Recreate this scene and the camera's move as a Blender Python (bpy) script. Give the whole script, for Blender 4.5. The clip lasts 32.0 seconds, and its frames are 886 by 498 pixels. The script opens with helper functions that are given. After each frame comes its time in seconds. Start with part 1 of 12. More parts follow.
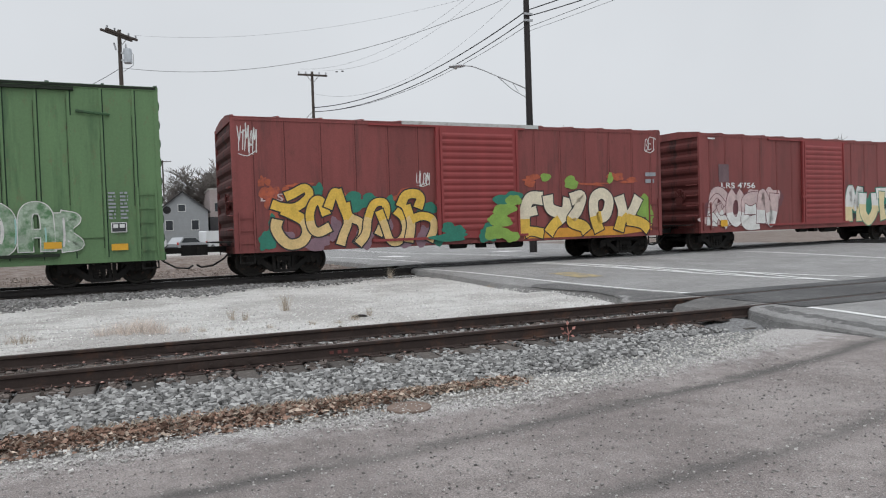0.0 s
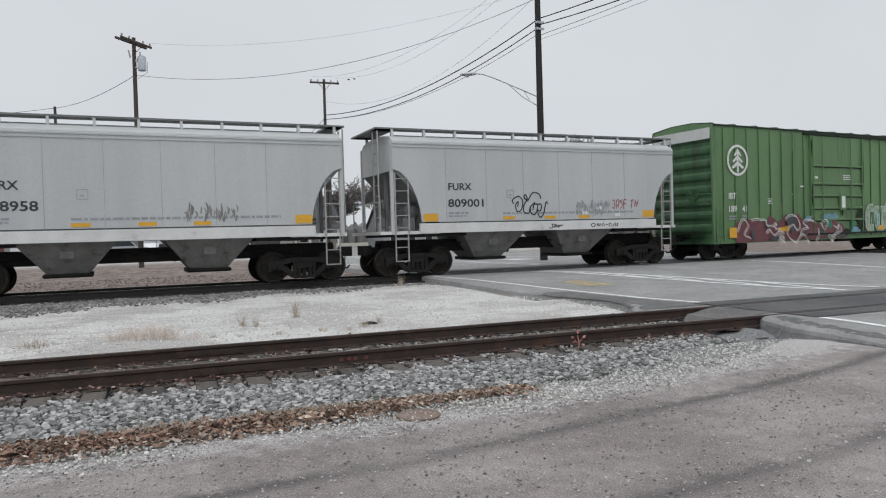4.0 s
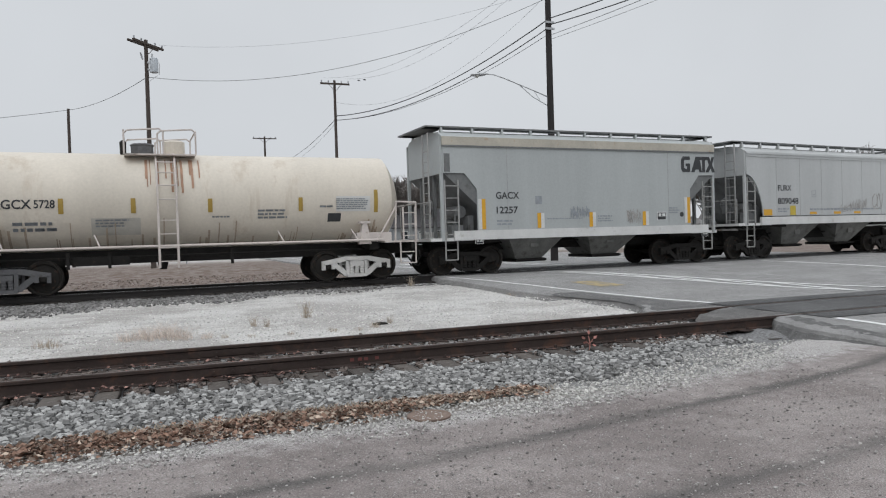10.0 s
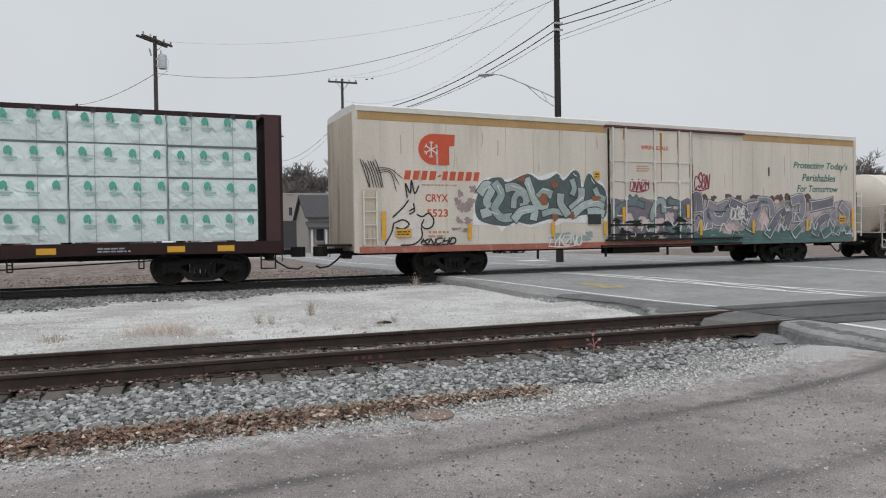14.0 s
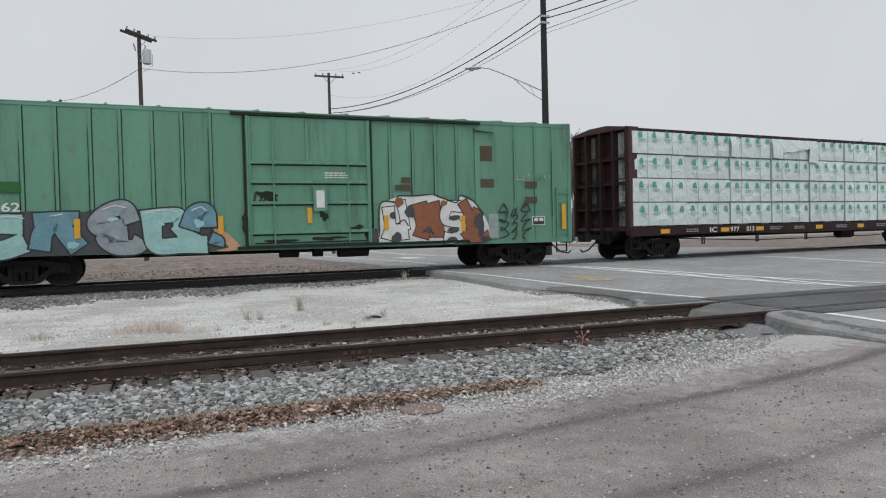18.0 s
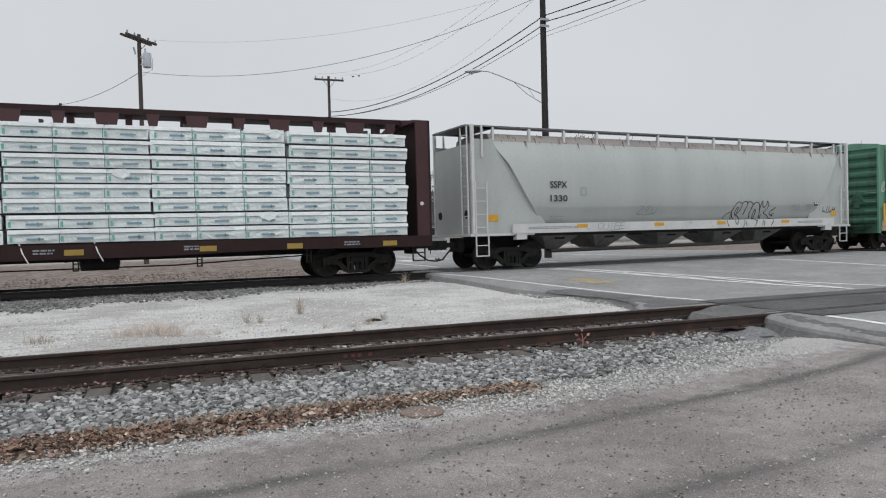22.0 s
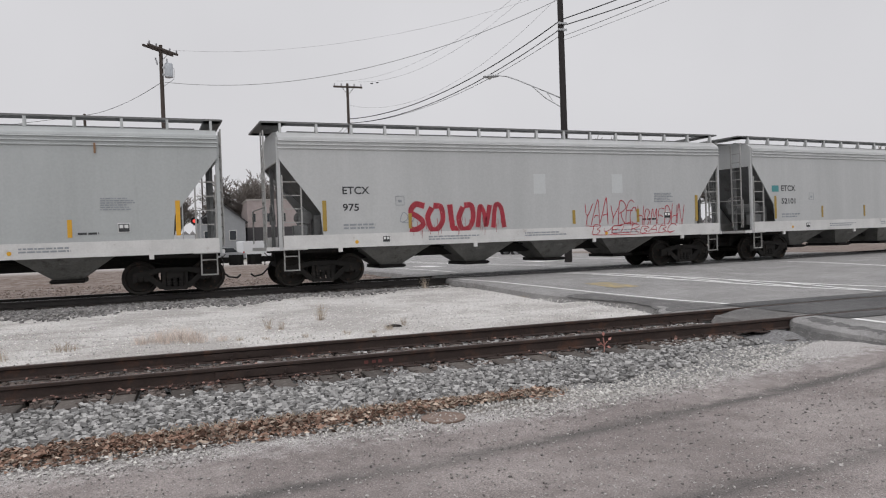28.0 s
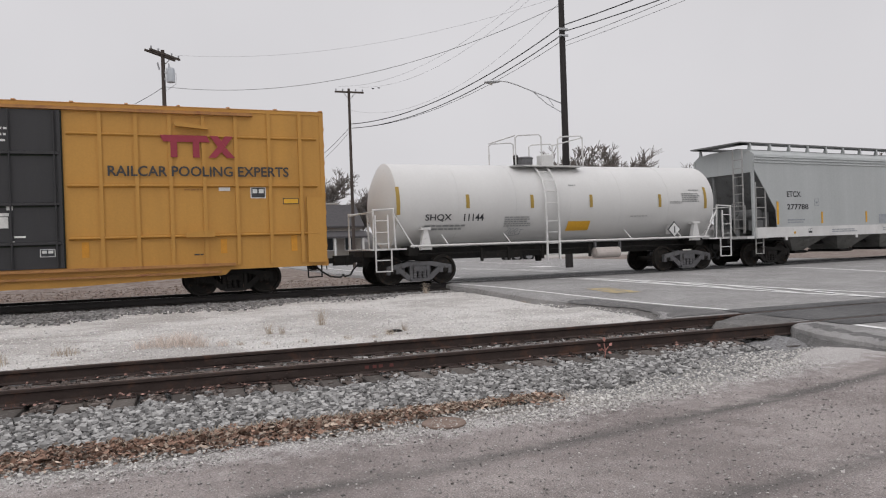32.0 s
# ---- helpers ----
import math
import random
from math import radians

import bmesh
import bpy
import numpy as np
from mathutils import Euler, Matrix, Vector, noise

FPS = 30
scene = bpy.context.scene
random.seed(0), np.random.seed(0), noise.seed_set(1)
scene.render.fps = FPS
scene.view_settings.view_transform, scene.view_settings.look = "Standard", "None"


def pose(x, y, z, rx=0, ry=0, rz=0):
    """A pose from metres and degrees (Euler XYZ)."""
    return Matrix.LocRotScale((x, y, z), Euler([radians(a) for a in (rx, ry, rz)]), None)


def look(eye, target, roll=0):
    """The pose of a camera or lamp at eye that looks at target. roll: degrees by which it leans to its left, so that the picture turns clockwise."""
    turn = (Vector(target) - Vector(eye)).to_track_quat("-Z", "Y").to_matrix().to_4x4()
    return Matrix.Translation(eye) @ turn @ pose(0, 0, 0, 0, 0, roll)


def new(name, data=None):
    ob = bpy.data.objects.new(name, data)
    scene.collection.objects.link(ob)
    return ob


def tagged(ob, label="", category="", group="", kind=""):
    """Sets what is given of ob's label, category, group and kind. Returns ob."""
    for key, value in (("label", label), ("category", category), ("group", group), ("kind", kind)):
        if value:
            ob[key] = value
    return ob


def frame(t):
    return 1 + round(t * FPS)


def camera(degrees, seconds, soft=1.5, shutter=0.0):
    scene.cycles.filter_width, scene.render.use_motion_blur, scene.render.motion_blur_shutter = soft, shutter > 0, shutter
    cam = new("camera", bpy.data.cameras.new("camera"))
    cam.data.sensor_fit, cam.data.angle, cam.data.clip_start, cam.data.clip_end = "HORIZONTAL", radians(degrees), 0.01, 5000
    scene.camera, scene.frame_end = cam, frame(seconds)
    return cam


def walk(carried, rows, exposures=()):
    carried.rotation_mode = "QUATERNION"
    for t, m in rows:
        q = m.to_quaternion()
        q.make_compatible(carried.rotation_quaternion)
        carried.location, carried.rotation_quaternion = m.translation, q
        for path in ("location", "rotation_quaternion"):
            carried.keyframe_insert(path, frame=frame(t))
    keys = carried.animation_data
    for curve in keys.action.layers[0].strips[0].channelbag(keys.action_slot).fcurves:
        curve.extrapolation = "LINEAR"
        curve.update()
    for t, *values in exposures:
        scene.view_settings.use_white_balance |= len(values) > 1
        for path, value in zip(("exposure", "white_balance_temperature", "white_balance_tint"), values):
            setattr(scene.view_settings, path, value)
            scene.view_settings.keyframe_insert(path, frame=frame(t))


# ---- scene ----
# ---------- camera: held by hand, turning a little as the train passes ----------
EYE = (0.0, 0.0, 1.407)


def aim(yaw, pitch, roll):
    """A camera pose from degrees: yaw to the left of the track's normal, pitch up, roll."""
    a, b = radians(yaw), radians(pitch)
    ahead = Vector((-math.sin(a) * math.cos(b), math.cos(a) * math.cos(b), math.sin(b)))
    return look(EYE, Vector(EYE) + 10 * ahead, roll)


cam = camera(63.56, 32.0, 1.13)
walk(cam, [
    (0, aim(-22.29, -1.65, -1.91)),
    (0.5, aim(-22.29, -1.56, -2.19)),
    (1, aim(-22.13, -1.44, -1.99)),
    (1.5, aim(-21.95, -1.38, -1.36)),
    (2, aim(-21.79, -1.36, -1.48)),
    (2.5, aim(-21.71, -1.27, -1.68)),
    (3, aim(-21.64, -1.21, -1.64)),
    (3.5, aim(-21.55, -1.12, -1.59)),
    (5.5, aim(-21.23, -0.85, -1.81)),
    (6, aim(-21.04, -0.87, -1.78)),
    (6.5, aim(-20.86, -0.83, -1.63)),
    (7, aim(-20.85, -0.89, -1.92)),
    (7.5, aim(-20.86, -0.92, -1.83)),
    (8, aim(-20.79, -0.95, -1.69)),
    (8.5, aim(-20.75, -1.00, -1.94)),
    (9, aim(-20.73, -0.99, -1.89)),
    (9.5, aim(-20.65, -0.96, -1.71)),
    (10, aim(-20.65, -0.96, -1.69)),
    (10.5, aim(-20.62, -0.94, -1.62)),
    (11, aim(-20.68, -0.90, -1.79)),
    (11.5, aim(-20.67, -0.88, -1.96)),
    (12, aim(-20.58, -0.83, -1.90)),
    (12.5, aim(-20.39, -0.84, -1.57)),
    (13, aim(-20.23, -0.90, -1.23)),
    (13.5, aim(-20.10, -0.93, -0.90)),
    (14, aim(-20.23, -0.97, -0.89)),
    (14.5, aim(-20.34, -1.05, -1.07)),
    (16.5, aim(-20.97, -1.21, -1.60)),
    (17, aim(-21.07, -1.32, -2.14)),
    (17.5, aim(-21.08, -1.39, -1.82)),
    (18, aim(-21.13, -1.47, -1.40)),
    (18.5, aim(-21.19, -1.51, -1.49)),
    (19, aim(-21.30, -1.51, -1.33)),
    (19.5, aim(-21.37, -1.50, -1.53)),
    (20, aim(-21.42, -1.47, -1.57)),
    (20.5, aim(-21.42, -1.43, -1.18)),
    (21, aim(-21.36, -1.34, -1.24)),
    (21.5, aim(-21.26, -1.26, -1.61)),
    (22, aim(-21.14, -1.23, -1.46)),
    (22.5, aim(-21.02, -1.15, -1.19)),
    (23, aim(-20.94, -1.10, -1.36)),
    (23.5, aim(-20.88, -1.04, -1.46)),
    (24, aim(-20.79, -0.95, -1.51)),
    (24.5, aim(-20.76, -0.83, -1.39)),
    (25, aim(-20.72, -0.77, -1.68)),
    (25.5, aim(-20.61, -0.68, -2.00)),
    (27.5, aim(-19.76, -0.75, -1.92)),
    (28, aim(-19.58, -0.76, -2.00)),
    (28.5, aim(-19.40, -0.72, -1.82)),
    (29, aim(-19.34, -0.71, -1.58)),
    (29.5, aim(-19.35, -0.70, -1.67)),
    (30, aim(-19.41, -0.68, -1.61)),
    (30.5, aim(-19.48, -0.63, -1.81)),
    (31, aim(-19.51, -0.60, -2.15)),
    (31.5, aim(-19.54, -0.50, -2.05)),
    (32, aim(-19.52, -0.35, -1.87)),
], [(0, 0.1, 6350, 9), (3, 0.08, 6350, 9), (6, 0.0, 6350, 9), (22, 0.0, 6350, 9), (28, 0.0, 6600, 13), (32, 0.0, 6650, 14)])

# ---------- world: an overcast winter day ----------
world = bpy.data.worlds.new("overcast_sky")
scene.world = world
world.use_nodes = True
wn, wl = world.node_tree.nodes, world.node_tree.links
wn.clear()
w_out = wn.new("ShaderNodeOutputWorld")
w_bg = wn.new("ShaderNodeBackground")
w_sky = wn.new("ShaderNodeTexSky")
w_sky.sky_type = "NISHITA"
w_sky.sun_disc = False
w_sky.sun_elevation = radians(38)
w_sky.sun_rotation = radians(200)
w_sky.dust_density = 6.0
w_hsv = wn.new("ShaderNodeHueSaturation")
w_hsv.inputs["Saturation"].default_value = 0.12
w_mix = wn.new("ShaderNodeMix")
w_mix.data_type = "RGBA"
w_mix.inputs[0].default_value = 0.9
w_mix.inputs[7].default_value = (6.25, 6.4, 6.62, 1)
wl.new(w_sky.outputs[0], w_hsv.inputs["Color"])
wl.new(w_hsv.outputs[0], w_mix.inputs[6])
# cloud cover, brighter towards the zenith
w_tc = wn.new("ShaderNodeTexCoord")
w_sep = wn.new("ShaderNodeSeparateXYZ")
wl.new(w_tc.outputs["Generated"], w_sep.inputs[0])
w_up = wn.new("ShaderNodeMapRange")
w_up.interpolation_type = "SMOOTHSTEP"
for i, value in enumerate((0.3, 1.0, 1.0, 1.95)):
    w_up.inputs[i + 1].default_value = value
wl.new(w_sep.outputs[2], w_up.inputs[0])
w_cloud = wn.new("ShaderNodeVectorMath")
w_cloud.operation = "SCALE"
wl.new(w_mix.outputs[2], w_cloud.inputs[0])
wl.new(w_up.outputs[0], w_cloud.inputs["Scale"])
w_noise = wn.new("ShaderNodeTexNoise")
w_noise.inputs["Scale"].default_value = 2.2
w_noise.inputs["Detail"].default_value = 4
wl.new(w_tc.outputs["Generated"], w_noise.inputs["Vector"])
w_soft = wn.new("ShaderNodeMapRange")
for i, value in enumerate((0.3, 0.7, 0.95, 1.03)):
    w_soft.inputs[i + 1].default_value = value
wl.new(w_noise.outputs[0], w_soft.inputs[0])
w_drift = wn.new("ShaderNodeVectorMath")
w_drift.operation = "SCALE"
wl.new(w_cloud.outputs[0], w_drift.inputs[0])
wl.new(w_soft.outputs[0], w_drift.inputs["Scale"])
wl.new(w_drift.outputs[0], w_bg.inputs[0])
w_bg.inputs[1].default_value = 0.11
wl.new(w_bg.outputs[0], w_out.inputs[0])

sun_data = bpy.data.lights.new("sun", "SUN")
sun_data.energy = 0.5
sun_data.angle = radians(40)
sun_data.color = (1.0, 0.97, 0.93)
sun = new("sun", sun_data)
sun.matrix_world = look((-24, -26, 70), (0, 0, 0))
scene.view_settings.exposure = 0.0

# ---------- tools: meshes and materials ----------
class Shape:
    """Collects vertices and faces of one mesh."""

    def __init__(self):
        self.v, self.f = [], []

    def add(self, verts, faces):
        n = len(self.v)
        self.v += [tuple(p) for p in verts]
        self.f += [tuple(i + n for i in q) for q in faces]
        return self

    def box(self, x0, x1, y0, y1, z0, z1):
        return self.add([(x0, y0, z0), (x1, y0, z0), (x1, y1, z0), (x0, y1, z0), (x0, y0, z1), (x1, y0, z1), (x1, y1, z1), (x0, y1, z1)],
                        [(3, 2, 1, 0), (4, 5, 6, 7), (0, 1, 5, 4), (1, 2, 6, 5), (2, 3, 7, 6), (3, 0, 4, 7)])

    def slab(self, profile, axis, a, b):
        """A closed profile of 2D points pushed along an axis from a to b. axis x: (y, z); y: (x, z); z: (x, y)."""
        n = len(profile)
        put = {"x": lambda s, q: (s, q[0], q[1]), "y": lambda s, q: (q[0], s, q[1]), "z": lambda s, q: (q[0], q[1], s)}[axis]
        verts = [put(a, q) for q in profile] + [put(b, q) for q in profile]
        faces = [tuple(range(n))[::-1], tuple(range(n, 2 * n))]
        faces += [(i, (i + 1) % n, n + (i + 1) % n, n + i) for i in range(n)]
        return self.add(verts, faces)

    def rod(self, p, q, r, sides=8, r2=None):
        p, q = Vector(p), Vector(q)
        d = (q - p).normalized()
        u = d.orthogonal().normalized()
        w = d.cross(u)
        ring = [(math.cos(2 * math.pi * i / sides), math.sin(2 * math.pi * i / sides)) for i in range(sides)]
        s = r if r2 is None else r2
        verts = [p + r * (a * u + b * w) for a, b in ring] + [q + s * (a * u + b * w) for a, b in ring]
        faces = [tuple(range(sides))[::-1], tuple(range(sides, 2 * sides))]
        faces += [(i, (i + 1) % sides, sides + (i + 1) % sides, sides + i) for i in range(sides)]
        return self.add(verts, faces)

    def pipe(self, points, r, sides=6):
        """One bent round bar through the points."""
        pts = [Vector(p) for p in points]
        n, m = len(self.v), len(pts)
        u = None
        for i, p in enumerate(pts):
            a = (pts[i] - pts[i - 1]).normalized() if i else (pts[1] - pts[0]).normalized()
            b = (pts[i + 1] - pts[i]).normalized() if i < m - 1 else a
            d = (a + b).normalized() if (a + b).length > 1e-6 else a
            u = d.orthogonal().normalized() if u is None else (u - d * u.dot(d)).normalized()
            w = d.cross(u)
            k = min(1.6, 1 / max(0.3, d.dot(a)))
            for j in range(sides):
                t = 2 * math.pi * j / sides
                self.v.append(tuple(p + r * k * (math.cos(t) * u + math.sin(t) * w)))
        for i in range(m - 1):
            for j in range(sides):
                k = (j + 1) % sides
                self.f.append((n + i * sides + j, n + i * sides + k, n + (i + 1) * sides + k, n + (i + 1) * sides + j))
        self.f += [tuple(n + j for j in range(sides))[::-1], tuple(n + (m - 1) * sides + j for j in range(sides))]
        return self

    def turned(self, rings, axis="x", sides=24, centre=(0, 0, 0)):
        """A body of revolution: rings of (place along the axis, radius)."""
        n = len(self.v)
        for s, r in rings:
            for i in range(sides):
                a = 2 * math.pi * i / sides
                c, d = r * math.cos(a), r * math.sin(a)
                q = {"x": (s, c, d), "y": (d, s, c), "z": (c, d, s)}[axis]
                self.v.append((q[0] + centre[0], q[1] + centre[1], q[2] + centre[2]))
        for k in range(len(rings) - 1):
            for i in range(sides):
                j = (i + 1) % sides
                self.f.append((n + k * sides + i, n + k * sides + j, n + (k + 1) * sides + j, n + (k + 1) * sides + i))
        self.f.append(tuple(n + i for i in range(sides))[::-1])
        self.f.append(tuple(n + (len(rings) - 1) * sides + i for i in range(sides)))
        return self

    def mesh(self, name, material, smooth=False):
        me = bpy.data.meshes.new(name)
        me.from_pydata(self.v, [], self.f)
        me.validate()
        bm = bmesh.new()
        bm.from_mesh(me)
        bmesh.ops.recalc_face_normals(bm, faces=bm.faces)
        bm.to_mesh(me)
        bm.free()
        if smooth:
            me.polygons.foreach_set("use_smooth", [True] * len(me.polygons))
            me.set_sharp_from_angle(angle=radians(35))
        me.materials.append(material)
        return me


def part(name, shape, material, parent=None, label="", smooth=False, at=None):
    """One mesh object from a Shape (or a ready mesh) under a thing or part."""
    me = shape.mesh(name, material, smooth) if isinstance(shape, Shape) else shape
    ob = new(name, me)
    if parent:
        ob.parent = parent
    if at:
        ob.location = at
    if label:
        ob["label"] = label
    return ob


def thing(name, label, category, group="", at=(0, 0, 0)):
    ob = new(name)
    ob.empty_display_size = 0.3
    ob.location = at
    return tagged(ob, label, category, group)


MATS = {}


def mat(name, colour, rough=0.7, metal=0.0, spread=0.15, scale=3.0, fine=40.0, bump=0.1, stain=None, stain_cut=0.55, streak=False, per_object=0.0, per_island=0.0, coat=0.0, wear=1.0, rust=None):
    """A procedural surface: base colour, broad and fine variation, an optional stain colour, fine relief."""
    if name in MATS:
        return MATS[name]
    m = bpy.data.materials.new(name)
    m.use_nodes = True
    n, l = m.node_tree.nodes, m.node_tree.links
    b = n["Principled BSDF"]
    tc = n.new("ShaderNodeTexCoord")
    mp = n.new("ShaderNodeMapping")
    l.new(tc.outputs["Object"], mp.inputs[0])
    if streak:
        mp.inputs["Scale"].default_value = (1.0, 1.0, 0.12)
    big = n.new("ShaderNodeTexNoise")
    big.inputs["Scale"].default_value = scale
    big.inputs["Detail"].default_value = 6
    big.inputs["Roughness"].default_value = 0.65
    l.new(mp.outputs[0], big.inputs["Vector"])
    small = n.new("ShaderNodeTexNoise")
    small.inputs["Scale"].default_value = fine
    small.inputs["Detail"].default_value = 3
    l.new(tc.outputs["Object"], small.inputs["Vector"])
    add = n.new("ShaderNodeMath")
    add.operation = "MULTIPLY_ADD"
    l.new(small.outputs[0], add.inputs[0])
    add.inputs[1].default_value = 0.45
    l.new(big.outputs[0], add.inputs[2])
    ramp = n.new("ShaderNodeMapRange")
    l.new(add.outputs[0], ramp.inputs[0])
    ramp.inputs[1].default_value, ramp.inputs[2].default_value = 0.42, 1.02
    ramp.inputs[3].default_value, ramp.inputs[4].default_value = 1 - spread, 1 + spread
    last = ramp.outputs[0]
    for amount, node, out in ((per_object, "ShaderNodeObjectInfo", "Random"), (per_island, "ShaderNodeNewGeometry", "Random Per Island")):
        if amount:
            info = n.new(node)
            r2 = n.new("ShaderNodeMapRange")
            l.new(info.outputs[out], r2.inputs[0])
            r2.inputs[3].default_value, r2.inputs[4].default_value = 1 - amount, 1 + amount
            mul = n.new("ShaderNodeMath")
            mul.operation = "MULTIPLY"
            l.new(last, mul.inputs[0])
            l.new(r2.outputs[0], mul.inputs[1])
            last = mul.outputs[0]
    tint = n.new("ShaderNodeVectorMath")
    tint.operation = "SCALE"
    tint.inputs[0].default_value = colour
    l.new(last, tint.inputs["Scale"])
    col = tint.outputs[0]
    if stain:
        sn = n.new("ShaderNodeTexNoise")
        sn.inputs["Scale"].default_value = scale * 1.7
        sn.inputs["Detail"].default_value = 8
        sn.inputs["Roughness"].default_value = 0.7
        l.new(mp.outputs[0], sn.inputs["Vector"])
        sr = n.new("ShaderNodeMapRange")
        l.new(sn.outputs[0], sr.inputs[0])
        sr.inputs[1].default_value, sr.inputs[2].default_value = stain_cut, stain_cut + 0.16
        sr.inputs[4].default_value = wear
        mix = n.new("ShaderNodeMix")
        mix.data_type = "RGBA"
        l.new(sr.outputs[0], mix.inputs[0])
        l.new(col, mix.inputs[6])
        mix.inputs[7].default_value = (*stain, 1)
        col = mix.outputs[2]
    if rust:
        rn = n.new("ShaderNodeTexNoise")
        rn.inputs["Scale"].default_value = 4.2
        rn.inputs["Detail"].default_value = 9
        rn.inputs["Roughness"].default_value = 0.78
        rm = n.new("ShaderNodeMapping")
        rm.inputs["Location"].default_value = (7.3, 2.1, 4.4)
        rm.inputs["Scale"].default_value = (1.0, 1.0, 0.45)
        l.new(tc.outputs["Object"], rm.inputs[0])
        l.new(rm.outputs[0], rn.inputs["Vector"])
        rr = n.new("ShaderNodeMapRange")
        l.new(rn.outputs[0], rr.inputs[0])
        rr.inputs[1].default_value, rr.inputs[2].default_value = 0.56, 0.68
        rr.inputs[4].default_value = 0.75
        mix = n.new("ShaderNodeMix")
        mix.data_type = "RGBA"
        l.new(rr.outputs[0], mix.inputs[0])
        l.new(col, mix.inputs[6])
        mix.inputs[7].default_value = (*rust, 1)
        col = mix.outputs[2]
    l.new(col, b.inputs["Base Color"])
    b.inputs["Roughness"].default_value = rough
    b.inputs["Metallic"].default_value = metal
    b.inputs["Specular IOR Level"].default_value = 0.5 if rough < 0.7 else 0.22
    b.inputs["Coat Weight"].default_value = coat
    if bump:
        bp = n.new("ShaderNodeBump")
        bp.inputs["Strength"].default_value = min(1.0, bump)
        bp.inputs["Distance"].default_value = 0.02
        l.new(add.outputs[0], bp.inputs["Height"])
        l.new(bp.outputs[0], b.inputs["Normal"])
    MATS[name] = m
    return m

# ---------- the ground, the road and the tracks ----------
def smooth(a, b, x):
    t = min(1.0, max(0.0, (x - a) / (b - a)))
    return t * t * (3 - 2 * t)


def wobble(x, y, size, seed=0.0):
    return noise.noise(Vector((x / size, y / size, seed)))


def bend_of(x):
    return 0.3 * math.log1p(math.exp(min(600.0, (x + 45) / 6))) - 2.4 + 0.08 * math.log1p(math.exp(min(400.0, x - 19)))


def road_height(y):
    """The road rises over both tracks."""
    z = -0.16 + 0.15 * smooth(4.0, 8.0, y) + 0.16 * smooth(11.5, 20.5, y) - 0.2 * smooth(25.5, 45, y)
    return z


EDGE_Y = [-60, -6, 0, 3, 5, 6.45, 7.35, 7.98, 8.6, 9.05, 10.3, 10.55, 10.7, 11.25, 11.93, 12.67, 13.34, 14.1, 16.1, 19.8, 24.7, 30, 400]
EDGE_X = [15, 15, 11, 9.5, 8.65, 8.45, 8.4, 8.5, 8.8, 9.0, 9.2, 7.8, 7.78, 8.24, 8.55, 8.65, 8.44, 8.18, 7.85, 7.75, 7.85, 7.9, 8.0]


def road_edge(y):
    return float(np.interp(y, EDGE_Y, EDGE_X)) + 0.07 * wobble(0, y, 0.6) + 0.05 * wobble(3, y, 0.2)


def ground_height(x, y):
    z = -0.235 + 0.02 * wobble(x, y, 1.5)
    z += 0.05 * smooth(6.3, 7.9, y) + 0.12 * smooth(10.6, 11.6, y) + 0.05 * smooth(11.5, 20, y)
    z -= 0.075 * smooth(7.75, 8.1, y) * (1 - smooth(10.7, 11.1, y))
    by = y - bend_of(x)
    z -= 0.035 * smooth(19.3, 20.6, by) + 0.06 * smooth(24.2, 27, by)
    z += 0.03 * wobble(x, y, 0.8, 4.0) * smooth(11.4, 12.5, y)
    z += 0.35 * smooth(36, 41, y) * (1 - smooth(43, 50, y)) * (1 - smooth(4, 8, x)) * smooth(-30, -8, x) * (0.6 + 0.8 * wobble(x, y, 4.0, 2.0))
    edge = road_edge(y)
    if x > edge - 0.25:
        z = min(z, road_height(y) - 0.2)
    if x > edge - 1.0 and 8.0 < y < 11.0:
        z += 0.1 * smooth(edge - 1.0, edge - 0.2, x) * (1 - smooth(edge - 0.25, edge, x))
    return z


def sheet(name, xs, ys, height, material, kind="structure", label=""):
    verts = [(x, y, height(x, y)) for y in ys for x in xs]
    n = len(xs)
    faces = [(j * n + i, j * n + i + 1, (j + 1) * n + i + 1, (j + 1) * n + i) for j in range(len(ys) - 1) for i in range(n - 1)]
    ob = part(name, Shape().add(verts, faces), material, smooth=True)
    return tagged(ob, label, "", "", kind)


def steps(*stretches):
    out = []
    for a, b, n in stretches:
        out += [a + (b - a) * i / n for i in range(n)]
    return out + [stretches[-1][1]]


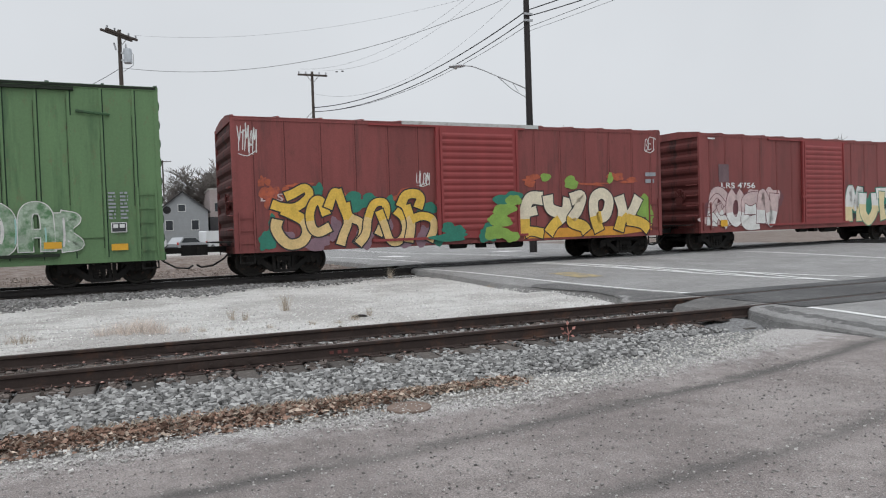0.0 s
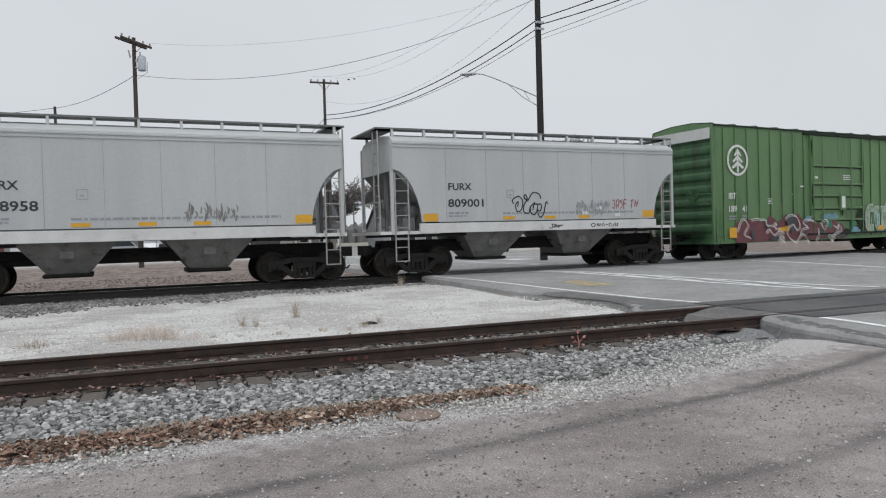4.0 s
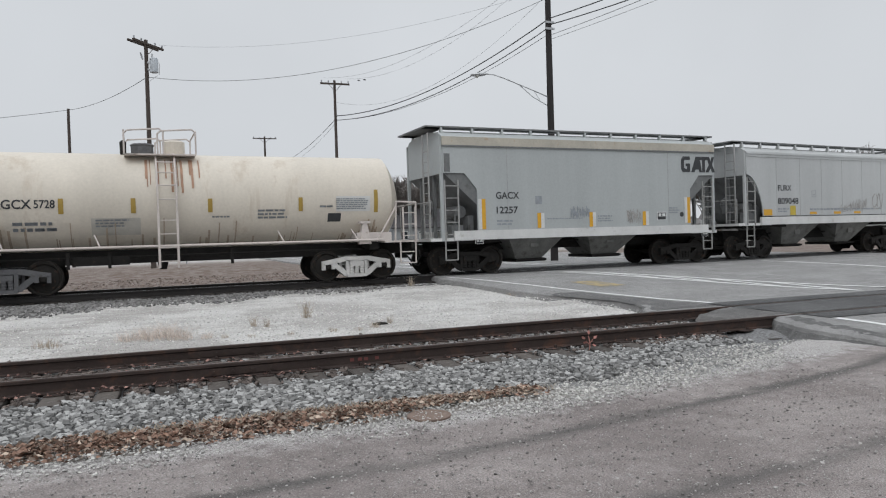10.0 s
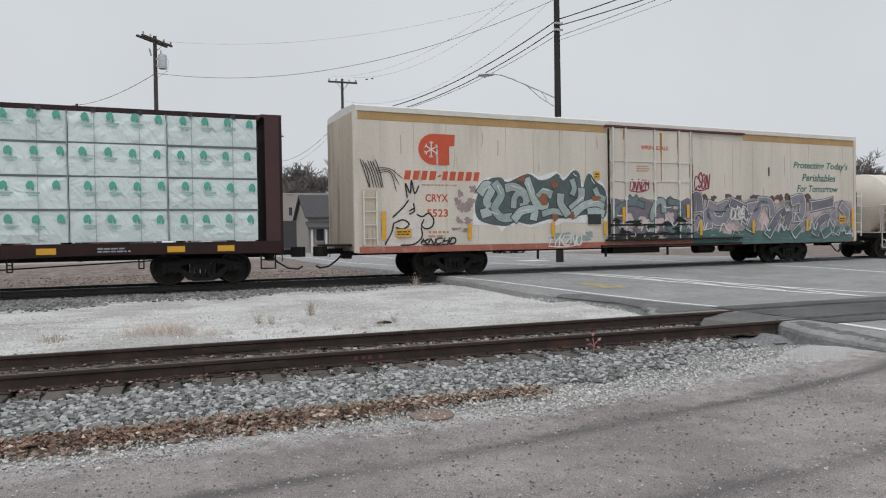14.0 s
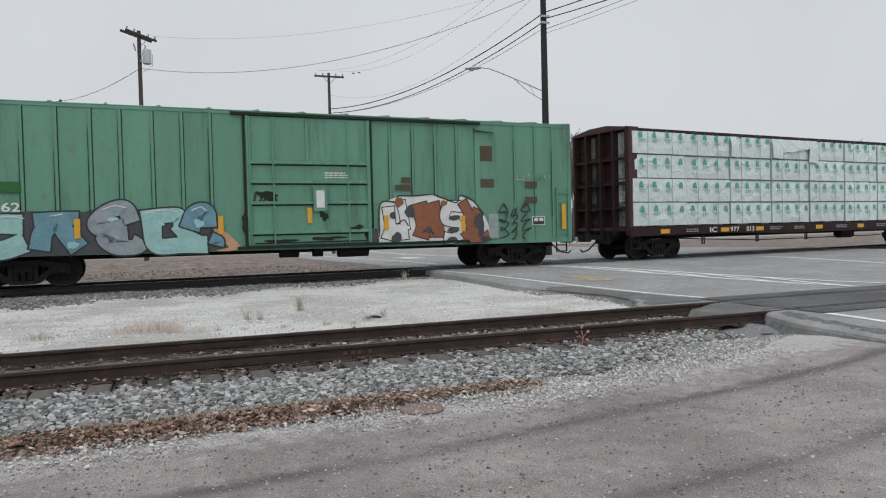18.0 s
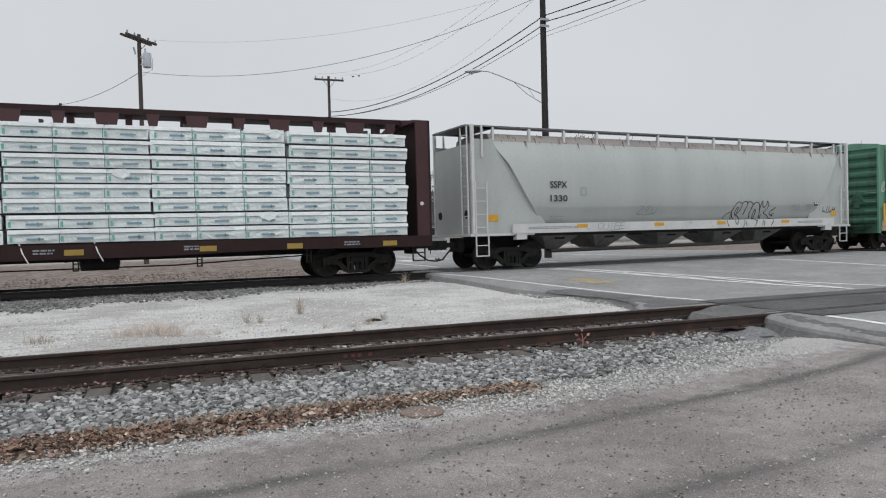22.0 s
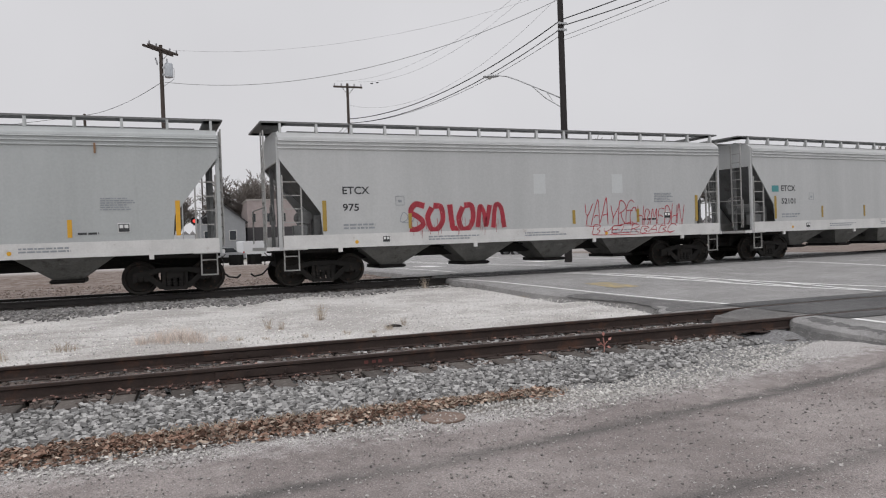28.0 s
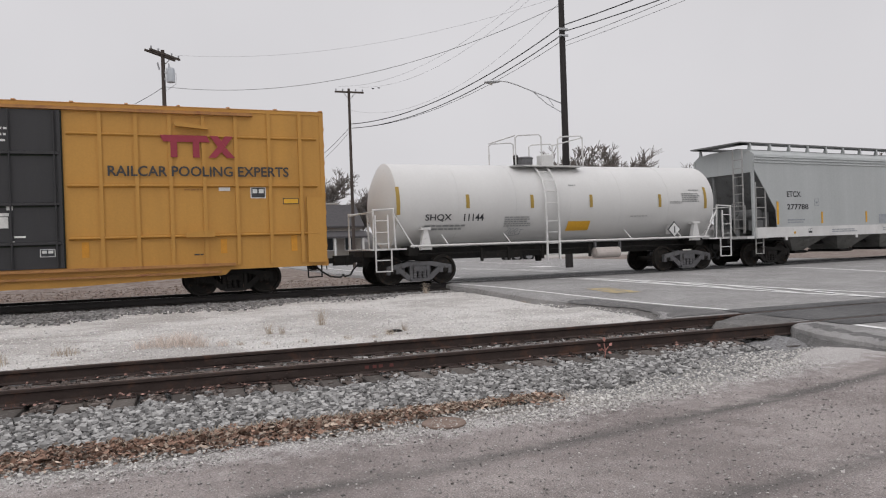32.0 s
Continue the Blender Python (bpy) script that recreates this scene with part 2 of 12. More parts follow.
class Net:
    """A small helper for building node networks."""

    def __init__(self, name, rough=0.9):
        self.m = bpy.data.materials.new(name)
        self.m.use_nodes = True
        self.n, self.l = self.m.node_tree.nodes, self.m.node_tree.links
        self.b = self.n["Principled BSDF"]
        self.b.inputs["Roughness"].default_value = rough
        tc = self.n.new("ShaderNodeTexCoord")
        self.co = tc.outputs["Object"]
        sep = self.n.new("ShaderNodeSeparateXYZ")
        self.l.new(self.co, sep.inputs[0])
        self.x, self.y, self.z = sep.outputs

    def put(self, socket, value):
        if isinstance(value, (int, float)):
            socket.default_value = value
        elif isinstance(value, tuple):
            socket.default_value = (*value, 1) if len(value) == 3 and len(socket.default_value) == 4 else value
        else:
            self.l.new(value, socket)

    def math(self, op, a, b=0.0, c=0.0):
        q = self.n.new("ShaderNodeMath")
        q.operation = op
        for s, v in zip(q.inputs, (a, b, c)):
            self.put(s, v)
        return q.outputs[0]

    def noise(self, scale, detail=4, rough=0.6, stretch=None, kind=None):
        q = self.n.new("ShaderNodeTexNoise")
        q.inputs["Scale"].default_value = scale
        q.inputs["Detail"].default_value = detail
        q.inputs["Roughness"].default_value = rough
        v = self.co
        if stretch:
            mp = self.n.new("ShaderNodeMapping")
            mp.inputs["Scale"].default_value = stretch
            self.l.new(self.co, mp.inputs[0])
            v = mp.outputs[0]
        self.l.new(v, q.inputs["Vector"])
        return q.outputs[0]

    def cells(self, scale, out="Distance"):
        q = self.n.new("ShaderNodeTexVoronoi")
        q.inputs["Scale"].default_value = scale
        self.l.new(self.co, q.inputs["Vector"])
        return q.outputs[out]

    def ramp(self, v, a, b, lo=0.0, hi=1.0):
        q = self.n.new("ShaderNodeMapRange")
        q.interpolation_type = "SMOOTHSTEP"
        self.l.new(v, q.inputs[0])
        for s, w in zip(q.inputs[1:5], (a, b, lo, hi)):
            self.put(s, w)
        return q.outputs[0]

    def mix(self, f, a, b):
        q = self.n.new("ShaderNodeMix")
        q.data_type = "RGBA"
        self.put(q.inputs[0], f)
        self.put(q.inputs[6], a)
        self.put(q.inputs[7], b)
        return q.outputs[2]

    def scale(self, col, f):
        q = self.n.new("ShaderNodeVectorMath")
        q.operation = "SCALE"
        self.put(q.inputs[0], col)
        self.put(q.inputs["Scale"], f)
        return q.outputs[0]

    def done(self, col, height=None, strength=0.4, distance=0.01):
        self.l.new(col, self.b.inputs["Base Color"])
        if height is not None:
            q = self.n.new("ShaderNodeBump")
            q.inputs["Strength"].default_value = strength
            q.inputs["Distance"].default_value = distance
            self.l.new(height, q.inputs["Height"])
            self.l.new(q.outputs[0], self.b.inputs["Normal"])
        return self.m


def ground_material():
    k = Net("gravel_and_dirt", 0.95)
    pebble = k.cells(26)
    grit = k.noise(60, 3)
    patch = k.noise(0.5, 6, 0.65)
    mid = k.noise(3.0, 5, 0.6)
    pale = k.mix(k.ramp(patch, 0.4, 0.58), (0.36, 0.345, 0.33), (0.5, 0.488, 0.472))
    streak = k.noise(1.6, 5, 0.65, (0.3, 1.6, 1.0))
    pale = k.mix(k.math("MULTIPLY", k.ramp(streak, 0.5, 0.66, 0, 0.8), k.ramp(k.x, -3.0, 3.5, 1.0, 0.35)), pale, (0.27, 0.25, 0.235))
    pale = k.scale(pale, k.ramp(k.math("MULTIPLY_ADD", pebble, 0.5, grit), 0.35, 0.85, 0.62, 1.18))
    ydist = k.math("MULTIPLY_ADD", mid, 1.1, k.y)
    bed = k.scale(k.mix(k.cells(24, "Color"), (0.12, 0.118, 0.115), (0.2, 0.2, 0.205)), k.ramp(pebble, 0.05, 0.5, 0.4, 1.25))
    near = k.math("MULTIPLY", k.ramp(ydist, 6.9, 7.3), k.ramp(ydist, 11.0, 11.7, 1, 0))
    col = k.mix(near, pale, bed)
    # oily ballast under the far track, darkened by painted train shade, following its swing
    over = k.math("MAXIMUM", k.math("SUBTRACT", k.x, 19.0), 0.0)
    slant = k.math("MULTIPLY_ADD", k.math("MAXIMUM", k.x, -45.0), 0.05, -0.15)
    yb = k.math("SUBTRACT", k.math("SUBTRACT", ydist, slant), k.math("MULTIPLY", over, 0.08))
    dark = k.scale(k.mix(mid, (0.035, 0.033, 0.031), (0.08, 0.076, 0.072)), k.ramp(pebble, 0.0, 0.5, 0.45, 1.3))
    col = k.mix(k.math("MULTIPLY", k.ramp(yb, 21.5, 21.9), k.ramp(yb, 24.6, 25.6, 1, 0)), col, dark)
    brown = k.mix(k.ramp(k.noise(1.7, 6, 0.7), 0.4, 0.62), (0.14, 0.1, 0.08), (0.235, 0.2, 0.178))
    col = k.mix(k.math("MULTIPLY", k.ramp(yb, 25.5, 27.5), k.ramp(yb, 55, 70, 1, 0)), col, k.scale(brown, k.ramp(grit, 0.3, 0.7, 0.75, 1.15)))
    col = k.mix(k.ramp(k.y, 60, 90), col, k.mix(patch, (0.16, 0.15, 0.12), (0.26, 0.25, 0.22)))
    dirt = k.math("MULTIPLY", k.ramp(ydist, 6.3, 6.65), k.ramp(ydist, 7.1, 7.5, 1, 0))
    col = k.mix(k.math("MULTIPLY", dirt, k.ramp(k.x, 3.2, 4.4, 1, 0)), col, (0.27, 0.25, 0.23))
    return k.done(col, k.math("MULTIPLY_ADD", pebble, 1.0, grit), 0.8, 0.02)


def asphalt_material(name, base, pale, bands):
    k = Net(name, 0.85)
    grit, mid, patch = k.noise(90, 3), k.noise(6, 5, 0.65), k.noise(0.7, 6, 0.65)
    peb = k.cells(55)
    col = k.mix(k.ramp(patch, 0.38, 0.66), base, pale)
    col = k.scale(col, k.ramp(mid, 0.3, 0.7, 0.86, 1.12))
    stone = k.math("MULTIPLY", k.ramp(peb, 0.16, 0.34, 1, 0), k.ramp(k.cells(55, "Color"), 0.56, 0.72))
    col = k.mix(k.math("MULTIPLY", stone, 0.8), col, (0.46, 0.45, 0.44))
    speck = k.math("MULTIPLY", k.ramp(k.cells(17), 0.05, 0.09, 1, 0), k.ramp(k.noise(2.2, 2), 0.5, 0.6))
    col = k.mix(k.math("MULTIPLY", speck, 0.3), col, (0.05, 0.045, 0.042))
    if bands:
        warp = k.math("MULTIPLY_ADD", k.math("SUBTRACT", mid, 0.5), 0.22, k.y)
        warp = k.math("MULTIPLY_ADD", k.math("SUBTRACT", patch, 0.5), 0.25, warp)
        x2 = k.math("MULTIPLY", k.x, k.x)
        for a, b, c, w, amount, tone in ((4.7, 0.0946, 0.00995, 0.2, 0.95, (0.09, 0.083, 0.079)), (3.71, -0.18, 0.0413, 0.18, 0.85, (0.095, 0.088, 0.084)), (2.6, -0.12, 0.034, 0.3, 0.35, (0.12, 0.113, 0.108))):
            line = k.math("MULTIPLY_ADD", x2, c, k.math("MULTIPLY_ADD", k.x, b, a))
            d = k.math("ABSOLUTE", k.math("SUBTRACT", warp, line))
            f = k.math("MULTIPLY", k.ramp(d, 0.0, w, amount, 0), k.ramp(k.noise(1.2, 4, 0.6, (0.5, 3, 1)), 0.3, 0.55, 0.5, 1.0))
            col = k.mix(f, col, tone)
        edge = k.math("MULTIPLY_ADD", k.math("SUBTRACT", mid, 0.5), 1.3, k.y)
        edge = k.math("SUBTRACT", edge, k.math("MULTIPLY", k.math("MAXIMUM", k.math("SUBTRACT", k.x, 3.0), 0.0), 0.17))
        spill = k.math("MULTIPLY", k.ramp(edge, 5.5, 6.0), k.ramp(grit, 0.4, 0.6, 0.25, 0.95))
        col = k.mix(spill, col, (0.45, 0.44, 0.43))
    col = k.scale(col, k.ramp(grit, 0.3, 0.7, 0.64, 1.36))
    return k.done(col, k.math("MULTIPLY_ADD", peb, 0.5, grit), 0.9, 0.012)


GRAVEL = ground_material()
LOT = asphalt_material("worn_gritty_asphalt", (0.2, 0.174, 0.166), (0.285, 0.254, 0.243), True)
ROAD = asphalt_material("grey_road_asphalt", (0.222, 0.218, 0.214), (0.285, 0.281, 0.277), False)
PATCH = asphalt_material("dark_patch_asphalt", (0.055, 0.055, 0.056), (0.09, 0.09, 0.09), False)
APRON = asphalt_material("crumbling_apron", (0.1, 0.097, 0.094), (0.16, 0.155, 0.15), False)
VERGE = asphalt_material("dark_worn_verge", (0.1, 0.098, 0.097), (0.135, 0.132, 0.13), False)
ROAD_WHITE = mat("worn_white_road_paint", (0.68, 0.68, 0.67), 0.8, 0, 0.2, 3, 60, 0.2, (0.26, 0.26, 0.255), 0.57)
ROAD_YELLOW = mat("worn_yellow_road_paint", (0.36, 0.29, 0.16), 0.8, 0, 0.2, 3, 60, 0.2, (0.2, 0.195, 0.185), 0.46)
RAIL_RUST = mat("dark_rusty_rail_steel", (0.05, 0.037, 0.033), 0.75, 0.15, 0.3, 2.5, 45, 0.3, (0.1, 0.055, 0.04), 0.53)
# far rails: the shade under the train is put into this black
RAIL_SHADED = mat("shaded_black_rail_steel", (0.02, 0.017, 0.016), 0.6, 0.2, 0.3, 2.5, 45, 0.3, (0.05, 0.035, 0.028), 0.6)
RAIL_TOP = mat("dull_rail_head", (0.12, 0.095, 0.085), 0.5, 0.6, 0.25, 3, 50, 0.15, (0.07, 0.045, 0.038), 0.52)
RAIL_SHINE = mat("polished_rail_head", (0.45, 0.45, 0.45), 0.3, 0.9, 0.1, 3, 50, 0)
TIE_WOOD = mat("weathered_tie_timber", (0.085, 0.075, 0.068), 0.9, 0, 0.4, 5, 60, 0.8, (0.19, 0.178, 0.168), 0.55, per_object=0.35)
TIE_DARK = mat("oily_dark_tie", (0.045, 0.04, 0.036), 0.9, 0, 0.3, 3, 35, 0.5, per_object=0.2)

ground = sheet("ground", steps((-600, -60, 8), (-60, -12, 16), (-12, 30, 84), (30, 80, 20), (80, 600, 8)), steps((-80, -10, 6), (-10, 4, 8), (4, 28, 96), (28, 60, 32), (60, 140, 10), (140, 900, 6)), ground_height, GRAVEL, "structure")


def lot_edge(x):
    return 6.28 + 0.06 * smooth(-2, 3, x) - 0.0 * x + 1.35 * smooth(4.2, 8.2, x) + 0.1 * wobble(x, 0, 0.9) + 0.05 * wobble(x, 5, 0.25)


lot_x = steps((-60, -6, 12), (-6, 9.4, 120), (9.4, 15, 12))
lot_v = [0, 0.15, 0.3, 0.45, 0.6, 0.7, 0.78, 0.85, 0.9, 0.94, 0.97, 0.985, 1.0]
verts, faces = [], []
for v in lot_v:
    for x in lot_x:
        y = -20 + v * (lot_edge(x) + 20)
        z = -0.2 + 0.012 * wobble(x, y, 1.2) - (0.05 if v == 1.0 else 0.0) + 0.04 * smooth(6.8, 8.2, x)
        verts.append((x, y, z))
n = len(lot_x)
faces = [(j * n + i, j * n + i + 1, (j + 1) * n + i + 1, (j + 1) * n + i) for j in range(len(lot_v) - 1) for i in range(n - 1)]
tagged(part("pavement", Shape().add(verts, faces), LOT, smooth=True), "worn grey asphalt yard strewn with grit and tyre marks", kind="structure")

# the road crosses both tracks
road_y = steps((-60, -6, 6), (-6, 4, 10), (4, 13, 90), (13, 30, 60), (30, 60, 15), (60, 300, 8))
verts, faces = [], []
across = [0, 0.06, 0.15, 0.4, 1.0, 2.0, 4.0, 8.0, 14.0, 20.0]
for y in road_y:
    e = road_edge(y)
    z = road_height(y)
    verts.append((e - 0.06, y, z - 0.3))
    for i, a in enumerate(across):
        drop = (0.05, 0.012, 0.0)[i] if i < 3 else 0.0
        verts.append((e + a if i < 9 else 29.0, y, z - drop + 0.006 * wobble(e + a, y, 0.8)))
n = len(across) + 1
faces = [(j * n + i, j * n + i + 1, (j + 1) * n + i + 1, (j + 1) * n + i) for j in range(len(road_y) - 1) for i in range(n - 1)]
tagged(part("road", Shape().add(verts, faces), ROAD, smooth=True), "grey asphalt road with worn white lines", kind="structure")


# dark crumbling shoulders: the corner beside the rusty track and the lip above the yard
def shoulder(y0, y1, width, rough, fall, material, label):
    s, m, n = Shape(), 60, 6
    for j in range(m + 1):
        y = y0 + (y1 - y0) * j / m
        e = road_edge(y)
        w = width(y)
        for i in range(n + 1):
            x = e - 0.03 + w * i / n + (0.06 * wobble(1, y, 0.3) if i == n else 0)
            drop = fall[i] if i < 3 else 0.0
            x -= (0.1 if i == 0 else 0.04 if i == 1 else 0.0) * (fall[0] > 0.1)
            s.v.append((x, y, road_height(y) + 0.007 - drop + rough * wobble(x, y, 0.12) - (0.006 if i == n else 0)))
            if i and j:
                b = len(s.v) - 1
                s.f.append((b - n - 2, b - n - 1, b, b - 1))
    tagged(part("road_shoulder", s, material, smooth=True), label, kind="structure")


shoulder(10.56, 14.5, lambda y: max(0.12, 9.5 - 0.172 * (y - 11.0) - road_edge(y)), 0.006, (0.04, 0.004, 0.0), VERGE, "dark asphalt corner beside the rusty track")
shoulder(5.2, 8.55, lambda y: 0.38 + 0.1 * smooth(6.5, 8.3, y), 0.018, (0.24, 0.09, 0.01), VERGE, "crumbling dark lip of the road above the yard")


def painted_line(x, y0, y1, w, material, name="road_line", slant=0.0, gap=0.0, lift=0.008):
    s = Shape()
    m = max(2, int((y1 - y0) / 0.5))
    for i in range(m + 1):
        y = y0 + (y1 - y0) * i / m
        xx = x + slant * (y - y0)
        for q in (0, 1):
            s.v.append((xx + w * q, y, road_height(y) + lift + 0.006 * wobble(xx, y, 0.8)))
        if i:
            b = len(s.v) - 4
            s.f.append((b, b + 1, b + 3, b + 2))
    return tagged(part(name, s, material), "worn paint stripe on the asphalt road", kind="structure")


painted_line(9.55, 11.0, 21.0, 0.13, ROAD_WHITE, slant=-0.172)
painted_line(9.35, 4.5, 8.1, 0.14, ROAD_WHITE)
painted_line(20.7, 10.95, 21.0, 0.19, ROAD_WHITE)
# a slightly tapering median between two lines, hatched
painted_line(13.72, 11.2, 21.2, 0.17, ROAD_WHITE, slant=-0.225)
painted_line(14.85, 11.3, 21.2, 0.17, ROAD_WHITE, slant=-0.3)
for y in (11.5, 13.1, 14.8, 16.6, 18.4):
    far = min(21.2, y + 2.6)
    xa, xb = 13.8 - 0.225 * (y - 11.2), 14.85 - 0.3 * (far - 11.3)
    painted_line(xa, y, far, 0.14, ROAD_WHITE, slant=(xb - xa) / (far - y), lift=0.011)
for x in (9.4, 13.9, 14.5, 20.9):
    painted_line(x, 25.0, 90.0, 0.14, ROAD_WHITE)
painted_line(9.95, 15.3, 16.8, 0.75, ROAD_YELLOW, "road_mark")
painted_line(17.0, 33.0, 35.0, 1.2, ROAD_WHITE, "road_mark")
painted_line(11.0, 33.0, 36.0, 0.9, ROAD_WHITE, "road_mark")


def crossing_panels(track, y_of, x0, x1, bands, material, group):
    for lo, hi in bands:
        s = Shape()
        m = 24
        for i in range(m + 1):
            x = x0 + (x1 - x0) * i / m + (0.12 * wobble(lo, i, 1.3) if i == 0 else 0)
            for yy in (lo, hi):
                y = yy + y_of(x)
                s.v.append((x, y, road_height(y) + 0.014 + 0.004 * wobble(x, y, 0.4)))
            if i:
                b = len(s.v) - 4
                s.f.append((b, b + 1, b + 3, b + 2))
        tagged(part("crossing_panel", s, material), "dark asphalt crossing strip beside the rail", kind="structure")


crossing_panels("near", lambda x: 0.0, 9.4, 29.0, ((8.15, 8.7), (8.86, 10.2), (10.37, 10.95)), PATCH, "")
crossing_panels("far", bend_of, 8.6, 29.0, ((21.0, 21.57), (21.74, 23.06), (23.24, 23.8)), PATCH, "")
tagged(part("crossing_gap", Shape().box(9.4, 29.0, 8.7, 8.86, -0.08, -0.005).box(9.4, 29.0, 10.2, 10.37, -0.08, -0.005), mat("dark_flangeway", (0.02, 0.02, 0.02), 0.9)), kind="structure")
s = Shape()
m = 12
for j in range(7):
    for i in range(m + 1):
        x = 8.45 + 1.25 * i / m
        y = 8.95 + 1.2 * j / 6
        h = -0.09 + 0.085 * smooth(8.45, 9.15, x + 0.1 * wobble(x, y, 0.4)) + 0.012 * wobble(x, y, 0.15)
        s.v.append((x + 0.1 * wobble(j, 0, 1.7), y, h - (0.1 if i == 0 else 0)))
        if i and j:
            b = j * (m + 1) + i
            s.f.append((b - m - 2, b - m - 1, b, b - 1))
tagged(part("apron", s, APRON, smooth=True), "crumbling pale asphalt apron between the rails", kind="structure")

# ---------- the two tracks ----------
RAIL_PROFILE = [(-0.07, -0.17), (0.07, -0.17), (0.07, -0.16), (0.012, -0.145), (0.01, -0.05), (0.036, -0.036), (0.036, -0.006), (0.028, 0.0), (-0.028, 0.0), (-0.036, -0.006), (-0.036, -0.036), (-0.01, -0.05), (-0.012, -0.145), (-0.07, -0.16)]


def swept_rail(xs, y_of, z):
    s = Shape()
    n = len(RAIL_PROFILE)
    for x in xs:
        s.v += [(x, y_of(x) + a, z + b) for a, b in RAIL_PROFILE]
    for k in range(len(xs) - 1):
        s.f += [(k * n + i, k * n + (i + 1) % n, (k + 1) * n + (i + 1) % n, (k + 1) * n + i) for i in range(n)]
    s.f += [tuple(range(n)), tuple((len(xs) - 1) * n + i for i in range(n))]
    return s


def head_strip(xs, y_of, z, w):
    s = Shape()
    for i, x in enumerate(xs):
        s.v += [(x, y_of(x) - w, z), (x, y_of(x) + w, z)]
        if i:
            b = len(s.v) - 4
            s.f.append((b, b + 1, b + 3, b + 2))
    return s


def near_track():
    track = thing("railway_track", "rusty little-used railway track on grey ballast", "railway track")
    tie = Shape()
    tie.slab([(-0.115, -0.36), (0.115, -0.36), (0.115, -0.186), (0.1, -0.174), (-0.1, -0.174), (-0.115, -0.186)], "y", -1.44, 1.3)
    tie_me = tie.mesh("tie", TIE_WOOD)
    plate_me = Shape().slab([(-0.1, -0.178), (0.1, -0.178), (0.1, -0.166), (-0.1, -0.166)], "y", -0.19, 0.19).box(-0.08, -0.05, 0.08, 0.11, -0.166, -0.13).box(0.05, 0.08, -0.11, -0.08, -0.166, -0.13).mesh("tie_plate", RAIL_RUST)
    rnd = random.Random(2)
    rails = []
    for y in (8.78, 10.285):
        r = part("rail", swept_rail([-150, -20, 0, 20, 60], lambda x: y, 0.0), RAIL_RUST, track)
        part("rail_head", head_strip([-150, 0, 60], lambda x: y, 0.003, 0.024), RAIL_TOP, r)
        rails.append(r)
    for x, r, y in ((0.72, rails[0], 8.78), (0.62, rails[1], 10.285), (-11, rails[0], 8.78)):
        part("joint_bar", Shape().box(x - 0.48, x + 0.48, y - 0.034, y - 0.012, -0.135, -0.052).box(x - 0.48, x + 0.48, y + 0.012, y + 0.034, -0.135, -0.052), RAIL_RUST, r)
        for i in range(4):
            part("joint_bolt", Shape().rod((x - 0.33 + 0.22 * i, y - 0.06, -0.095), (x - 0.33 + 0.22 * i, y - 0.03, -0.095), 0.017, 6), RAIL_RUST, r)
    x = -34.0
    while x < 8.3:
        t = part("tie", tie_me, TIE_WOOD, track, at=(x + (rnd.random() - 0.5) * 0.06, 9.53 + (rnd.random() - 0.5) * 0.14, -0.005 * rnd.random() - 0.05 * smooth(6.0, 6.6, x)))
        t.rotation_euler[2] = (rnd.random() - 0.5) * 0.05
        if x > -7:
            for y in (8.78, 10.285):
                part("tie_plate", plate_me, RAIL_RUST, track, at=(t.location.x, y, 0.002))
        x += 0.555
    # a paint mark on the rail's web
    for i, xx in enumerate((2.02, 2.12, 2.2, 2.34)):
        part("paint_mark", Shape().box(xx, xx + 0.05, 8.78 - 0.0165, 8.78 - 0.0125, -0.115, -0.075), mat("faded_red_mark", (0.15, 0.055, 0.05), 0.8), rails[0])


def far_track():
    track = thing("railway_track", "busy railway track with polished rails on oily ballast", "railway track")
    xs = steps((-330, -40, 8), (-40, 60, 60), (60, 330, 10))
    for off in (21.65, 23.155):
        r = part("rail", swept_rail(xs, lambda x: off + bend_of(x), 0.167), RAIL_SHADED, track)
        part("rail_head", head_strip(xs, lambda x: off + bend_of(x), 0.171, 0.026), RAIL_SHINE, r)
    me = Shape().box(-0.12, 0.12, -1.3, 1.3, -0.16, 0.0).mesh("tie", TIE_DARK)
    rnd = random.Random(5)
    x = -45.0
    while x < 8.0:
        t = part("tie", me, TIE_DARK, track, at=(x, 22.4 + bend_of(x) + (rnd.random() - 0.5) * 0.1, 0.0))
        x += 0.56


near_track()
far_track()


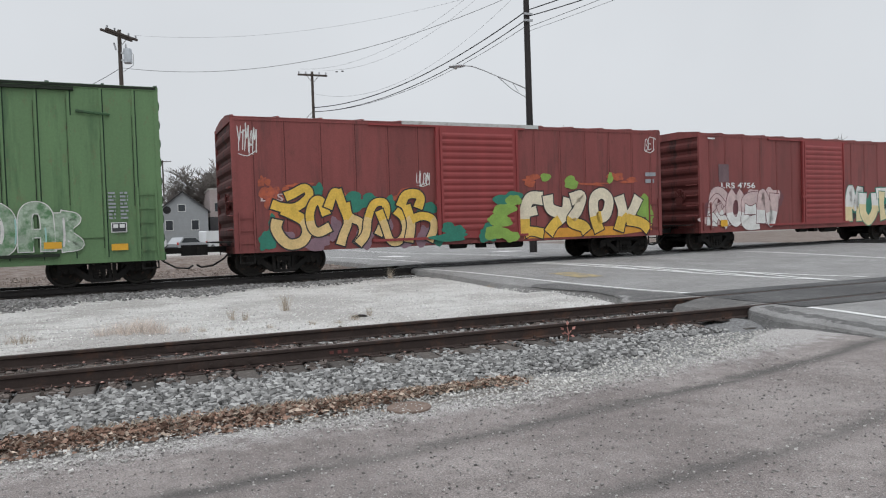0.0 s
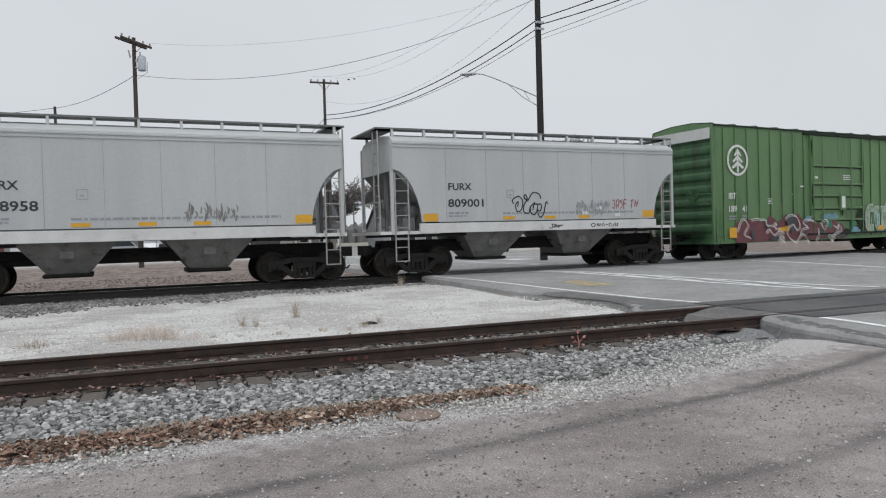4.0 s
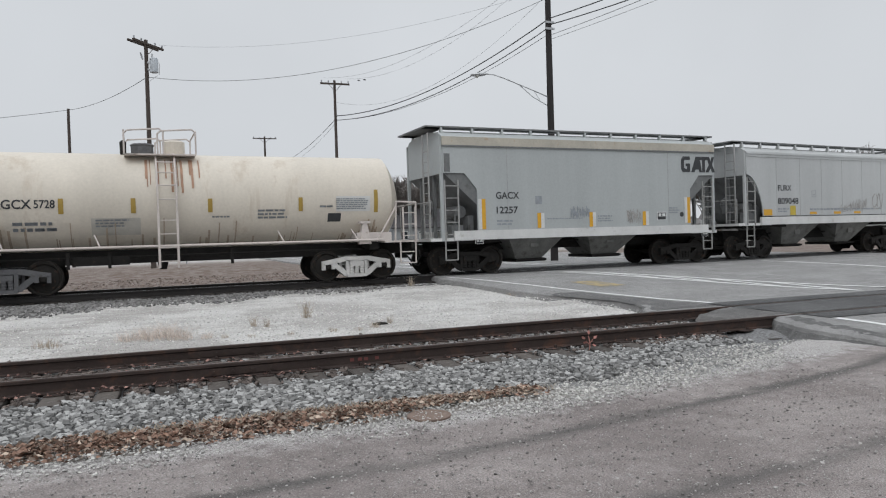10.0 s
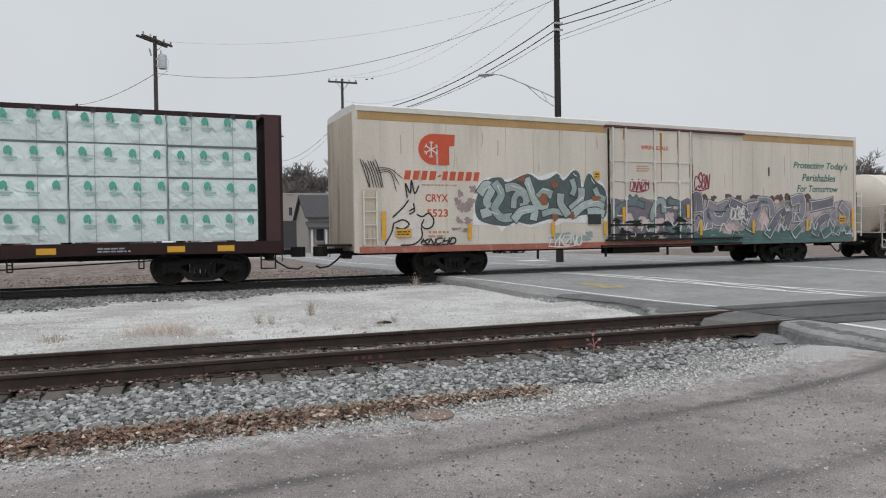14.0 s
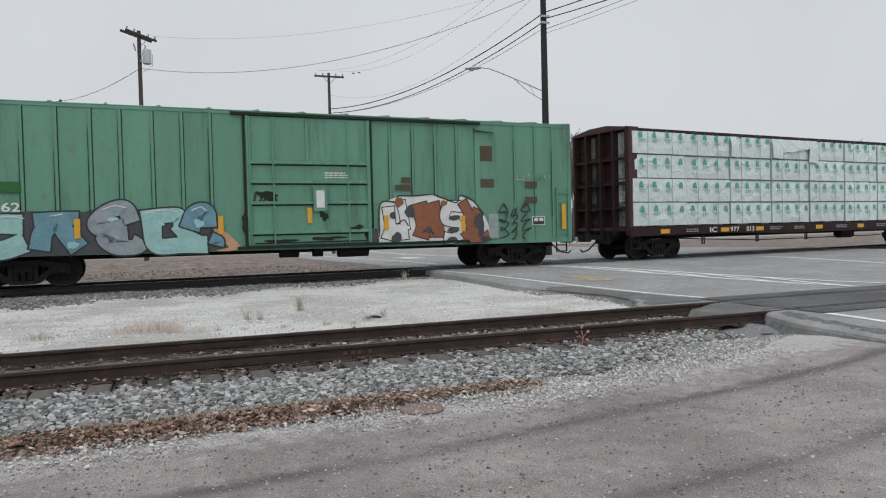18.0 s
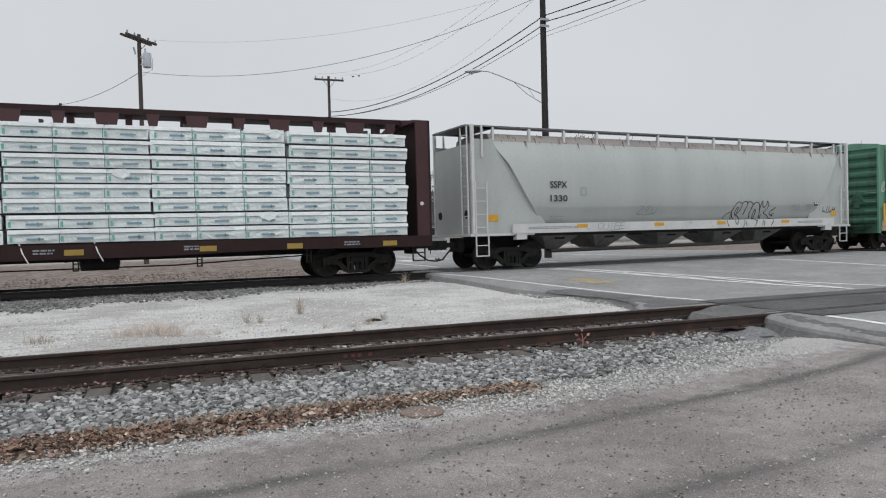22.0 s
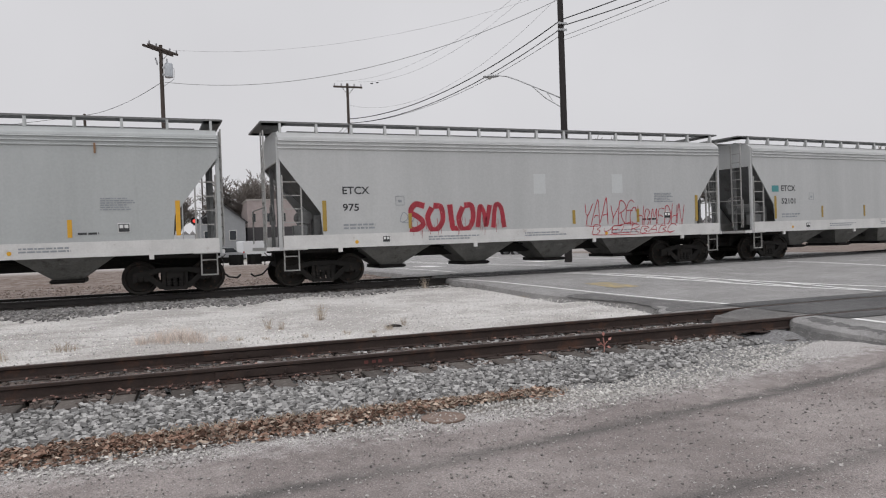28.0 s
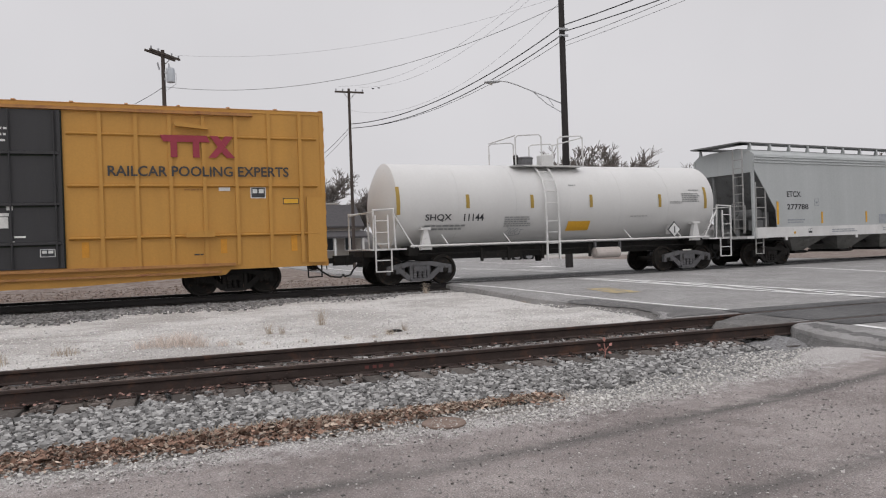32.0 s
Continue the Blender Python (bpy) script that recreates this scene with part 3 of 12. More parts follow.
# ---------- loose stones, leaves and weeds ----------
def stone_field(name, spots, sizes, material, label, seed, flat=0.75):
    """Many small angular stones in one mesh."""
    g = np.random.default_rng(seed)
    n = len(spots)
    corners = np.array([(a, b, c) for c in (-1, 1) for b in (-1, 1) for a in (-1, 1)], float)
    v = corners[None] * (0.55 + 0.45 * g.random((n, 8, 1))) + 0.25 * (g.random((n, 8, 3)) - 0.5)
    v *= sizes[:, None, None] * np.stack([0.7 + 0.6 * g.random(n), 0.6 + 0.5 * g.random(n), flat * (0.5 + 0.5 * g.random(n))], -1)[:, None]
    a, t = g.random(n) * 6.283, (g.random(n) - 0.5) * 1.4
    ca, sa, ct, st = np.cos(a)[:, None], np.sin(a)[:, None], np.cos(t)[:, None], np.sin(t)[:, None]
    x, y, z = v[..., 0], v[..., 1], v[..., 2]
    y, z = y * ct - z * st, y * st + z * ct
    x, y = x * ca - y * sa, x * sa + y * ca
    v = np.stack([x, y, z], -1) + spots[:, None]
    quads = np.array([(0, 2, 3, 1), (4, 5, 7, 6), (0, 1, 5, 4), (1, 3, 7, 5), (3, 2, 6, 7), (2, 0, 4, 6)])
    f = (quads[None] + 8 * np.arange(n)[:, None, None]).reshape(-1, 4)
    me = bpy.data.meshes.new(name)
    me.from_pydata(v.reshape(-1, 3).tolist(), [], f.tolist())
    me.materials.append(material)
    return tagged(new(name, me), label, "", "", "stuff")


STONE = mat("angular_grey_ballast", (0.275, 0.272, 0.266), 0.85, 0, 0.15, 8, 60, 0.3, None, per_island=0.55)
PALE_STONE = mat("pale_crushed_stone", (0.45, 0.44, 0.42), 0.9, 0, 0.15, 8, 60, 0.3, None, per_island=0.35)
WHITE_STONE = mat("whitish_limestone_chips", (0.58, 0.57, 0.55), 0.9, 0, 0.15, 8, 60, 0.3, None, per_island=0.3)
FAR_STONE = mat("dirty_far_ballast", (0.2, 0.195, 0.19), 0.9, 0, 0.15, 8, 60, 0.3, None, per_island=0.5)

g = np.random.default_rng(7)


def scatter(x0, x1, y0, y1, pitch):
    nx, ny = int((x1 - x0) / pitch), int((y1 - y0) / pitch)
    gx, gy = np.meshgrid(np.arange(nx), np.arange(ny))
    return np.c_[x0 + (gx.ravel() + g.random(nx * ny)) * pitch, y0 + (gy.ravel() + g.random(nx * ny)) * pitch]


p = scatter(-5.5, 7.6, 6.45, 8.72, 0.05)
fade = np.maximum(np.interp(p[:, 0], [3.6, 7.4], [1.0, 0.12]), np.where(p[:, 1] > 7.8, 0.8, 0.0))
low = 6.55 + 0.12 * np.sin(p[:, 0] * 2.1) + 0.08 * np.sin(p[:, 0] * 5.3) + np.maximum(0, p[:, 0] - 3.4) * 0.3
off = np.abs((p[:, 0] + 34.0 + 0.2775) % 0.555 - 0.2775)
keep = (g.random(len(p)) < fade) & (p[:, 1] > low) & ~((off < 0.165) & (p[:, 1] > 8.06) & (p[:, 0] < 6.1) & (g.random(len(p)) < 0.93))
p = p[keep]
z = -0.225 + 0.035 * np.clip((p[:, 1] - 6.6) / 1.0, 0, 1) - 0.012 * np.clip((p[:, 1] - 7.95) / 0.25, 0, 1) + 0.025 * g.random(len(p))
near_stones = [np.c_[p, z]]
q = scatter(-5.5, 8.3, 8.86, 10.22, 0.055)
near_stones.append(np.c_[q, -0.185 - 0.02 * g.random(len(q))])
q = scatter(-5.5, 8.2, 10.36, 11.3, 0.055)
near_stones.append(np.c_[q, -0.16 + 0.03 * g.random(len(q))])
spots = np.concatenate(near_stones)
# picks stones near the rails whose darker colour carries the shade there
dirty = (spots[:, 1] > 8.25) & (g.random(len(spots)) < np.clip((spots[:, 1] - 8.1) / 0.35, 0, 1) * np.interp(spots[:, 0], [1.0, 4.0], [0.95, 0.55]))
stone_field("rust_stained_ballast", spots[dirty], 0.02 + 0.019 * g.random(int(dirty.sum())), mat("shaded_ballast_stone", (0.12, 0.1, 0.09), 0.9, 0, 0.2, 8, 60, 0.3, None, per_island=0.6), "dark brownish ballast stones with painted shade round the rusty rails", 10)
spots = spots[~dirty]
stone_field("ballast_stones", spots, 0.02 + 0.019 * g.random(len(spots)), STONE, "grey angular ballast stones along the rusty track", 11)

p = scatter(2.6, 8.4, 5.7, 7.7, 0.035)
keep = g.random(len(p)) < np.clip(1.1 - np.abs(p[:, 1] - (6.15 + 0.25 * (p[:, 0] - 2.6))) / 0.75, 0, 0.8) * np.interp(p[:, 0], [2.6, 4, 7, 8.4], [0.3, 1, 0.9, 0.3])
p = p[keep]
h = np.array([max(ground_height(a, b), -0.2 if b < lot_edge(a) else -9) for a, b in p])
stone_field("crushed_stone", np.c_[p, h + 0.006], 0.008 + 0.01 * g.random(len(p)), PALE_STONE, "pale crushed stone spilling over the asphalt edge", 12)
p = np.concatenate([scatter(-3.5, 8.4, 11.2, 15.0, 0.09), scatter(-6.0, 8.4, 15.0, 20.3, 0.13)])
p = p[g.random(len(p)) < 0.75]
h = np.array([ground_height(a, b) for a, b in p])
stone_field("gravel_stones", np.c_[p, h + 0.004], 0.008 + 0.012 * g.random(len(p)) ** 2, WHITE_STONE, "pale gravel between the two tracks", 13)
p = scatter(-9.0, 8.3, 16.0, 21.1, 0.08)
p = p[g.random(len(p)) < np.clip((p[:, 1] - np.interp(p[:, 0], [-9, -2, 4, 8], [16.6, 17.2, 18.8, 20.0]) + 0.5 * np.sin(p[:, 0] * 1.7)) / 1.8, 0, 1)]
h = np.array([ground_height(a, b) for a, b in p])
stone_field("far_ballast", np.c_[p, h + 0.015], 0.025 + 0.02 * g.random(len(p)), FAR_STONE, "dirty ballast stones beside the busy track", 14)
p = scatter(-9.0, 8.3, 21.1, 21.6, 0.07)
p[:, 1] += 0.05 * p[:, 0] - 0.15
h = np.array([ground_height(a, b) for a, b in p])
# near-black stones: oily ballast plus the train's shade put into the colour
stone_field("oily_ballast", np.c_[p, h + 0.015], 0.025 + 0.02 * g.random(len(p)), mat("oily_shaded_stone", (0.04, 0.037, 0.035), 0.8, 0, 0.2, 8, 60, 0.3, None, per_island=0.5), "oily ballast stones under the busy track, train shade in their black", 16)
p = scatter(-9.0, 8.2, 25.2, 35.0, 0.19)
p = p[g.random(len(p)) < 0.7]
h = np.array([ground_height(a, b) for a, b in p])
stone_field("rubble", np.c_[p, h + 0.01], 0.012 + 0.05 * g.random(len(p)) ** 3, mat("brown_grey_rubble", (0.23, 0.188, 0.165), 0.9, 0, 0.2, 8, 60, 0.3, None, per_island=0.4), "brown and grey rubble beyond the busy track", 18)
p = scatter(-5.2, 3.2, 5.55, 6.4, 0.034)
p = p[g.random(len(p)) < np.clip((p[:, 1] - 5.55 - 0.15 * np.sin(p[:, 0] * 3)) / 0.9, 0, 0.75)]
stone_field("fine_gravel", np.c_[p, np.full(len(p), -0.194)], 0.006 + 0.009 * g.random(len(p)), PALE_STONE, "fine pale gravel along the asphalt's edge", 17)
p = scatter(-3.0, 8.4, 1.8, 6.2, 0.045)
p = p[g.random(len(p)) < 0.7]
stone_field("loose_grit", np.c_[p, np.full(len(p), -0.196)], 0.003 + 0.009 * g.random(len(p)) ** 3, mat("mixed_grit", (0.3, 0.285, 0.275), 0.9, 0, 0.2, 8, 60, 0.2, None, per_island=0.6), "loose grit scattered over the asphalt yard", 15)

LEAF = mat("dead_brown_leaves", (0.2, 0.128, 0.096), 0.8, 0, 0.25, 8, 60, 0.1, None, per_island=0.75)
STRAW = mat("dry_straw_grass", (0.42, 0.36, 0.29), 0.85, 0, 0.2, 8, 60, 0.0, None, per_island=0.35)


def leaf_litter(name, spots, size, material, label, seed):
    rnd = random.Random(seed)
    s = Shape()
    for x, y, z in spots:
        r = size * (0.5 + rnd.random())
        a, b = rnd.random() * 6.283, (rnd.random() - 0.35) * 2.2
        d, e = Vector((math.cos(a), math.sin(a), 0.4 * (rnd.random() - 0.5))), Vector((-math.sin(a) * math.cos(b), math.cos(a) * math.cos(b), abs(math.sin(b))))
        c = Vector((x, y, z + 0.3 * r))
        s.add([c - r * d, c + 0.55 * r * e - 0.2 * r * d + Vector((0, 0, 0.2 * r)), c + r * d, c - 0.5 * r * e + Vector((0, 0, 0.1 * r))], [(0, 1, 2, 3)])
    me = bpy.data.meshes.new(name)
    me.from_pydata(s.v, [], s.f)
    me.materials.append(material)
    return tagged(new(name, me), label, "", "", "stuff")


rnd = random.Random(8)
spots, tan_spots = [], []
for i in range(11000):
    x = -5.0 + 8.5 * rnd.random()
    spread = 0.17 - 0.06 * smooth(0.5, 3.2, x) + 0.05 * math.sin(3.1 * x) * math.sin(1.3 * x + 1)
    y = 6.4 + 0.17 * smooth(0.5, 2.8, x) + spread * rnd.gauss(0, 1)
    if rnd.random() < 1 - 0.5 * smooth(2.0, 3.5, x) and 6.0 < y < 7.0:
        (spots if rnd.random() < 0.72 - 0.3 * smooth(0.5, 2.5, x) else tan_spots).append((x, y, -0.2 + 0.05 * rnd.random() * (1 - min(1.0, abs(y - 6.45) / 0.35))))
leaf_litter("dead_leaves", spots, 0.026, LEAF, "brown dead leaves in the strip beside the ballast", 3)
leaf_litter("tan_leaves", tan_spots, 0.024, mat("bleached_tan_leaves", (0.36, 0.29, 0.235), 0.85, 0, 0.25, 8, 60, 0, None, per_island=0.55), "bleached tan leaves and chaff among the dead leaves", 5)
spots = []
for i in range(900):
    x = -4.0 + 5.6 * rnd.random() if i < 620 else -3 + 11 * rnd.random()
    y = rnd.choice((8.62, 8.5, 8.95, 9.3, 9.6, 10.0)) + 0.16 * rnd.random()
    spots.append((x, y, -0.165 + 0.02 * rnd.random()))
leaf_litter("scattered_leaves", spots, 0.02, mat("dull_red_brown_leaves", (0.27, 0.165, 0.14), 0.8, 0, 0.3, 8, 60, 0, None, per_island=0.6), "dull red-brown leaves caught between the rails", 4)


def tuft_mesh(blades, height, spread, seed, lean=0.9, w=0.0026, material=None):
    rnd = random.Random(seed)
    s = Shape()
    for i in range(blades):
        a, r = rnd.random() * 6.283, spread * math.sqrt(rnd.random())
        x, y = r * math.cos(a), r * math.sin(a)
        h = height * (0.4 + 0.6 * rnd.random())
        lx, ly = x + (rnd.random() - 0.5) * h * lean, y + (rnd.random() - 0.5) * h * lean
        c, d = math.cos(a + 1.3) * w, math.sin(a + 1.3) * w
        mx, my = x + 0.4 * (lx - x), y + 0.4 * (ly - y)
        s.add([(x - c, y - d, 0), (x + c, y + d, 0), (mx + c * 0.8, my + d * 0.8, h * 0.6), (mx - c * 0.8, my - d * 0.8, h * 0.6), (lx, ly, h)], [(0, 1, 2, 3), (3, 2, 4)])
    me = bpy.data.meshes.new("weed_tuft")
    me.from_pydata(s.v, [], s.f)
    me.materials.append(material or STRAW)
    return me


grass_me = tuft_mesh(900, 0.09, 1.0, 6)
gr = new("dry_grass", grass_me)
gr.scale = (2.6, 0.17, 1.0)
gr.location = (1.1, 6.56, -0.205)
tagged(gr, "short dry grass along the yard's edge", "", "", "stuff")

TUFTS = [tuft_mesh(60, 0.34, 0.08, 20), tuft_mesh(90, 0.2, 0.17, 21), tuft_mesh(110, 0.17, 0.22, 22)]
PALE_STRAW = mat("bleached_pinkish_straw", (0.62, 0.54, 0.48), 0.85, 0, 0.2, 8, 60, 0.0, None, per_island=0.25)
TANGLES = [tuft_mesh(130, 0.33, 0.24, 23, 1.5, 0.003, PALE_STRAW), tuft_mesh(90, 0.26, 0.2, 24, 1.7, 0.003, PALE_STRAW)]

weed = thing("dead_weed", "dry orange-brown weed standing beside the rusty rail", "weed", at=(5.25, 8.4, -0.2))
WEED = mat("dry_salmon_weed", (0.42, 0.2, 0.17), 0.85, 0, 0.25, 9, 60, 0)
part("stem", Shape().pipe([(0, 0, 0), (0.015, 0.0, 0.09), (0.0, 0.01, 0.2)], 0.007).pipe([(0.012, 0, 0.1), (0.06, 0, 0.15)], 0.005).pipe([(0.012, 0, 0.08), (-0.05, 0, 0.14)], 0.005), WEED, weed)
for x, z, a in ((-0.06, 0.16, 2.4), (0.07, 0.16, 0.6), (0.0, 0.22, 1.6), (-0.03, 0.11, 2.9), (0.05, 0.08, -0.3)):
    c, d = math.cos(a), math.sin(a)
    part("leaf", Shape().add([(x, 0, z), (x + 0.03 * c - 0.018 * d, 0.012, z + 0.03 * d + 0.018 * c), (x + 0.07 * c, 0.004, z + 0.07 * d), (x + 0.03 * c + 0.018 * d, -0.012, z + 0.03 * d - 0.018 * c)], [(0, 1, 2, 3)]), WEED, weed)

# ---------- the train: shared pieces ----------
RAIL_Y, RAIL_Z, SPEED = 22.4, 0.167, 8.77
WHEEL_R = 0.457


def bend(x):
    """How far the far track has swung away from its straight part at x."""
    return 0.3 * math.log1p(math.exp(min(600.0, (x + 45) / 6))) - 2.4 + 0.08 * math.log1p(math.exp(min(400.0, x - 19)))


STEEL_DARK = mat("sooty_cast_steel", (0.019, 0.018, 0.017), 0.85, 0.0, 0.35, 4, 30, 0.3, (0.055, 0.04, 0.032), 0.57)
STEEL_GREY = mat("grey_cast_steel", (0.13, 0.13, 0.135), 0.7, 0.2, 0.3, 4, 30, 0.3, (0.06, 0.05, 0.045), 0.55)
STEEL_WHITE = mat("white_painted_casting", (0.55, 0.54, 0.52), 0.6, 0, 0.2, 4, 30, 0.2, (0.2, 0.15, 0.11), 0.6)
WHEEL_STEEL = mat("rusty_wheel_steel", (0.022, 0.02, 0.018), 0.75, 0.0, 0.3, 5, 30, 0.2, (0.09, 0.055, 0.038), 0.56)
RUBBER = mat("black_rubber_hose", (0.02, 0.02, 0.02), 0.6)
YELLOW = mat("reflective_yellow_tape", (0.62, 0.33, 0.02), 0.45, 0, 0.12, 6, 40, 0, (0.35, 0.2, 0.05), 0.66)
DULL_YELLOW = mat("faded_ochre_tape", (0.33, 0.22, 0.04), 0.5, 0, 0.15, 6, 40, 0)
BLACK_INK = mat("black_stencil_paint", (0.03, 0.032, 0.035), 0.6, 0, 0.3, 8, 50, 0)
WHITE_INK = mat("white_stencil_paint", (0.62, 0.63, 0.62), 0.6, 0, 0.15, 8, 50, 0)
GREY_INK = mat("faded_grey_lettering", (0.26, 0.28, 0.3), 0.6, 0, 0.25, 8, 50, 0)
RED_INK = mat("red_lettering", (0.5, 0.075, 0.03), 0.6, 0, 0.15, 8, 50, 0)
GREEN_INK = mat("green_lettering", (0.035, 0.15, 0.115), 0.6, 0, 0.2, 8, 50, 0)

SHARED = {}


def shared(key, make):
    if key not in SHARED:
        SHARED[key] = make()
    return SHARED[key]


def side_frame_mesh(material):
    s = Shape()
    for y0, y1 in ((-0.07, 0.07),):
        s.slab([(-1.08, 0.49), (-1.08, 0.6), (-0.8, 0.65), (-0.42, 0.73), (0.42, 0.73), (0.8, 0.65), (1.08, 0.6), (1.08, 0.49), (0.72, 0.51), (0.34, 0.6), (-0.34, 0.6), (-0.72, 0.51)], "y", y0, y1)
        for k in (-1, 1):
            s.slab([(k * 0.8, 0.5), (k * 0.62, 0.53), (k * 0.28, 0.26), (k * 0.26, 0.13), (k * 0.4, 0.15)], "y", y0 * 0.9, y1 * 0.9)
            s.box(k * 0.29 - 0.05, k * 0.29 + 0.05, y0, y1, 0.15, 0.62)
            s.box(k * 1.03 - 0.05, k * 1.03 + 0.05, y0, y1, 0.34, 0.52)
            s.box(k * 0.74 - 0.05, k * 0.74 + 0.05, y0, y1, 0.36, 0.52)
        s.slab([(-0.34, 0.2), (-0.3, 0.11), (0.3, 0.11), (0.34, 0.2)], "y", -0.12, 0.12)
    for x in (-0.16, 0.0, 0.16):
        s.turned([(0.2, 0.06), (0.24, 0.075), (0.28, 0.06), (0.32, 0.075), (0.36, 0.06), (0.4, 0.075), (0.44, 0.06)], "z", 8, (x, -0.03, 0))
    s.box(-0.22, 0.22, -0.1, 0.14, 0.44, 0.58)
    return s.mesh("side_frame", material)


def wheelset_mesh():
    s = Shape()
    for k in (-1, 1):
        rings = [(-0.03, 0.09), (-0.07, 0.11), (-0.05, 0.14), (-0.01, 0.2), (-0.005, 0.36), (-0.06, 0.385), (-0.068, 0.45), (-0.05, WHEEL_R), (0.045, WHEEL_R + 0.004), (0.05, 0.482), (0.07, 0.48), (0.075, 0.39), (0.03, 0.36), (0.03, 0.14), (0.08, 0.12)]
        s.turned([(k * (0.755 - y), r) for y, r in rings], "y", 28)
        # bearing end cap with three bolts, and one balance mark on the plate
        s.turned([(k * 0.86, 0.1), (k * 1.02, 0.1), (k * 1.04, 0.07)], "y", 12)
        for a in range(3):
            c, d = 0.055 * math.cos(2.094 * a), 0.055 * math.sin(2.094 * a)
            s.rod((c, k * 1.03, d), (c, k * 1.06, d), 0.016, 6)
    s.rod((0, -0.95, 0), (0, 0.95, 0), 0.08, 12)
    return s.mesh("wheelset", WHEEL_STEEL, True)


def bogie_mesh(material):
    s = Shape()
    s.box(-0.2, 0.2, -1.0, 1.0, 0.44, 0.66)
    s.slab([(-0.26, 0.62), (0.26, 0.62), (0.2, 0.74), (-0.2, 0.74)], "y", -0.35, 0.35)
    for k in (-1, 1):
        s.rod((k * 0.42, -0.85, 0.36), (k * 0.42, 0.85, 0.36), 0.05, 8)
        for y in (-0.76, 0.76):
            s.box(k * 0.44 - 0.06, k * 0.44 + 0.02, y - 0.08, y + 0.08, 0.26, 0.62)
    return s.mesh("bogie", material)


def bogie(car, x, material=STEEL_DARK):
    b = part("bogie", shared(("bogie", material.name), lambda: bogie_mesh(material)), material, car, at=(x, 0, 0))
    for y in (-0.98, 0.98):
        f = part("side_frame", shared(("frame", material.name), lambda: side_frame_mesh(material)), material, b, at=(0, y, 0))
        f.rotation_euler[2] = 0 if y < 0 else math.pi
    for k in (-0.889, 0.889):
        w = part("wheelset", shared("wheelset", wheelset_mesh), WHEEL_STEEL, b, at=(k, 0, WHEEL_R))
        WHEELS.append((w, k, car))
    return b


WHEELS, CARS = [], []


def coupler_mesh(reach):
    s = Shape()
    s.box(-0.3, reach - 0.28, -0.08, 0.08, 0.76, 0.93)
    s.slab([(reach - 0.3, -0.14), (reach - 0.02, -0.2), (reach + 0.1, -0.13), (reach + 0.06, -0.02), (reach - 0.03, 0.02), (reach + 0.02, 0.17), (reach - 0.1, 0.2), (reach - 0.3, 0.12)], "z", 0.69, 1.0)
    s.box(-0.12, 0.05, -0.36, 0.36, 0.6, 1.08)
    return s.mesh("coupler", STEEL_DARK)


def ends(car, half, reach):
    """Couplers, hoses and lift levers at both ends."""
    for k in (-1, 1):
        c = part("coupler", shared(("coupler", round(reach, 2)), lambda: coupler_mesh(reach)), STEEL_DARK, car, at=(k * half, 0, 0))
        c.rotation_euler[2] = 0 if k > 0 else math.pi
        h = Shape()
        pts = [(0.0, -0.35, 0.72), (0.16, -0.36, 0.55), (reach * 0.5, -0.3, 0.36), (reach * 0.85, -0.2, 0.32), (reach, -0.12, 0.4)]
        h.pipe(pts, 0.028)
        a = part("air_hose", h, RUBBER, car, at=(k * half, 0, 0))
        a.rotation_euler[2] = 0 if k > 0 else math.pi
        lv = Shape()
        lv.pipe([(0.1, -1.42, 0.62), (0.12, -1.3, 0.84), (0.16, -0.4, 0.92), (0.3, -0.1, 1.02)], 0.014)
        b = part("lift_lever", lv, STEEL_DARK, car, at=(k * half, 0, 0))
        b.rotation_euler[2] = 0 if k > 0 else math.pi


def start_car(kind, label, left, right, tc_left, tc_right, reach, bogie_mats=(STEEL_DARK, STEEL_DARK)):
    """A car whose body runs from left to right (metres at the start), on bogies at tc_left and tc_right."""
    mid = (left + right) / 2
    car = thing(kind, label, "freight car", "cars of the passing freight train")
    CARS.append((car, mid, tc_left - mid, tc_right - mid))
    bogie(car, tc_left - mid, bogie_mats[0])
    bogie(car, tc_right - mid, bogie_mats[1])
    if reach:
        ends(car, (right - left) / 2 - 0.05, reach)
    return car, (right - left) / 2


# ---------- lettering and paint on the car sides ----------
def lettering(car, words, x0, x1, z0, z1, material, y=-1.51, name="lettering", label="", shear=0.0):
    cu = bpy.data.curves.new("words", "FONT")
    cu.body = words
    cu.shear = shear
    cu.resolution_u = 3
    cu.offset = 0.018
    ob = bpy.data.objects.new("words", cu)
    scene.collection.objects.link(ob)
    me = bpy.data.meshes.new_from_object(ob)
    bpy.data.objects.remove(ob)
    bpy.data.curves.remove(cu)
    n = len(me.vertices)
    co = np.empty(n * 3)
    me.vertices.foreach_get("co", co)
    co = co.reshape(-1, 3)
    lo, hi = co.min(0), co.max(0)
    out = np.empty_like(co)
    out[:, 0] = x0 + (co[:, 0] - lo[0]) / (hi[0] - lo[0]) * (x1 - x0)
    out[:, 2] = z0 + (co[:, 1] - lo[1]) / (hi[1] - lo[1]) * (z1 - z0)
    out[:, 1] = y
    me.vertices.foreach_set("co", out.ravel())
    me.name = name
    me.materials.clear()
    me.materials.append(material)
    return part(name, me, material, car, label)


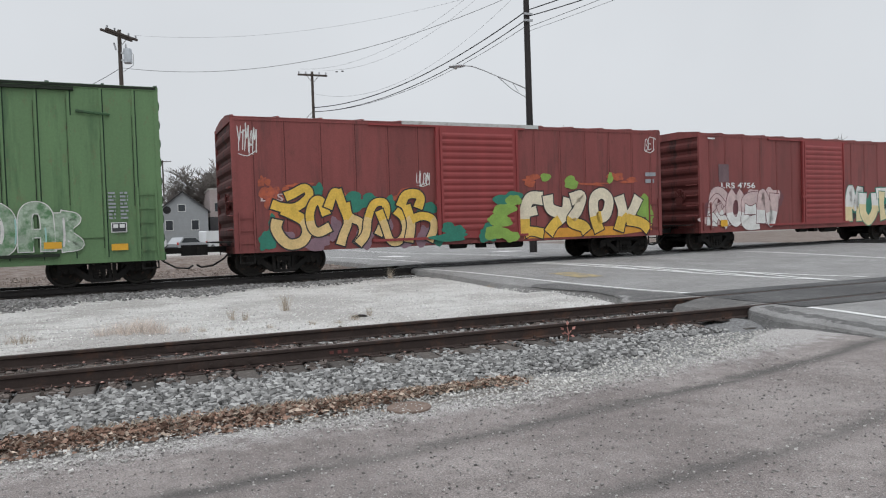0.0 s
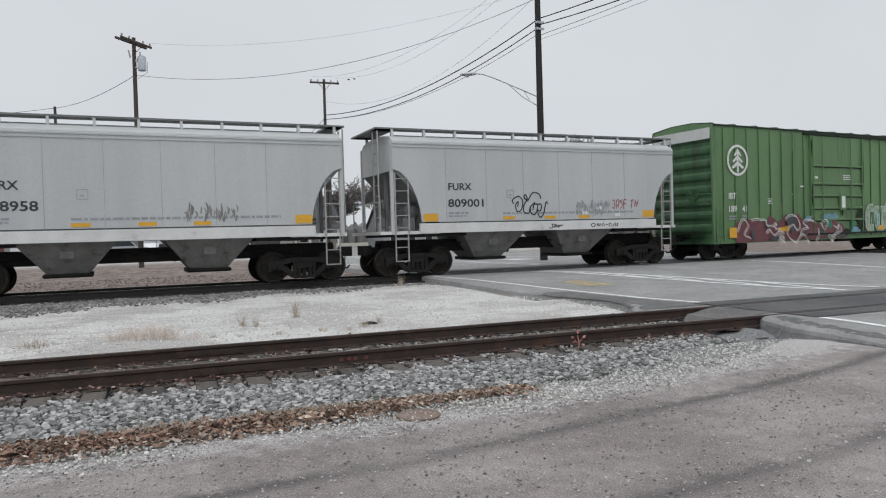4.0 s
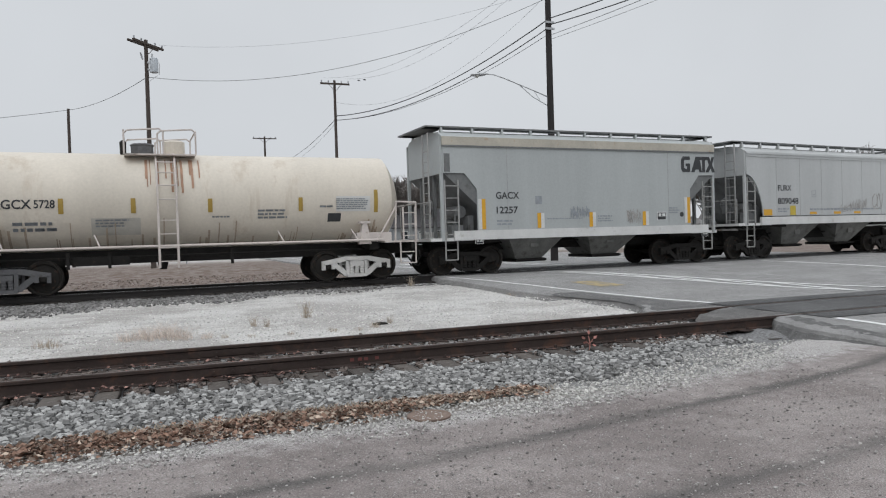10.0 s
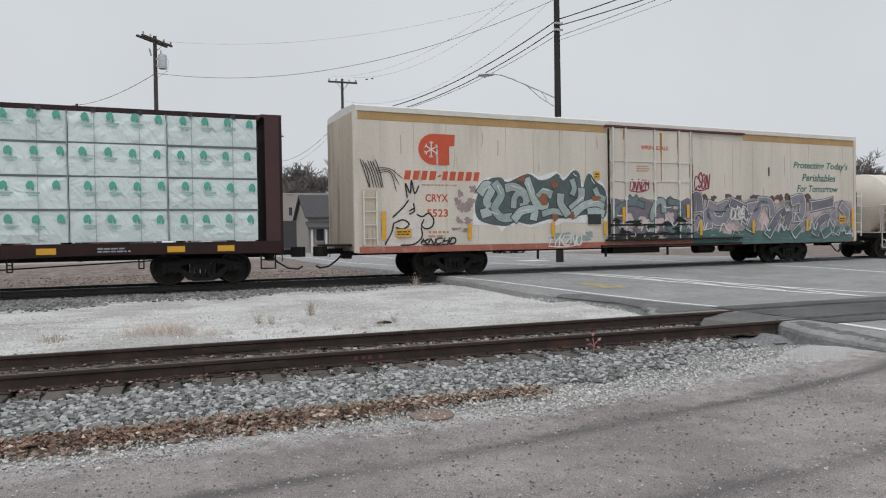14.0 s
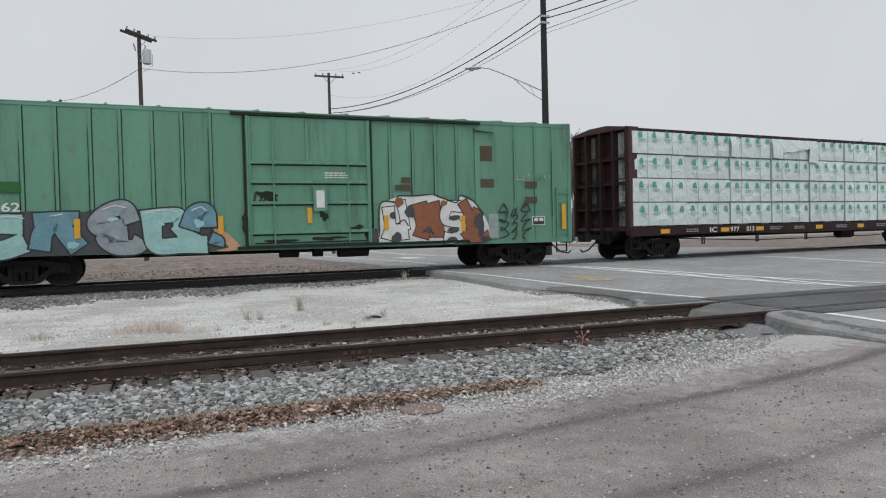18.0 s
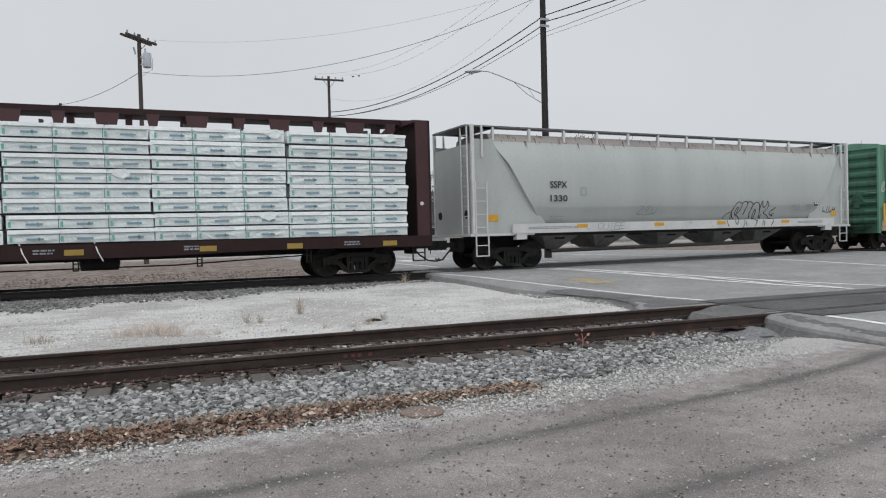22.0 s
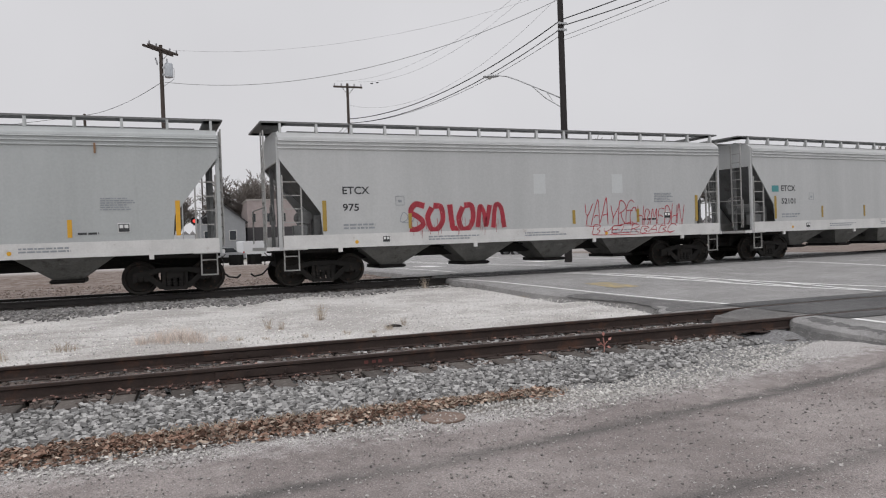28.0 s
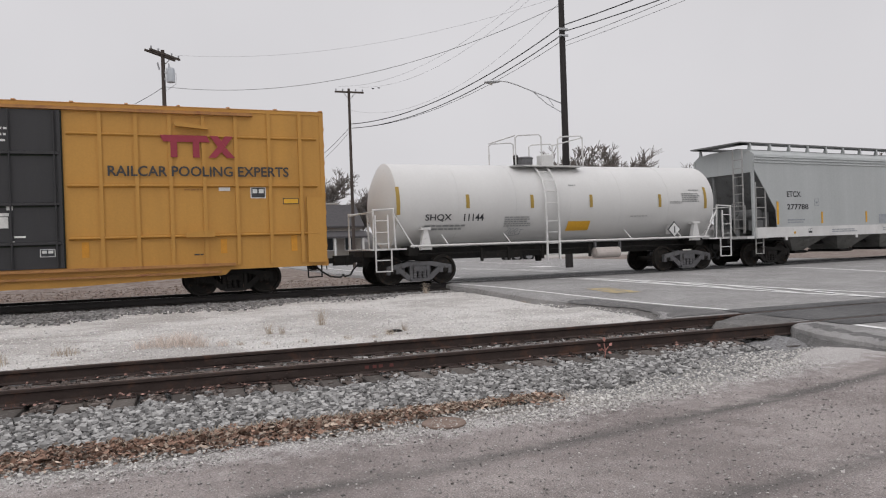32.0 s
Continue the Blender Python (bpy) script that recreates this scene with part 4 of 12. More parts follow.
def bars(car, x0, x1, z0, z1, rows, material, y=-1.51, name="stencil_text", seed=1):
    """Small print that cannot be read: rows of short bars."""
    rnd = random.Random(seed)
    s = Shape()
    h = (z1 - z0) / rows
    for r in range(rows):
        x = x0
        end = x1 - rnd.random() * 0.25 * (x1 - x0)
        while x < end:
            w = min(end - x, h * (0.6 + 1.6 * rnd.random()))
            s.box(x, x + w, y - 0.002, y, z1 - (r + 0.75) * h, z1 - (r + 0.2) * h)
            x += w + h * 0.35
    return part(name, s, material, car)


def plate(car, name, x0, x1, z0, z1, material, y=-1.51, depth=0.004, label=""):
    return part(name, Shape().box(x0, x1, y - depth, y, z0, z1), material, car, label)


def framed(car, x, z, w, h, y=-1.51):
    """A dark consolidated stencil with a light frame and two light fields."""
    p = plate(car, "stencil_panel", x, x + w, z, z + h, WHITE_INK, y)
    plate(p, "field", x + 0.06 * w, x + 0.94 * w, z + 0.08 * h, z + 0.92 * h, BLACK_INK, y - 0.006)
    for a, b in ((0.14, 0.44), (0.54, 0.86)):
        plate(p, "field", x + a * w, x + b * w, z + 0.45 * h, z + 0.82 * h, WHITE_INK, y - 0.012)
    return p


def smooth_line(points, steps=6, closed=False):
    """A Catmull-Rom line through 2D points."""
    pts = [Vector(p) for p in points]
    ext = [pts[-1]] + pts + [pts[0], pts[1]] if closed else [2 * pts[0] - pts[1]] + pts + [2 * pts[-1] - pts[-2]]
    out = []
    for i in range(1, len(ext) - 2):
        a, b, c, d = ext[i - 1:i + 3]
        for j in range(steps):
            t = j / steps
            out.append(0.5 * (2 * b + (c - a) * t + (2 * a - 5 * b + 4 * c - d) * t * t + (3 * b - a - 3 * c + d) * t ** 3))
    out.append(ext[-2])
    return out


def ribbon(shape, points, width, y, steps=6, closed=False, flare=0.0, low=None, cut=0.0):
    """A flat painted stroke in the side's plane; what lies under the height cut goes to the shape low."""
    line = smooth_line(points, steps, closed)
    n, verts = len(line), []
    for i, p in enumerate(line):
        d = (line[min(i + 1, n - 1)] - line[max(i - 1, 0)])
        d = d.normalized() if d.length > 1e-6 else Vector((1, 0))
        w = width * 0.5
        if flare:
            t = abs(2 * i / max(1, n - 1) - 1)
            w *= 1 + flare * (t * t - 0.35)
        elif not closed:
            w *= min(1.0, 0.6 + 0.4 * min(i, n - 1 - i))
        verts += [(p.x - d.y * w, y, p.y + d.x * w), (p.x + d.y * w, y, p.y - d.x * w)]
    for i in range(n - 1):
        q = verts[2 * i:2 * i + 4]
        target = shape if low is None or (q[0][2] + q[3][2]) / 2 > cut else low
        target.add(q, [(0, 1, 3, 2)])


STROKES = {
    "S": [[(0.92, 0.8), (0.6, 1), (0.2, 0.92), (0.12, 0.68), (0.5, 0.52), (0.88, 0.34), (0.78, 0.06), (0.4, 0), (0.05, 0.16)]],
    "E": [[(0.92, 0.95), (0.4, 1), (0.12, 0.85), (0.1, 0.5), (0.12, 0.14), (0.4, 0), (0.95, 0.06)], [(0.12, 0.52), (0.45, 0.54), (0.76, 0.52)]],
    "C": [[(0.9, 0.8), (0.55, 1), (0.14, 0.78), (0.08, 0.35), (0.42, 0), (0.92, 0.18)]],
    "H": [[(0.15, 1.05), (0.1, 0.5), (0.14, -0.03)], [(0.85, 1), (0.9, 0.5), (0.86, 0)], [(0.12, 0.44), (0.5, 0.54), (0.88, 0.48)]],
    "O": [[(0.5, 1), (0.14, 0.76), (0.12, 0.24), (0.5, 0), (0.88, 0.24), (0.86, 0.76), (0.52, 1)]],
    "U": [[(0.1, 1), (0.1, 0.35), (0.35, 0.02), (0.7, 0.08), (0.88, 0.4), (0.9, 1.02)]],
    "R": [[(0.14, -0.03), (0.12, 0.5), (0.15, 0.98), (0.6, 1.02), (0.86, 0.78), (0.6, 0.52), (0.2, 0.46)], [(0.4, 0.5), (0.65, 0.25), (1.0, -0.02)]],
    "N": [[(0.12, 0), (0.1, 0.6), (0.14, 1), (0.5, 0.5), (0.86, 0.02), (0.9, 0.5), (0.88, 1)]],
    "Y": [[(0.08, 1), (0.3, 0.6), (0.5, 0.46)], [(0.94, 1), (0.66, 0.6), (0.48, 0.4), (0.46, 0)]],
    "K": [[(0.14, 1.02), (0.1, 0.5), (0.14, -0.02)], [(0.9, 0.98), (0.5, 0.62), (0.18, 0.48)], [(0.34, 0.54), (0.65, 0.28), (0.96, 0.0)]],
    "A": [[(0.05, 0), (0.24, 0.5), (0.46, 1.0), (0.6, 0.98), (0.8, 0.5), (0.95, 0)], [(0.25, 0.34), (0.5, 0.38), (0.8, 0.36)]],
    "L": [[(0.2, 1.02), (0.14, 0.5), (0.16, 0.1), (0.5, 0.03), (0.95, 0.1)]],
    "D": [[(0.14, 0), (0.12, 0.5), (0.14, 1), (0.55, 0.98), (0.88, 0.6), (0.82, 0.2), (0.5, 0), (0.16, 0.02)]],
    "M": [[(0.08, 0), (0.12, 0.6), (0.2, 1), (0.5, 0.45), (0.8, 1), (0.88, 0.6), (0.94, 0)]],
    "Z": [[(0.08, 0.95), (0.5, 1), (0.92, 0.92), (0.5, 0.5), (0.1, 0.08), (0.5, 0.02), (0.95, 0.06)]],
    "I": [[(0.5, 1.02), (0.46, 0.5), (0.5, -0.02)]],
    "T": [[(0.05, 0.95), (0.5, 1), (0.98, 0.94)], [(0.52, 0.98), (0.48, 0.5), (0.52, -0.02)]],
    "B": [[(0.14, 0), (0.12, 0.5), (0.14, 1), (0.6, 1), (0.8, 0.76), (0.5, 0.54), (0.86, 0.3), (0.6, 0.0), (0.16, 0.02)]],
}


def blob(shape, cx, cz, rx, rz, y, rnd, n=18, rough=0.25, floor=0.0):
    """A soft-edged sprayed patch of uneven outline, cut off at a floor."""
    pts, n = [], n + 10
    waves = [(k, rnd.random() * 6.283, rough * (0.3 + 0.5 * rnd.random()) / (0.5 + 0.25 * k)) for k in (2, 3, 5, 7)]
    for i in range(n):
        a = 2 * math.pi * i / n
        r = 1 + sum(h * math.sin(k * a + ph) for k, ph, h in waves)
        pts.append((cx + rx * r * math.cos(a), y, max(floor, cz + rz * r * math.sin(a))))
    shape.add(pts, [tuple(range(n))])


def lengthened(pts, e):
    p, q = [Vector(v) for v in pts[:2]], [Vector(v) for v in pts[-2:]]
    a, b = p[0] + (p[0] - p[1]).normalized() * e, q[1] + (q[1] - q[0]).normalized() * e
    return [tuple(a)] + list(pts[1:-1]) + [tuple(b)]


def spray(car, letters, x0, x1, z0, z1, fill, outline, seed, shade=None, glow=None, backs=(), weight=0.3, y=-1.512, slant=0.1, label="", wild=0.0, edge=0.05, cut=0.42):
    """A sprayed wall-writing piece: clouds behind, then stroke over stroke with its outline, two-toned fill and highlights."""
    rnd = random.Random(seed)
    n = len(letters)
    wl = (x1 - x0) / (n - 0.2 * (n - 1))
    h = z1 - z0
    out, body, low, shine = Shape(), Shape(), Shape(), Shape()
    strokes = []
    for i, ch in enumerate(letters):
        ox = x0 + i * wl * 0.8
        dz, tilt, k = (rnd.random() - 0.5) * 0.14 * h, (rnd.random() - 0.5) * 0.35, 0.9 + 0.2 * rnd.random()
        for st in STROKES[ch]:
            pts = []
            for a, b in st:
                b2 = b * 0.82 + 0.09
                pts.append((ox + (0.1 + 0.8 * a + (slant + tilt) * (b - 0.5)) * wl + (rnd.random() - 0.5) * (0.06 + 0.1 * wild) * wl, z0 + dz + k * b2 * h + (rnd.random() - 0.5) * 0.1 * wild * h))
            strokes.append((pts, weight * min(wl, h) * (0.85 + 0.4 * rnd.random())))
        for j in range(int(wild * 3)):
            # hooks, bars and arrows that tie the letters together
            ax, az = ox + wl * rnd.random(), z0 + h * (0.1 + 0.8 * rnd.random())
            dx, dy = wl * rnd.uniform(-0.6, 0.6), h * rnd.uniform(-0.4, 0.4)
            bx, bz = min(x1, max(x0, ax + dx)), min(z1, max(z0, az + dy))
            cx, cz = min(x1, max(x0, bx + dx * 0.5 - dy * 0.3)), min(z1, max(z0, bz - dy * 0.6))
            strokes.insert(rnd.randrange(len(strokes) + 1), ([(ax, az), (bx, bz), (cx, cz)], weight * min(wl, h) * (0.35 + 0.4 * rnd.random())))
    for j, (pts, wd) in enumerate(strokes):
        e = j * 0.0011
        ribbon(out, lengthened(pts, edge), wd + 2 * edge, y - 0.006 - e, 7, False, 0.25)
        level = z0 + h * (cut + 0.12 * (rnd.random() - 0.5))
        if len(pts) == 3 and wild and rnd.random() < 0.6:
            level = z0 + h * rnd.choice((-1, 2))
        ribbon(body, pts, wd, y - 0.0066 - e, 7, False, 0.3, low if shade else None, level)
        if glow and rnd.random() < 0.8:
            ribbon(shine, [(a - 0.22 * wd, b + 0.15 * wd) for a, b in pts[:max(2, len(pts) // 2)]], max(0.02, wd * 0.1), y - 0.007 - e)
    p = part("graffiti", body, fill, car, label)
    part("outline", out, outline, p)
    if shade and low.f:
        part("shading", low, shade, p)
    if glow and shine.f:
        part("highlight", shine, glow, p)
    for q, (material, count, r) in enumerate(backs):
        s = Shape()
        for i in range(count):
            blob(s, x0 + (i + rnd.random()) / count * (x1 - x0), z0 + h * (0.15 + 0.8 * rnd.random()), r * (0.6 + 0.8 * rnd.random()), r * (0.4 + 0.5 * rnd.random()), y + 0.004 - q * 0.002 - i * 0.0002, rnd, 22, 0.32)
        part("cloud", s, material, p)
    return p


def letter_piece(car, letters, fill, outline, y, edge=0.035, low=None, cut=0.0, step=0.003, label="", outer=None):
    """Sprayed letters, each of a few broad strokes (width, line) with one dark contour; under the height cut the fill changes to low."""
    for i, strokes in enumerate(letters):
        body, under, rim, far = Shape(), Shape(), Shape(), Shape()
        d = y - step * i
        colour = fill[i % len(fill)] if isinstance(fill, (list, tuple)) else fill
        for j, (w, line) in enumerate(strokes):
            ribbon(rim, lengthened(line, edge), w + 2 * edge, d + 0.0002 * j, 8, False, 0.12)
            if outer:
                ribbon(far, lengthened(line, edge + 0.03), w + 2 * edge + 0.06, d + 0.001 + 0.0002 * j, 8, False, 0.12)
            ribbon(body, line, w, d - 0.001 - 0.0002 * j, 8, False, 0.12, under if low else None, cut + 0.05 * math.sin(3.0 * i + j))
        if not body.f:
            body, under, colour = under, Shape(), low
        ob = part("sprayed_letter", body, colour, car, label)
        part("outline", rim, outline, ob)
        if outer:
            part("outer_line", far, outer, ob)
        if under.f:
            part("shading", under, low, ob)


def clouds(car, spots, material, y, seed, label="", rough=0.3, floor=0.66):
    """Soft sprayed patches, each of its own: (x, z, half width, half height)."""
    rnd = random.Random(seed)
    for i, (x, z, a, b) in enumerate(spots):
        s = Shape()
        blob(s, x, z, a, b, y - 0.0004 * i, rnd, 22, rough, floor)
        part("paint_cloud", s, material, car, label)


def flat_patch(car, name, line, material, y, label="", soft=4):
    """A painted field bounded by a smooth closed line."""
    pts = smooth_line(line, soft, True) if soft else [Vector(q) for q in line]
    return part(name, Shape().add([(q.x, y, q.y) for q in pts[:-1 if soft else None]], [tuple(range(len(pts) - (1 if soft else 0)))]), material, car, label)


def scrawl(car, x0, x1, z0, z1, material, seed, loops=7, width=0.035, y=-1.513, label=""):
    """A thin-line tag: looping strokes."""
    rnd = random.Random(seed)
    s = Shape()
    n = max(2, loops - 1)
    wl = (x1 - x0) / n
    names = sorted(STROKES)
    k = 0
    for i in range(n):
        ox, dz, kz = x0 + i * wl, 0.12 * (rnd.random() - 0.5), 0.75 + 0.3 * rnd.random()
        for st in STROKES[rnd.choice(names)]:
            pts = [(ox + (a + 0.3 * (b - 0.5) + 0.12 * (rnd.random() - 0.5)) * wl * 1.05, z0 + (z1 - z0) * (0.1 + dz + kz * b + 0.12 * (rnd.random() - 0.5))) for a, b in st]
            ribbon(s, pts, width * (0.8 + 0.3 * rnd.random()), y - 0.0004 * k)
            k += 1
    cz = z0 + 0.05 * (z1 - z0)
    ribbon(s, [(x0 + 0.1 * wl, cz), (x0 + 0.5 * (x1 - x0), cz - 0.08 * (z1 - z0)), (x1 - 0.2 * wl, cz + 0.12 * (z1 - z0))], width * 0.8, y - 0.0004 * k)
    return part("tag", s, material, car, label)


def line_tag(car, strokes, width, material, y, label=""):
    """A hand-drawn tag of a few smooth lines."""
    s = Shape()
    for i, line in enumerate(strokes):
        ribbon(s, line, width, y - 0.0004 * i, 5)
    return part("tag", s, material, car, label)


def ladder_shape(x0, x1, z0, z1, y, gap=0.38, r=0.022):
    s = Shape()
    for x in (x0, x1):
        s.box(x - r, x + r, y - r, y + r, z0, z1)
    n = max(2, int(round((z1 - z0) / gap)))
    for i in range(n):
        z = z0 + (i + 0.5) * (z1 - z0) / n
        s.box(x0, x1, y - 0.014, y + 0.014, z - 0.014, z + 0.014)
    return s


def stirrup(car, x, z0, z1, material, w=0.4, y=-1.42):
    s = Shape()
    for a in (x - w / 2, x + w / 2):
        s.box(a - 0.018, a + 0.018, y - 0.02, y + 0.02, z0, z1)
    s.box(x - w / 2, x + w / 2, y - 0.02, y + 0.02, z0, z0 + 0.035)
    s.box(x - w / 2, x + w / 2, y - 0.02, y + 0.02, (z0 + z1) / 2, (z0 + z1) / 2 + 0.03)
    return part("step", s, material, car)

# ---------- weeds and small things on the ground ----------
for i, (x, y, big) in enumerate(((2.34, 13.67, 1.25), (1.28, 12.88, 0.75), (1.48, 12.73, 0.65), (-0.72, 11.95, 0.8), (-0.5, 12.15, 0.75), (-0.4, 11.95, 1.0), (-0.18, 12.2, 0.9), (-0.08, 11.92, 1.05), (0.1, 11.82, 0.8), (0.45, 11.72, 0.6),
                                 (0.7, 11.6, 0.45), (2.39, 11.5, 0.5), (3.12, 11.6, 0.65), (2.8, 11.45, 0.4), (3.46, 11.9, 0.6), (-1.8, 12.0, 1.0), (6.7, 20.6, 1.2), (7.8, 16.0, 0.8), (7.9, 19.2, 0.9), (-4.0, 12.2, 1.0), (-2.6, 11.5, 1.0), (1.1, 11.5, 0.4), (1.7, 11.45, 0.4))):
    ob = part("weed_tuft", TANGLES[i % 2] if 2 < i < 10 else TUFTS[0 if i in (0, 1, 2, 14, 16) else 1 + i % 2], STRAW, at=(x, y, ground_height(x, y) - 0.01))
    ob.scale = (big, big, big)
    ob.rotation_euler[2] = i * 1.3
    tagged(ob, "tuft of dry straw-coloured grass in the gravel", "weed", "weeds along the track")

COVER_RUST = mat("rusty_iron_cover", (0.2, 0.15, 0.125), 0.8, 0.3, 0.3, 6, 50, 0.5, (0.28, 0.22, 0.18), 0.55)
s = Shape().turned([(-0.06, 0.2), (-0.004, 0.2), (0.0, 0.19), (-0.006, 0.165), (-0.006, 0.02), (-0.002, 0.01)], "z", 28)
cover = part("utility_cover", s, COVER_RUST, at=(2.1, 6.05, -0.183), smooth=True)
tagged(cover, "rusty round iron utility cover set in the asphalt", "cover")
s = Shape().slab([(-0.14, 0.0), (0.13, 0.0), (0.1, 0.035), (0.0, 0.05), (-0.12, 0.03)], "y", -0.05, 0.06)
scrap = part("scrap_wood", s, mat("wet_black_scrap", (0.03, 0.028, 0.026), 0.7), at=(3.29, 11.88, ground_height(3.29, 11.88) - 0.004))
tagged(scrap, "dark piece of scrap wood lying in the gravel", "scrap")
# ---------- poles and overhead lines ----------
POLE_WOOD = mat("weathered_dark_pole_wood", (0.075, 0.062, 0.055), 0.9, 0, 0.3, 2, 30, 0.3, None, streak=True)
POLE_NEAR = mat("creosoted_pole_wood", (0.035, 0.032, 0.032), 0.85, 0, 0.3, 2, 30, 0.3, (0.07, 0.06, 0.055), 0.6, streak=True)
ALU = mat("dull_aluminium", (0.42, 0.43, 0.44), 0.5, 0.6, 0.1, 5, 40, 0)
CERAMIC = mat("grey_porcelain", (0.35, 0.36, 0.38), 0.35)
TANK_GREY = mat("grey_enamelled_tank", (0.42, 0.45, 0.48), 0.45, 0, 0.1, 4, 30, 0)
WIRE = mat("black_insulated_cable", (0.025, 0.025, 0.027), 0.7)
WIRE_THIN = mat("weathered_bare_wire", (0.16, 0.165, 0.17), 0.6, 0.3)


def utility_pole(x, y, top, r, arm=None, arm_dir=(1, 0), label="dark wooden utility pole with a crossarm", wood=POLE_WOOD, tank=None, tilt=0.0):
    pole = thing("utility_pole", label, "utility pole", "poles along the street", (x, y, -0.4))
    s = Shape()
    h = top + 0.4
    n = 9
    s.turned([(h * i / n, r * (1.12 - 0.35 * i / n)) for i in range(n + 1)], "z", 14)
    part("shaft", s, wood, pole, smooth=True)
    dx, dy = arm_dir
    if arm:
        z = h - 0.28
        a = Vector((-dx * arm, -dy * arm, z - tilt * arm))
        b = Vector((dx * arm, dy * arm, z + tilt * arm))
        off = Vector((dy, -dx, 0)) * (r + 0.04)
        sh = Shape()
        side = Vector((dy, -dx, 0)) * 0.05
        up = Vector((0, 0, 0.06))
        q = [a - side - up, a + side - up, b + side - up, b - side - up, a - side + up, a + side + up, b + side + up, b - side + up]
        sh.add([v + off for v in q], [(3, 2, 1, 0), (4, 5, 6, 7), (0, 1, 5, 4), (1, 2, 6, 5), (2, 3, 7, 6), (3, 0, 4, 7)])
        part("crossarm", sh, wood, pole)
        if tank:
            other = Shape()
            other.add([tuple(Vector(v) - 2 * off) for v in sh.v], sh.f)
            part("crossarm", other, wood, pole)
        for k in (-0.92, -0.45, 0.45, 0.92):
            c = (a + b) / 2 + off + (b - a) / 2 * k
            ins = part("insulator", Shape().turned([(0.05, 0.02), (0.1, 0.03), (0.13, 0.06), (0.16, 0.04), (0.19, 0.06), (0.24, 0.03)], "z", 8, c), CERAMIC, pole, smooth=True)
        for k in (-0.45, 0.45):
            c = (a + b) / 2 + off + (b - a) / 2 * k
            part("arm_brace", Shape().rod(c, (off.x, off.y, z - 0.55), 0.018, 5), wood, pole)
    if tank:
        z = tank + 0.4
        ox, oy = 0.4, -0.1
        t = part("transformer", Shape().turned([(z - 0.42, 0.2), (z - 0.4, 0.235), (z + 0.36, 0.235), (z + 0.42, 0.2), (z + 0.45, 0.1)], "z", 18, (ox, oy, 0)), TANK_GREY, pole, "grey steel transformer tank", smooth=True)
        part("bushing", Shape().turned([(z + 0.44, 0.03), (z + 0.5, 0.06), (z + 0.56, 0.03), (z + 0.62, 0.05), (z + 0.7, 0.02)], "z", 8, (ox - 0.08, oy, 0)), CERAMIC, t)
        part("bracket", Shape().box(min(0, ox) + 0.05, ox, oy - 0.04, oy + 0.04, z + 0.1, z + 0.2).box(min(0, ox) + 0.05, ox, oy - 0.04, oy + 0.04, z - 0.3, z - 0.2), ALU, pole)
        part("drop_wire", Shape().pipe([(ox, oy, z + 0.45), (ox + 0.3, oy, z + 0.1), (ox + 0.28, oy, z - 0.5), (0.12, 0, z - 0.9)], 0.012, 4), WIRE, pole)
        part("fuse_holder", Shape().rod((-0.3, -0.15, z + 0.7), (-0.2, -0.15, z + 0.3), 0.05, 6), CERAMIC, pole)
    return pole


def cable(p, q, sag, r=0.012, material=WIRE, label="dark overhead cable between the poles"):
    p, q = Vector(p), Vector(q)
    pts = []
    n = 28
    for i in range(n + 1):
        t = i / n
        c = p.lerp(q, t)
        c.z -= 4 * sag * t * (1 - t)
        pts.append(c)
    ob = part("overhead_cable", Shape().pipe(pts, r, 5), material)
    return tagged(ob, label, "cable", "overhead lines")


utility_pole(-1.1, 45.0, 13.35, 0.135, 1.3, (0.6, 0.8), "weathered wooden utility pole with crossarm and grey transformer", tank=11.87)
utility_pole(11.2, 50.8, 12.86, 0.12, 1.05, (1, 0), "weathered wooden utility pole with a straight crossarm")
utility_pole(-7.2, 61.6, 12.1, 0.13, None, label="plain wooden utility pole beyond the tracks")
utility_pole(11.45, 94.3, 15.0, 0.15, 1.5, (1, 0), "distant wooden utility pole with a crossarm")
utility_pole(3.0, 150.0, 16.5, 0.17, 1.6, (1, 0), "distant wooden utility pole with a crossarm")
utility_pole(-2.5, 190.0, 17.5, 0.18, 1.7, (1, 0), "distant wooden utility pole with a crossarm")
utility_pole(23.2, 8.8, 13.9, 0.165, None, label="tall dark wooden street pole beside the road", wood=POLE_NEAR)
pole_c = utility_pole(17.0, 30.05, 14.6, 0.165, None, label="tall dark wooden street pole carrying a street lamp", wood=POLE_NEAR)


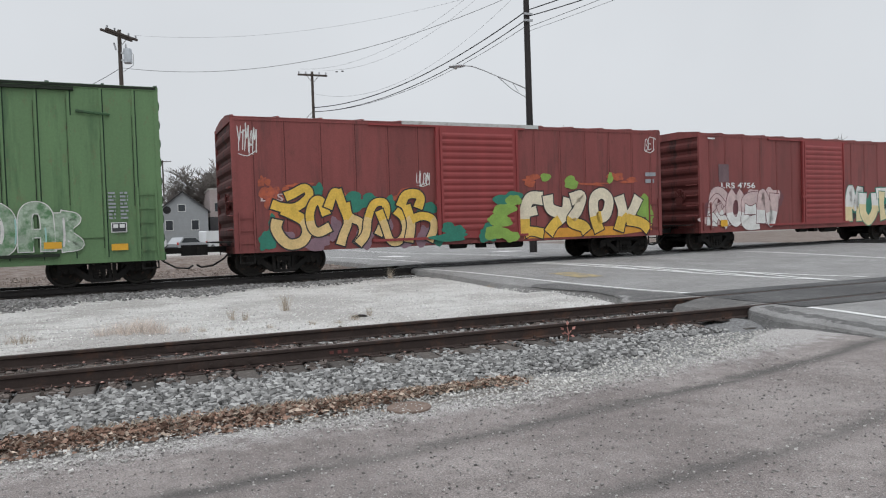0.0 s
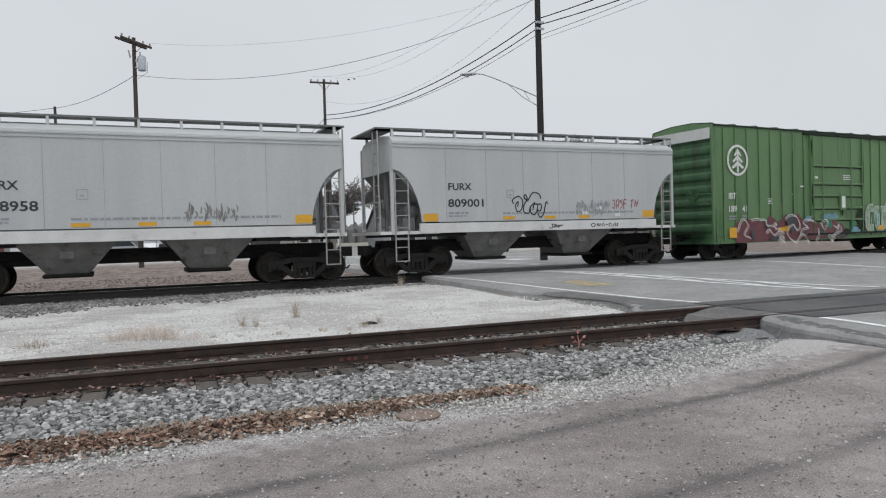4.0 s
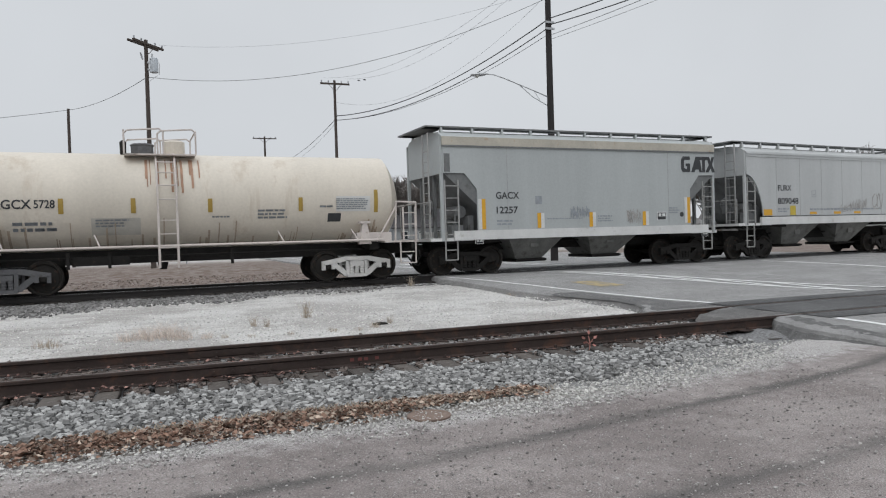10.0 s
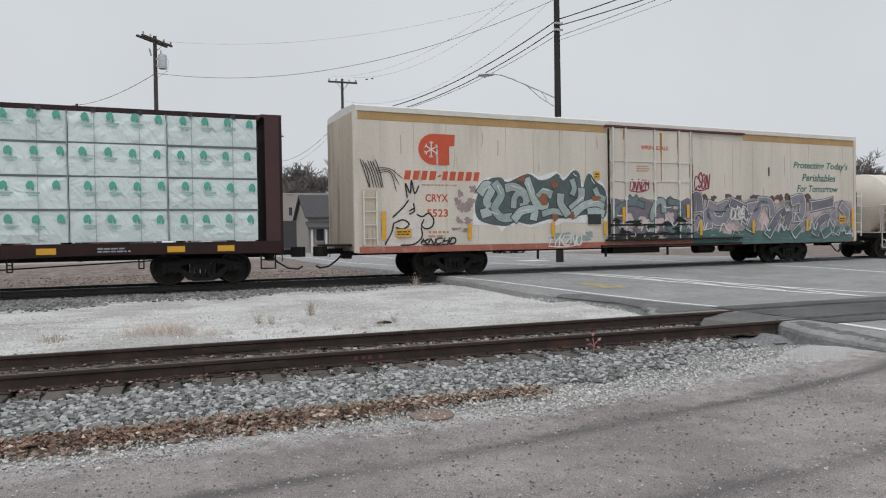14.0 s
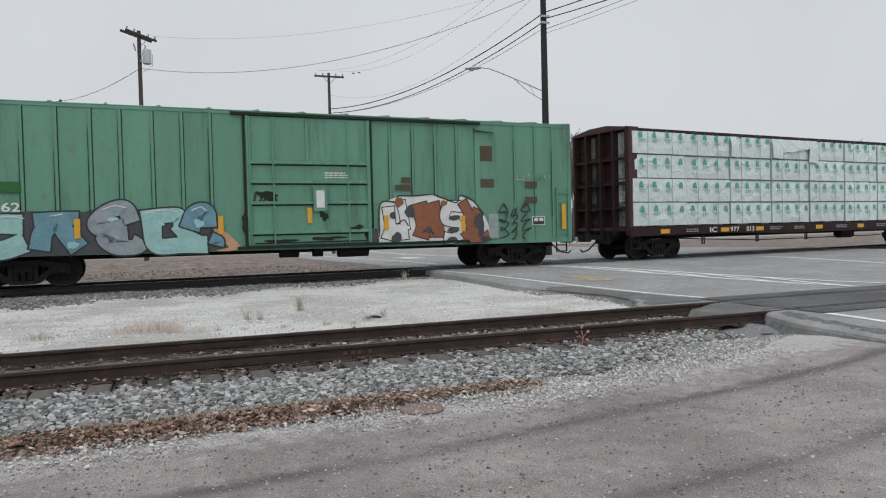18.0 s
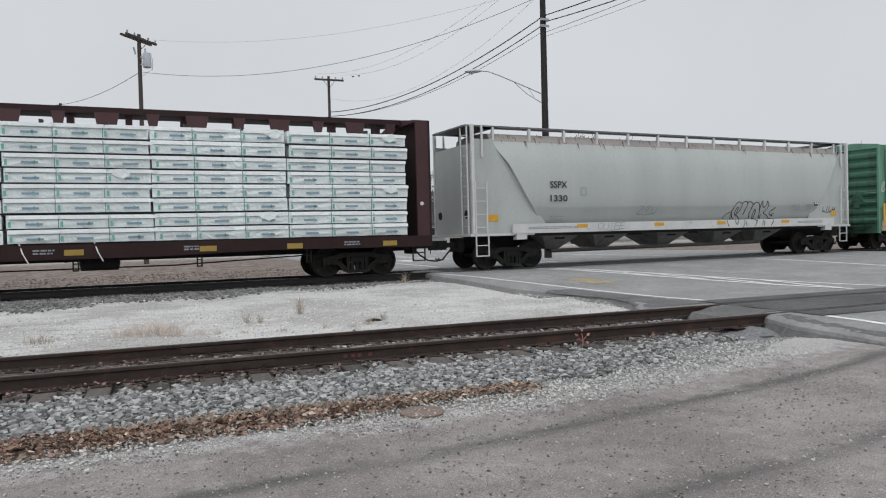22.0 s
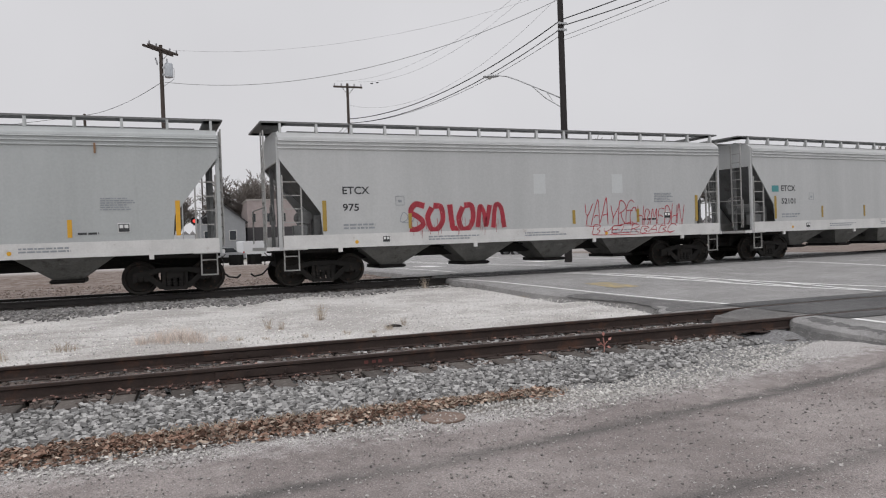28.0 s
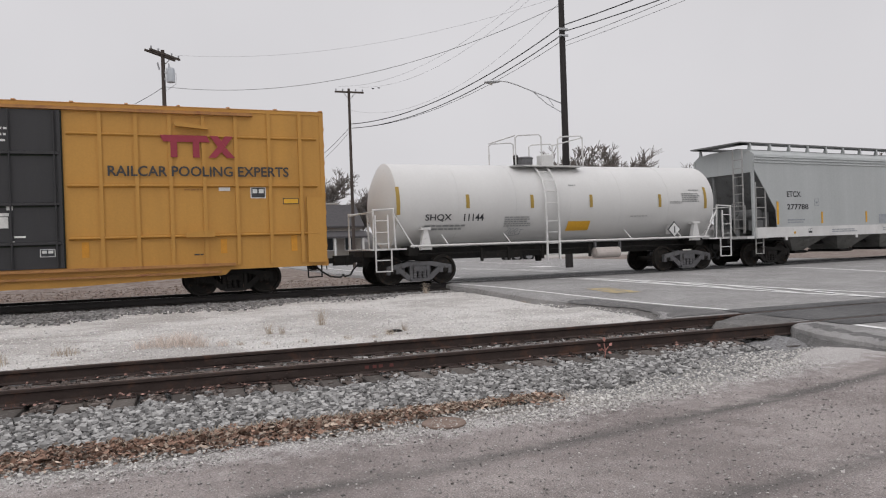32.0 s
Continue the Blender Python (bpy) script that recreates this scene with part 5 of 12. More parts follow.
def street_lamp():
    """A cobra-head lamp on a curved double arm, bolted to the street pole."""
    lamp = thing("street_lamp", "grey cobra-head street lamp on a curved arm, unlit", "street lamp", at=(17.0, 30.05, 0))
    head = Vector((14.3 - 17.0, 31.35 - 30.05, 9.15))
    line = [Vector((-0.12, 0.05, 7.93)), Vector((-0.7, 0.3, 8.24)), Vector((-1.35, 0.62, 8.58)), Vector((-1.95, 0.92, 8.9)), Vector((-2.4, 1.15, 9.1)), head]
    part("arm", Shape().pipe(line, 0.03, 8), ALU, lamp, "curved steel lamp arm")
    part("brace", Shape().pipe([Vector((-0.12, 0.05, 7.5)), Vector((-0.75, 0.34, 7.95)), Vector((-1.3, 0.6, 8.53))], 0.02, 6), ALU, lamp)
    for t, u in ((line[1], Vector((-0.45, 0.2, 7.8))),):
        part("strut", Shape().rod(t, u, 0.015, 5), ALU, lamp)
    d = Vector((-0.9, 0.42, -0.02))
    s = Shape()
    rings = [(0.0, 0.05, 0.05), (0.1, 0.09, 0.07), (0.3, 0.15, 0.09), (0.55, 0.17, 0.09), (0.72, 0.12, 0.06), (0.78, 0.03, 0.02)]
    w = Vector((0.42, 0.9, 0))
    for a, rw, rh in rings:
        c = head + d * a
        for i in range(10):
            t = 2 * math.pi * i / 10
            s.v.append(tuple(c + w * (rw * math.cos(t)) + Vector((0, 0, rh * math.sin(t)))))
    for k in range(len(rings) - 1):
        for i in range(10):
            s.f.append((k * 10 + i, k * 10 + (i + 1) % 10, k * 10 + 10 + (i + 1) % 10, k * 10 + 10 + i))
    s.f += [tuple(range(10)), tuple(range(50, 60))]
    part("lamp_head", s, ALU, lamp, smooth=True)
    part("lens", Shape().turned([(9.0, 0.04), (9.05, 0.1), (9.1, 0.13)], "z", 12, tuple((head + d * 0.45) * 1.0 - Vector((0, 0, head.z)) + Vector((0, 0, 0)))), mat("clouded_lamp_lens", (0.5, 0.5, 0.47), 0.25), lamp, smooth=True)


street_lamp()
part("cable_bracket", Shape().box(-0.22, 0.22, -0.2, -0.14, 11.45, 11.55).box(-0.22, 0.22, -0.2, -0.14, 11.75, 11.85), ALU, pole_c)

for z0, z1, sag, r in ((11.6, 10.3, 1.0, 0.028), (11.2, 10.0, 1.0, 0.024), (10.9, 10.0, 0.95, 0.012)):
    cable((11.2, 50.7, z1), (17.0, 30.0, z0), sag, r)
for z0, z1, sag, r in ((11.6, 13.4, 0.6, 0.026), (11.3, 12.6, 0.6, 0.024), (10.8, 12.5, 0.3, 0.012), (10.6, 12.1, 0.3, 0.008)):
    cable((17.0, 29.95, z0), (23.2, 8.8, z1), sag, r)
cable((-1.0, 45.0, 11.2), (17.0, 30.05, 12.6), 1.5, 0.014, WIRE_THIN, "grey overhead wire between the poles")
cable((-1.1, 45.0, 11.2), (-7.2, 61.6, 12.0), 0.35, 0.016)
cable((-7.2, 61.6, 12.0), (-40.0, 70.0, 11.0), 0.8, 0.016)
cable((11.2, 50.8, 10.1), (11.45, 94.3, 11.6), 1.1, 0.018)
cable((11.2, 50.8, 9.8), (11.45, 94.3, 11.0), 1.2, 0.01)
cable((-0.4, 45.0, 13.1), (17.0, 30.0, 13.0), 1.0, 0.005, WIRE_THIN, "thin bare overhead wire")
cable((11.2, 50.7, 11.3), (17.0, 30.0, 12.8), 1.9, 0.006, WIRE_THIN, "thin bare overhead wire")
for k in (-0.8, 0.8):
    cable((11.2 + k, 50.75, 13.0), (17.0 + 0.2 * k, 30.0, 14.4), 1.5, 0.006, WIRE_THIN, "thin bare overhead wire")
wp = Vector((11.2, 50.7, 11.9)).lerp(Vector((17.0, 30.0, 13.6)), 0.16)
for dx in (0.0, 0.33):
    ob = part("wire_spacer", Shape().turned([(-0.09, 0.01), (-0.06, 0.04), (0.06, 0.04), (0.09, 0.01)], "x", 6, (wp.x + dx, wp.y - 0.8 * dx, wp.z + 0.02 * dx)), WIRE)
    tagged(ob, "small dark spacer clipped on an overhead wire", "spacer", "wire spacers")

# ---------- buildings beyond the tracks ----------
BRICK = mat("pinkish_grey_brickwork", (0.36, 0.31, 0.3), 0.9, 0, 0.15, 1.5, 12, 0.3, (0.3, 0.255, 0.245), 0.55)
GABLE_GREY = mat("grey_weatherboard", (0.28, 0.29, 0.3), 0.8, 0, 0.12, 1.5, 15, 0.1)
ROOF_DARK = mat("dark_shingle_roof", (0.07, 0.067, 0.07), 0.9, 0, 0.2, 3, 25, 0.4)
WHITE_WALL = mat("white_painted_wall", (0.62, 0.62, 0.61), 0.7, 0, 0.1, 1.5, 20, 0.05)
BROWN_FASCIA = mat("brown_metal_fascia", (0.2, 0.105, 0.09), 0.6, 0, 0.15, 1.5, 20, 0.1)
DARK_GLASS = mat("dark_window_glass", (0.03, 0.035, 0.04), 0.12)
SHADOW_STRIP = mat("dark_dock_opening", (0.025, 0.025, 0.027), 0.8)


def house(name, label, at, w, d, wall_h, roof_h, wall, roof, ridge="x", windows=(), lap=0.35):
    """A gabled house: walls, roof slabs, framed windows."""
    b = thing(name, label, "building", at=at)
    sx = Shape()
    if ridge == "x":
        sx.slab([(0, 0), (d, 0), (d, wall_h), (d / 2, wall_h + roof_h), (0, wall_h)], "x", 0, w)
        r = Shape()
        for k in (0, 1):
            y0, y1 = (-lap, d / 2) if k == 0 else (d + lap, d / 2)
            z0 = wall_h - lap * roof_h / (d / 2)
            r.slab([(y0, z0 + 0.02), (y1, wall_h + roof_h + 0.02), (y1, wall_h + roof_h + 0.2), (y0, z0 + 0.2)], "x", -lap, w + lap)
    else:
        sx.slab([(0, 0), (w, 0), (w, wall_h), (w / 2, wall_h + roof_h), (0, wall_h)], "y", 0, d)
        r = Shape()
        for k in (0, 1):
            x0, x1 = (-lap, w / 2) if k == 0 else (w + lap, w / 2)
            z0 = wall_h - lap * roof_h / (w / 2)
            r.slab([(x0, z0 + 0.02), (x1, wall_h + roof_h + 0.02), (x1, wall_h + roof_h + 0.2), (x0, z0 + 0.2)], "y", -lap, d + lap)
    part("wall", sx, wall, b)
    part("roof", r, roof, b)
    for x, z, ww, hh in windows:
        f = part("window", Shape().box(x - 0.07, x + ww + 0.07, -0.05, 0.02, z - 0.07, z + hh + 0.07), WHITE_WALL, b)
        part("pane", Shape().box(x, x + ww, -0.06, -0.045, z, z + hh), DARK_GLASS, f)
    return b


def flat_building(name, label, at, w, d, h, wall, windows=(), parapet=0.25, trim=None):
    b = thing(name, label, "building", at=at)
    part("wall", Shape().box(0, w, 0, d, 0, h), wall, b)
    part("parapet", Shape().box(-0.1, w + 0.1, -0.1, d + 0.1, h, h + parapet), trim or wall, b)
    for x, z, ww, hh in windows:
        f = part("window", Shape().box(x - 0.04, x + ww + 0.04, -0.06, 0.02, z - 0.05, z + hh + 0.05), trim or WHITE_WALL, b)
        part("pane", Shape().box(x, x + ww, -0.075, -0.05, z, z + hh), DARK_GLASS, f)
    return b


flat_building("brick_building", "pinkish-grey brick building with narrow windows and dark base", (8.4, 110, -0.2), 13.5, 14, 8.4, BRICK, [(0.7 + 2.2 * i, 5.2, 0.5, 1.25) for i in range(6)] + [(0.9 + 2.9 * i, 1.3, 1.1, 1.5) for i in range(4)], 0.2, mat("pale_stone_coping", (0.4, 0.38, 0.35), 0.8))
part("base_wall", Shape().box(-0.06, 13.56, -0.12, 14, 0, 4.4), ROOF_DARK, bpy.data.objects["brick_building"], "dark grey base wall")
house("gabled_building", "grey gabled building with a dark roof", (1.2, 106, -0.2), 6.6, 10, 5.2, 2.6, GABLE_GREY, ROOF_DARK, "y", [(1.0, 2.6, 0.9, 1.3), (4.4, 2.6, 0.9, 1.3), (2.7, 5.2, 0.9, 0.9)])
h = house("house", "small house with a dark gable roof and white porch posts", (12.6, 74.5, -0.2), 4.6, 8, 3.9, 2.3, mat("tan_grey_siding", (0.3, 0.275, 0.25), 0.8, 0, 0.15, 2, 20, 0.1), ROOF_DARK, "x", [(0.8, 1.4, 0.8, 1.3), (2.9, 1.4, 0.8, 1.3)])
for x in (0.0, 1.45, 2.95, 4.4):
    part("porch_post", Shape().box(x, x + 0.2, -1.6, -1.4, 0, 2.7), WHITE_WALL, h)
part("porch_roof", Shape().slab([(-1.8, 2.6), (-0.01, 3.2), (-0.01, 3.4), (-1.8, 2.8)], "x", -0.3, 4.9), ROOF_DARK, h)
house("house", "pale house with a grey roof behind the bare trees", (30, 100, -0.2), 9, 8, 3.2, 2.6, GABLE_GREY, ROOF_DARK, "x", [(1.2, 1.2, 1.0, 1.3), (4.0, 1.2, 1.0, 1.3), (6.6, 1.2, 1.0, 1.3)])
house("house", "white house with a dark roof behind the bare trees", (46, 96, -0.2), 8, 8, 3.4, 2.8, WHITE_WALL, ROOF_DARK, "y", [(1.2, 1.2, 1.0, 1.3), (5.4, 1.2, 1.0, 1.3), (3.4, 3.9, 1.0, 1.0)])

ware = thing("warehouse", "long low warehouse with brown fascia and brick-red wall", "building", at=(-46, 99, -0.2))
part("wall", Shape().box(0, 38.0, 0.6, 20, 0, 4.6), mat("brick_red_wall", (0.17, 0.075, 0.07), 0.85, 0, 0.2, 1.5, 20, 0.1, (0.11, 0.06, 0.055), 0.55), ware, "dark brick-red lower wall")
part("fascia", Shape().box(-0.4, 38.3, 0, 20, 4.75, 5.95), BROWN_FASCIA, ware, "reddish-brown fascia")
# near-black strip paints the shade under the fascia
part("shadow_gap", Shape().box(0, 38.0, 0.9, 19, 4.6, 4.75), SHADOW_STRIP, ware)
for i in range(8):
    dk = part("dock_door", Shape().box(2 + 4.4 * i, 4.6 + 4.4 * i, 0.5, 0.62, 0.6, 3.1), SHADOW_STRIP if i % 3 == 1 else GABLE_GREY, ware)
    for z in (1.2, 1.8, 2.4):
        part("door_rib", Shape().box(2 + 4.4 * i, 4.6 + 4.4 * i, 0.47, 0.5, z, z + 0.05), GABLE_GREY, dk)

# ---------- parked vehicles ----------
TYRE = mat("dull_black_tyre", (0.025, 0.025, 0.026), 0.85)
RIM = mat("grey_wheel_rim", (0.3, 0.3, 0.31), 0.4, 0.5)
VAN_WHITE = mat("white_vehicle_paint", (0.68, 0.69, 0.7), 0.3, 0, 0.04, 2, 20, 0, coat=0.4)
CAR_SILVER = mat("silver_vehicle_paint", (0.4, 0.41, 0.43), 0.3, 0.4, 0.05, 2, 20, 0, coat=0.4)
CAR_DARK = mat("dark_vehicle_paint", (0.05, 0.055, 0.065), 0.3, 0, 0.05, 2, 20, 0, coat=0.4)
TRAILER_RED = mat("pinkish_red_trailer_skin", (0.5, 0.19, 0.17), 0.6, 0, 0.12, 1.5, 20, 0.1, (0.6, 0.4, 0.37), 0.6)
LAMP_RED = mat("red_plastic_lens", (0.4, 0.02, 0.02), 0.3)


def road_wheel(v, x, y, r=0.34):
    w = part("wheel", Shape().turned([(y - 0.1, r - 0.03), (y - 0.08, r), (y + 0.08, r), (y + 0.1, r - 0.03)], "y", 16, (x, 0, r)), TYRE, v)
    part("rim", Shape().turned([(y - 0.115, r * 0.5), (y - 0.105, r * 0.62)], "y", 12, (x, 0, r)), RIM, w)


def parked_car(label, at, length, height, paint, boxy=False, turn=0.0):
    v = thing("parked_van" if boxy else "parked_car", label, "van" if boxy else "car", "parked vehicles", at)
    v.rotation_euler[2] = turn
    L, H = length, height
    if boxy:
        prof = [(0.05, 0.3), (L - 0.05, 0.3), (L, 0.7), (L - 0.1, 1.1), (L - 0.95, 1.25), (L - 1.6, H - 0.05), (L - 1.9, H), (0.1, H), (0, H - 0.1), (0, 0.5)]
        glass = [(L - 1.05, 1.25), (L - 1.65, H - 0.15), (L - 2.3, H - 0.15), (L - 2.3, 1.25)]
    else:
        prof = [(0.05, 0.3), (L - 0.05, 0.3), (L, 0.6), (L - 0.1, 0.85), (L - 1.2, 0.98), (L - 1.9, H - 0.04), (L - 2.4, H), (0.8, H), (0.25, 1.0), (0, 0.9), (0, 0.5)]
        glass = [(L - 1.3, 1.0), (L - 1.95, H - 0.1), (0.95, H - 0.1), (0.5, 1.0)]
    part("body", Shape().slab(prof, "y", 0, 1.8), paint, v)
    part("side_window", Shape().slab(glass, "y", -0.012, 0.0), DARK_GLASS, v)
    part("bumper", Shape().box(L - 0.08, L + 0.06, 0.05, 1.75, 0.35, 0.55), CAR_DARK, v)
    part("bumper", Shape().box(-0.06, 0.08, 0.05, 1.75, 0.35, 0.55), CAR_DARK, v)
    part("headlight", Shape().box(L - 0.25, L - 0.02, -0.01, 0.25, 0.68, 0.82), ALU, v)
    part("tail_light", Shape().box(-0.02, 0.1, -0.01, 0.15, 0.75, 1.05), LAMP_RED, v)
    for x in (0.8, L - 0.85):
        for y in (0.1, 1.7):
            road_wheel(v, x, y)
    return v


parked_car("white delivery van parked beyond the crossing", (6.1, 87, -0.22), 5.2, 2.25, VAN_WHITE, True, 0.4)
parked_car("silver car parked beyond the crossing", (2.9, 84, -0.22), 4.5, 1.6, CAR_SILVER, False, 0.7)
parked_car("white sport utility car parked in the yard", (-0.6, 80, -0.22), 4.6, 1.75, VAN_WHITE, False, 1.1)
parked_car("dark car parked before the warehouse", (-12.5, 88, -0.22), 4.5, 1.5, CAR_DARK)
parked_car("white van parked before the warehouse", (-15.4, 90, -0.22), 5.2, 2.6, VAN_WHITE, True)
parked_car("white car parked before the warehouse", (-3.6, 90, -0.22), 4.5, 1.5, VAN_WHITE)
parked_car("silver minivan parked before the blue mural", (-5.4, 80, 0.3), 4.2, 1.75, CAR_SILVER)


def box_trailer(label, at, length, z0, z1, paint, cab=None, turn=0.0):
    v = thing("box_truck" if cab else "box_trailer", label, "truck" if cab else "trailer", "parked vehicles", at)
    v.rotation_euler[2] = turn
    part("box", Shape().box(0, length, 0, 2.4, z0, z1), paint, v)
    for i in range(int(length / 0.6)):
        part("side_post", Shape().box(0.3 + 0.6 * i, 0.34 + 0.6 * i, -0.02, -0.001, z0 + 0.1, z1 - 0.1), paint, v)
    part("top_rail", Shape().box(-0.02, length + 0.02, -0.04, 2.44, z1, z1 + 0.08), ALU, v)
    part("bottom_rail", Shape().box(-0.02, length + 0.02, -0.04, 2.44, z0 - 0.1, z0), CAR_DARK, v)
    for x in (0.8, 1.9) + ((length + 1.0,) if cab else ()):
        for y in (0.15, 2.25):
            road_wheel(v, x, y, 0.48)
    if cab:
        part("cab", Shape().slab([(length + 0.15, 0.5), (length + 2.1, 0.5), (length + 2.15, 1.3), (length + 1.3, 1.5), (length + 0.95, 2.4), (length + 0.15, 2.45)], "y", 0.2, 2.2), cab, v)
        part("windscreen", Shape().slab([(length + 0.5, 1.5), (length + 1.2, 1.5), (length + 0.9, 2.25), (length + 0.5, 2.25)], "y", 0.185, 0.2), DARK_GLASS, v)
    else:
        part("landing_leg", Shape().box(length - 1.2, length - 1.05, 0.4, 0.5, 0, z0), CAR_DARK, v)
    return v


box_trailer("faded pinkish-red box trailer with a white front", (24.9, 54, -0.22), 2.7, 1.25, 3.75, TRAILER_RED)
box_trailer("white box truck parked beyond the crossing", (-1.9, 92, -0.22), 4.4, 0.9, 3.3, VAN_WHITE, VAN_WHITE, 0.9)
mural = flat_building("shop_building", "low dark flat-roofed shop with a blue mural wall", (-7.2, 86, -0.2), 4.0, 8, 3.8, mat("dark_shop_wall", (0.06, 0.06, 0.062), 0.7, 0, 0.2, 1.5, 20, 0.1), (), 0.35, SHADOW_STRIP)
sea = part("mural", Shape().box(0.15, 3.2, -0.06, -0.002, 1.7, 3.45), mat("mural_blue", (0.08, 0.3, 0.5), 0.6, 0, 0.35, 1.2, 8, 0, (0.3, 0.5, 0.6), 0.52), mural, "painted blue sea mural")
s = Shape()
blob(s, 0.75, 2.1, 0.5, 0.35, -0.07, random.Random(2), 18, 0.25)
part("painted_fish", s, mat("mural_orange", (0.6, 0.17, 0.05), 0.6, 0, 0.2, 2, 20, 0), sea)
part("awning", Shape().slab([(-0.9, 3.35), (-0.08, 3.6), (-0.08, 3.75), (-0.9, 3.45)], "x", -0.1, 4.1), SHADOW_STRIP, mural)

# the crossing signal mast with its red lamp lit
mast = thing("signal_mast", "grey crossing signal mast with one red light lit", "signal", at=(0.95, 60, -0.2))
part("post", Shape().rod((0, 0, 0), (0, 0, 4.6), 0.06, 10), ALU, mast)
part("cross_bar", Shape().rod((-0.5, 0, 3.75), (0.5, 0, 3.75), 0.04, 8), ALU, mast)
for x in (-0.42, 0.42):
    part("backplate", Shape().turned([(-0.06, 0.3), (-0.04, 0.3)], "y", 20, (x, 0, 3.75)), SHADOW_STRIP, mast)
part("dark_lamp", Shape().turned([(-0.12, 0.11), (-0.08, 0.13), (-0.06, 0.13)], "y", 14, (0.42, 0, 3.75)), SHADOW_STRIP, mast)
red = bpy.data.materials.new("lit_red_lamp")
red.use_nodes = True
rb = red.node_tree.nodes["Principled BSDF"]
rb.inputs["Base Color"].default_value = (0.5, 0.02, 0.02, 1)
rb.inputs["Emission Color"].default_value = (1.0, 0.08, 0.06, 1)
rb.inputs["Emission Strength"].default_value = 1.2
part("lamp", Shape().turned([(-0.12, 0.11), (-0.08, 0.13), (-0.06, 0.13)], "y", 14, (-0.42, 0, 3.75)), red, mast, "lit red lamp")
part("visor", Shape().slab([(-0.42 + 0.14 * math.cos(a * 0.35), 3.75 + 0.14 * math.sin(a * 0.35)) for a in range(10)] + [(-0.42 + 0.16 * math.cos(a * 0.35), 3.75 + 0.16 * math.sin(a * 0.35)) for a in range(9, -1, -1)], "y", -0.3, -0.06), SHADOW_STRIP, mast)
mast2 = thing("flag_mast", "thin pale mast standing beyond the tracks", "mast", at=(-0.4, 70, -0.2))
part("post", Shape().rod((0, 0, 0), (0, 0, 6.8), 0.07, 10, 0.04), ALU, mast2)
part("base", Shape().turned([(0, 0.2), (0.1, 0.2), (0.14, 0.1)], "z", 12), ALU, mast2)

# ---------- bare winter trees ----------
BARK = mat("grey_brown_bark", (0.1, 0.085, 0.075), 0.9, 0, 0.3, 3, 25, 0.5, None, streak=True)
TWIG = mat("fine_grey_twigs", (0.19, 0.172, 0.16), 0.9, 0, 0.25, 3, 25, 0)


def bare_tree_meshes(height, seed, depth=5):
    """A tapered trunk, and a crown of forking limbs down to fine twigs."""
    rnd = random.Random(seed)
    trunk, crown = Shape(), Shape()

    def grow(p, d, length, r, level):
        n = 3 if level < 2 else 2
        target = trunk if level == 0 else crown
        q = p
        for i in range(n):
            d = (d + Vector((rnd.uniform(-1, 1), rnd.uniform(-1, 1), rnd.uniform(-0.4, 0.6))) * (0.07 if level == 0 else 0.2)).normalized()
            nq = q + d * (length / n)
            r2 = r * (0.86 if level == 0 else 0.74)
            target.rod(q, nq, max(r, 0.03), (8, 5, 4, 3, 3, 3, 3)[level], max(r2, 0.022))
            if level >= 1 and level < depth:
                for k in range(2 if level < 3 else 3):
                    side = (d + Vector((rnd.uniform(-1, 1), rnd.uniform(-1, 1), rnd.uniform(-0.2, 0.8))).normalized() * 0.9).normalized()
                    grow(nq, side, length * rnd.uniform(0.42, 0.62), r2 * 0.55, level + 1)
            q, r = nq, r2
        if level < depth:
            for k in range(4 if level == 0 else 2):
                a = rnd.uniform(0, 6.283) + k * 1.57
                out = 0.75 if level == 0 else 0.6
                side = (d + Vector((math.cos(a), math.sin(a), 0.15)) * out).normalized()
                grow(q, side, length * rnd.uniform(0.6, 0.85) * (1.15 if level == 0 else 1), r * 0.68, level + 1)

    grow(Vector((0, 0, -0.3)), Vector((0, 0, 1)), height * 0.3, height * 0.019, 0)
    out = []
    for name, s, m in (("trunk", trunk, BARK), ("crown", crown, TWIG)):
        me = bpy.data.meshes.new(name)
        me.from_pydata(s.v, [], s.f)
        me.materials.append(m)
        out.append(me)
    top = max(v[2] for v in crown.v)
    return out, top


TREES = [bare_tree_meshes(12, 31 + i, 5) for i in range(4)]


def tree(kind, x, y, h, turn, label="leafless winter tree with fine grey twigs"):
    (trunk, crown), top = TREES[kind]
    t = thing("tree", label, "tree", "bare trees beyond the tracks", (x, y, -0.2))
    k = h / top
    t.scale = (k * 1.1, k * 1.1, k)
    t.rotation_euler[2] = turn
    part("trunk", trunk, BARK, t)
    part("crown", crown, TWIG, t)


rnd = random.Random(77)
tree(0, 46.5, 76, 13.6, 0.4)
for i in range(16):
    tree(i % 4, 54 + 3.0 * i + rnd.uniform(-1, 1), 82 + rnd.uniform(-3, 9), rnd.uniform(11.5, 14.2), rnd.uniform(0, 6))
for i in range(9):
    tree((i + 1) % 4, 22 + 4.6 * i + rnd.uniform(-1.5, 1.5), 106 + rnd.uniform(-4, 14), rnd.uniform(9, 12.5), rnd.uniform(0, 6))
for x, y, h in ((17.6, 124, 16), (12.0, 124, 13.8), (6.2, 122, 11.5), (-2, 128, 11), (-14, 130, 10), (-28, 128, 11), (-40, 126, 12), (12, 130, 12)):
    tree(rnd.randrange(4), x, y, h, rnd.uniform(0, 6))

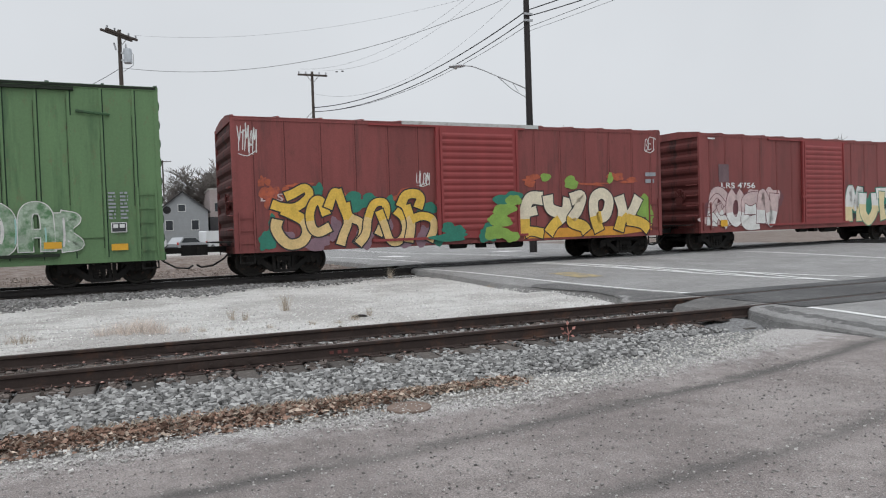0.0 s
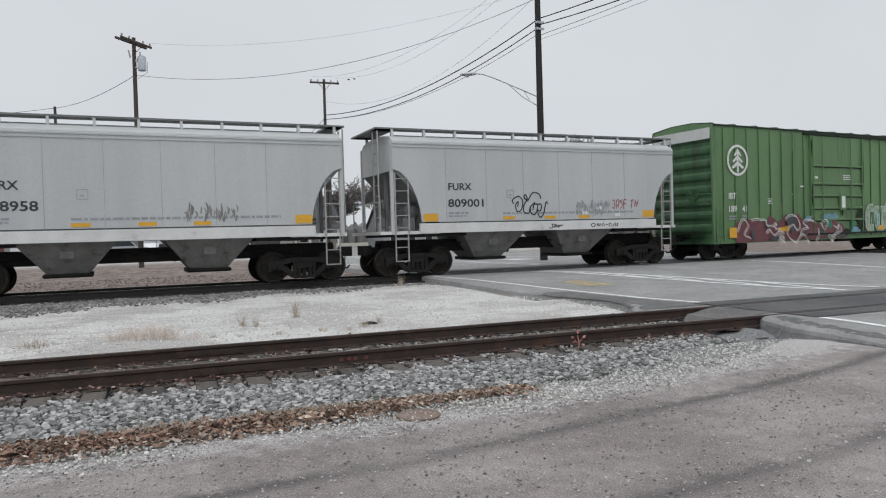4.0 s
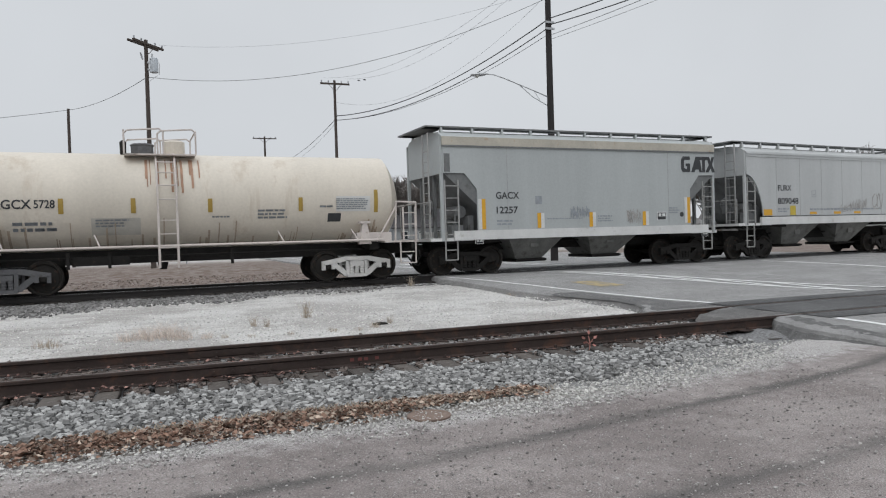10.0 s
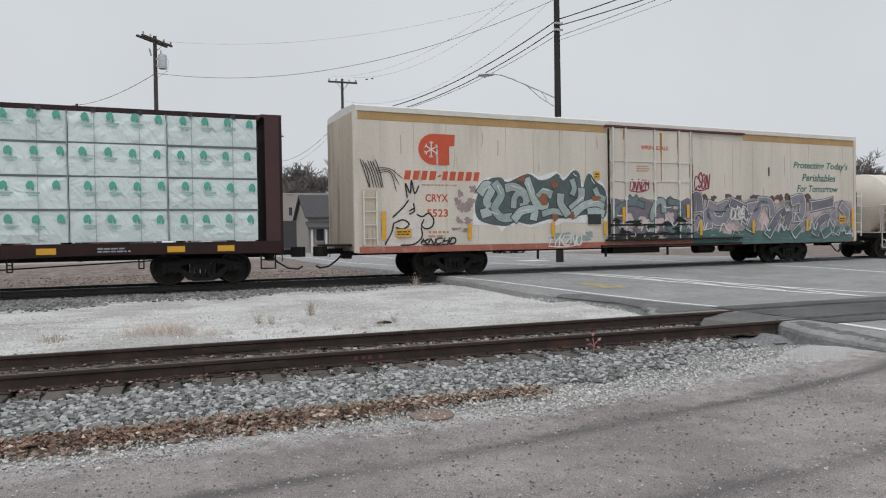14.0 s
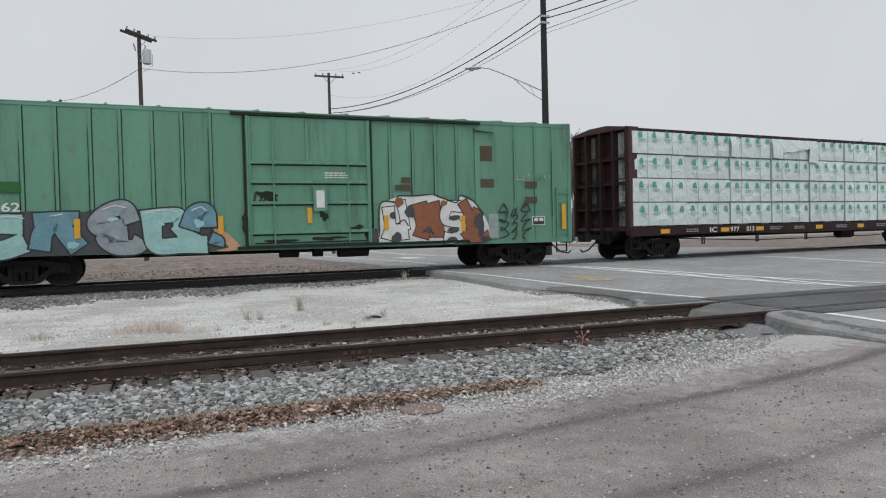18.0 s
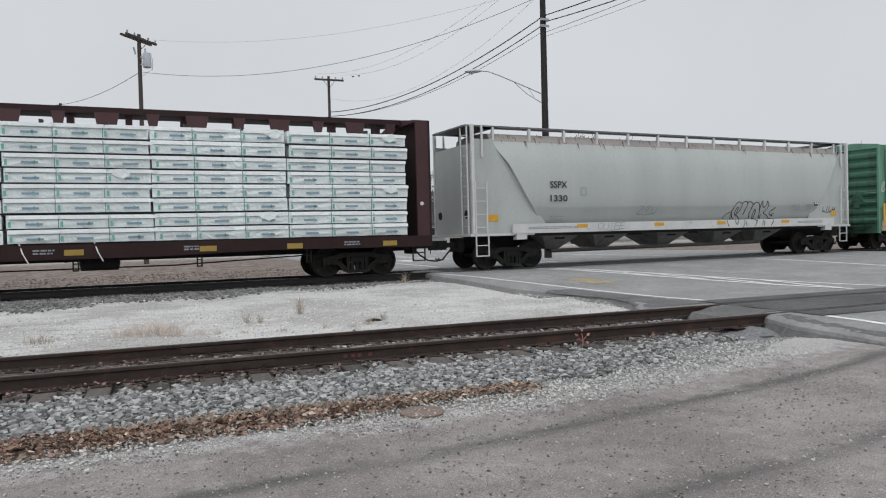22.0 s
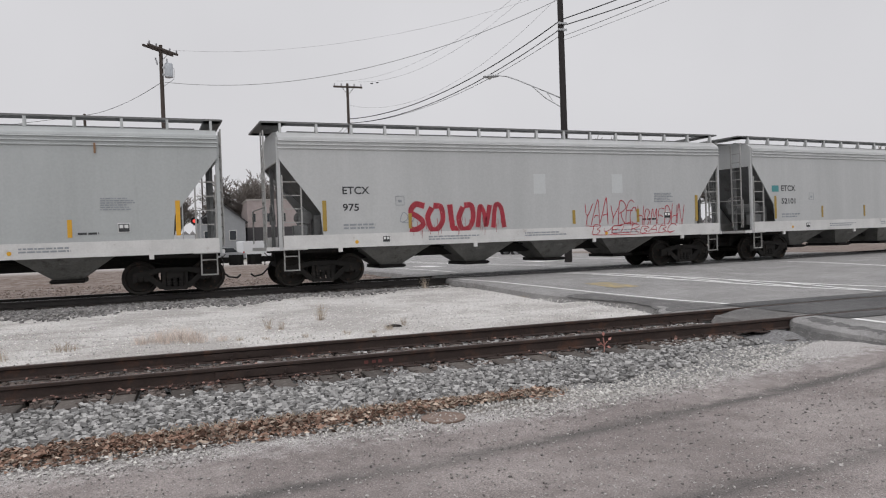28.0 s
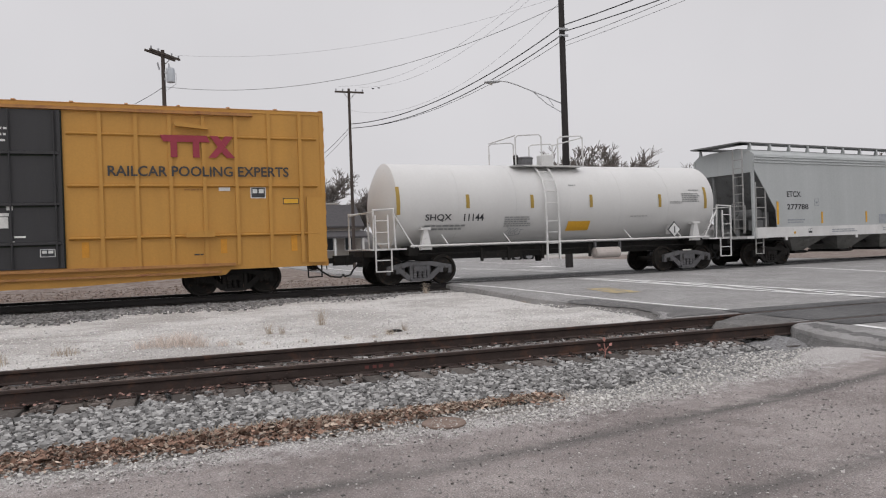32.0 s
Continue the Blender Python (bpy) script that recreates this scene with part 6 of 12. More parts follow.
# the far wood, one low uneven belt on the horizon
g = np.random.default_rng(21)
s = Shape()
for i in range(2600):
    a = -0.6 + 1.95 * g.random()
    r = 300 + 70 * g.random()
    x, y = r * math.sin(a), r * math.cos(a)
    h = (6 + 5.5 * g.random()) * (0.75 + 0.5 * noise.noise(Vector((a * 9, 0, 0))))
    w = 1.2 + 2.0 * g.random()
    n = 5
    ring = [(x + w * math.cos(6.283 * k / n + a), y + w * math.sin(6.283 * k / n + a)) for k in range(n)]
    base = len(s.v)
    s.v += [(p[0], p[1], -1) for p in ring] + [(p[0] + g.normal() * 0.5, p[1], h * (0.5 + 0.3 * g.random())) for p in ring] + [(x, y, h)]
    for k in range(n):
        s.f.append((base + k, base + (k + 1) % n, base + n + (k + 1) % n, base + n + k))
        s.f.append((base + n + k, base + n + (k + 1) % n, base + 2 * n))
me = bpy.data.meshes.new("far_woods")
me.from_pydata(s.v, [], s.f)
# the haze of distance is put into this grey
me.materials.append(mat("hazy_winter_wood", (0.17, 0.165, 0.165), 0.95, 0, 0.2, 0.2, 2, 0, None, per_island=0.3))
tagged(new("far_woods", me), "distant belt of bare grey-brown winter woods", "", "", "stuff")

# ---------- the train: box cars ----------
RED_PAINT = mat("oxide_red_car_paint", (0.19, 0.046, 0.043), 0.66, 0, 0.3, 1.1, 25, 0.06, (0.085, 0.03, 0.028), 0.52, streak=True, wear=0.85, rust=(0.12, 0.035, 0.03))
RED_DOOR = mat("brighter_red_door_paint", (0.23, 0.035, 0.035), 0.6, 0, 0.18, 1.2, 25, 0.05, (0.13, 0.03, 0.028), 0.6, streak=True, wear=0.6)
DARK_RED = mat("dark_red_end_paint", (0.1, 0.028, 0.026), 0.7, 0, 0.3, 1.3, 25, 0.1, (0.035, 0.02, 0.018), 0.5, streak=True)
GREEN_PAINT = mat("mid_green_car_paint", (0.1, 0.185, 0.08), 0.6, 0, 0.2, 0.9, 22, 0.05, (0.035, 0.085, 0.035), 0.54, streak=True, wear=0.85, rust=(0.13, 0.12, 0.06))
GREEN_DARK = mat("dark_green_paint", (0.04, 0.1, 0.042), 0.65, 0, 0.3, 1.2, 22, 0.1, (0.025, 0.04, 0.022), 0.5, streak=True)
SEA_PAINT = mat("sea_green_car_paint", (0.11, 0.262, 0.182), 0.6, 0, 0.2, 0.9, 22, 0.05, (0.055, 0.12, 0.08), 0.54, streak=True, wear=0.85, rust=(0.15, 0.16, 0.11))
SEA_DARK = mat("dark_sea_green_paint", (0.045, 0.13, 0.085), 0.65, 0, 0.3, 1.2, 22, 0.1, (0.03, 0.045, 0.032), 0.52, streak=True)
AMBER_PAINT = mat("yellow_ochre_car_paint", (0.45, 0.228, 0.042), 0.55, 0, 0.15, 0.9, 22, 0.05, (0.36, 0.17, 0.03), 0.6, streak=True, wear=0.6)
AMBER_EDGE = mat("rusty_yellow_edge", (0.36, 0.17, 0.05), 0.6, 0, 0.2, 2, 22, 0.05, (0.25, 0.1, 0.04), 0.5)
BLACK_PAINT = mat("black_door_paint", (0.022, 0.022, 0.024), 0.5, 0, 0.3, 1.5, 30, 0.05, (0.045, 0.043, 0.04), 0.6, streak=True)
GALVANISED = mat("weathered_galvanised_roof", (0.45, 0.46, 0.45), 0.5, 0.3, 0.25, 2, 30, 0.1, (0.25, 0.2, 0.17), 0.55)
P_YELLOW = mat("spray_yellow", (0.62, 0.4, 0.06), 0.6, 0, 0.25, 2.5, 20, 0)
P_ORANGE = mat("spray_orange", (0.58, 0.27, 0.03), 0.6, 0, 0.2, 2.5, 20, 0)
P_CREAM = mat("spray_cream", (0.62, 0.52, 0.3), 0.6, 0, 0.2, 2.5, 20, 0)
P_TEAL = mat("spray_teal", (0.02, 0.16, 0.11), 0.6, 0, 0.25, 2.5, 20, 0)
P_LIME = mat("spray_lime", (0.2, 0.33, 0.06), 0.6, 0, 0.25, 2.5, 20, 0)
P_BLACK = mat("spray_black", (0.022, 0.022, 0.025), 0.6, 0, 0.3, 2.5, 20, 0)
P_WHITE = mat("spray_white", (0.62, 0.62, 0.6), 0.6, 0, 0.2, 2.5, 20, 0)
P_SILVER = mat("spray_silver_green", (0.3, 0.37, 0.29), 0.5, 0.1, 0.4, 2.5, 14, 0, (0.085, 0.19, 0.085), 0.44)
P_AQUA = mat("spray_pale_aqua", (0.27, 0.47, 0.44), 0.6, 0, 0.25, 2.5, 14, 0)
# black for grime, and for shade painted under beams and beside ribs
GRIME_SHADE = mat("black_grime_and_shade", (0.02, 0.026, 0.019), 0.8, 0, 0.3, 2.5, 22, 0.1)
P_MAROON = mat("spray_maroon", (0.13, 0.042, 0.05), 0.6, 0, 0.25, 2.5, 20, 0)
P_PINK = mat("spray_pale_pink", (0.5, 0.38, 0.37), 0.6, 0, 0.3, 2.5, 14, 0)
P_BLUE = mat("spray_sky_blue", (0.3, 0.5, 0.55), 0.6, 0, 0.25, 2.5, 14, 0)
P_DEEP = mat("spray_steel_blue", (0.12, 0.25, 0.3), 0.6, 0, 0.3, 2.5, 14, 0)
P_PEACH = mat("spray_peach", (0.5, 0.3, 0.16), 0.6, 0, 0.2, 2.5, 14, 0)
P_RUST = mat("spray_brick_brown", (0.24, 0.085, 0.04), 0.6, 0, 0.2, 2.5, 14, 0)
P_RED = mat("spray_crimson", (0.42, 0.03, 0.045), 0.6, 0, 0.25, 3, 18, 0)
P_GREY = mat("spray_slate", (0.12, 0.165, 0.17), 0.6, 0, 0.3, 2.5, 14, 0)
P_MIST = mat("spray_mist_green", (0.27, 0.33, 0.31), 0.6, 0, 0.3, 2.5, 14, 0)
P_CARMINE = mat("spray_dark_carmine", (0.24, 0.03, 0.055), 0.6, 0, 0.25, 3, 18, 0)
P_PALE_MIST = mat("spray_pale_mist", (0.36, 0.42, 0.4), 0.6, 0, 0.3, 2.5, 14, 0)
P_WHITE_GREY = mat("spray_greyish_white", (0.58, 0.57, 0.56), 0.6, 0, 0.3, 2.5, 14, 0)
P_VIOLET = mat("spray_grey_violet", (0.15, 0.135, 0.16), 0.6, 0, 0.3, 2.5, 14, 0)
P_INK = mat("spray_charcoal", (0.05, 0.052, 0.06), 0.6, 0, 0.3, 2.5, 14, 0)
P_SLATE_TEAL = mat("spray_slate_teal", (0.07, 0.14, 0.13), 0.6, 0, 0.3, 2.5, 14, 0)
P_BROWN = mat("spray_umber", (0.11, 0.06, 0.05), 0.6, 0, 0.3, 2.5, 14, 0)


def box_body(car, hl, top, base, side, dark, roof_mat, corrugations, ribs, rib_w=0.07, rib_d=0.03, peak=0.12, low=None):
    """Side walls, pressed ends, peaked roof, underframe and side posts of a box car. low: stretches of side sill that hang lower."""
    # colour of the strips that paint the shaded side of each rib
    line = mat("shade_in_seams", (0.022, 0.045, 0.03), 0.8, 0, 0.3, 3, 20, 0) if dark in (GREEN_DARK, SEA_DARK) else dark
    for k in (-1, 1):
        s = Shape().box(-hl, hl, k * 1.5 - 0.03, k * 1.5 + 0.03, base + 0.12, top - 0.1)
        w = part("side_wall", s, side, car)
        if k < 0:
            wall = w
        part("side_sill", Shape().slab(low or [(-hl, base + 0.12), (-hl, base), (hl, base), (hl, base + 0.12)], "y", k * 1.5 - 0.035, k * 1.5 + 0.035), side, car)
        rib = shared(("rib", car.name, side.name), lambda: Shape().box(-rib_w / 2, rib_w / 2, -rib_d, 0, base + 0.13, top - 0.12).mesh("side_post", side))
        for x in ribs:
            r = part("side_post", rib, side, w, at=(x, k * 1.53, 0))
            r.rotation_euler[2] = 0 if k < 0 else math.pi
            if k < 0:
                # thin dark strip right of the rib paints its shade
                part("seam", shared(("seam", car.name), lambda: Shape().box(-0.013, 0.013, -0.004, 0.001, base + 0.14, top - 0.13).mesh("seam", line)), line, w, at=(x + rib_w / 2 + 0.014, -1.53, 0))
        part("top_rail", Shape().box(-hl - 0.01, hl + 0.01, k * 1.5 - 0.05, k * 1.5 + 0.04, top - 0.12, top - 0.02), side, car)
    for k in (-1, 1):
        prof = [(k * (hl - 0.06), base + 0.15), (k * hl, base + 0.15)]
        z0, z1, n = base + 0.35, top - 0.25, corrugations
        for i in range(n):
            a, b = z0 + (z1 - z0) * i / n, z0 + (z1 - z0) * (i + 1) / n
            q = (b - a) / 8
            prof += [(k * hl, a + q), (k * (hl + 0.075), a + 2.6 * q), (k * (hl + 0.085), a + 4 * q), (k * (hl + 0.075), a + 5.4 * q), (k * hl, a + 7 * q)]
        prof += [(k * hl, top - 0.1), (k * (hl - 0.06), top - 0.1)]
        # ends take the darker of the two paints
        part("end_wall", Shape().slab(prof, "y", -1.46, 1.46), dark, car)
        part("end_gable", Shape().slab([(-1.5, top - 0.14), (1.5, top - 0.14), (1.48, top - 0.02), (0.5, top + peak - 0.01), (-0.5, top + peak - 0.01), (-1.48, top - 0.02)], "x", k * hl - 0.05, k * hl + 0.06), side, car)
        for j in (-1, 1):
            part("corner_post", Shape().box(k * hl - 0.07, k * hl + 0.05, j * 1.5 - 0.045, j * 1.5 + 0.045, base, top - 0.03), side, car)
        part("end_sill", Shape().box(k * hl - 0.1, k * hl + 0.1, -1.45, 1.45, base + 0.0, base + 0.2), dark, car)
    s = Shape().slab([(-1.56, top - 0.03), (1.56, top - 0.03), (1.5, top), (0.5, top + peak), (-0.5, top + peak), (-1.5, top)], "x", -hl - 0.04, hl + 0.04)
    roof = part("roof", s, roof_mat, car)
    seam = Shape().slab([(-1.56, top - 0.01), (-1.5, top + 0.035), (-0.5, top + peak + 0.03), (0.5, top + peak + 0.03), (1.5, top + 0.035), (1.56, top - 0.01)], "x", -0.04, 0.04).mesh("roof_seam", roof_mat)
    n = int(hl * 2 / 1.25)
    for i in range(n + 1):
        part("roof_seam", seam, roof_mat, roof, at=(-hl + 2 * hl * i / n, 0, 0))
    u = Shape().box(-hl, hl, -0.25, 0.25, 0.72, base + 0.28)
    u.box(-hl, hl, -1.45, 1.45, base + 0.1, base + 0.16)
    for i in range(9):
        x = -hl + 2 * hl * (i + 0.5) / 9
        u.slab([(-1.42, base + 0.12), (-0.25, 0.76), (0.25, 0.76), (1.42, base + 0.12)], "x", x - 0.04, x + 0.04)
    part("underframe", u, STEEL_DARK, car)
    g = Shape()
    g.turned([(-0.5, 0.02), (-0.48, 0.16), (0.48, 0.16), (0.5, 0.02)], "x", 14, (1.6, -0.75, 0.66))
    g.turned([(-0.3, 0.02), (-0.28, 0.13), (0.28, 0.13), (0.3, 0.02)], "x", 14, (-0.4, -0.8, 0.68))
    g.box(0.35, 0.62, -0.9, -0.6, 0.55, 0.78)
    g.pipe([(-hl + 1.5, -0.5, 0.72), (hl - 1.5, -0.5, 0.7)], 0.025)
    part("brake_gear", g, STEEL_DARK, car)
    return wall


def hand_brake(car, x, k, z, material):
    s = Shape()
    s.turned([(0.0, 0.26), (0.03, 0.28), (0.06, 0.26)], "x", 18, (x + k * 0.1, -0.55, z))
    for a in range(4):
        c, d = 0.25 * math.cos(math.pi * a / 4), 0.25 * math.sin(math.pi * a / 4)
        s.rod((x + k * 0.12, -0.55 - c, z - d), (x + k * 0.12, -0.55 + c, z + d), 0.018, 6)
    s.box(min(x, x + k * 0.14), max(x, x + k * 0.14), -0.68, -0.42, z - 0.35, z - 0.05)
    part("brake_wheel", s, material, car)


def car_ladders(car, hl, base, top, material, left_top, right_top):
    """Side ladders with steps at the ends of the near side, and end ladders."""
    part("ladder", ladder_shape(hl - 0.55, hl - 0.1, base + 0.1, right_top, -1.565), material, car)
    part("ladder", ladder_shape(-hl + 0.08, -hl + 0.5, base + 0.1, left_top, -1.565), material, car)
    for x in (-hl + 0.3, hl - 0.3):
        stirrup(car, x, 0.42, base + 0.1, STEEL_DARK)
    iron = Shape().pipe([(-hl - 0.09, -1.42, 0), (-hl - 0.16, -1.42, 0), (-hl - 0.16, -0.95, 0), (-hl - 0.09, -0.95, 0)], 0.014).mesh("grab_iron", material)
    for z in (1.4, 1.8, 2.2, 2.6):
        part("grab_iron", iron, material, car, at=(0, 0, z))
    p = Shape().box(-hl - 0.5, -hl - 0.08, -1.2, 1.2, 1.03, 1.07)
    part("crossover_platform", p, STEEL_DARK, car)


def louvred_door(car, wall, x0, x1, z0, z1, material):
    d = part("door", Shape().box(x0, x1, -1.6, -1.54, z0, z1), material, car)
    n = 15
    slat = Shape()
    h = (z1 - z0 - 0.3) / n
    slat.slab([(-1.6, 0), (-1.63, h * 0.35), (-1.63, h * 0.65), (-1.6, h * 0.95)], "x", x0 + 0.22, x1 - 0.22)
    me = slat.mesh("louvre", material)
    for i in range(n):
        part("louvre", me, material, d, at=(0, 0, z0 + 0.15 + i * h))
    for x in (x0 + 0.05, x1 - 0.05, x0 + 0.18):
        part("door_stile", Shape().box(x - 0.04, x + 0.04, -1.64, -1.6, z0, z1), material, d)
    part("door_track", Shape().box(x0 - 2.2, x1 + 0.3, -1.6, -1.53, z1, z1 + 0.06), material, car)
    part("door_sill", Shape().box(x0 - 2.2, x1 + 0.3, -1.63, -1.53, z0 - 0.08, z0), material, car)
    part("door_latch", Shape().box(x0 - 0.1, x0 + 0.1, -1.67, -1.62, z0 + 1.05, z0 + 1.16).rod((x0 - 0.02, -1.65, z0 + 0.3), (x0 - 0.02, -1.65, z1 - 0.3), 0.02), material, d)


def plug_door(car, x0, x1, z0, z1, material, dark, cross, rods, panel=True):
    d = part("plug_door", Shape().box(x0, x1, -1.585, -1.53, z0, z1), material, car)
    for z in cross:
        part("door_beam", Shape().slab([(-1.585, z - 0.05), (-1.66, z - 0.035), (-1.66, z + 0.03), (-1.585, z + 0.05)], "x", x0 + 0.05, x1 - 0.05), material, d)
        # dark strip paints the shade under the beam
        part("seam", Shape().box(x0 + 0.06, x1 - 0.06, -1.588, -1.584, z - 0.085, z - 0.05), GRIME_SHADE, d)
    for x in rods:
        part("lock_rod", Shape().rod((x, -1.66, z0 + 0.02), (x, -1.66, z1 - 0.02), 0.022), material, d)
    for x in (x0 + 0.04, x1 - 0.04):
        part("door_stile", Shape().box(x - 0.04, x + 0.04, -1.63, -1.585, z0, z1), material, d)
        part("seam", Shape().box(x + 0.041, x + 0.075, -1.589, -1.5845, z0, z1), GRIME_SHADE, d)
    part("door_track", Shape().box(x0 - 0.4, x1 + (x1 - x0) + 0.1, -1.64, -1.53, z1 + 0.02, z1 + 0.1), GRIME_SHADE if panel else dark, car)
    part("lower_rail", Shape().box(x0 - 0.3, x1 + (x1 - x0) * 0.9, -1.66, -1.53, z0 - 0.1, z0 - 0.02), GRIME_SHADE if panel else dark, car)
    if panel:
        part("lock_box", Shape().box((x0 + x1) / 2 + 0.05, (x0 + x1) / 2 + 0.45, -1.7, -1.6, z0 + 0.95, z0 + 1.65), material, d)
        c = (x0 + x1) / 2 + 0.25
        part("door_card", Shape().box(c - 0.12, c + 0.12, -1.708, -1.701, z0 + 1.05, z0 + 1.55), WHITE_INK, d)
    return d


def red_box_car(left, right, tcs, label):
    car, hl = start_car("box_car", label, left, right, tcs[0], tcs[1], 0.98)
    wall = box_body(car, hl, 4.6, 0.72, RED_PAINT, DARK_RED, RED_PAINT, 7, [x for x in (-7.2, -6.3, -5.22, -4.16, -3.1, -2.1, 2.2, 3.25, 4.3, 5.35, 6.4, 7.25)], 0.05, 0.012)
    louvred_door(car, wall, -1.48, 1.55, 0.98, 4.45, RED_DOOR)
    car_ladders(car, hl, 0.72, 4.6, RED_PAINT, 1.9, 2.1)
    hand_brake(car, -hl, -1, 2.2, DARK_RED)
    return car


def red_car_writing(car):
    tan, ivory = mat("spray_tan", (0.6, 0.43, 0.19), 0.6, 0, 0.25, 2.5, 20, 0), mat("spray_ivory", (0.64, 0.57, 0.43), 0.6, 0, 0.2, 2.5, 20, 0)
    plum = mat("spray_dusty_plum", (0.2, 0.12, 0.15), 0.6, 0, 0.25, 2.5, 20, 0)
    vermilion = mat("spray_vermilion", (0.36, 0.08, 0.035), 0.6, 0, 0.4, 3, 14, 0, (0.19, 0.046, 0.043), 0.5)
    clouds(car, ((-6.9, 2.75, 0.14, 0.16), (-6.75, 2.35, 0.22, 0.3), (-6.25, 2.35, 0.16, 0.17), (-5.8, 2.62, 0.3, 0.1), (-4.6, 2.35, 0.1, 0.22), (-2.65, 2.3, 0.26, 0.2), (-6.7, 2.05, 0.16, 0.4), (2.05, 2.78, 0.34, 0.16), (4.7, 2.63, 0.55, 0.06), (5.65, 2.9, 0.28, 0.18), (6.3, 2.75, 0.38, 0.08)), vermilion, -1.5455, 3, "vermilion overspray", 0.5)
    clouds(car, ((-6.85, 1.05, 0.24, 0.3), (-6.7, 1.45, 0.13, 0.32), (-5.35, 2.45, 0.21, 0.2), (-4.3, 2.1, 0.38, 0.3), (-3.8, 2.15, 0.32, 0.2), (-3.05, 2.05, 0.18, 0.25), (-1.85, 1.85, 0.34, 0.25), (-1.52, 0.88, 0.2, 0.21)), P_TEAL, -1.55, 4, "teal sprayed cloud")
    clouds(car, ((-6.3, 1.05, 0.3, 0.24), (-5.4, 0.92, 0.42, 0.2), (-4.85, 1.35, 0.18, 0.34), (-3.9, 1.05, 0.26, 0.32), (-3.25, 1.45, 0.2, 0.32), (-2.55, 0.95, 0.24, 0.28), (-1.95, 1.0, 0.28, 0.32)), plum, -1.554, 5, "dusty plum sprayed shadow")
    letter_piece(car, (
        ((0.25, [(-6.7, 2.1), (-6.4, 2.0), (-6.0, 2.0), (-5.65, 2.25), (-5.6, 2.45), (-5.75, 2.55), (-6.05, 2.4), (-6.3, 2.3)]), (0.3, [(-6.4, 1.95), (-6.1, 1.8), (-5.8, 1.6), (-5.7, 1.3), (-5.85, 1.0), (-6.2, 0.92), (-6.45, 1.1), (-6.6, 1.4), (-6.55, 1.65)])),
        ((0.26, [(-5.1, 1.75), (-5.25, 2.15), (-5.45, 2.15), (-5.6, 1.8), (-5.55, 1.4), (-5.35, 1.25), (-5.0, 1.4)]),),
        ((0.26, [(-5.05, 1.95), (-4.85, 2.4), (-4.7, 2.35)]), (0.26, [(-4.75, 2.5), (-4.6, 2.05), (-4.45, 1.55), (-4.6, 1.15), (-4.7, 0.85)]), (0.25, [(-4.5, 2.1), (-4.4, 1.7), (-4.05, 1.5), (-4.0, 1.15), (-4.2, 0.85)])),
        ((0.25, [(-4.15, 0.85), (-3.9, 1.15), (-3.8, 1.65), (-3.6, 2.05), (-3.3, 2.1), (-3.2, 1.85), (-3.35, 1.4), (-3.5, 1.1)]),),
        ((0.24, [(-3.45, 1.85), (-3.3, 1.45), (-3.1, 0.92), (-2.8, 0.9), (-2.6, 1.2), (-2.65, 1.6), (-2.9, 1.85)]),),
        ((0.29, [(-2.75, 1.95), (-2.55, 2.3), (-2.2, 2.35), (-2.05, 2.2), (-2.15, 1.9)]), (0.29, [(-2.55, 2.0), (-2.4, 1.45), (-2.5, 0.85)]), (0.26, [(-2.5, 1.5), (-2.05, 1.65), (-1.68, 1.55), (-1.62, 1.25), (-1.8, 0.85)])),
    ), P_YELLOW, P_BLACK, -1.56, 0.042, tan, 1.6, label="golden and tan sprayed letter with dark outline")
    clouds(car, ((0.3, 1.02, 0.4, 0.25), (-1.0, 1.2, 0.36, 0.22), (-1.1, 0.95, 0.55, 0.16), (1.1, 2.15, 0.5, 0.24)), P_TEAL, -1.646, 6, "dark green overspray")
    clouds(car, ((1.3, 2.1, 0.3, 0.18), (0.95, 1.8, 0.45, 0.2), (0.75, 1.45, 0.5, 0.2), (0.6, 1.05, 0.45, 0.24), (1.15, 0.9, 0.35, 0.18)), P_LIME, -1.65, 7, "lime green sprayed step", 0.2)
    clouds(car, ((2.65, 2.87, 0.18, 0.16), (3.7, 2.68, 0.3, 0.22), (5.4, 2.84, 0.12, 0.2), (6.9, 1.8, 0.3, 0.45), (7.15, 1.4, 0.2, 0.3)), P_LIME, -1.55, 8, "lime green sprayed cloud", 0.2)
    flat_patch(car, "paint_field", [(1.72, 0.8), (1.75, 1.18), (3.0, 1.12), (4.65, 1.12), (7.2, 1.1), (7.25, 0.92), (5.8, 0.8), (2.8, 0.8)], P_ORANGE, -1.553, "orange sprayed base band", 0)
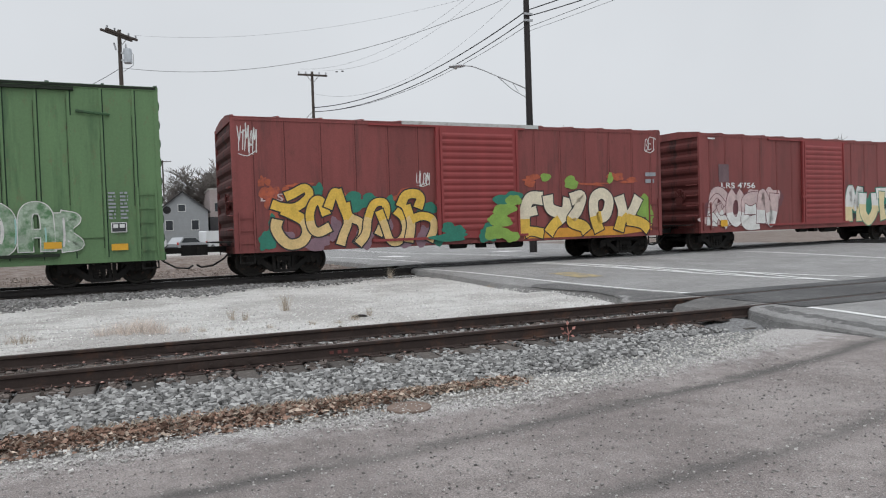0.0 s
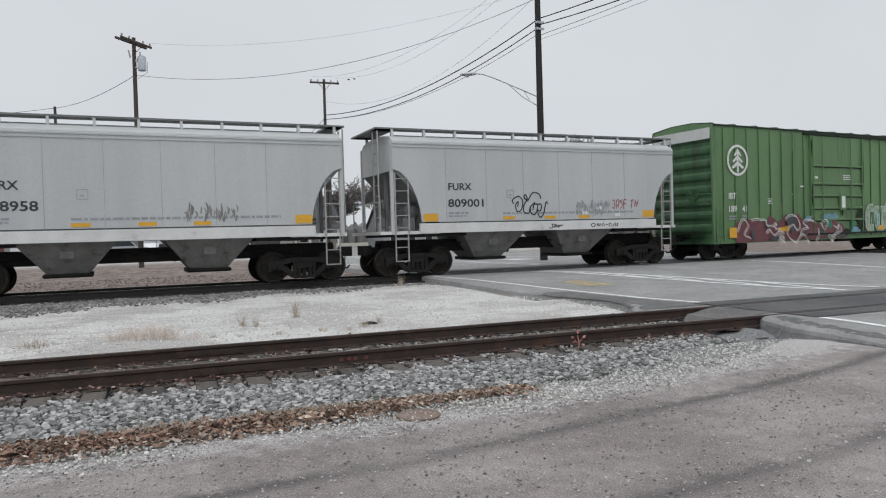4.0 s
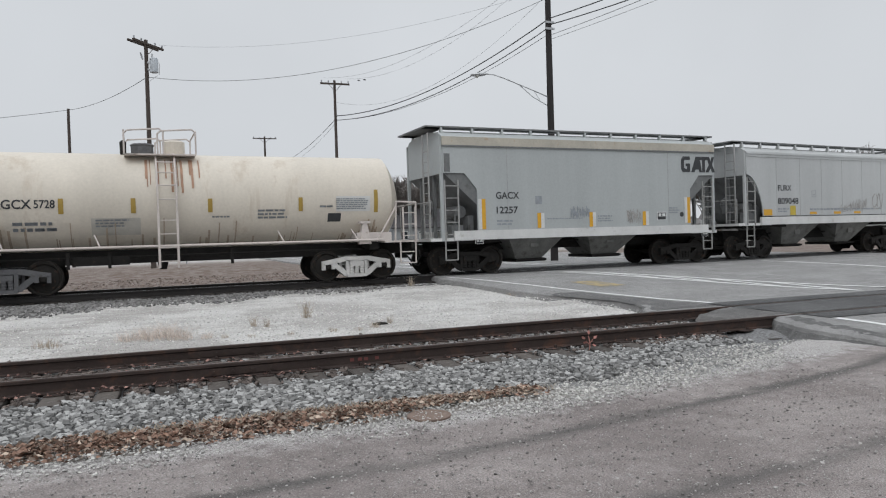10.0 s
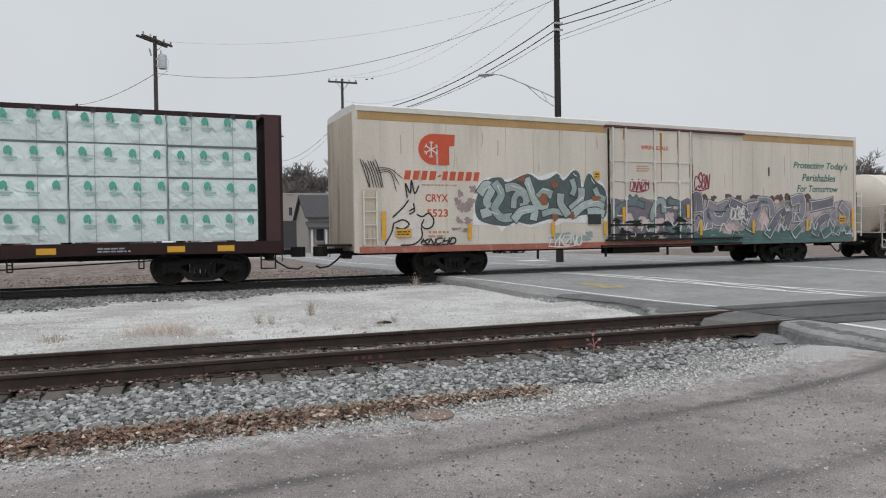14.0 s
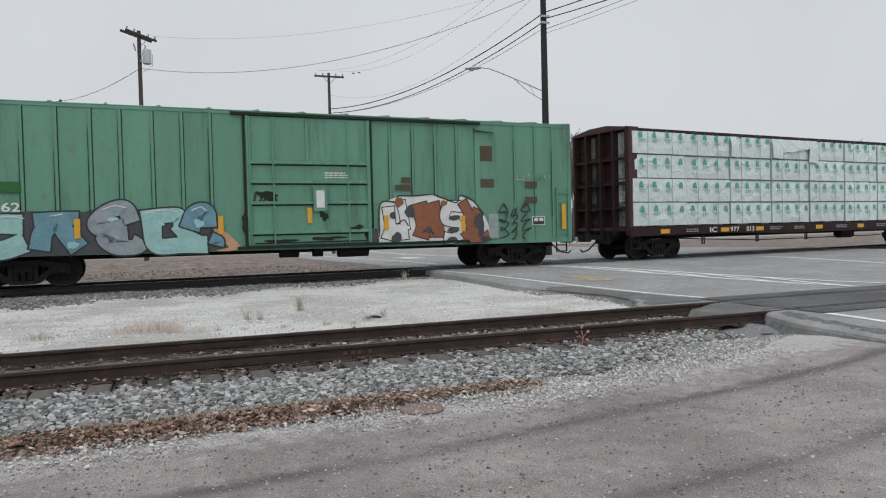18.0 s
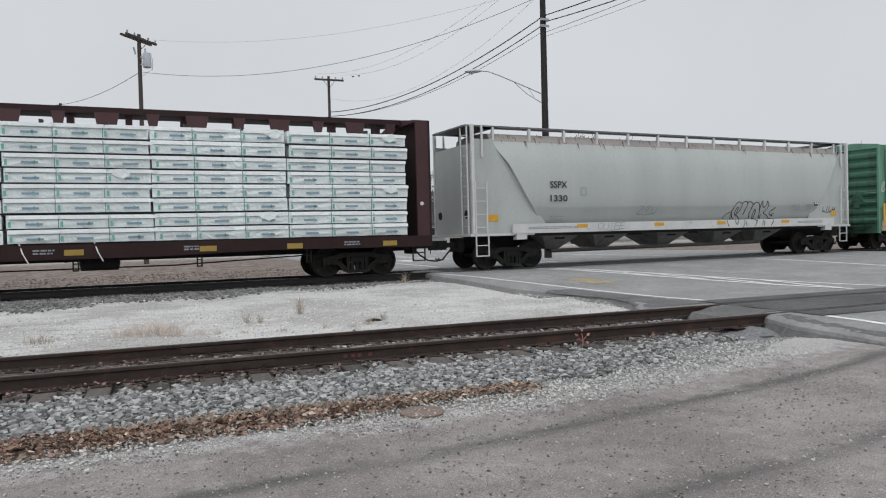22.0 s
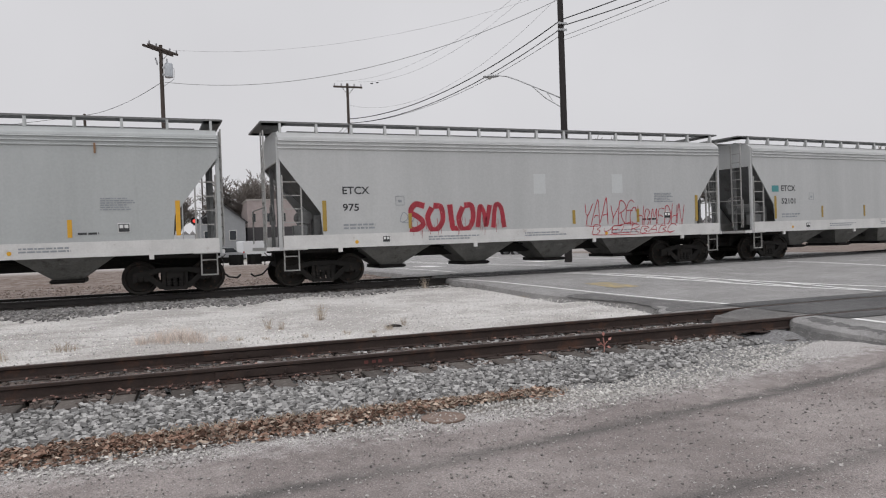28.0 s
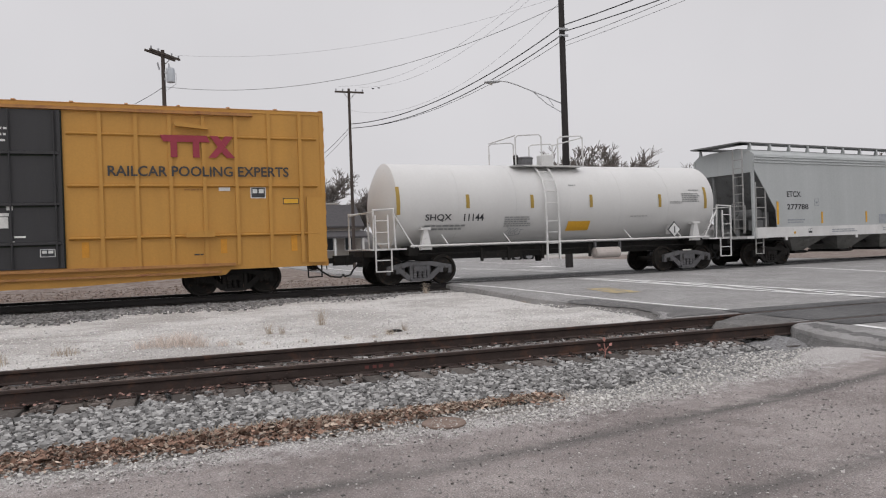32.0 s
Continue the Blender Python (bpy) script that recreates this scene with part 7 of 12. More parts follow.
    letter_piece(car, (
        ((0.42, [(2.5, 2.15), (2.0, 2.15), (1.78, 1.75), (1.75, 1.3), (1.7, 0.95)]), (0.3, [(1.8, 1.65), (2.25, 1.75)]), (0.32, [(1.75, 0.98), (2.0, 1.05), (2.5, 0.95)])),
        ((0.4, [(2.7, 2.25), (2.8, 1.8), (3.3, 1.6)]), (0.38, [(3.55, 2.15), (3.4, 1.6), (2.95, 1.25), (2.7, 0.95)])),
        ((0.4, [(3.65, 2.1), (4.1, 2.2), (3.95, 1.75), (3.65, 1.35), (4.15, 1.15), (4.3, 0.95)]),),
        ((0.4, [(4.85, 0.95), (4.65, 1.5), (4.65, 2.1), (5.0, 2.3), (5.3, 2.05), (5.15, 1.55), (4.75, 1.42)]),),
        ((0.42, [(5.75, 2.2), (5.9, 1.6), (5.7, 0.95)]), (0.4, [(6.65, 2.15), (6.35, 1.65), (6.0, 1.3)]), (0.4, [(6.1, 1.35), (6.75, 1.2), (7.1, 0.95)])),
    ), ivory, P_BLACK, -1.56, 0.042, P_YELLOW, 1.45, label="ivory sprayed letter fading to yellow with dark outline")


def two_red_box_cars():
    b = red_box_car(2.20, 17.60, (3.60, 16.25), "weathered red box car covered in yellow and green graffiti")
    red_car_writing(b)
    scrawl(b, -7.6, -7.05, 3.5, 4.25, P_WHITE, 5, 6, 0.03, -1.54)
    scrawl(b, -2.15, -1.7, 2.6, 3.0, P_WHITE, 6, 5, 0.03, -1.54)
    scrawl(b, 7.0, 7.5, 3.8, 4.35, P_WHITE, 7, 4, 0.03, -1.56)
    bars(b, 7.0, 7.5, 2.6, 3.1, 2, GREY_INK, -1.56)
    lettering(b, "LRS", -7.0, -6.35, 2.18, 2.4, P_PINK, -1.538, "reporting_mark")
    plate(b, "roof_sheet", -2.6, 2.4, 4.61, 4.635, GALVANISED, -0.6, 0.9, "bare galvanised roof patch")
    plate(b, "roof_edge_sheet", -2.6, 2.4, 4.5, 4.62, GALVANISED, -1.56, 0.01)
    a = red_box_car(19.50, 34.90, (20.90, 33.55), "weathered red box car with white and pink graffiti")
    lettering(a, "LRS 4756", -6.55, -4.5, 2.45, 2.68, WHITE_INK, -1.54, "reporting_mark")
    spray(a, "ROEN", -7.3, -3.2, 0.95, 2.3, P_PINK, P_MAROON, 12, P_WHITE, None, ((P_MAROON, 8, 0.5), (P_PINK, 8, 0.5)), 0.36, -1.535, 0, "faded pink and white sprayed letters", 0.7, 0.03)
    spray(a, "MUTS", 1.7, 6.5, 0.9, 2.6, P_WHITE, P_TEAL, 14, P_CREAM, None, ((P_TEAL, 8, 0.5), (P_BLACK, 4, 0.4)), 0.3, -1.535, 0, "white sprayed letters over teal", 0.4, 0.04)
    plate(a, "reflector", -6.7, -6.3, 0.95, 1.2, YELLOW, -1.6, 0.005)
    plate(a, "paint_patch", -6.7, -6.1, 2.7, 3.4, mat("grey_overpaint", (0.15, 0.1, 0.11), 0.7, 0, 0.3, 2, 20, 0), -1.545)
    plate(a, "end_stencil", -7.3, -6.9, 4.36, 4.42, WHITE_INK, -1.56)


def rib_grime(car, xs, z0, z1, y, seed):
    """Grime and painted rib shadow: one thin dark run along each rib."""
    rnd = random.Random(seed)
    for x in xs:
        top = z1 - rnd.random() * 0.3 * (z1 - z0)
        low = z0 + rnd.random() * 0.4 * (z1 - z0)
        w = rnd.uniform(0.012, 0.03)
        part("rib_grime", Shape().slab([(x - 0.05 - w, low), (x - 0.05, low), (x - 0.05, top), (x - 0.05 - 0.5 * w, top)], "y", y - 0.002, y), GRIME_SHADE, car)


def green_car_writing(car):
    """Maroon letters with white outlines, dark smears over the door, pale letters beyond it."""
    rnd = random.Random(21)
    s = Shape()
    for i in range(17):
        x = -6.3 + 0.4 * i
        blob(s, x, 1.02 + 0.12 * rnd.random(), 0.42 if i < 15 else 0.28, (0.38 if i < 11 else 0.3) + 0.14 * (i % 2), (-1.574 if x < -2.3 else -1.632) - 0.0003 * i, rnd, 24, 0.2, 0.67)
    mass = part("graffiti", s, P_MAROON, car, "maroon sprayed letters with white outline")
    strokes = (
        [(-6.6, 1.1), (-6.3, 1.6), (-5.95, 1.35), (-6.2, 1.0), (-5.8, 0.85)],
        [(-5.8, 1.55), (-5.45, 1.6), (-5.2, 1.57), (-4.9, 1.55), (-4.84, 1.34), (-4.51, 1.31), (-4.25, 1.43), (-4.36, 1.2), (-4.02, 1.18), (-4.13, 1.06)],
        [(-4.9, 1.02), (-4.65, 1.15), (-4.4, 0.92), (-4.1, 1.05), (-3.77, 1.02), (-4.1, 0.88), (-3.7, 0.6)],
        [(-4.12, 0.68), (-3.9, 0.86), (-3.77, 0.8), (-4.0, 0.6)],
        [(-3.69, 1.55), (-3.4, 1.72), (-2.96, 1.66), (-2.73, 1.27), (-2.96, 1.11), (-3.14, 1.33), (-3.43, 1.24), (-3.58, 1.02), (-3.4, 0.78), (-3.01, 0.58)],
        [(-3.01, 0.58), (-2.8, 0.76), (-2.58, 1.12), (-2.2, 1.2), (-2.53, 1.4), (-2.2, 1.53), (-1.72, 1.44)],
        [(-2.73, 0.85), (-2.5, 0.92), (-2.28, 0.73), (-2.17, 0.52)],
        [(-1.68, 0.58), (-1.48, 0.94), (-1.53, 1.18)],
        [(-1.38, 1.3), (-1.07, 1.49), (-0.84, 1.42), (-1.07, 1.12), (-1.2, 1.2), (-1.28, 1.38)],
        [(-0.84, 0.83), (-0.6, 0.61), (-0.32, 0.84), (-0.55, 0.82), (-0.77, 0.85)],
        [(-0.7, 0.68), (-0.24, 0.98), (-0.06, 1.28), (0.1, 1.05), (-0.24, 0.9)],
        [(-0.47, 1.24), (-0.17, 1.17), (-0.02, 1.28)])
    s = Shape()
    for i, pts in enumerate(strokes):
        ribbon(s, pts, 0.026, -1.667 - 0.0004 * i, 5)
        ribbon(s, [(x + 0.05, z - 0.06) for x, z in pts], 0.018, -1.672 - 0.0004 * i, 5)
    part("outline", s, P_WHITE, mass)
    for material, label, spots in (
            (P_INK, "charcoal sprayed shading", ((-3.25, 1.5, 0.3, 0.26), (-3.1, 1.15, 0.2, 0.16), (-4.3, 0.8, 0.3, 0.1), (-0.1, 0.9, 0.3, 0.12), (-5.6, 0.95, 0.12, 0.2), (-2.35, 1.1, 0.12, 0.22), (-1.3, 1.0, 0.2, 0.1), (-4.75, 1.3, 0.1, 0.15), (0.3, 0.75, 0.3, 0.08))),
            (P_TEAL, "dark teal sprayed spots", ((-0.7, 1.36, 0.2, 0.22), (-1.15, 0.92, 0.14, 0.1), (1.0, 1.3, 0.16, 0.14))),
            (P_DEEP, "blue sprayed haze", ((-0.85, 1.6, 0.3, 0.16), (-0.35, 1.62, 0.28, 0.14), (-2.1, 1.55, 0.25, 0.12), (1.2, 1.0, 0.35, 0.16))),
            (GRIME_SHADE, "black grime on the door", ((1.55, 1.6, 0.22, 0.36), (1.4, 1.05, 0.35, 0.14), (0.6, 0.95, 0.35, 0.13), (1.75, 1.25, 0.16, 0.35), (0.25, 2.0, 0.1, 0.3), (-1.8, 2.5, 0.05, 0.4), (-1.8, 4.55, 0.06, 0.3), (1.83, 3.4, 0.05, 0.7)))):
        s = Shape()
        for i, (x, z, a, b) in enumerate(spots):
            blob(s, x, z, a, b, -1.64 - 0.0004 * i, rnd, 22, 0.3, 0.67)
        part("paint_patch", s, material, car, label)
    part("door_post_grime", Shape().box(1.93, 2.02, -1.56, -1.53, 0.95, 4.98), GRIME_SHADE, car, "dirt-blackened door post")
    letter_piece(car, (
        ((0.3, [(2.65, 2.0), (2.3, 1.9), (2.22, 1.45), (2.3, 1.1), (2.65, 1.05)]),),
        ((0.3, [(2.95, 2.05), (2.95, 1.25), (3.2, 1.02), (3.42, 1.25), (3.42, 2.05)]),),
        ((0.3, [(3.75, 1.05), (3.75, 2.05), (4.1, 1.95), (4.2, 1.5), (4.1, 1.12), (3.8, 1.05)]),),
        ((0.3, [(4.5, 1.0), (4.52, 1.9), (4.75, 2.1), (4.98, 1.9), (5.0, 1.0)]), (0.2, [(4.55, 1.45), (4.95, 1.45)])),
        ((0.28, [(5.3, 1.95), (5.3, 1.05)]), (0.22, [(5.3, 1.9), (5.65, 1.8), (5.4, 1.5), (5.7, 1.15), (5.3, 1.08)])),
    ), P_SILVER, P_WHITE_GREY, -1.581, 0.022, label="pale silver sprayed letter")
    rnd = random.Random(27)
    for i in range(16):
        x, z = 2.2 + 0.22 * i + 0.1 * rnd.random(), 1.0 + 0.3 * rnd.random()
        s = Shape()
        ribbon(s, [(x, z), (x + 0.03, z + 0.3), (x + 0.02, z + 0.5 + 0.3 * rnd.random())], 0.03 + 0.03 * rnd.random(), -1.6 - 0.0003 * i)
        part("sprayed_line", s, rnd.choice((P_WHITE_GREY, P_SILVER, P_AQUA)), car)


def green_box_car():
    car, hl = start_car("box_car", "mid-green box car with white tree emblem and graffiti", -15.13, 0.25, -13.75, -1.23, 0.96)
    ribs = [-7.15, -6.48, -5.79, -5.07, -4.37, -3.65, -2.93, -2.22, 2.58, 3.31, 4.1, 4.85, 5.59, 6.34, 7.12]
    box_body(car, hl, 5.29, 0.64, GREEN_PAINT, GREEN_DARK, mat("dark_green_roof", (0.03, 0.06, 0.035), 0.6, 0, 0.3, 2, 20, 0.1), 8, ribs, 0.055, 0.042)
    plug_door(car, -1.86, 1.88, 0.95, 5.07, GREEN_PAINT, GREEN_DARK, (3.81, 3.04, 2.53, 2.0, 1.5), (-1.75, -1.1, 0.9, 1.75))
    rib_grime(car, ribs, 0.8, 5.1, -1.573, 73)
    # dark strips under the door beams paint their shade
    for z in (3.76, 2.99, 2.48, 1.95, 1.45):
        part("door_edge_grime", Shape().box(-1.8, 1.8, -1.606, -1.58, z - 0.03, z), GRIME_SHADE, car, "dark line of painted shade and grime on the door")
    car_ladders(car, hl, 0.64, 5.29, GREEN_PAINT, 2.0, 2.6)
    hand_brake(car, -hl, -1, 2.6, GREEN_DARK)
    for x in (5.83,):
        part("grab_iron", Shape().pipe([(x - 0.05, -1.54, 4.6), (x - 0.05, -1.62, 4.56), (x + 0.65, -1.62, 4.5), (x + 0.7, -1.54, 4.5)], 0.03), GREEN_DARK, car)
    part("inspection_panel", Shape().box(5.62, 6.3, -1.573, -1.545, 1.3, 4.45), GREEN_PAINT, car)
    # round emblem with a tree of three chevrons
    s = Shape()
    ribbon(s, [(-6.37 + 0.56 * math.cos(a * math.pi / 10), 3.9 + 0.56 * math.sin(a * math.pi / 10)) for a in range(20)], 0.1, -1.579, 3, True)
    emblem = part("emblem", s, P_WHITE, car, "white ring emblem around a tree")
    s = Shape()
    for i, w in enumerate((0.22, 0.3, 0.36)):
        z = 4.3 - i * 0.24
        s.add([(-6.37, -1.580, z + 0.06), (-6.37 + w, -1.580, z - 0.2), (-6.37 + w * 0.75, -1.580, z - 0.26), (-6.37, -1.580, z - 0.1), (-6.37 - w * 0.75, -1.580, z - 0.26), (-6.37 - w, -1.580, z - 0.2)], [(0, 1, 2, 3), (0, 3, 4, 5)])
    s.add([(-6.42, -1.582, 3.42), (-6.32, -1.582, 3.42), (-6.32, -1.582, 4.3), (-6.42, -1.582, 4.3)], [(0, 1, 2, 3)])
    part("tree", s, P_WHITE, emblem)
    lettering(car, "IBT", -6.92, -6.5, 2.38, 2.62, WHITE_INK, -1.579, "reporting_mark")
    lettering(car, "189", -6.92, -6.46, 1.87, 2.12, WHITE_INK, -1.579, "car_number")
    lettering(car, "41", -6.16, -5.88, 1.87, 2.12, WHITE_INK, -1.579, "car_number")
    bars(car, -6.92, -6.5, 1.55, 1.75, 2, GREY_INK, -1.579)
    bars(car, -6.15, -5.85, 1.55, 1.75, 2, GREY_INK, -1.579, seed=3)
    bars(car, 0.4, 1.15, 3.2, 3.45, 3, WHITE_INK, -1.6, seed=5)
    bars(car, 6.42, 6.62, 1.75, 2.5, 8, GREY_INK, -1.586, seed=6)
    bars(car, 6.7, 6.9, 1.75, 2.5, 8, GREY_INK, -1.586, seed=7)
    framed(car, 6.46, 1.42, 0.38, 0.26, -1.586)
    s = Shape()
    for x0, x1, z0, z1 in ((-4.6, -4.35, 2.18, 2.2), (-4.6, -4.35, 2.38, 2.4), (-4.6, -4.58, 2.18, 2.4), (-4.37, -4.35, 2.18, 2.4), (-4.53, -4.42, 2.25, 2.33)):
        s.box(x0, x1, -1.579, -1.575, z0, z1)
    part("square_stencil", s, WHITE_INK, car)
    for x, z, w, h in ((-2.55, 2.88, 0.25, 0.06), (-3.1, 2.55, 0.05, 0.05), (-1.55, 3.25, 0.2, 0.1)):
        plate(car, "sticker", x, x + w, z, z + h, P_WHITE, -1.59)
    part("eave_strip", Shape().box(-hl, hl, -1.57, -1.541, 5.2, 5.262), GRIME_SHADE, car, "black strip along the eave")
    green_car_writing(car)
    for x, z, w in ((-6.94, 0.86, 0.42), (-3.95, 1.05, 0.6), (-3.6, 1.1, 0.5), (-0.25, 0.85, 0.55), (3.0, 1.0, 0.45), (4.9, 1.05, 0.4), (6.45, 0.95, 0.4)):
        plate(car, "reflector", x, x + w, z, z + (0.4 if w == 0.42 else 0.17), YELLOW, -1.6, 0.005)
    part("end_header", Shape().box(-hl - 0.115, -hl - 0.06, -1.45, 1.45, 4.72, 5.14), mat("white_end_band", (0.5, 0.51, 0.5), 0.6, 0, 0.15, 3, 20, 0), car, "white band across the car end")


def sea_green_writing(car):
    """Blue, grey and aqua letters on one side of the door, brown and white blocks on the other."""
    flat_patch(car, "paint_field", [(-8.45, 1.0), (-8.45, 1.45), (-8.2, 1.8), (-7.1, 1.98), (-5.8, 1.95), (-5.15, 2.2), (-4.6, 2.0), (-3.6, 2.07), (-3.35, 1.95), (-2.9, 2.15), (-2.65, 1.9), (-2.65, 1.45), (-2.4, 1.1), (-2.5, 0.86), (-5.65, 0.86), (-8.3, 0.88)], P_INK, -1.577, "charcoal sprayed field behind the letters", 3)
    flat_patch(car, "paint_field", [(-9.05, 0.9), (-9.05, 1.2), (-8.85, 1.5), (-8.45, 1.55), (-8.25, 1.25), (-8.35, 0.88)], P_PEACH, -1.574, "peach sprayed dome")
    flat_patch(car, "paint_field", [(-2.6, 0.86), (-2.6, 1.45), (-2.3, 1.35), (-1.95, 1.0), (-1.9, 0.86)], P_PEACH, -1.574, "peach sprayed dome")
    letter_piece(car, (
        ((0.46, [(-7.2, 1.65), (-7.85, 1.65), (-8.15, 1.35), (-8.15, 1.05), (-7.65, 1.02), (-7.15, 1.2)]),),
        ((0.44, [(-6.85, 1.0), (-6.75, 1.45), (-6.45, 1.7), (-6.2, 1.35), (-5.95, 1.0)]), (0.32, [(-6.95, 1.75), (-6.4, 1.8), (-5.95, 1.78)])),
        ((0.40, [(-4.7, 1.65), (-4.85, 2.03), (-5.25, 1.95), (-5.55, 1.65), (-5.35, 1.48), (-4.85, 1.55)]), (0.40, [(-4.8, 1.35), (-5.35, 1.3), (-5.1, 1.02), (-4.6, 1.02), (-4.45, 1.2)])),
        ((0.40, [(-4.45, 1.75), (-3.85, 1.83), (-3.5, 1.8), (-3.45, 1.45)]), (0.44, [(-4.2, 1.6), (-4.1, 1.04), (-3.45, 1.02), (-2.8, 1.02)]), (0.41, [(-3.55, 1.6), (-3.3, 1.25), (-2.95, 1.02)])),
        ((0.49, [(-3.25, 1.45), (-3.1, 1.85), (-2.82, 1.9), (-2.8, 1.5)]), (0.29, [(-2.7, 1.2), (-2.5, 1.1), (-2.52, 0.98)])),
    ), (P_AQUA, P_DEEP, mat("spray_grey_lilac", (0.24, 0.28, 0.3), 0.6, 0, 0.3, 2.5, 14, 0), P_AQUA, P_DEEP), P_BLACK, -1.582, 0.042, label="aqua and blue-grey sprayed letter with dark outline")
    clouds(car, ((-7.75, 0.98, 0.18, 0.06), (-8.1, 1.0, 0.14, 0.08), (-3.9, 0.96, 0.2, 0.07), (-4.0, 1.6, 0.08, 0.1), (-3.6, 1.5, 0.06, 0.06), (-5.15, 1.75, 0.14, 0.05), (-6.1, 1.1, 0.12, 0.1), (-3.0, 1.6, 0.14, 0.1)), P_BLUE, -1.602, 36, "sky blue sprayed dab", 0.3, 0.87)
    flat_patch(car, "paint_field", [(2.15, 0.88), (2.25, 2.1), (2.8, 2.32), (3.35, 2.32), (3.95, 2.37), (4.3, 2.25), (4.8, 2.1), (4.95, 2.33), (5.4, 2.15), (5.8, 1.7), (6.1, 1.05), (5.95, 0.88)], P_WHITE, -1.5885, "white sprayed field behind brown letters", 0)
    letter_piece(car, (
        ((0.36, [(2.5, 2.0), (2.55, 1.4), (2.45, 1.02)]), (0.28, [(2.5, 1.35), (2.95, 1.3), (3.0, 1.0)]), (0.28, [(2.9, 2.18), (3.0, 1.75), (3.05, 1.3)])),
        ((0.5, [(3.5, 2.1), (3.65, 1.45), (3.55, 1.05)]), (0.46, [(3.95, 2.12), (4.1, 1.45), (4.1, 1.05)]), (0.27, [(3.5, 1.45), (4.15, 1.45)])),
        ((0.32, [(4.95, 2.0), (4.5, 1.98), (4.4, 1.6), (4.8, 1.45), (4.95, 1.15), (4.65, 0.98), (4.35, 1.02)]),),
        ((0.32, [(5.0, 2.15), (5.2, 1.8), (5.3, 1.25), (5.05, 0.98)]), (0.25, [(5.35, 1.85), (5.6, 1.7), (5.4, 1.5)]), (0.27, [(5.2, 0.98), (5.7, 0.98), (5.95, 1.08)])),
    ), (P_WHITE, P_RUST, P_WHITE, P_RUST), P_BLACK, -1.594, 0.03, label="brown and white sprayed block letter")
    clouds(car, ((3.2, 1.85, 0.17, 0.18), (2.64, 1.74, 0.1, 0.11), (2.74, 1.02, 0.17, 0.2), (3.8, 1.28, 0.13, 0.09), (4.72, 1.64, 0.2, 0.08), (4.68, 1.26, 0.22, 0.09), (5.6, 1.4, 0.18, 0.36), (2.02, 1.1, 0.16, 0.26), (4.62, 0.92, 0.2, 0.12), (5.8, 0.94, 0.16, 0.1)), P_INK, -1.612, 37, "charcoal sprayed block", 0.15, 0.87)
    line_tag(car, ([(2.2, 1.1), (2.25, 2.1), (2.8, 2.15), (2.82, 2.33), (3.35, 2.34), (3.95, 2.39)], [(4.0, 2.39), (4.3, 2.28), (4.8, 2.12), (4.95, 2.35), (5.4, 2.17), (5.8, 1.7)], [(3.6, 1.2), (3.85, 1.3), (4.0, 1.1)], [(2.75, 1.45), (3.0, 1.6), (3.15, 1.4)]), 0.04, P_BLACK, -1.606, "black sprayed contour")
    line_tag(car, ([(-7.9, 1.82), (-7.5, 1.85), (-7.15, 1.8)], [(-5.4, 2.0), (-5.1, 2.1), (-4.8, 2.05)], [(-4.4, 1.9), (-3.9, 1.98), (-3.55, 1.93)], [(-3.2, 1.95), (-2.95, 2.05), (-2.8, 1.95)], [(-6.6, 1.85), (-6.3, 1.9)]), 0.03, P_WHITE_GREY, -1.604, "pale sprayed highlight")
    clouds(car, ((2.85, 2.15, 0.13, 0.16), (4.35, 2.1, 0.1, 0.1), (5.45, 1.2, 0.12, 0.1)), P_RUST, -1.617, 39, "brown sprayed spot", 0.2, 0.87)


def sea_green_box_car():
    car, hl = start_car("box_car", "sea-green box car with pale blue graffiti and brown patches", -162.62, -144.34, -160.77, -146.22, 1.0)
    ribs = [-8.68, -7.9, -7.17, -6.4, -5.61, -4.9, -4.12, -3.37, -2.63, 2.61, 3.36, 4.12, 4.86, 6.98, 7.76, 8.45]
    low = [(-hl, 0.9), (-hl, 0.85), (-2.0, 0.81), (hl, 0.76), (hl, 0.9)]
    box_body(car, hl, 4.77, 0.76, SEA_PAINT, SEA_DARK, SEA_PAINT, 8, ribs, 0.065, 0.042, 0.14, low)
    plug_door(car, -1.69, 1.95, 0.95, 4.6, SEA_PAINT, SEA_DARK, (3.3, 2.75, 2.15, 1.3), (-1.6, -0.95, 1.25, 1.85))
    part("door_post", Shape().box(0.0, 0.08, -1.63, -1.58, 3.35, 4.55), SEA_PAINT, car)
    car_ladders(car, hl, 0.76, 4.72, SEA_PAINT, 1.9, 2.6)
    hand_brake(car, -hl, -1, 2.3, SEA_DARK)
    part("inspection_panel", Shape().box(5.5, 6.2, -1.586, -1.545, 1.0, 4.35), SEA_PAINT, car)
    part("grab_iron", Shape().pipe([(5.5, -1.55, 4.5), (5.5, -1.65, 4.42), (6.15, -1.65, 4.38)], 0.03), SEA_DARK, car)
    brown = mat("brown_overpaint", (0.085, 0.07, 0.045), 0.7, 0, 0.2, 3, 20, 0)
    for x, z, w, h in ((5.68, 3.45, 0.45, 0.5), (5.68, 2.6, 0.5, 0.28), (2.95, 2.75, 0.3, 0.16), (2.75, 2.52, 0.55, 0.16), (7.35, 2.6, 0.45, 0.2), (7.35, 2.1, 0.45, 0.2)):
        plate(car, "paint_patch", x, x + w, z, z + h, brown, -1.585)
    plate(car, "paint_patch", -7.75, -7.2, 2.45, 2.72, mat("dark_green_overpaint", (0.03, 0.12, 0.04), 0.7), -1.579)
    lettering(car, "IBT", -8.55, -7.95, 2.42, 2.66, WHITE_INK, -1.581, "reporting_mark")
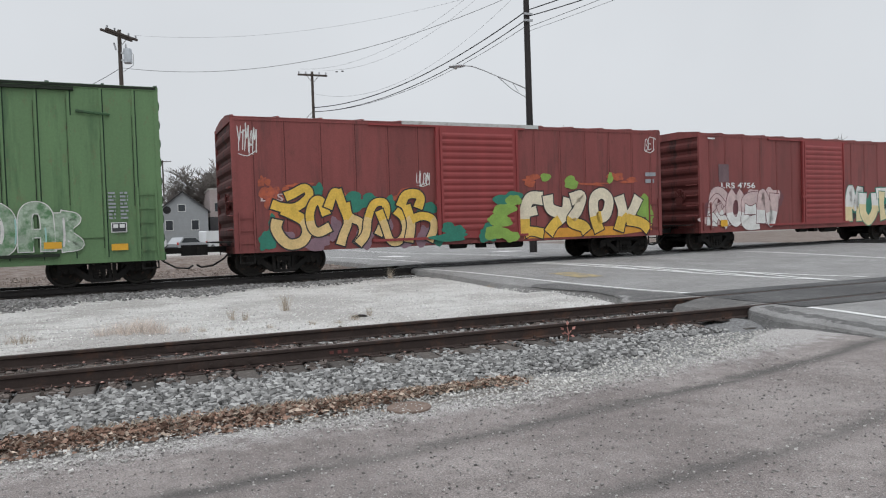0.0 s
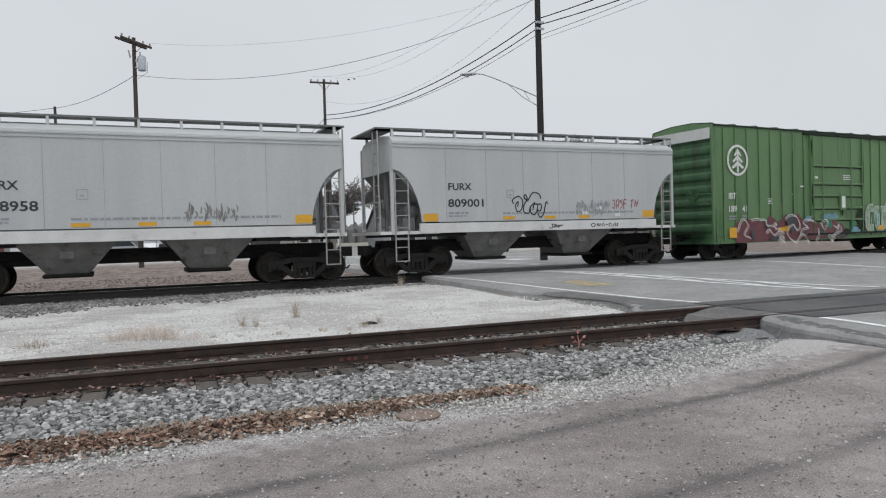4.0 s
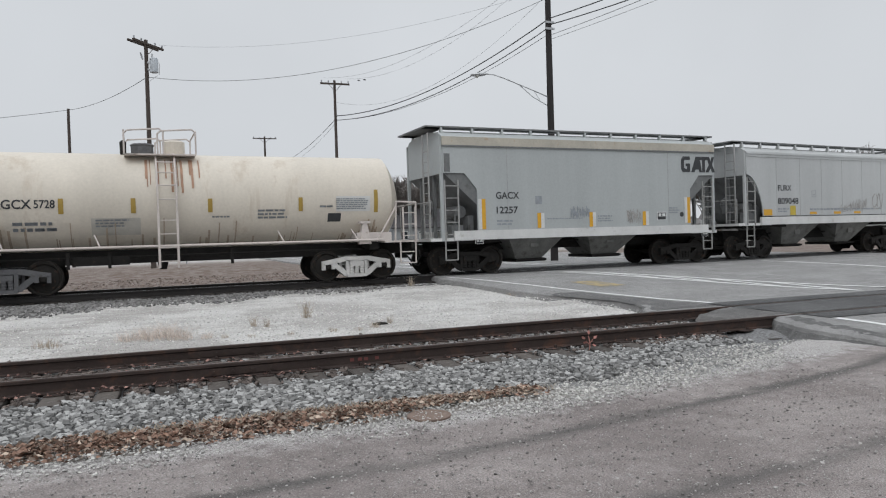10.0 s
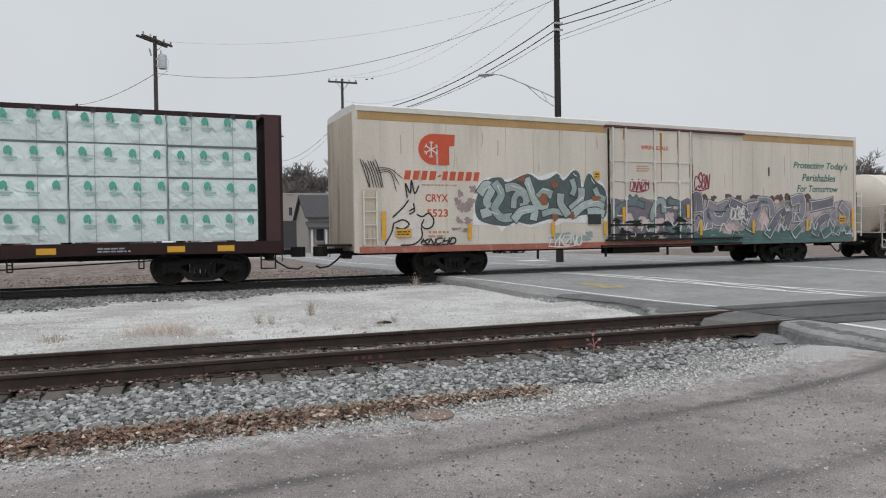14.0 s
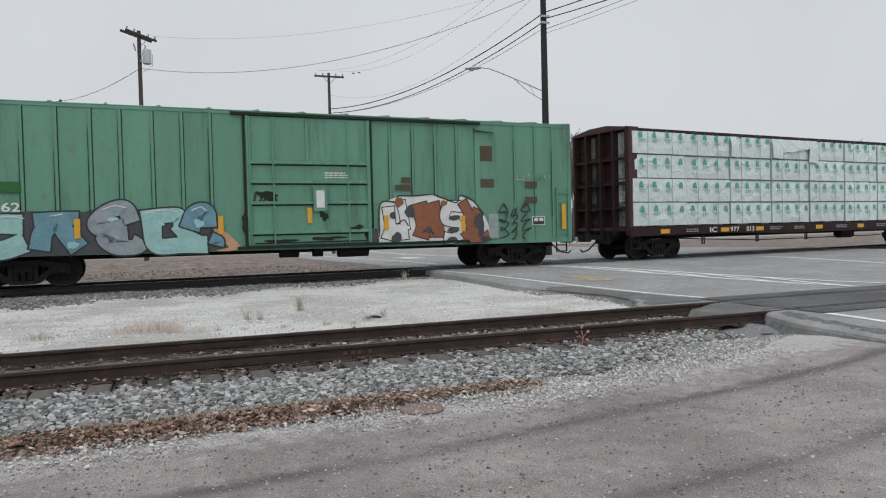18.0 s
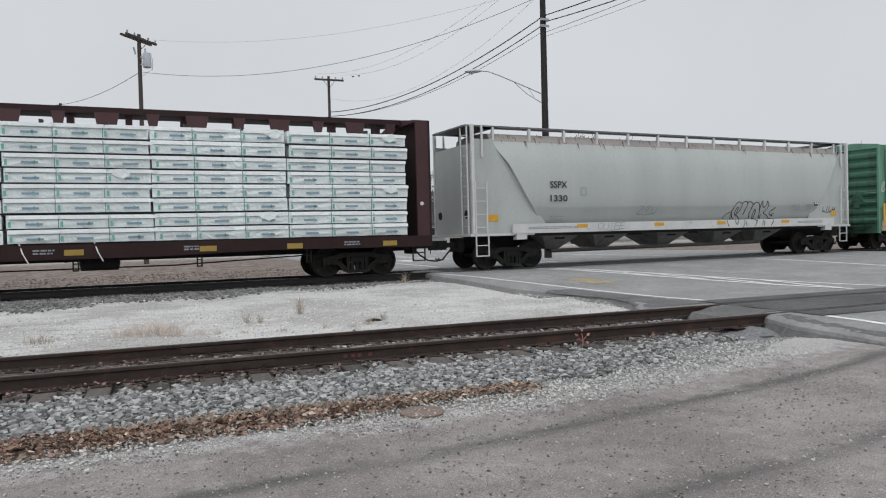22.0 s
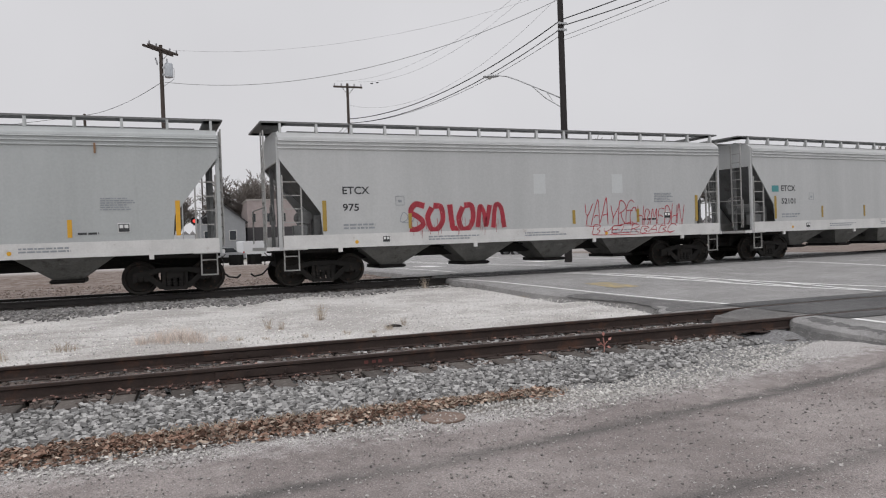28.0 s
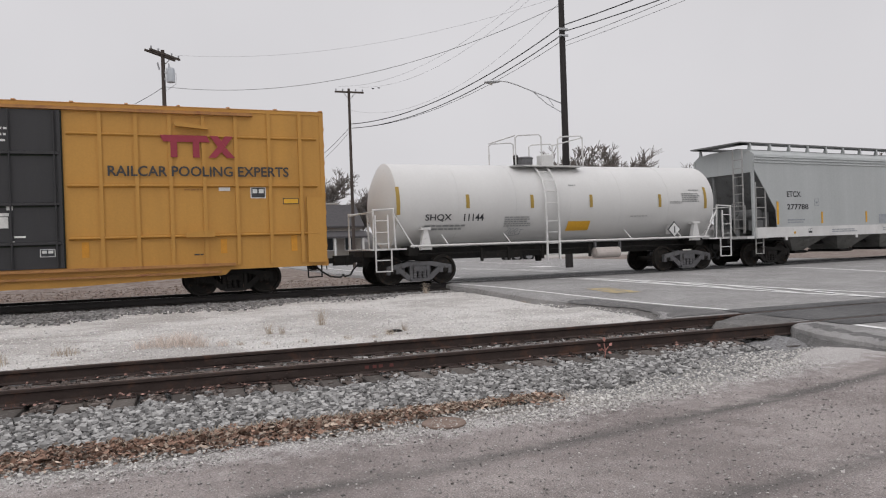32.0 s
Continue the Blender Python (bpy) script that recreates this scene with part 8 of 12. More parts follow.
    lettering(car, "195", -8.5, -7.95, 1.97, 2.2, WHITE_INK, -1.581, "car_number")
    lettering(car, "62", -7.65, -7.23, 1.97, 2.2, WHITE_INK, -1.581, "car_number")
    bars(car, -8.5, -7.95, 1.62, 1.85, 2, GREY_INK, -1.57)
    bars(car, 0.55, 1.3, 2.85, 3.05, 3, WHITE_INK, -1.595, seed=5)
    framed(car, 7.6, 1.35, 0.5, 0.3, -1.57)
    scrawl(car, -9.05, -8.75, 2.65, 3.1, P_WHITE, 31, 4, 0.03, -1.57)
    scrawl(car, -8.5, -8.1, 2.72, 3.2, P_WHITE, 32, 4, 0.03, -1.57)
    scrawl(car, 7.0, 8.3, 2.85, 3.05, P_SILVER, 33, 8, 0.03, -1.586)
    for x in (-1.74, 2.0):
        part("door_edge_grime", Shape().box(x - 0.03, x + 0.03, -1.6, -1.56, 0.85, 4.62), GRIME_SHADE, car, "dark line of painted shade and grime on the door")
    # dark strips just below the beams paint their shade, with some grime
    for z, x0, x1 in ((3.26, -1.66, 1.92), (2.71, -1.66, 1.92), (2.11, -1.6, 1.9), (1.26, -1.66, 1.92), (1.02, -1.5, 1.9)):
        part("door_edge_grime", Shape().box(x0, x1, -1.606, -1.58, z - 0.035, z), GRIME_SHADE, car, "dark line of painted shade and grime on the door")
    clouds(car, ((1.95, 1.1, 0.16, 0.3), (0.6, 1.1, 0.5, 0.05), (-0.8, 1.05, 0.4, 0.06), (1.5, 1.4, 0.2, 0.06), (-1.75, 1.6, 0.1, 0.3), (-1.1, 2.35, 0.26, 0.14), (0.5, 1.75, 0.12, 0.12)), GRIME_SHADE, -1.612, 71, "black grime on the door", 0.4, 0.9)
    rib_grime(car, ribs, 0.9, 4.6, -1.579, 72)
    sea_green_writing(car)
    plate(car, "paint_patch", 5.95, 6.3, 0.95, 1.75, P_MIST, -1.6)
    for i, (a, b, lo, hi) in enumerate(((6.32, 6.7, 1.0, 2.0), (6.78, 7.05, 0.95, 1.85), (7.15, 7.55, 0.95, 2.05))):
        s = Shape()
        rnd = random.Random(70 + i)
        pts = []
        for j in range(11):
            t = j / 10
            pts.append((a + (b - a) * (0.5 + 0.5 * math.sin(j * 2.3 + i)), hi - (hi - lo) * t + 0.12 * math.cos(j * 2.3)))
        ribbon(s, pts, 0.04, -1.588)
        ribbon(s, [(a, hi - 0.2), ((a + b) / 2, hi + 0.05), (b, hi - 0.25)], 0.04, -1.589)
        part("tag", s, P_BLACK, car)
    scrawl(car, -1.5, -0.9, 2.1, 2.45, P_BLACK, 38, 4, 0.06, -1.6)
    for x, z, w, h in ((-9.0, 1.3, 0.16, 0.8), (8.75, 1.2, 0.16, 0.85), (-6.05, 1.27, 0.14, 0.5), (-2.5, 1.3, 0.14, 0.5), (0.0, 1.55, 0.14, 0.45), (2.35, 1.3, 0.14, 0.45), (4.95, 1.2, 0.14, 0.5)):
        plate(car, "reflector", x, x + w, z, z + h, YELLOW, -1.618, 0.005)


def amber_box_car():
    car, hl = start_car("box_car", "ochre-yellow box car with black door and raised grid ribs", -296.05, -277.78, -294.15, -280.31, 0.95)
    low = [(-hl, 0.9), (-hl, 0.74), (-7.2, 0.74), (-7.0, 0.62), (-2.5, 0.45), (2.4, 0.45), (6.3, 0.6), (6.45, 0.74), (hl, 0.76), (hl, 0.9)]
    ribs = [-8.48, -7.6, -6.69, -5.83, -4.97, -4.12, -3.25, 3.25, 4.12, 4.97, 5.83, 6.69, 7.6, 8.48]
    box_body(car, hl, 5.24, 0.74, AMBER_PAINT, AMBER_PAINT, AMBER_EDGE, 8, ribs, 0.1, 0.05, 0.1, low)
    for x0, x1 in zip([2.42] + ribs[7:], ribs[7:] + [9.0]):
        for z, deep in ((1.7, 0.04), (3.07, 0.02), (4.43, 0.0)):
            part("cross_rib", Shape().slab([(-1.53, z - 0.05), (-1.588 - deep, z - 0.01), (-1.588 - deep, z + 0.015), (-1.53, z + 0.03)], "x", x0 + 0.05, x1 - 0.05), AMBER_PAINT, car)
    plug_door(car, -2.35, 2.35, 0.95, 5.0, BLACK_PAINT, AMBER_EDGE, (3.9, 2.6, 1.6), (-2.2, -1.2, 1.2, 2.2), False)
    part("sill_rail", Shape().box(-6.2, 6.2, -1.62, -1.54, 0.66, 0.72), AMBER_EDGE, car)
    part("end_guard", Shape().box(8.62, 9.16, -1.62, -1.58, 0.85, 2.75), AMBER_PAINT, car)
    part("grab_iron", Shape().slab([(5.1, 4.8), (5.95, 4.68), (5.95, 4.6), (5.1, 4.68)], "y", -1.7, -1.58), AMBER_PAINT, car)
    part("grab_iron", Shape().slab([(5.3, 1.78), (6.05, 1.86), (6.05, 1.66), (5.3, 1.66)], "y", -1.7, -1.58), AMBER_PAINT, car)
    stirrup(car, hl - 0.3, 0.4, 0.8, STEEL_DARK)
    crimson = mat("crimson_emblem_paint", (0.27, 0.025, 0.045), 0.6, 0, 0.15, 3, 20, 0)
    # emblem: a barred roof over two legs, and a crossed chevron
    s = Shape()
    for q in ([(4.72, 4.44), (4.8, 4.26), (6.0, 4.26), (5.92, 4.44)], [(4.98, 4.26), (4.98, 3.84), (5.15, 3.84), (5.15, 4.26)], [(5.55, 4.26), (5.55, 3.84), (5.72, 3.84), (5.72, 4.26)], [(5.95, 3.84), (6.2, 4.14), (6.0, 4.44), (6.2, 4.44), (6.42, 4.14), (6.15, 3.84)], [(6.3, 4.3), (6.4, 4.44), (6.62, 4.44), (6.42, 4.16)], [(6.3, 4.0), (6.42, 4.12), (6.66, 3.84), (6.44, 3.84)]):
        s.slab(q, "y", -1.6, -1.59)
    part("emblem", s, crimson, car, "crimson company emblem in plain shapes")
    lettering(car, "RAILCAR POOLING EXPERTS", 3.42, 8.13, 3.32, 3.6, BLACK_INK, -1.592, "slogan", "dark slogan lettering")
    bars(car, 5.3, 5.9, 2.93, 3.0, 1, mat("faint_brown_lettering", (0.3, 0.14, 0.03), 0.6), -1.54)
    framed(car, 7.05, 2.72, 0.42, 0.32, -1.54)
    plate(car, "sticker", 6.2, 6.5, 2.93, 3.03, WHITE_INK, -1.54)
    p = plate(car, "notice", 7.95, 8.4, 2.55, 2.72, BLACK_INK, -1.54)
    plate(p, "field", 7.97, 8.38, 2.57, 2.7, YELLOW, -1.546)
    for x, z, h in ((2.75, 1.2, 0.4), (6.2, 1.2, 0.4), (8.15, 1.2, 0.5)):
        plate(car, "reflector", x, x + 0.17, z, z + h, mat("faded_orange_tape", (0.55, 0.24, 0.015), 0.5, 0, 0.2, 4, 30, 0), -1.54)
    bars(car, 5.5, 5.75, 1.15, 1.22, 1, BLACK_INK, -1.54)
    for z in (4.55, 4.4, 4.25):
        bars(car, 0.2, 1.3, z - 0.1, z, 1, WHITE_INK, -1.59, seed=int(z * 10))
    for x, z, w, h in ((0.8, 2.45, 0.12, 0.12), (1.1, 2.45, 0.14, 0.12), (0.85, 2.0, 0.28, 0.28), (0.95, 2.3, 0.2, 0.08), (1.25, 1.75, 0.25, 0.05), (1.2, 1.55, 0.06, 0.12)):
        plate(car, "sticker", x, x + w, z, z + h, P_WHITE, -1.59)
    framed(car, 1.8, 1.25, 0.35, 0.2, -1.59)


# ---------- the refrigerated car ----------
P_PINK_WHITE = mat("spray_warm_white", (0.6, 0.55, 0.5), 0.6, 0, 0.2, 2.5, 14, 0)


def cold_car_writing(car):
    """Grey-green letters before the door; violet, teal and pink ones over and past it."""
    flat_patch(car, "paint_field", [(-7.2, 1.6), (-6.65, 1.58), (-6.4, 1.65), (-6.15, 1.38), (-5.85, 1.65), (-5.7, 1.52), (-5.55, 1.66), (-5.05, 1.5), (-4.35, 1.67), (-4.0, 1.58), (-3.7, 1.7), (-3.1, 1.65), (-2.35, 1.62), (-2.1, 1.8), (-1.92, 1.4), (-1.88, 2.6), (-2.05, 3.0), (-2.65, 3.45), (-2.9, 2.9), (-3.3, 3.52), (-3.7, 3.2), (-4.0, 3.42), (-4.7, 3.2), (-5.0, 3.35), (-5.9, 3.1), (-6.6, 3.16), (-6.95, 3.0), (-7.15, 2.6)], mat("spray_bright_white", (0.68, 0.67, 0.65), 0.6, 0, 0.15, 2.5, 14, 0), -1.514, "white jagged sprayed edge", 0)
    slate = mat("spray_dark_slate_green", (0.075, 0.1, 0.1), 0.6, 0, 0.35, 3, 14, 0)
    flat_patch(car, "paint_field", [(-7.1, 2.0), (-7.05, 2.5), (-6.65, 3.05), (-6.15, 3.15), (-5.9, 3.0), (-5.15, 3.3), (-4.7, 3.1), (-4.3, 3.15), (-3.95, 3.33), (-3.72, 3.1), (-3.3, 3.45), (-3.05, 3.3), (-2.97, 2.7), (-2.83, 3.15), (-2.64, 3.37), (-2.4, 3.1), (-1.98, 2.8), (-1.93, 2.0), (-2.2, 1.8), (-2.75, 1.93), (-3.5, 1.82), (-4.35, 1.77), (-5.05, 1.6), (-5.6, 1.7), (-6.0, 1.56), (-6.85, 1.7)], slate, -1.517, "dark slate green sprayed field", 3)
    letter_piece(car, (
        ((0.27, [(-6.95, 2.6), (-6.7, 2.9), (-6.5, 2.75), (-6.7, 2.35), (-6.45, 2.1), (-6.9, 1.95)]),),
        ((0.27, [(-6.4, 3.0), (-6.15, 2.6), (-6.4, 2.15), (-6.15, 1.85), (-5.75, 1.85)]),),
        ((0.27, [(-6.0, 2.8), (-5.65, 2.85), (-5.3, 2.65), (-5.1, 2.35)]), (0.2, [(-5.7, 2.15), (-5.65, 2.5), (-5.45, 2.65), (-5.25, 2.5), (-5.25, 2.25), (-5.45, 2.2)])),
        ((0.27, [(-5.2, 3.15), (-5.05, 2.8), (-4.8, 2.3), (-4.35, 2.2)]), (0.27, [(-5.7, 1.75), (-5.4, 2.05), (-4.9, 2.1), (-4.95, 1.75)])),
        ((0.27, [(-4.75, 2.5), (-4.5, 2.7), (-4.2, 2.6)]), (0.2, [(-4.6, 1.95), (-4.2, 2.05), (-3.75, 2.0)])),
        ((0.27, [(-3.85, 2.65), (-3.85, 2.3), (-3.55, 1.9)]), (0.27, [(-3.45, 2.1), (-3.05, 2.45), (-3.0, 2.85)])),
        ((0.27, [(-3.35, 1.95), (-2.9, 2.25), (-2.4, 2.35), (-2.05, 2.25)]), (0.27, [(-2.75, 2.0), (-2.4, 2.05), (-2.05, 1.95)])),
        ((0.2, [(-2.45, 2.85), (-2.3, 2.6), (-2.0, 2.45)]), (0.2, [(-3.4, 3.15), (-3.3, 2.85), (-3.4, 2.6)])),
    ), (P_PALE_MIST, P_MIST, mat("spray_pale_grey_green", (0.31, 0.35, 0.33), 0.6, 0, 0.3, 2.5, 14, 0)), P_INK, -1.52, 0.03, label="grey-green sprayed letter with dark outline")
    for i, (x, z, w, h) in enumerate(((-6.85, 2.7, 0.3, 0.15), (-6.3, 2.9, 0.15, -0.3), (-5.8, 2.9, 0.4, -0.1), (-5.15, 3.0, 0.15, -0.4), (-4.6, 2.8, 0.3, -0.05), (-3.9, 3.2, 0.2, 0.05), (-3.35, 3.35, 0.15, -0.1), (-3.2, 2.35, 0.3, 0.2), (-2.75, 2.3, 0.4, 0.1), (-5.6, 2.0, 0.5, 0.1), (-6.6, 2.05, 0.3, -0.1), (-2.6, 3.2, 0.15, -0.2))):
        s = Shape()
        ribbon(s, [(x, z), (x + 0.5 * w, z + 0.6 * h), (x + w, z + h)], 0.035, -1.549)
        part("highlight", s, P_WHITE_GREY, car)
    clouds(car, ((-4.1, 2.95, 0.13, 0.14), (-4.55, 2.45, 0.2, 0.17), (-5.4, 3.1, 0.18, 0.08), (-3.4, 1.9, 0.1, 0.12), (-4.1, 1.84, 0.14, 0.1), (-2.4, 2.5, 0.22, 0.08)), P_RUST, -1.546, 41, "rust-brown sprayed spot")
    clouds(car, ((-7.63, 2.6, 0.11, 0.1), (-7.73, 2.36, 0.11, 0.12), (-7.54, 2.18, 0.14, 0.2), (-7.3, 2.28, 0.15, 0.2), (-7.69, 1.76, 0.11, 0.08), (-7.37, 1.75, 0.14, 0.1), (-7.15, 2.74, 0.17, 0.1), (-7.8, 1.49, 0.14, 0.05), (-7.48, 1.45, 0.11, 0.05)), mat("spray_mauve", (0.3, 0.22, 0.22), 0.6, 0, 0.3, 4, 18, 0), -1.516, 42, "mauve sprayed cloud", 0.5)
    clouds(car, ((-3.9, 1.2, 0.35, 0.13), (-3.1, 1.1, 0.4, 0.13), (-2.7, 1.2, 0.2, 0.13)), P_MIST, -1.516, 43, "pale grey sprayed cloud", 0.4)
    for x0, x1, y in ((-1.8, 1.92, -1.612), (1.98, 10.85, -1.514)):
        top = [(x0 + (x1 - x0) * i / 14, 2.5 + 0.1 * math.sin(2.6 * i) + 0.06 * math.sin(5.1 * i)) for i in range(15)]
        flat_patch(car, "paint_field", [(x0, 0.98)] + top + [(x1, 0.98)], P_VIOLET if x0 < 0 else mat("spray_dusty_pink_grey", (0.36, 0.31, 0.3), 0.6, 0, 0.4, 2.0, 12, 0, (0.17, 0.15, 0.17), 0.52), y, "grey-violet sprayed field", 0)
    flat_patch(car, "paint_field", [(1.98, 0.79), (1.98, 0.97), (10.9, 0.97), (10.9, 0.79)], P_SLATE_TEAL, -1.5235, "slate teal paint over the side sill", 0)
    clouds(car, [(2.4 + 0.62 * i, 1.1 + 0.08 * math.sin(2.0 * i), 0.42, 0.24) for i in range(14)], P_SLATE_TEAL, -1.5165, 44, "slate teal sprayed cloud", 0.25, 0.98)
    clouds(car, [(-1.6 + 0.5 * i, 1.1 + 0.1 * math.sin(2.3 * i), 0.3, 0.18) for i in range(7)], P_INK, -1.615, 45, "charcoal sprayed cloud", 0.3, 0.98)
    clouds(car, ((-1.1, 1.6, 0.35, 0.25), (-0.4, 1.65, 0.25, 0.2), (0.25, 1.6, 0.25, 0.2), (0.8, 1.75, 0.25, 0.25), (1.55, 1.6, 0.25, 0.2), (-0.75, 1.15, 0.25, 0.1), (0.3, 1.12, 0.3, 0.1), (1.2, 2.2, 0.2, 0.12)), P_PINK, -1.619, 46, "pale pink sprayed patch", 0.4)
    clouds(car, ((2.6, 1.6, 0.25, 0.25), (3.9, 1.4, 0.35, 0.2), (5.65, 1.75, 0.3, 0.3), (6.85, 1.65, 0.25, 0.25), (8.6, 2.0, 0.35, 0.25), (9.9, 1.7, 0.3, 0.25), (4.7, 1.8, 0.2, 0.2), (7.6, 1.3, 0.3, 0.14), (10.4, 1.3, 0.3, 0.18)), P_PINK, -1.523, 47, "pale pink sprayed patch", 0.4)
    clouds(car, ((2.6, 2.55, 0.18, 0.14), (3.05, 2.55, 0.15, 0.1), (3.8, 2.6, 0.15, 0.15), (4.35, 2.55, 0.15, 0.15), (5.2, 2.58, 0.25, 0.14), (6.15, 2.55, 0.15, 0.14), (6.55, 2.6, 0.2, 0.14), (7.0, 2.62, 0.2, 0.13), (8.1, 2.6, 0.3, 0.15)), P_BROWN, -1.512, 48, "umber sprayed bubble")
    letter_piece(car, (
        ((0.2, [(-1.6, 1.65), (-1.5, 2.15), (-0.9, 2.35), (-0.35, 2.25)]), (0.18, [(-1.05, 2.55), (-0.85, 2.42), (-0.65, 2.55)])),
        ((0.22, [(-0.05, 1.3), (0.0, 1.9), (0.2, 2.35), (0.5, 2.4), (0.55, 2.0)]),),
        ((0.2, [(0.75, 2.4), (1.3, 2.3), (1.3, 1.9)]), (0.2, [(0.7, 1.5), (1.1, 1.3), (1.6, 1.5)])),
    ), (P_GREY, P_MIST), P_INK, -1.624, 0.03, label="violet-grey sprayed letter with dark outline")
    letter_piece(car, (
        ((0.31, [(1.98, 2.05), (2.05, 2.55), (2.3, 2.6), (2.35, 2.05)]),),
        ((0.33, [(2.75, 2.3), (3.25, 2.15), (3.75, 2.3), (3.6, 1.75), (3.15, 1.7), (2.7, 2.0), (2.8, 1.4)]),),
        ((0.31, [(3.9, 2.4), (4.4, 2.25), (4.8, 2.05), (4.55, 1.65)]),),
        ((0.37, [(4.8, 2.15), (5.35, 2.2), (5.05, 1.65), (4.9, 1.3)]), (0.29, [(5.35, 2.45), (6.0, 2.4), (6.15, 1.85)])),
        ((0.33, [(5.85, 1.1), (6.2, 1.55), (6.65, 2.0), (7.05, 1.9), (6.85, 1.4)]),),
        ((0.33, [(7.2, 2.45), (7.8, 2.55), (7.75, 1.9), (7.25, 1.8)]), (0.29, [(7.3, 1.1), (7.75, 1.45), (8.1, 1.6)])),
        ((0.35, [(8.35, 2.25), (9.05, 2.35), (9.65, 2.45)]), (0.35, [(8.55, 1.1), (8.8, 1.6), (9.3, 1.8), (9.5, 1.4), (9.0, 1.1)])),
        ((0.35, [(9.6, 2.0), (9.95, 1.55), (9.8, 1.12)]), (0.31, [(10.1, 2.3), (10.5, 2.0), (10.35, 1.6), (10.6, 1.2)])),
    ), (P_VIOLET, mat("spray_pale_violet", (0.22, 0.205, 0.235), 0.6, 0, 0.3, 2.5, 14, 0)), P_WHITE_GREY, -1.527, 0.03, low=P_SLATE_TEAL, cut=1.42, label="violet and teal sprayed letter with white and black outline", outer=P_INK)
    rnd = random.Random(52)
    for i in range(46):
        x, z, w, h = rnd.uniform(-1.7, 10.6), rnd.uniform(1.05, 2.3), rnd.uniform(0.2, 0.6), rnd.uniform(-0.4, 0.4)
        s = Shape()
        ribbon(s, [(x, z), (x + 0.4 * w, min(2.45, max(1.0, z + h))), (x + w, min(2.45, max(1.0, z + 0.3 * h)))], rnd.choice((0.02, 0.03, 0.05)), (-1.561 if x > 1.9 else -1.64) - 0.0003 * i)
        part("sprayed_line", s, rnd.choice((P_WHITE_GREY, P_WHITE_GREY, P_INK, P_PINK_WHITE, P_MIST, P_SLATE_TEAL)), car)
    scrawl(car, 3.85, 4.6, 1.75, 2.2, P_WHITE, 49, 4, 0.05, -1.58)
    for i, (x, z, w) in enumerate(((2.2, 1.35, 0.5), (3.3, 1.25, 0.6), (4.4, 1.5, 0.4), (5.5, 1.3, 0.5), (6.4, 1.2, 0.5), (7.3, 1.6, 0.4), (8.2, 1.3, 0.5), (9.3, 1.4, 0.4), (-1.4, 1.4, 0.5), (-0.5, 1.35, 0.4), (0.5, 1.45, 0.5), (1.3, 1.35, 0.5))):
        s = Shape()
        ribbon(s, [(x, z), (x + 0.3 * w, z + 0.35), (x + 0.7 * w, z + 0.1 * (i % 3)), (x + w, z + 0.3 - 0.25 * (i % 2))], 0.05, -1.558 if x > 1.9 else -1.636)
        part("sprayed_line", s, P_WHITE_GREY, car)


def refrigerator_car():
    dirt = mat("dirty_cream_side", (0.58, 0.525, 0.45), 0.55, 0, 0.2, 0.7, 16, 0.04, (0.42, 0.375, 0.32), 0.56, streak=True, wear=0.8)
    white = mat("off_white_roof_paint", (0.6, 0.58, 0.54), 0.5, 0, 0.12, 1.5, 20, 0.05, (0.42, 0.38, 0.33), 0.6)
    tan = mat("tan_band_paint", (0.4, 0.25, 0.1), 0.6, 0, 0.2, 1.5, 20, 0, (0.45, 0.36, 0.24), 0.58)
    sill_red = mat("faded_red_sill", (0.33, 0.11, 0.075), 0.65, 0, 0.3, 1.5, 20, 0.05, (0.4, 0.33, 0.25), 0.55)
    rust = mat("rust_brown_track", (0.1, 0.04, 0.035), 0.7, 0, 0.3, 3, 20, 0.1)
    car, hl = start_car("refrigerator_car", "dirty cream refrigerator car with large grey graffiti", -117.21, -95.10, -113.81, -98.53, 0.9)
    end_mat = mat("rust_stained_white_end", (0.45, 0.38, 0.3), 0.6, 0, 0.3, 0.8, 16, 0.05, (0.2, 0.13, 0.09), 0.52, streak=True)
    panels = [-10.3, -9.2, -8.1, -7.0, -5.95, -4.9, -3.85, -2.8, 2.0, 3.0, 4.05, 5.1, 6.15, 7.2, 8.25, 9.3, 10.3]
    edges = [-hl] + [x for x in panels if x < -1.8] + [-1.85]
    edges2 = [1.95] + [x for x in panels if x > 2.1] + [hl]
    part("side_wall", Shape().box(-hl, hl, 1.42, 1.5, 0.95, 5.05), dirt, car)
    inner = part("side_wall", Shape().box(-hl, hl, -1.492, -1.42, 0.95, 5.05), dirt, car)
    for es in (edges, edges2):
        for x0, x1 in zip(es, es[1:]):
            part("side_panel", Shape().box(x0 + 0.005, x1 - 0.005, -1.505, -1.492, 0.98, 4.78), dirt, inner)
    for x0, x1 in ((-hl, -1.9), (4.6, hl)):
        part("upper_band", Shape().box(x0, x1, -1.503, -1.48, 4.8, 5.06), tan, inner)
    part("upper_band", Shape().box(-1.9, 4.6, -1.503, -1.48, 4.8, 5.06), dirt, inner)
    part("side_sill", Shape().box(-hl, hl, -1.52, -1.44, 0.78, 0.97), sill_red, car)
    part("side_sill", Shape().box(-hl, hl, 1.44, 1.52, 0.78, 0.97), sill_red, car)
    part("roof", Shape().slab([(-1.54, 5.05), (1.54, 5.05), (1.54, 5.2), (1.42, 5.26), (0, 5.32), (-1.42, 5.26), (-1.54, 5.2)], "x", -hl - 0.02, hl + 0.02), white, car)
    for k in (-1, 1):
        e = part("end_wall", Shape().box(k * hl - 0.04, k * hl + 0.03, -1.49, 1.49, 0.85, 5.05), end_mat, car)
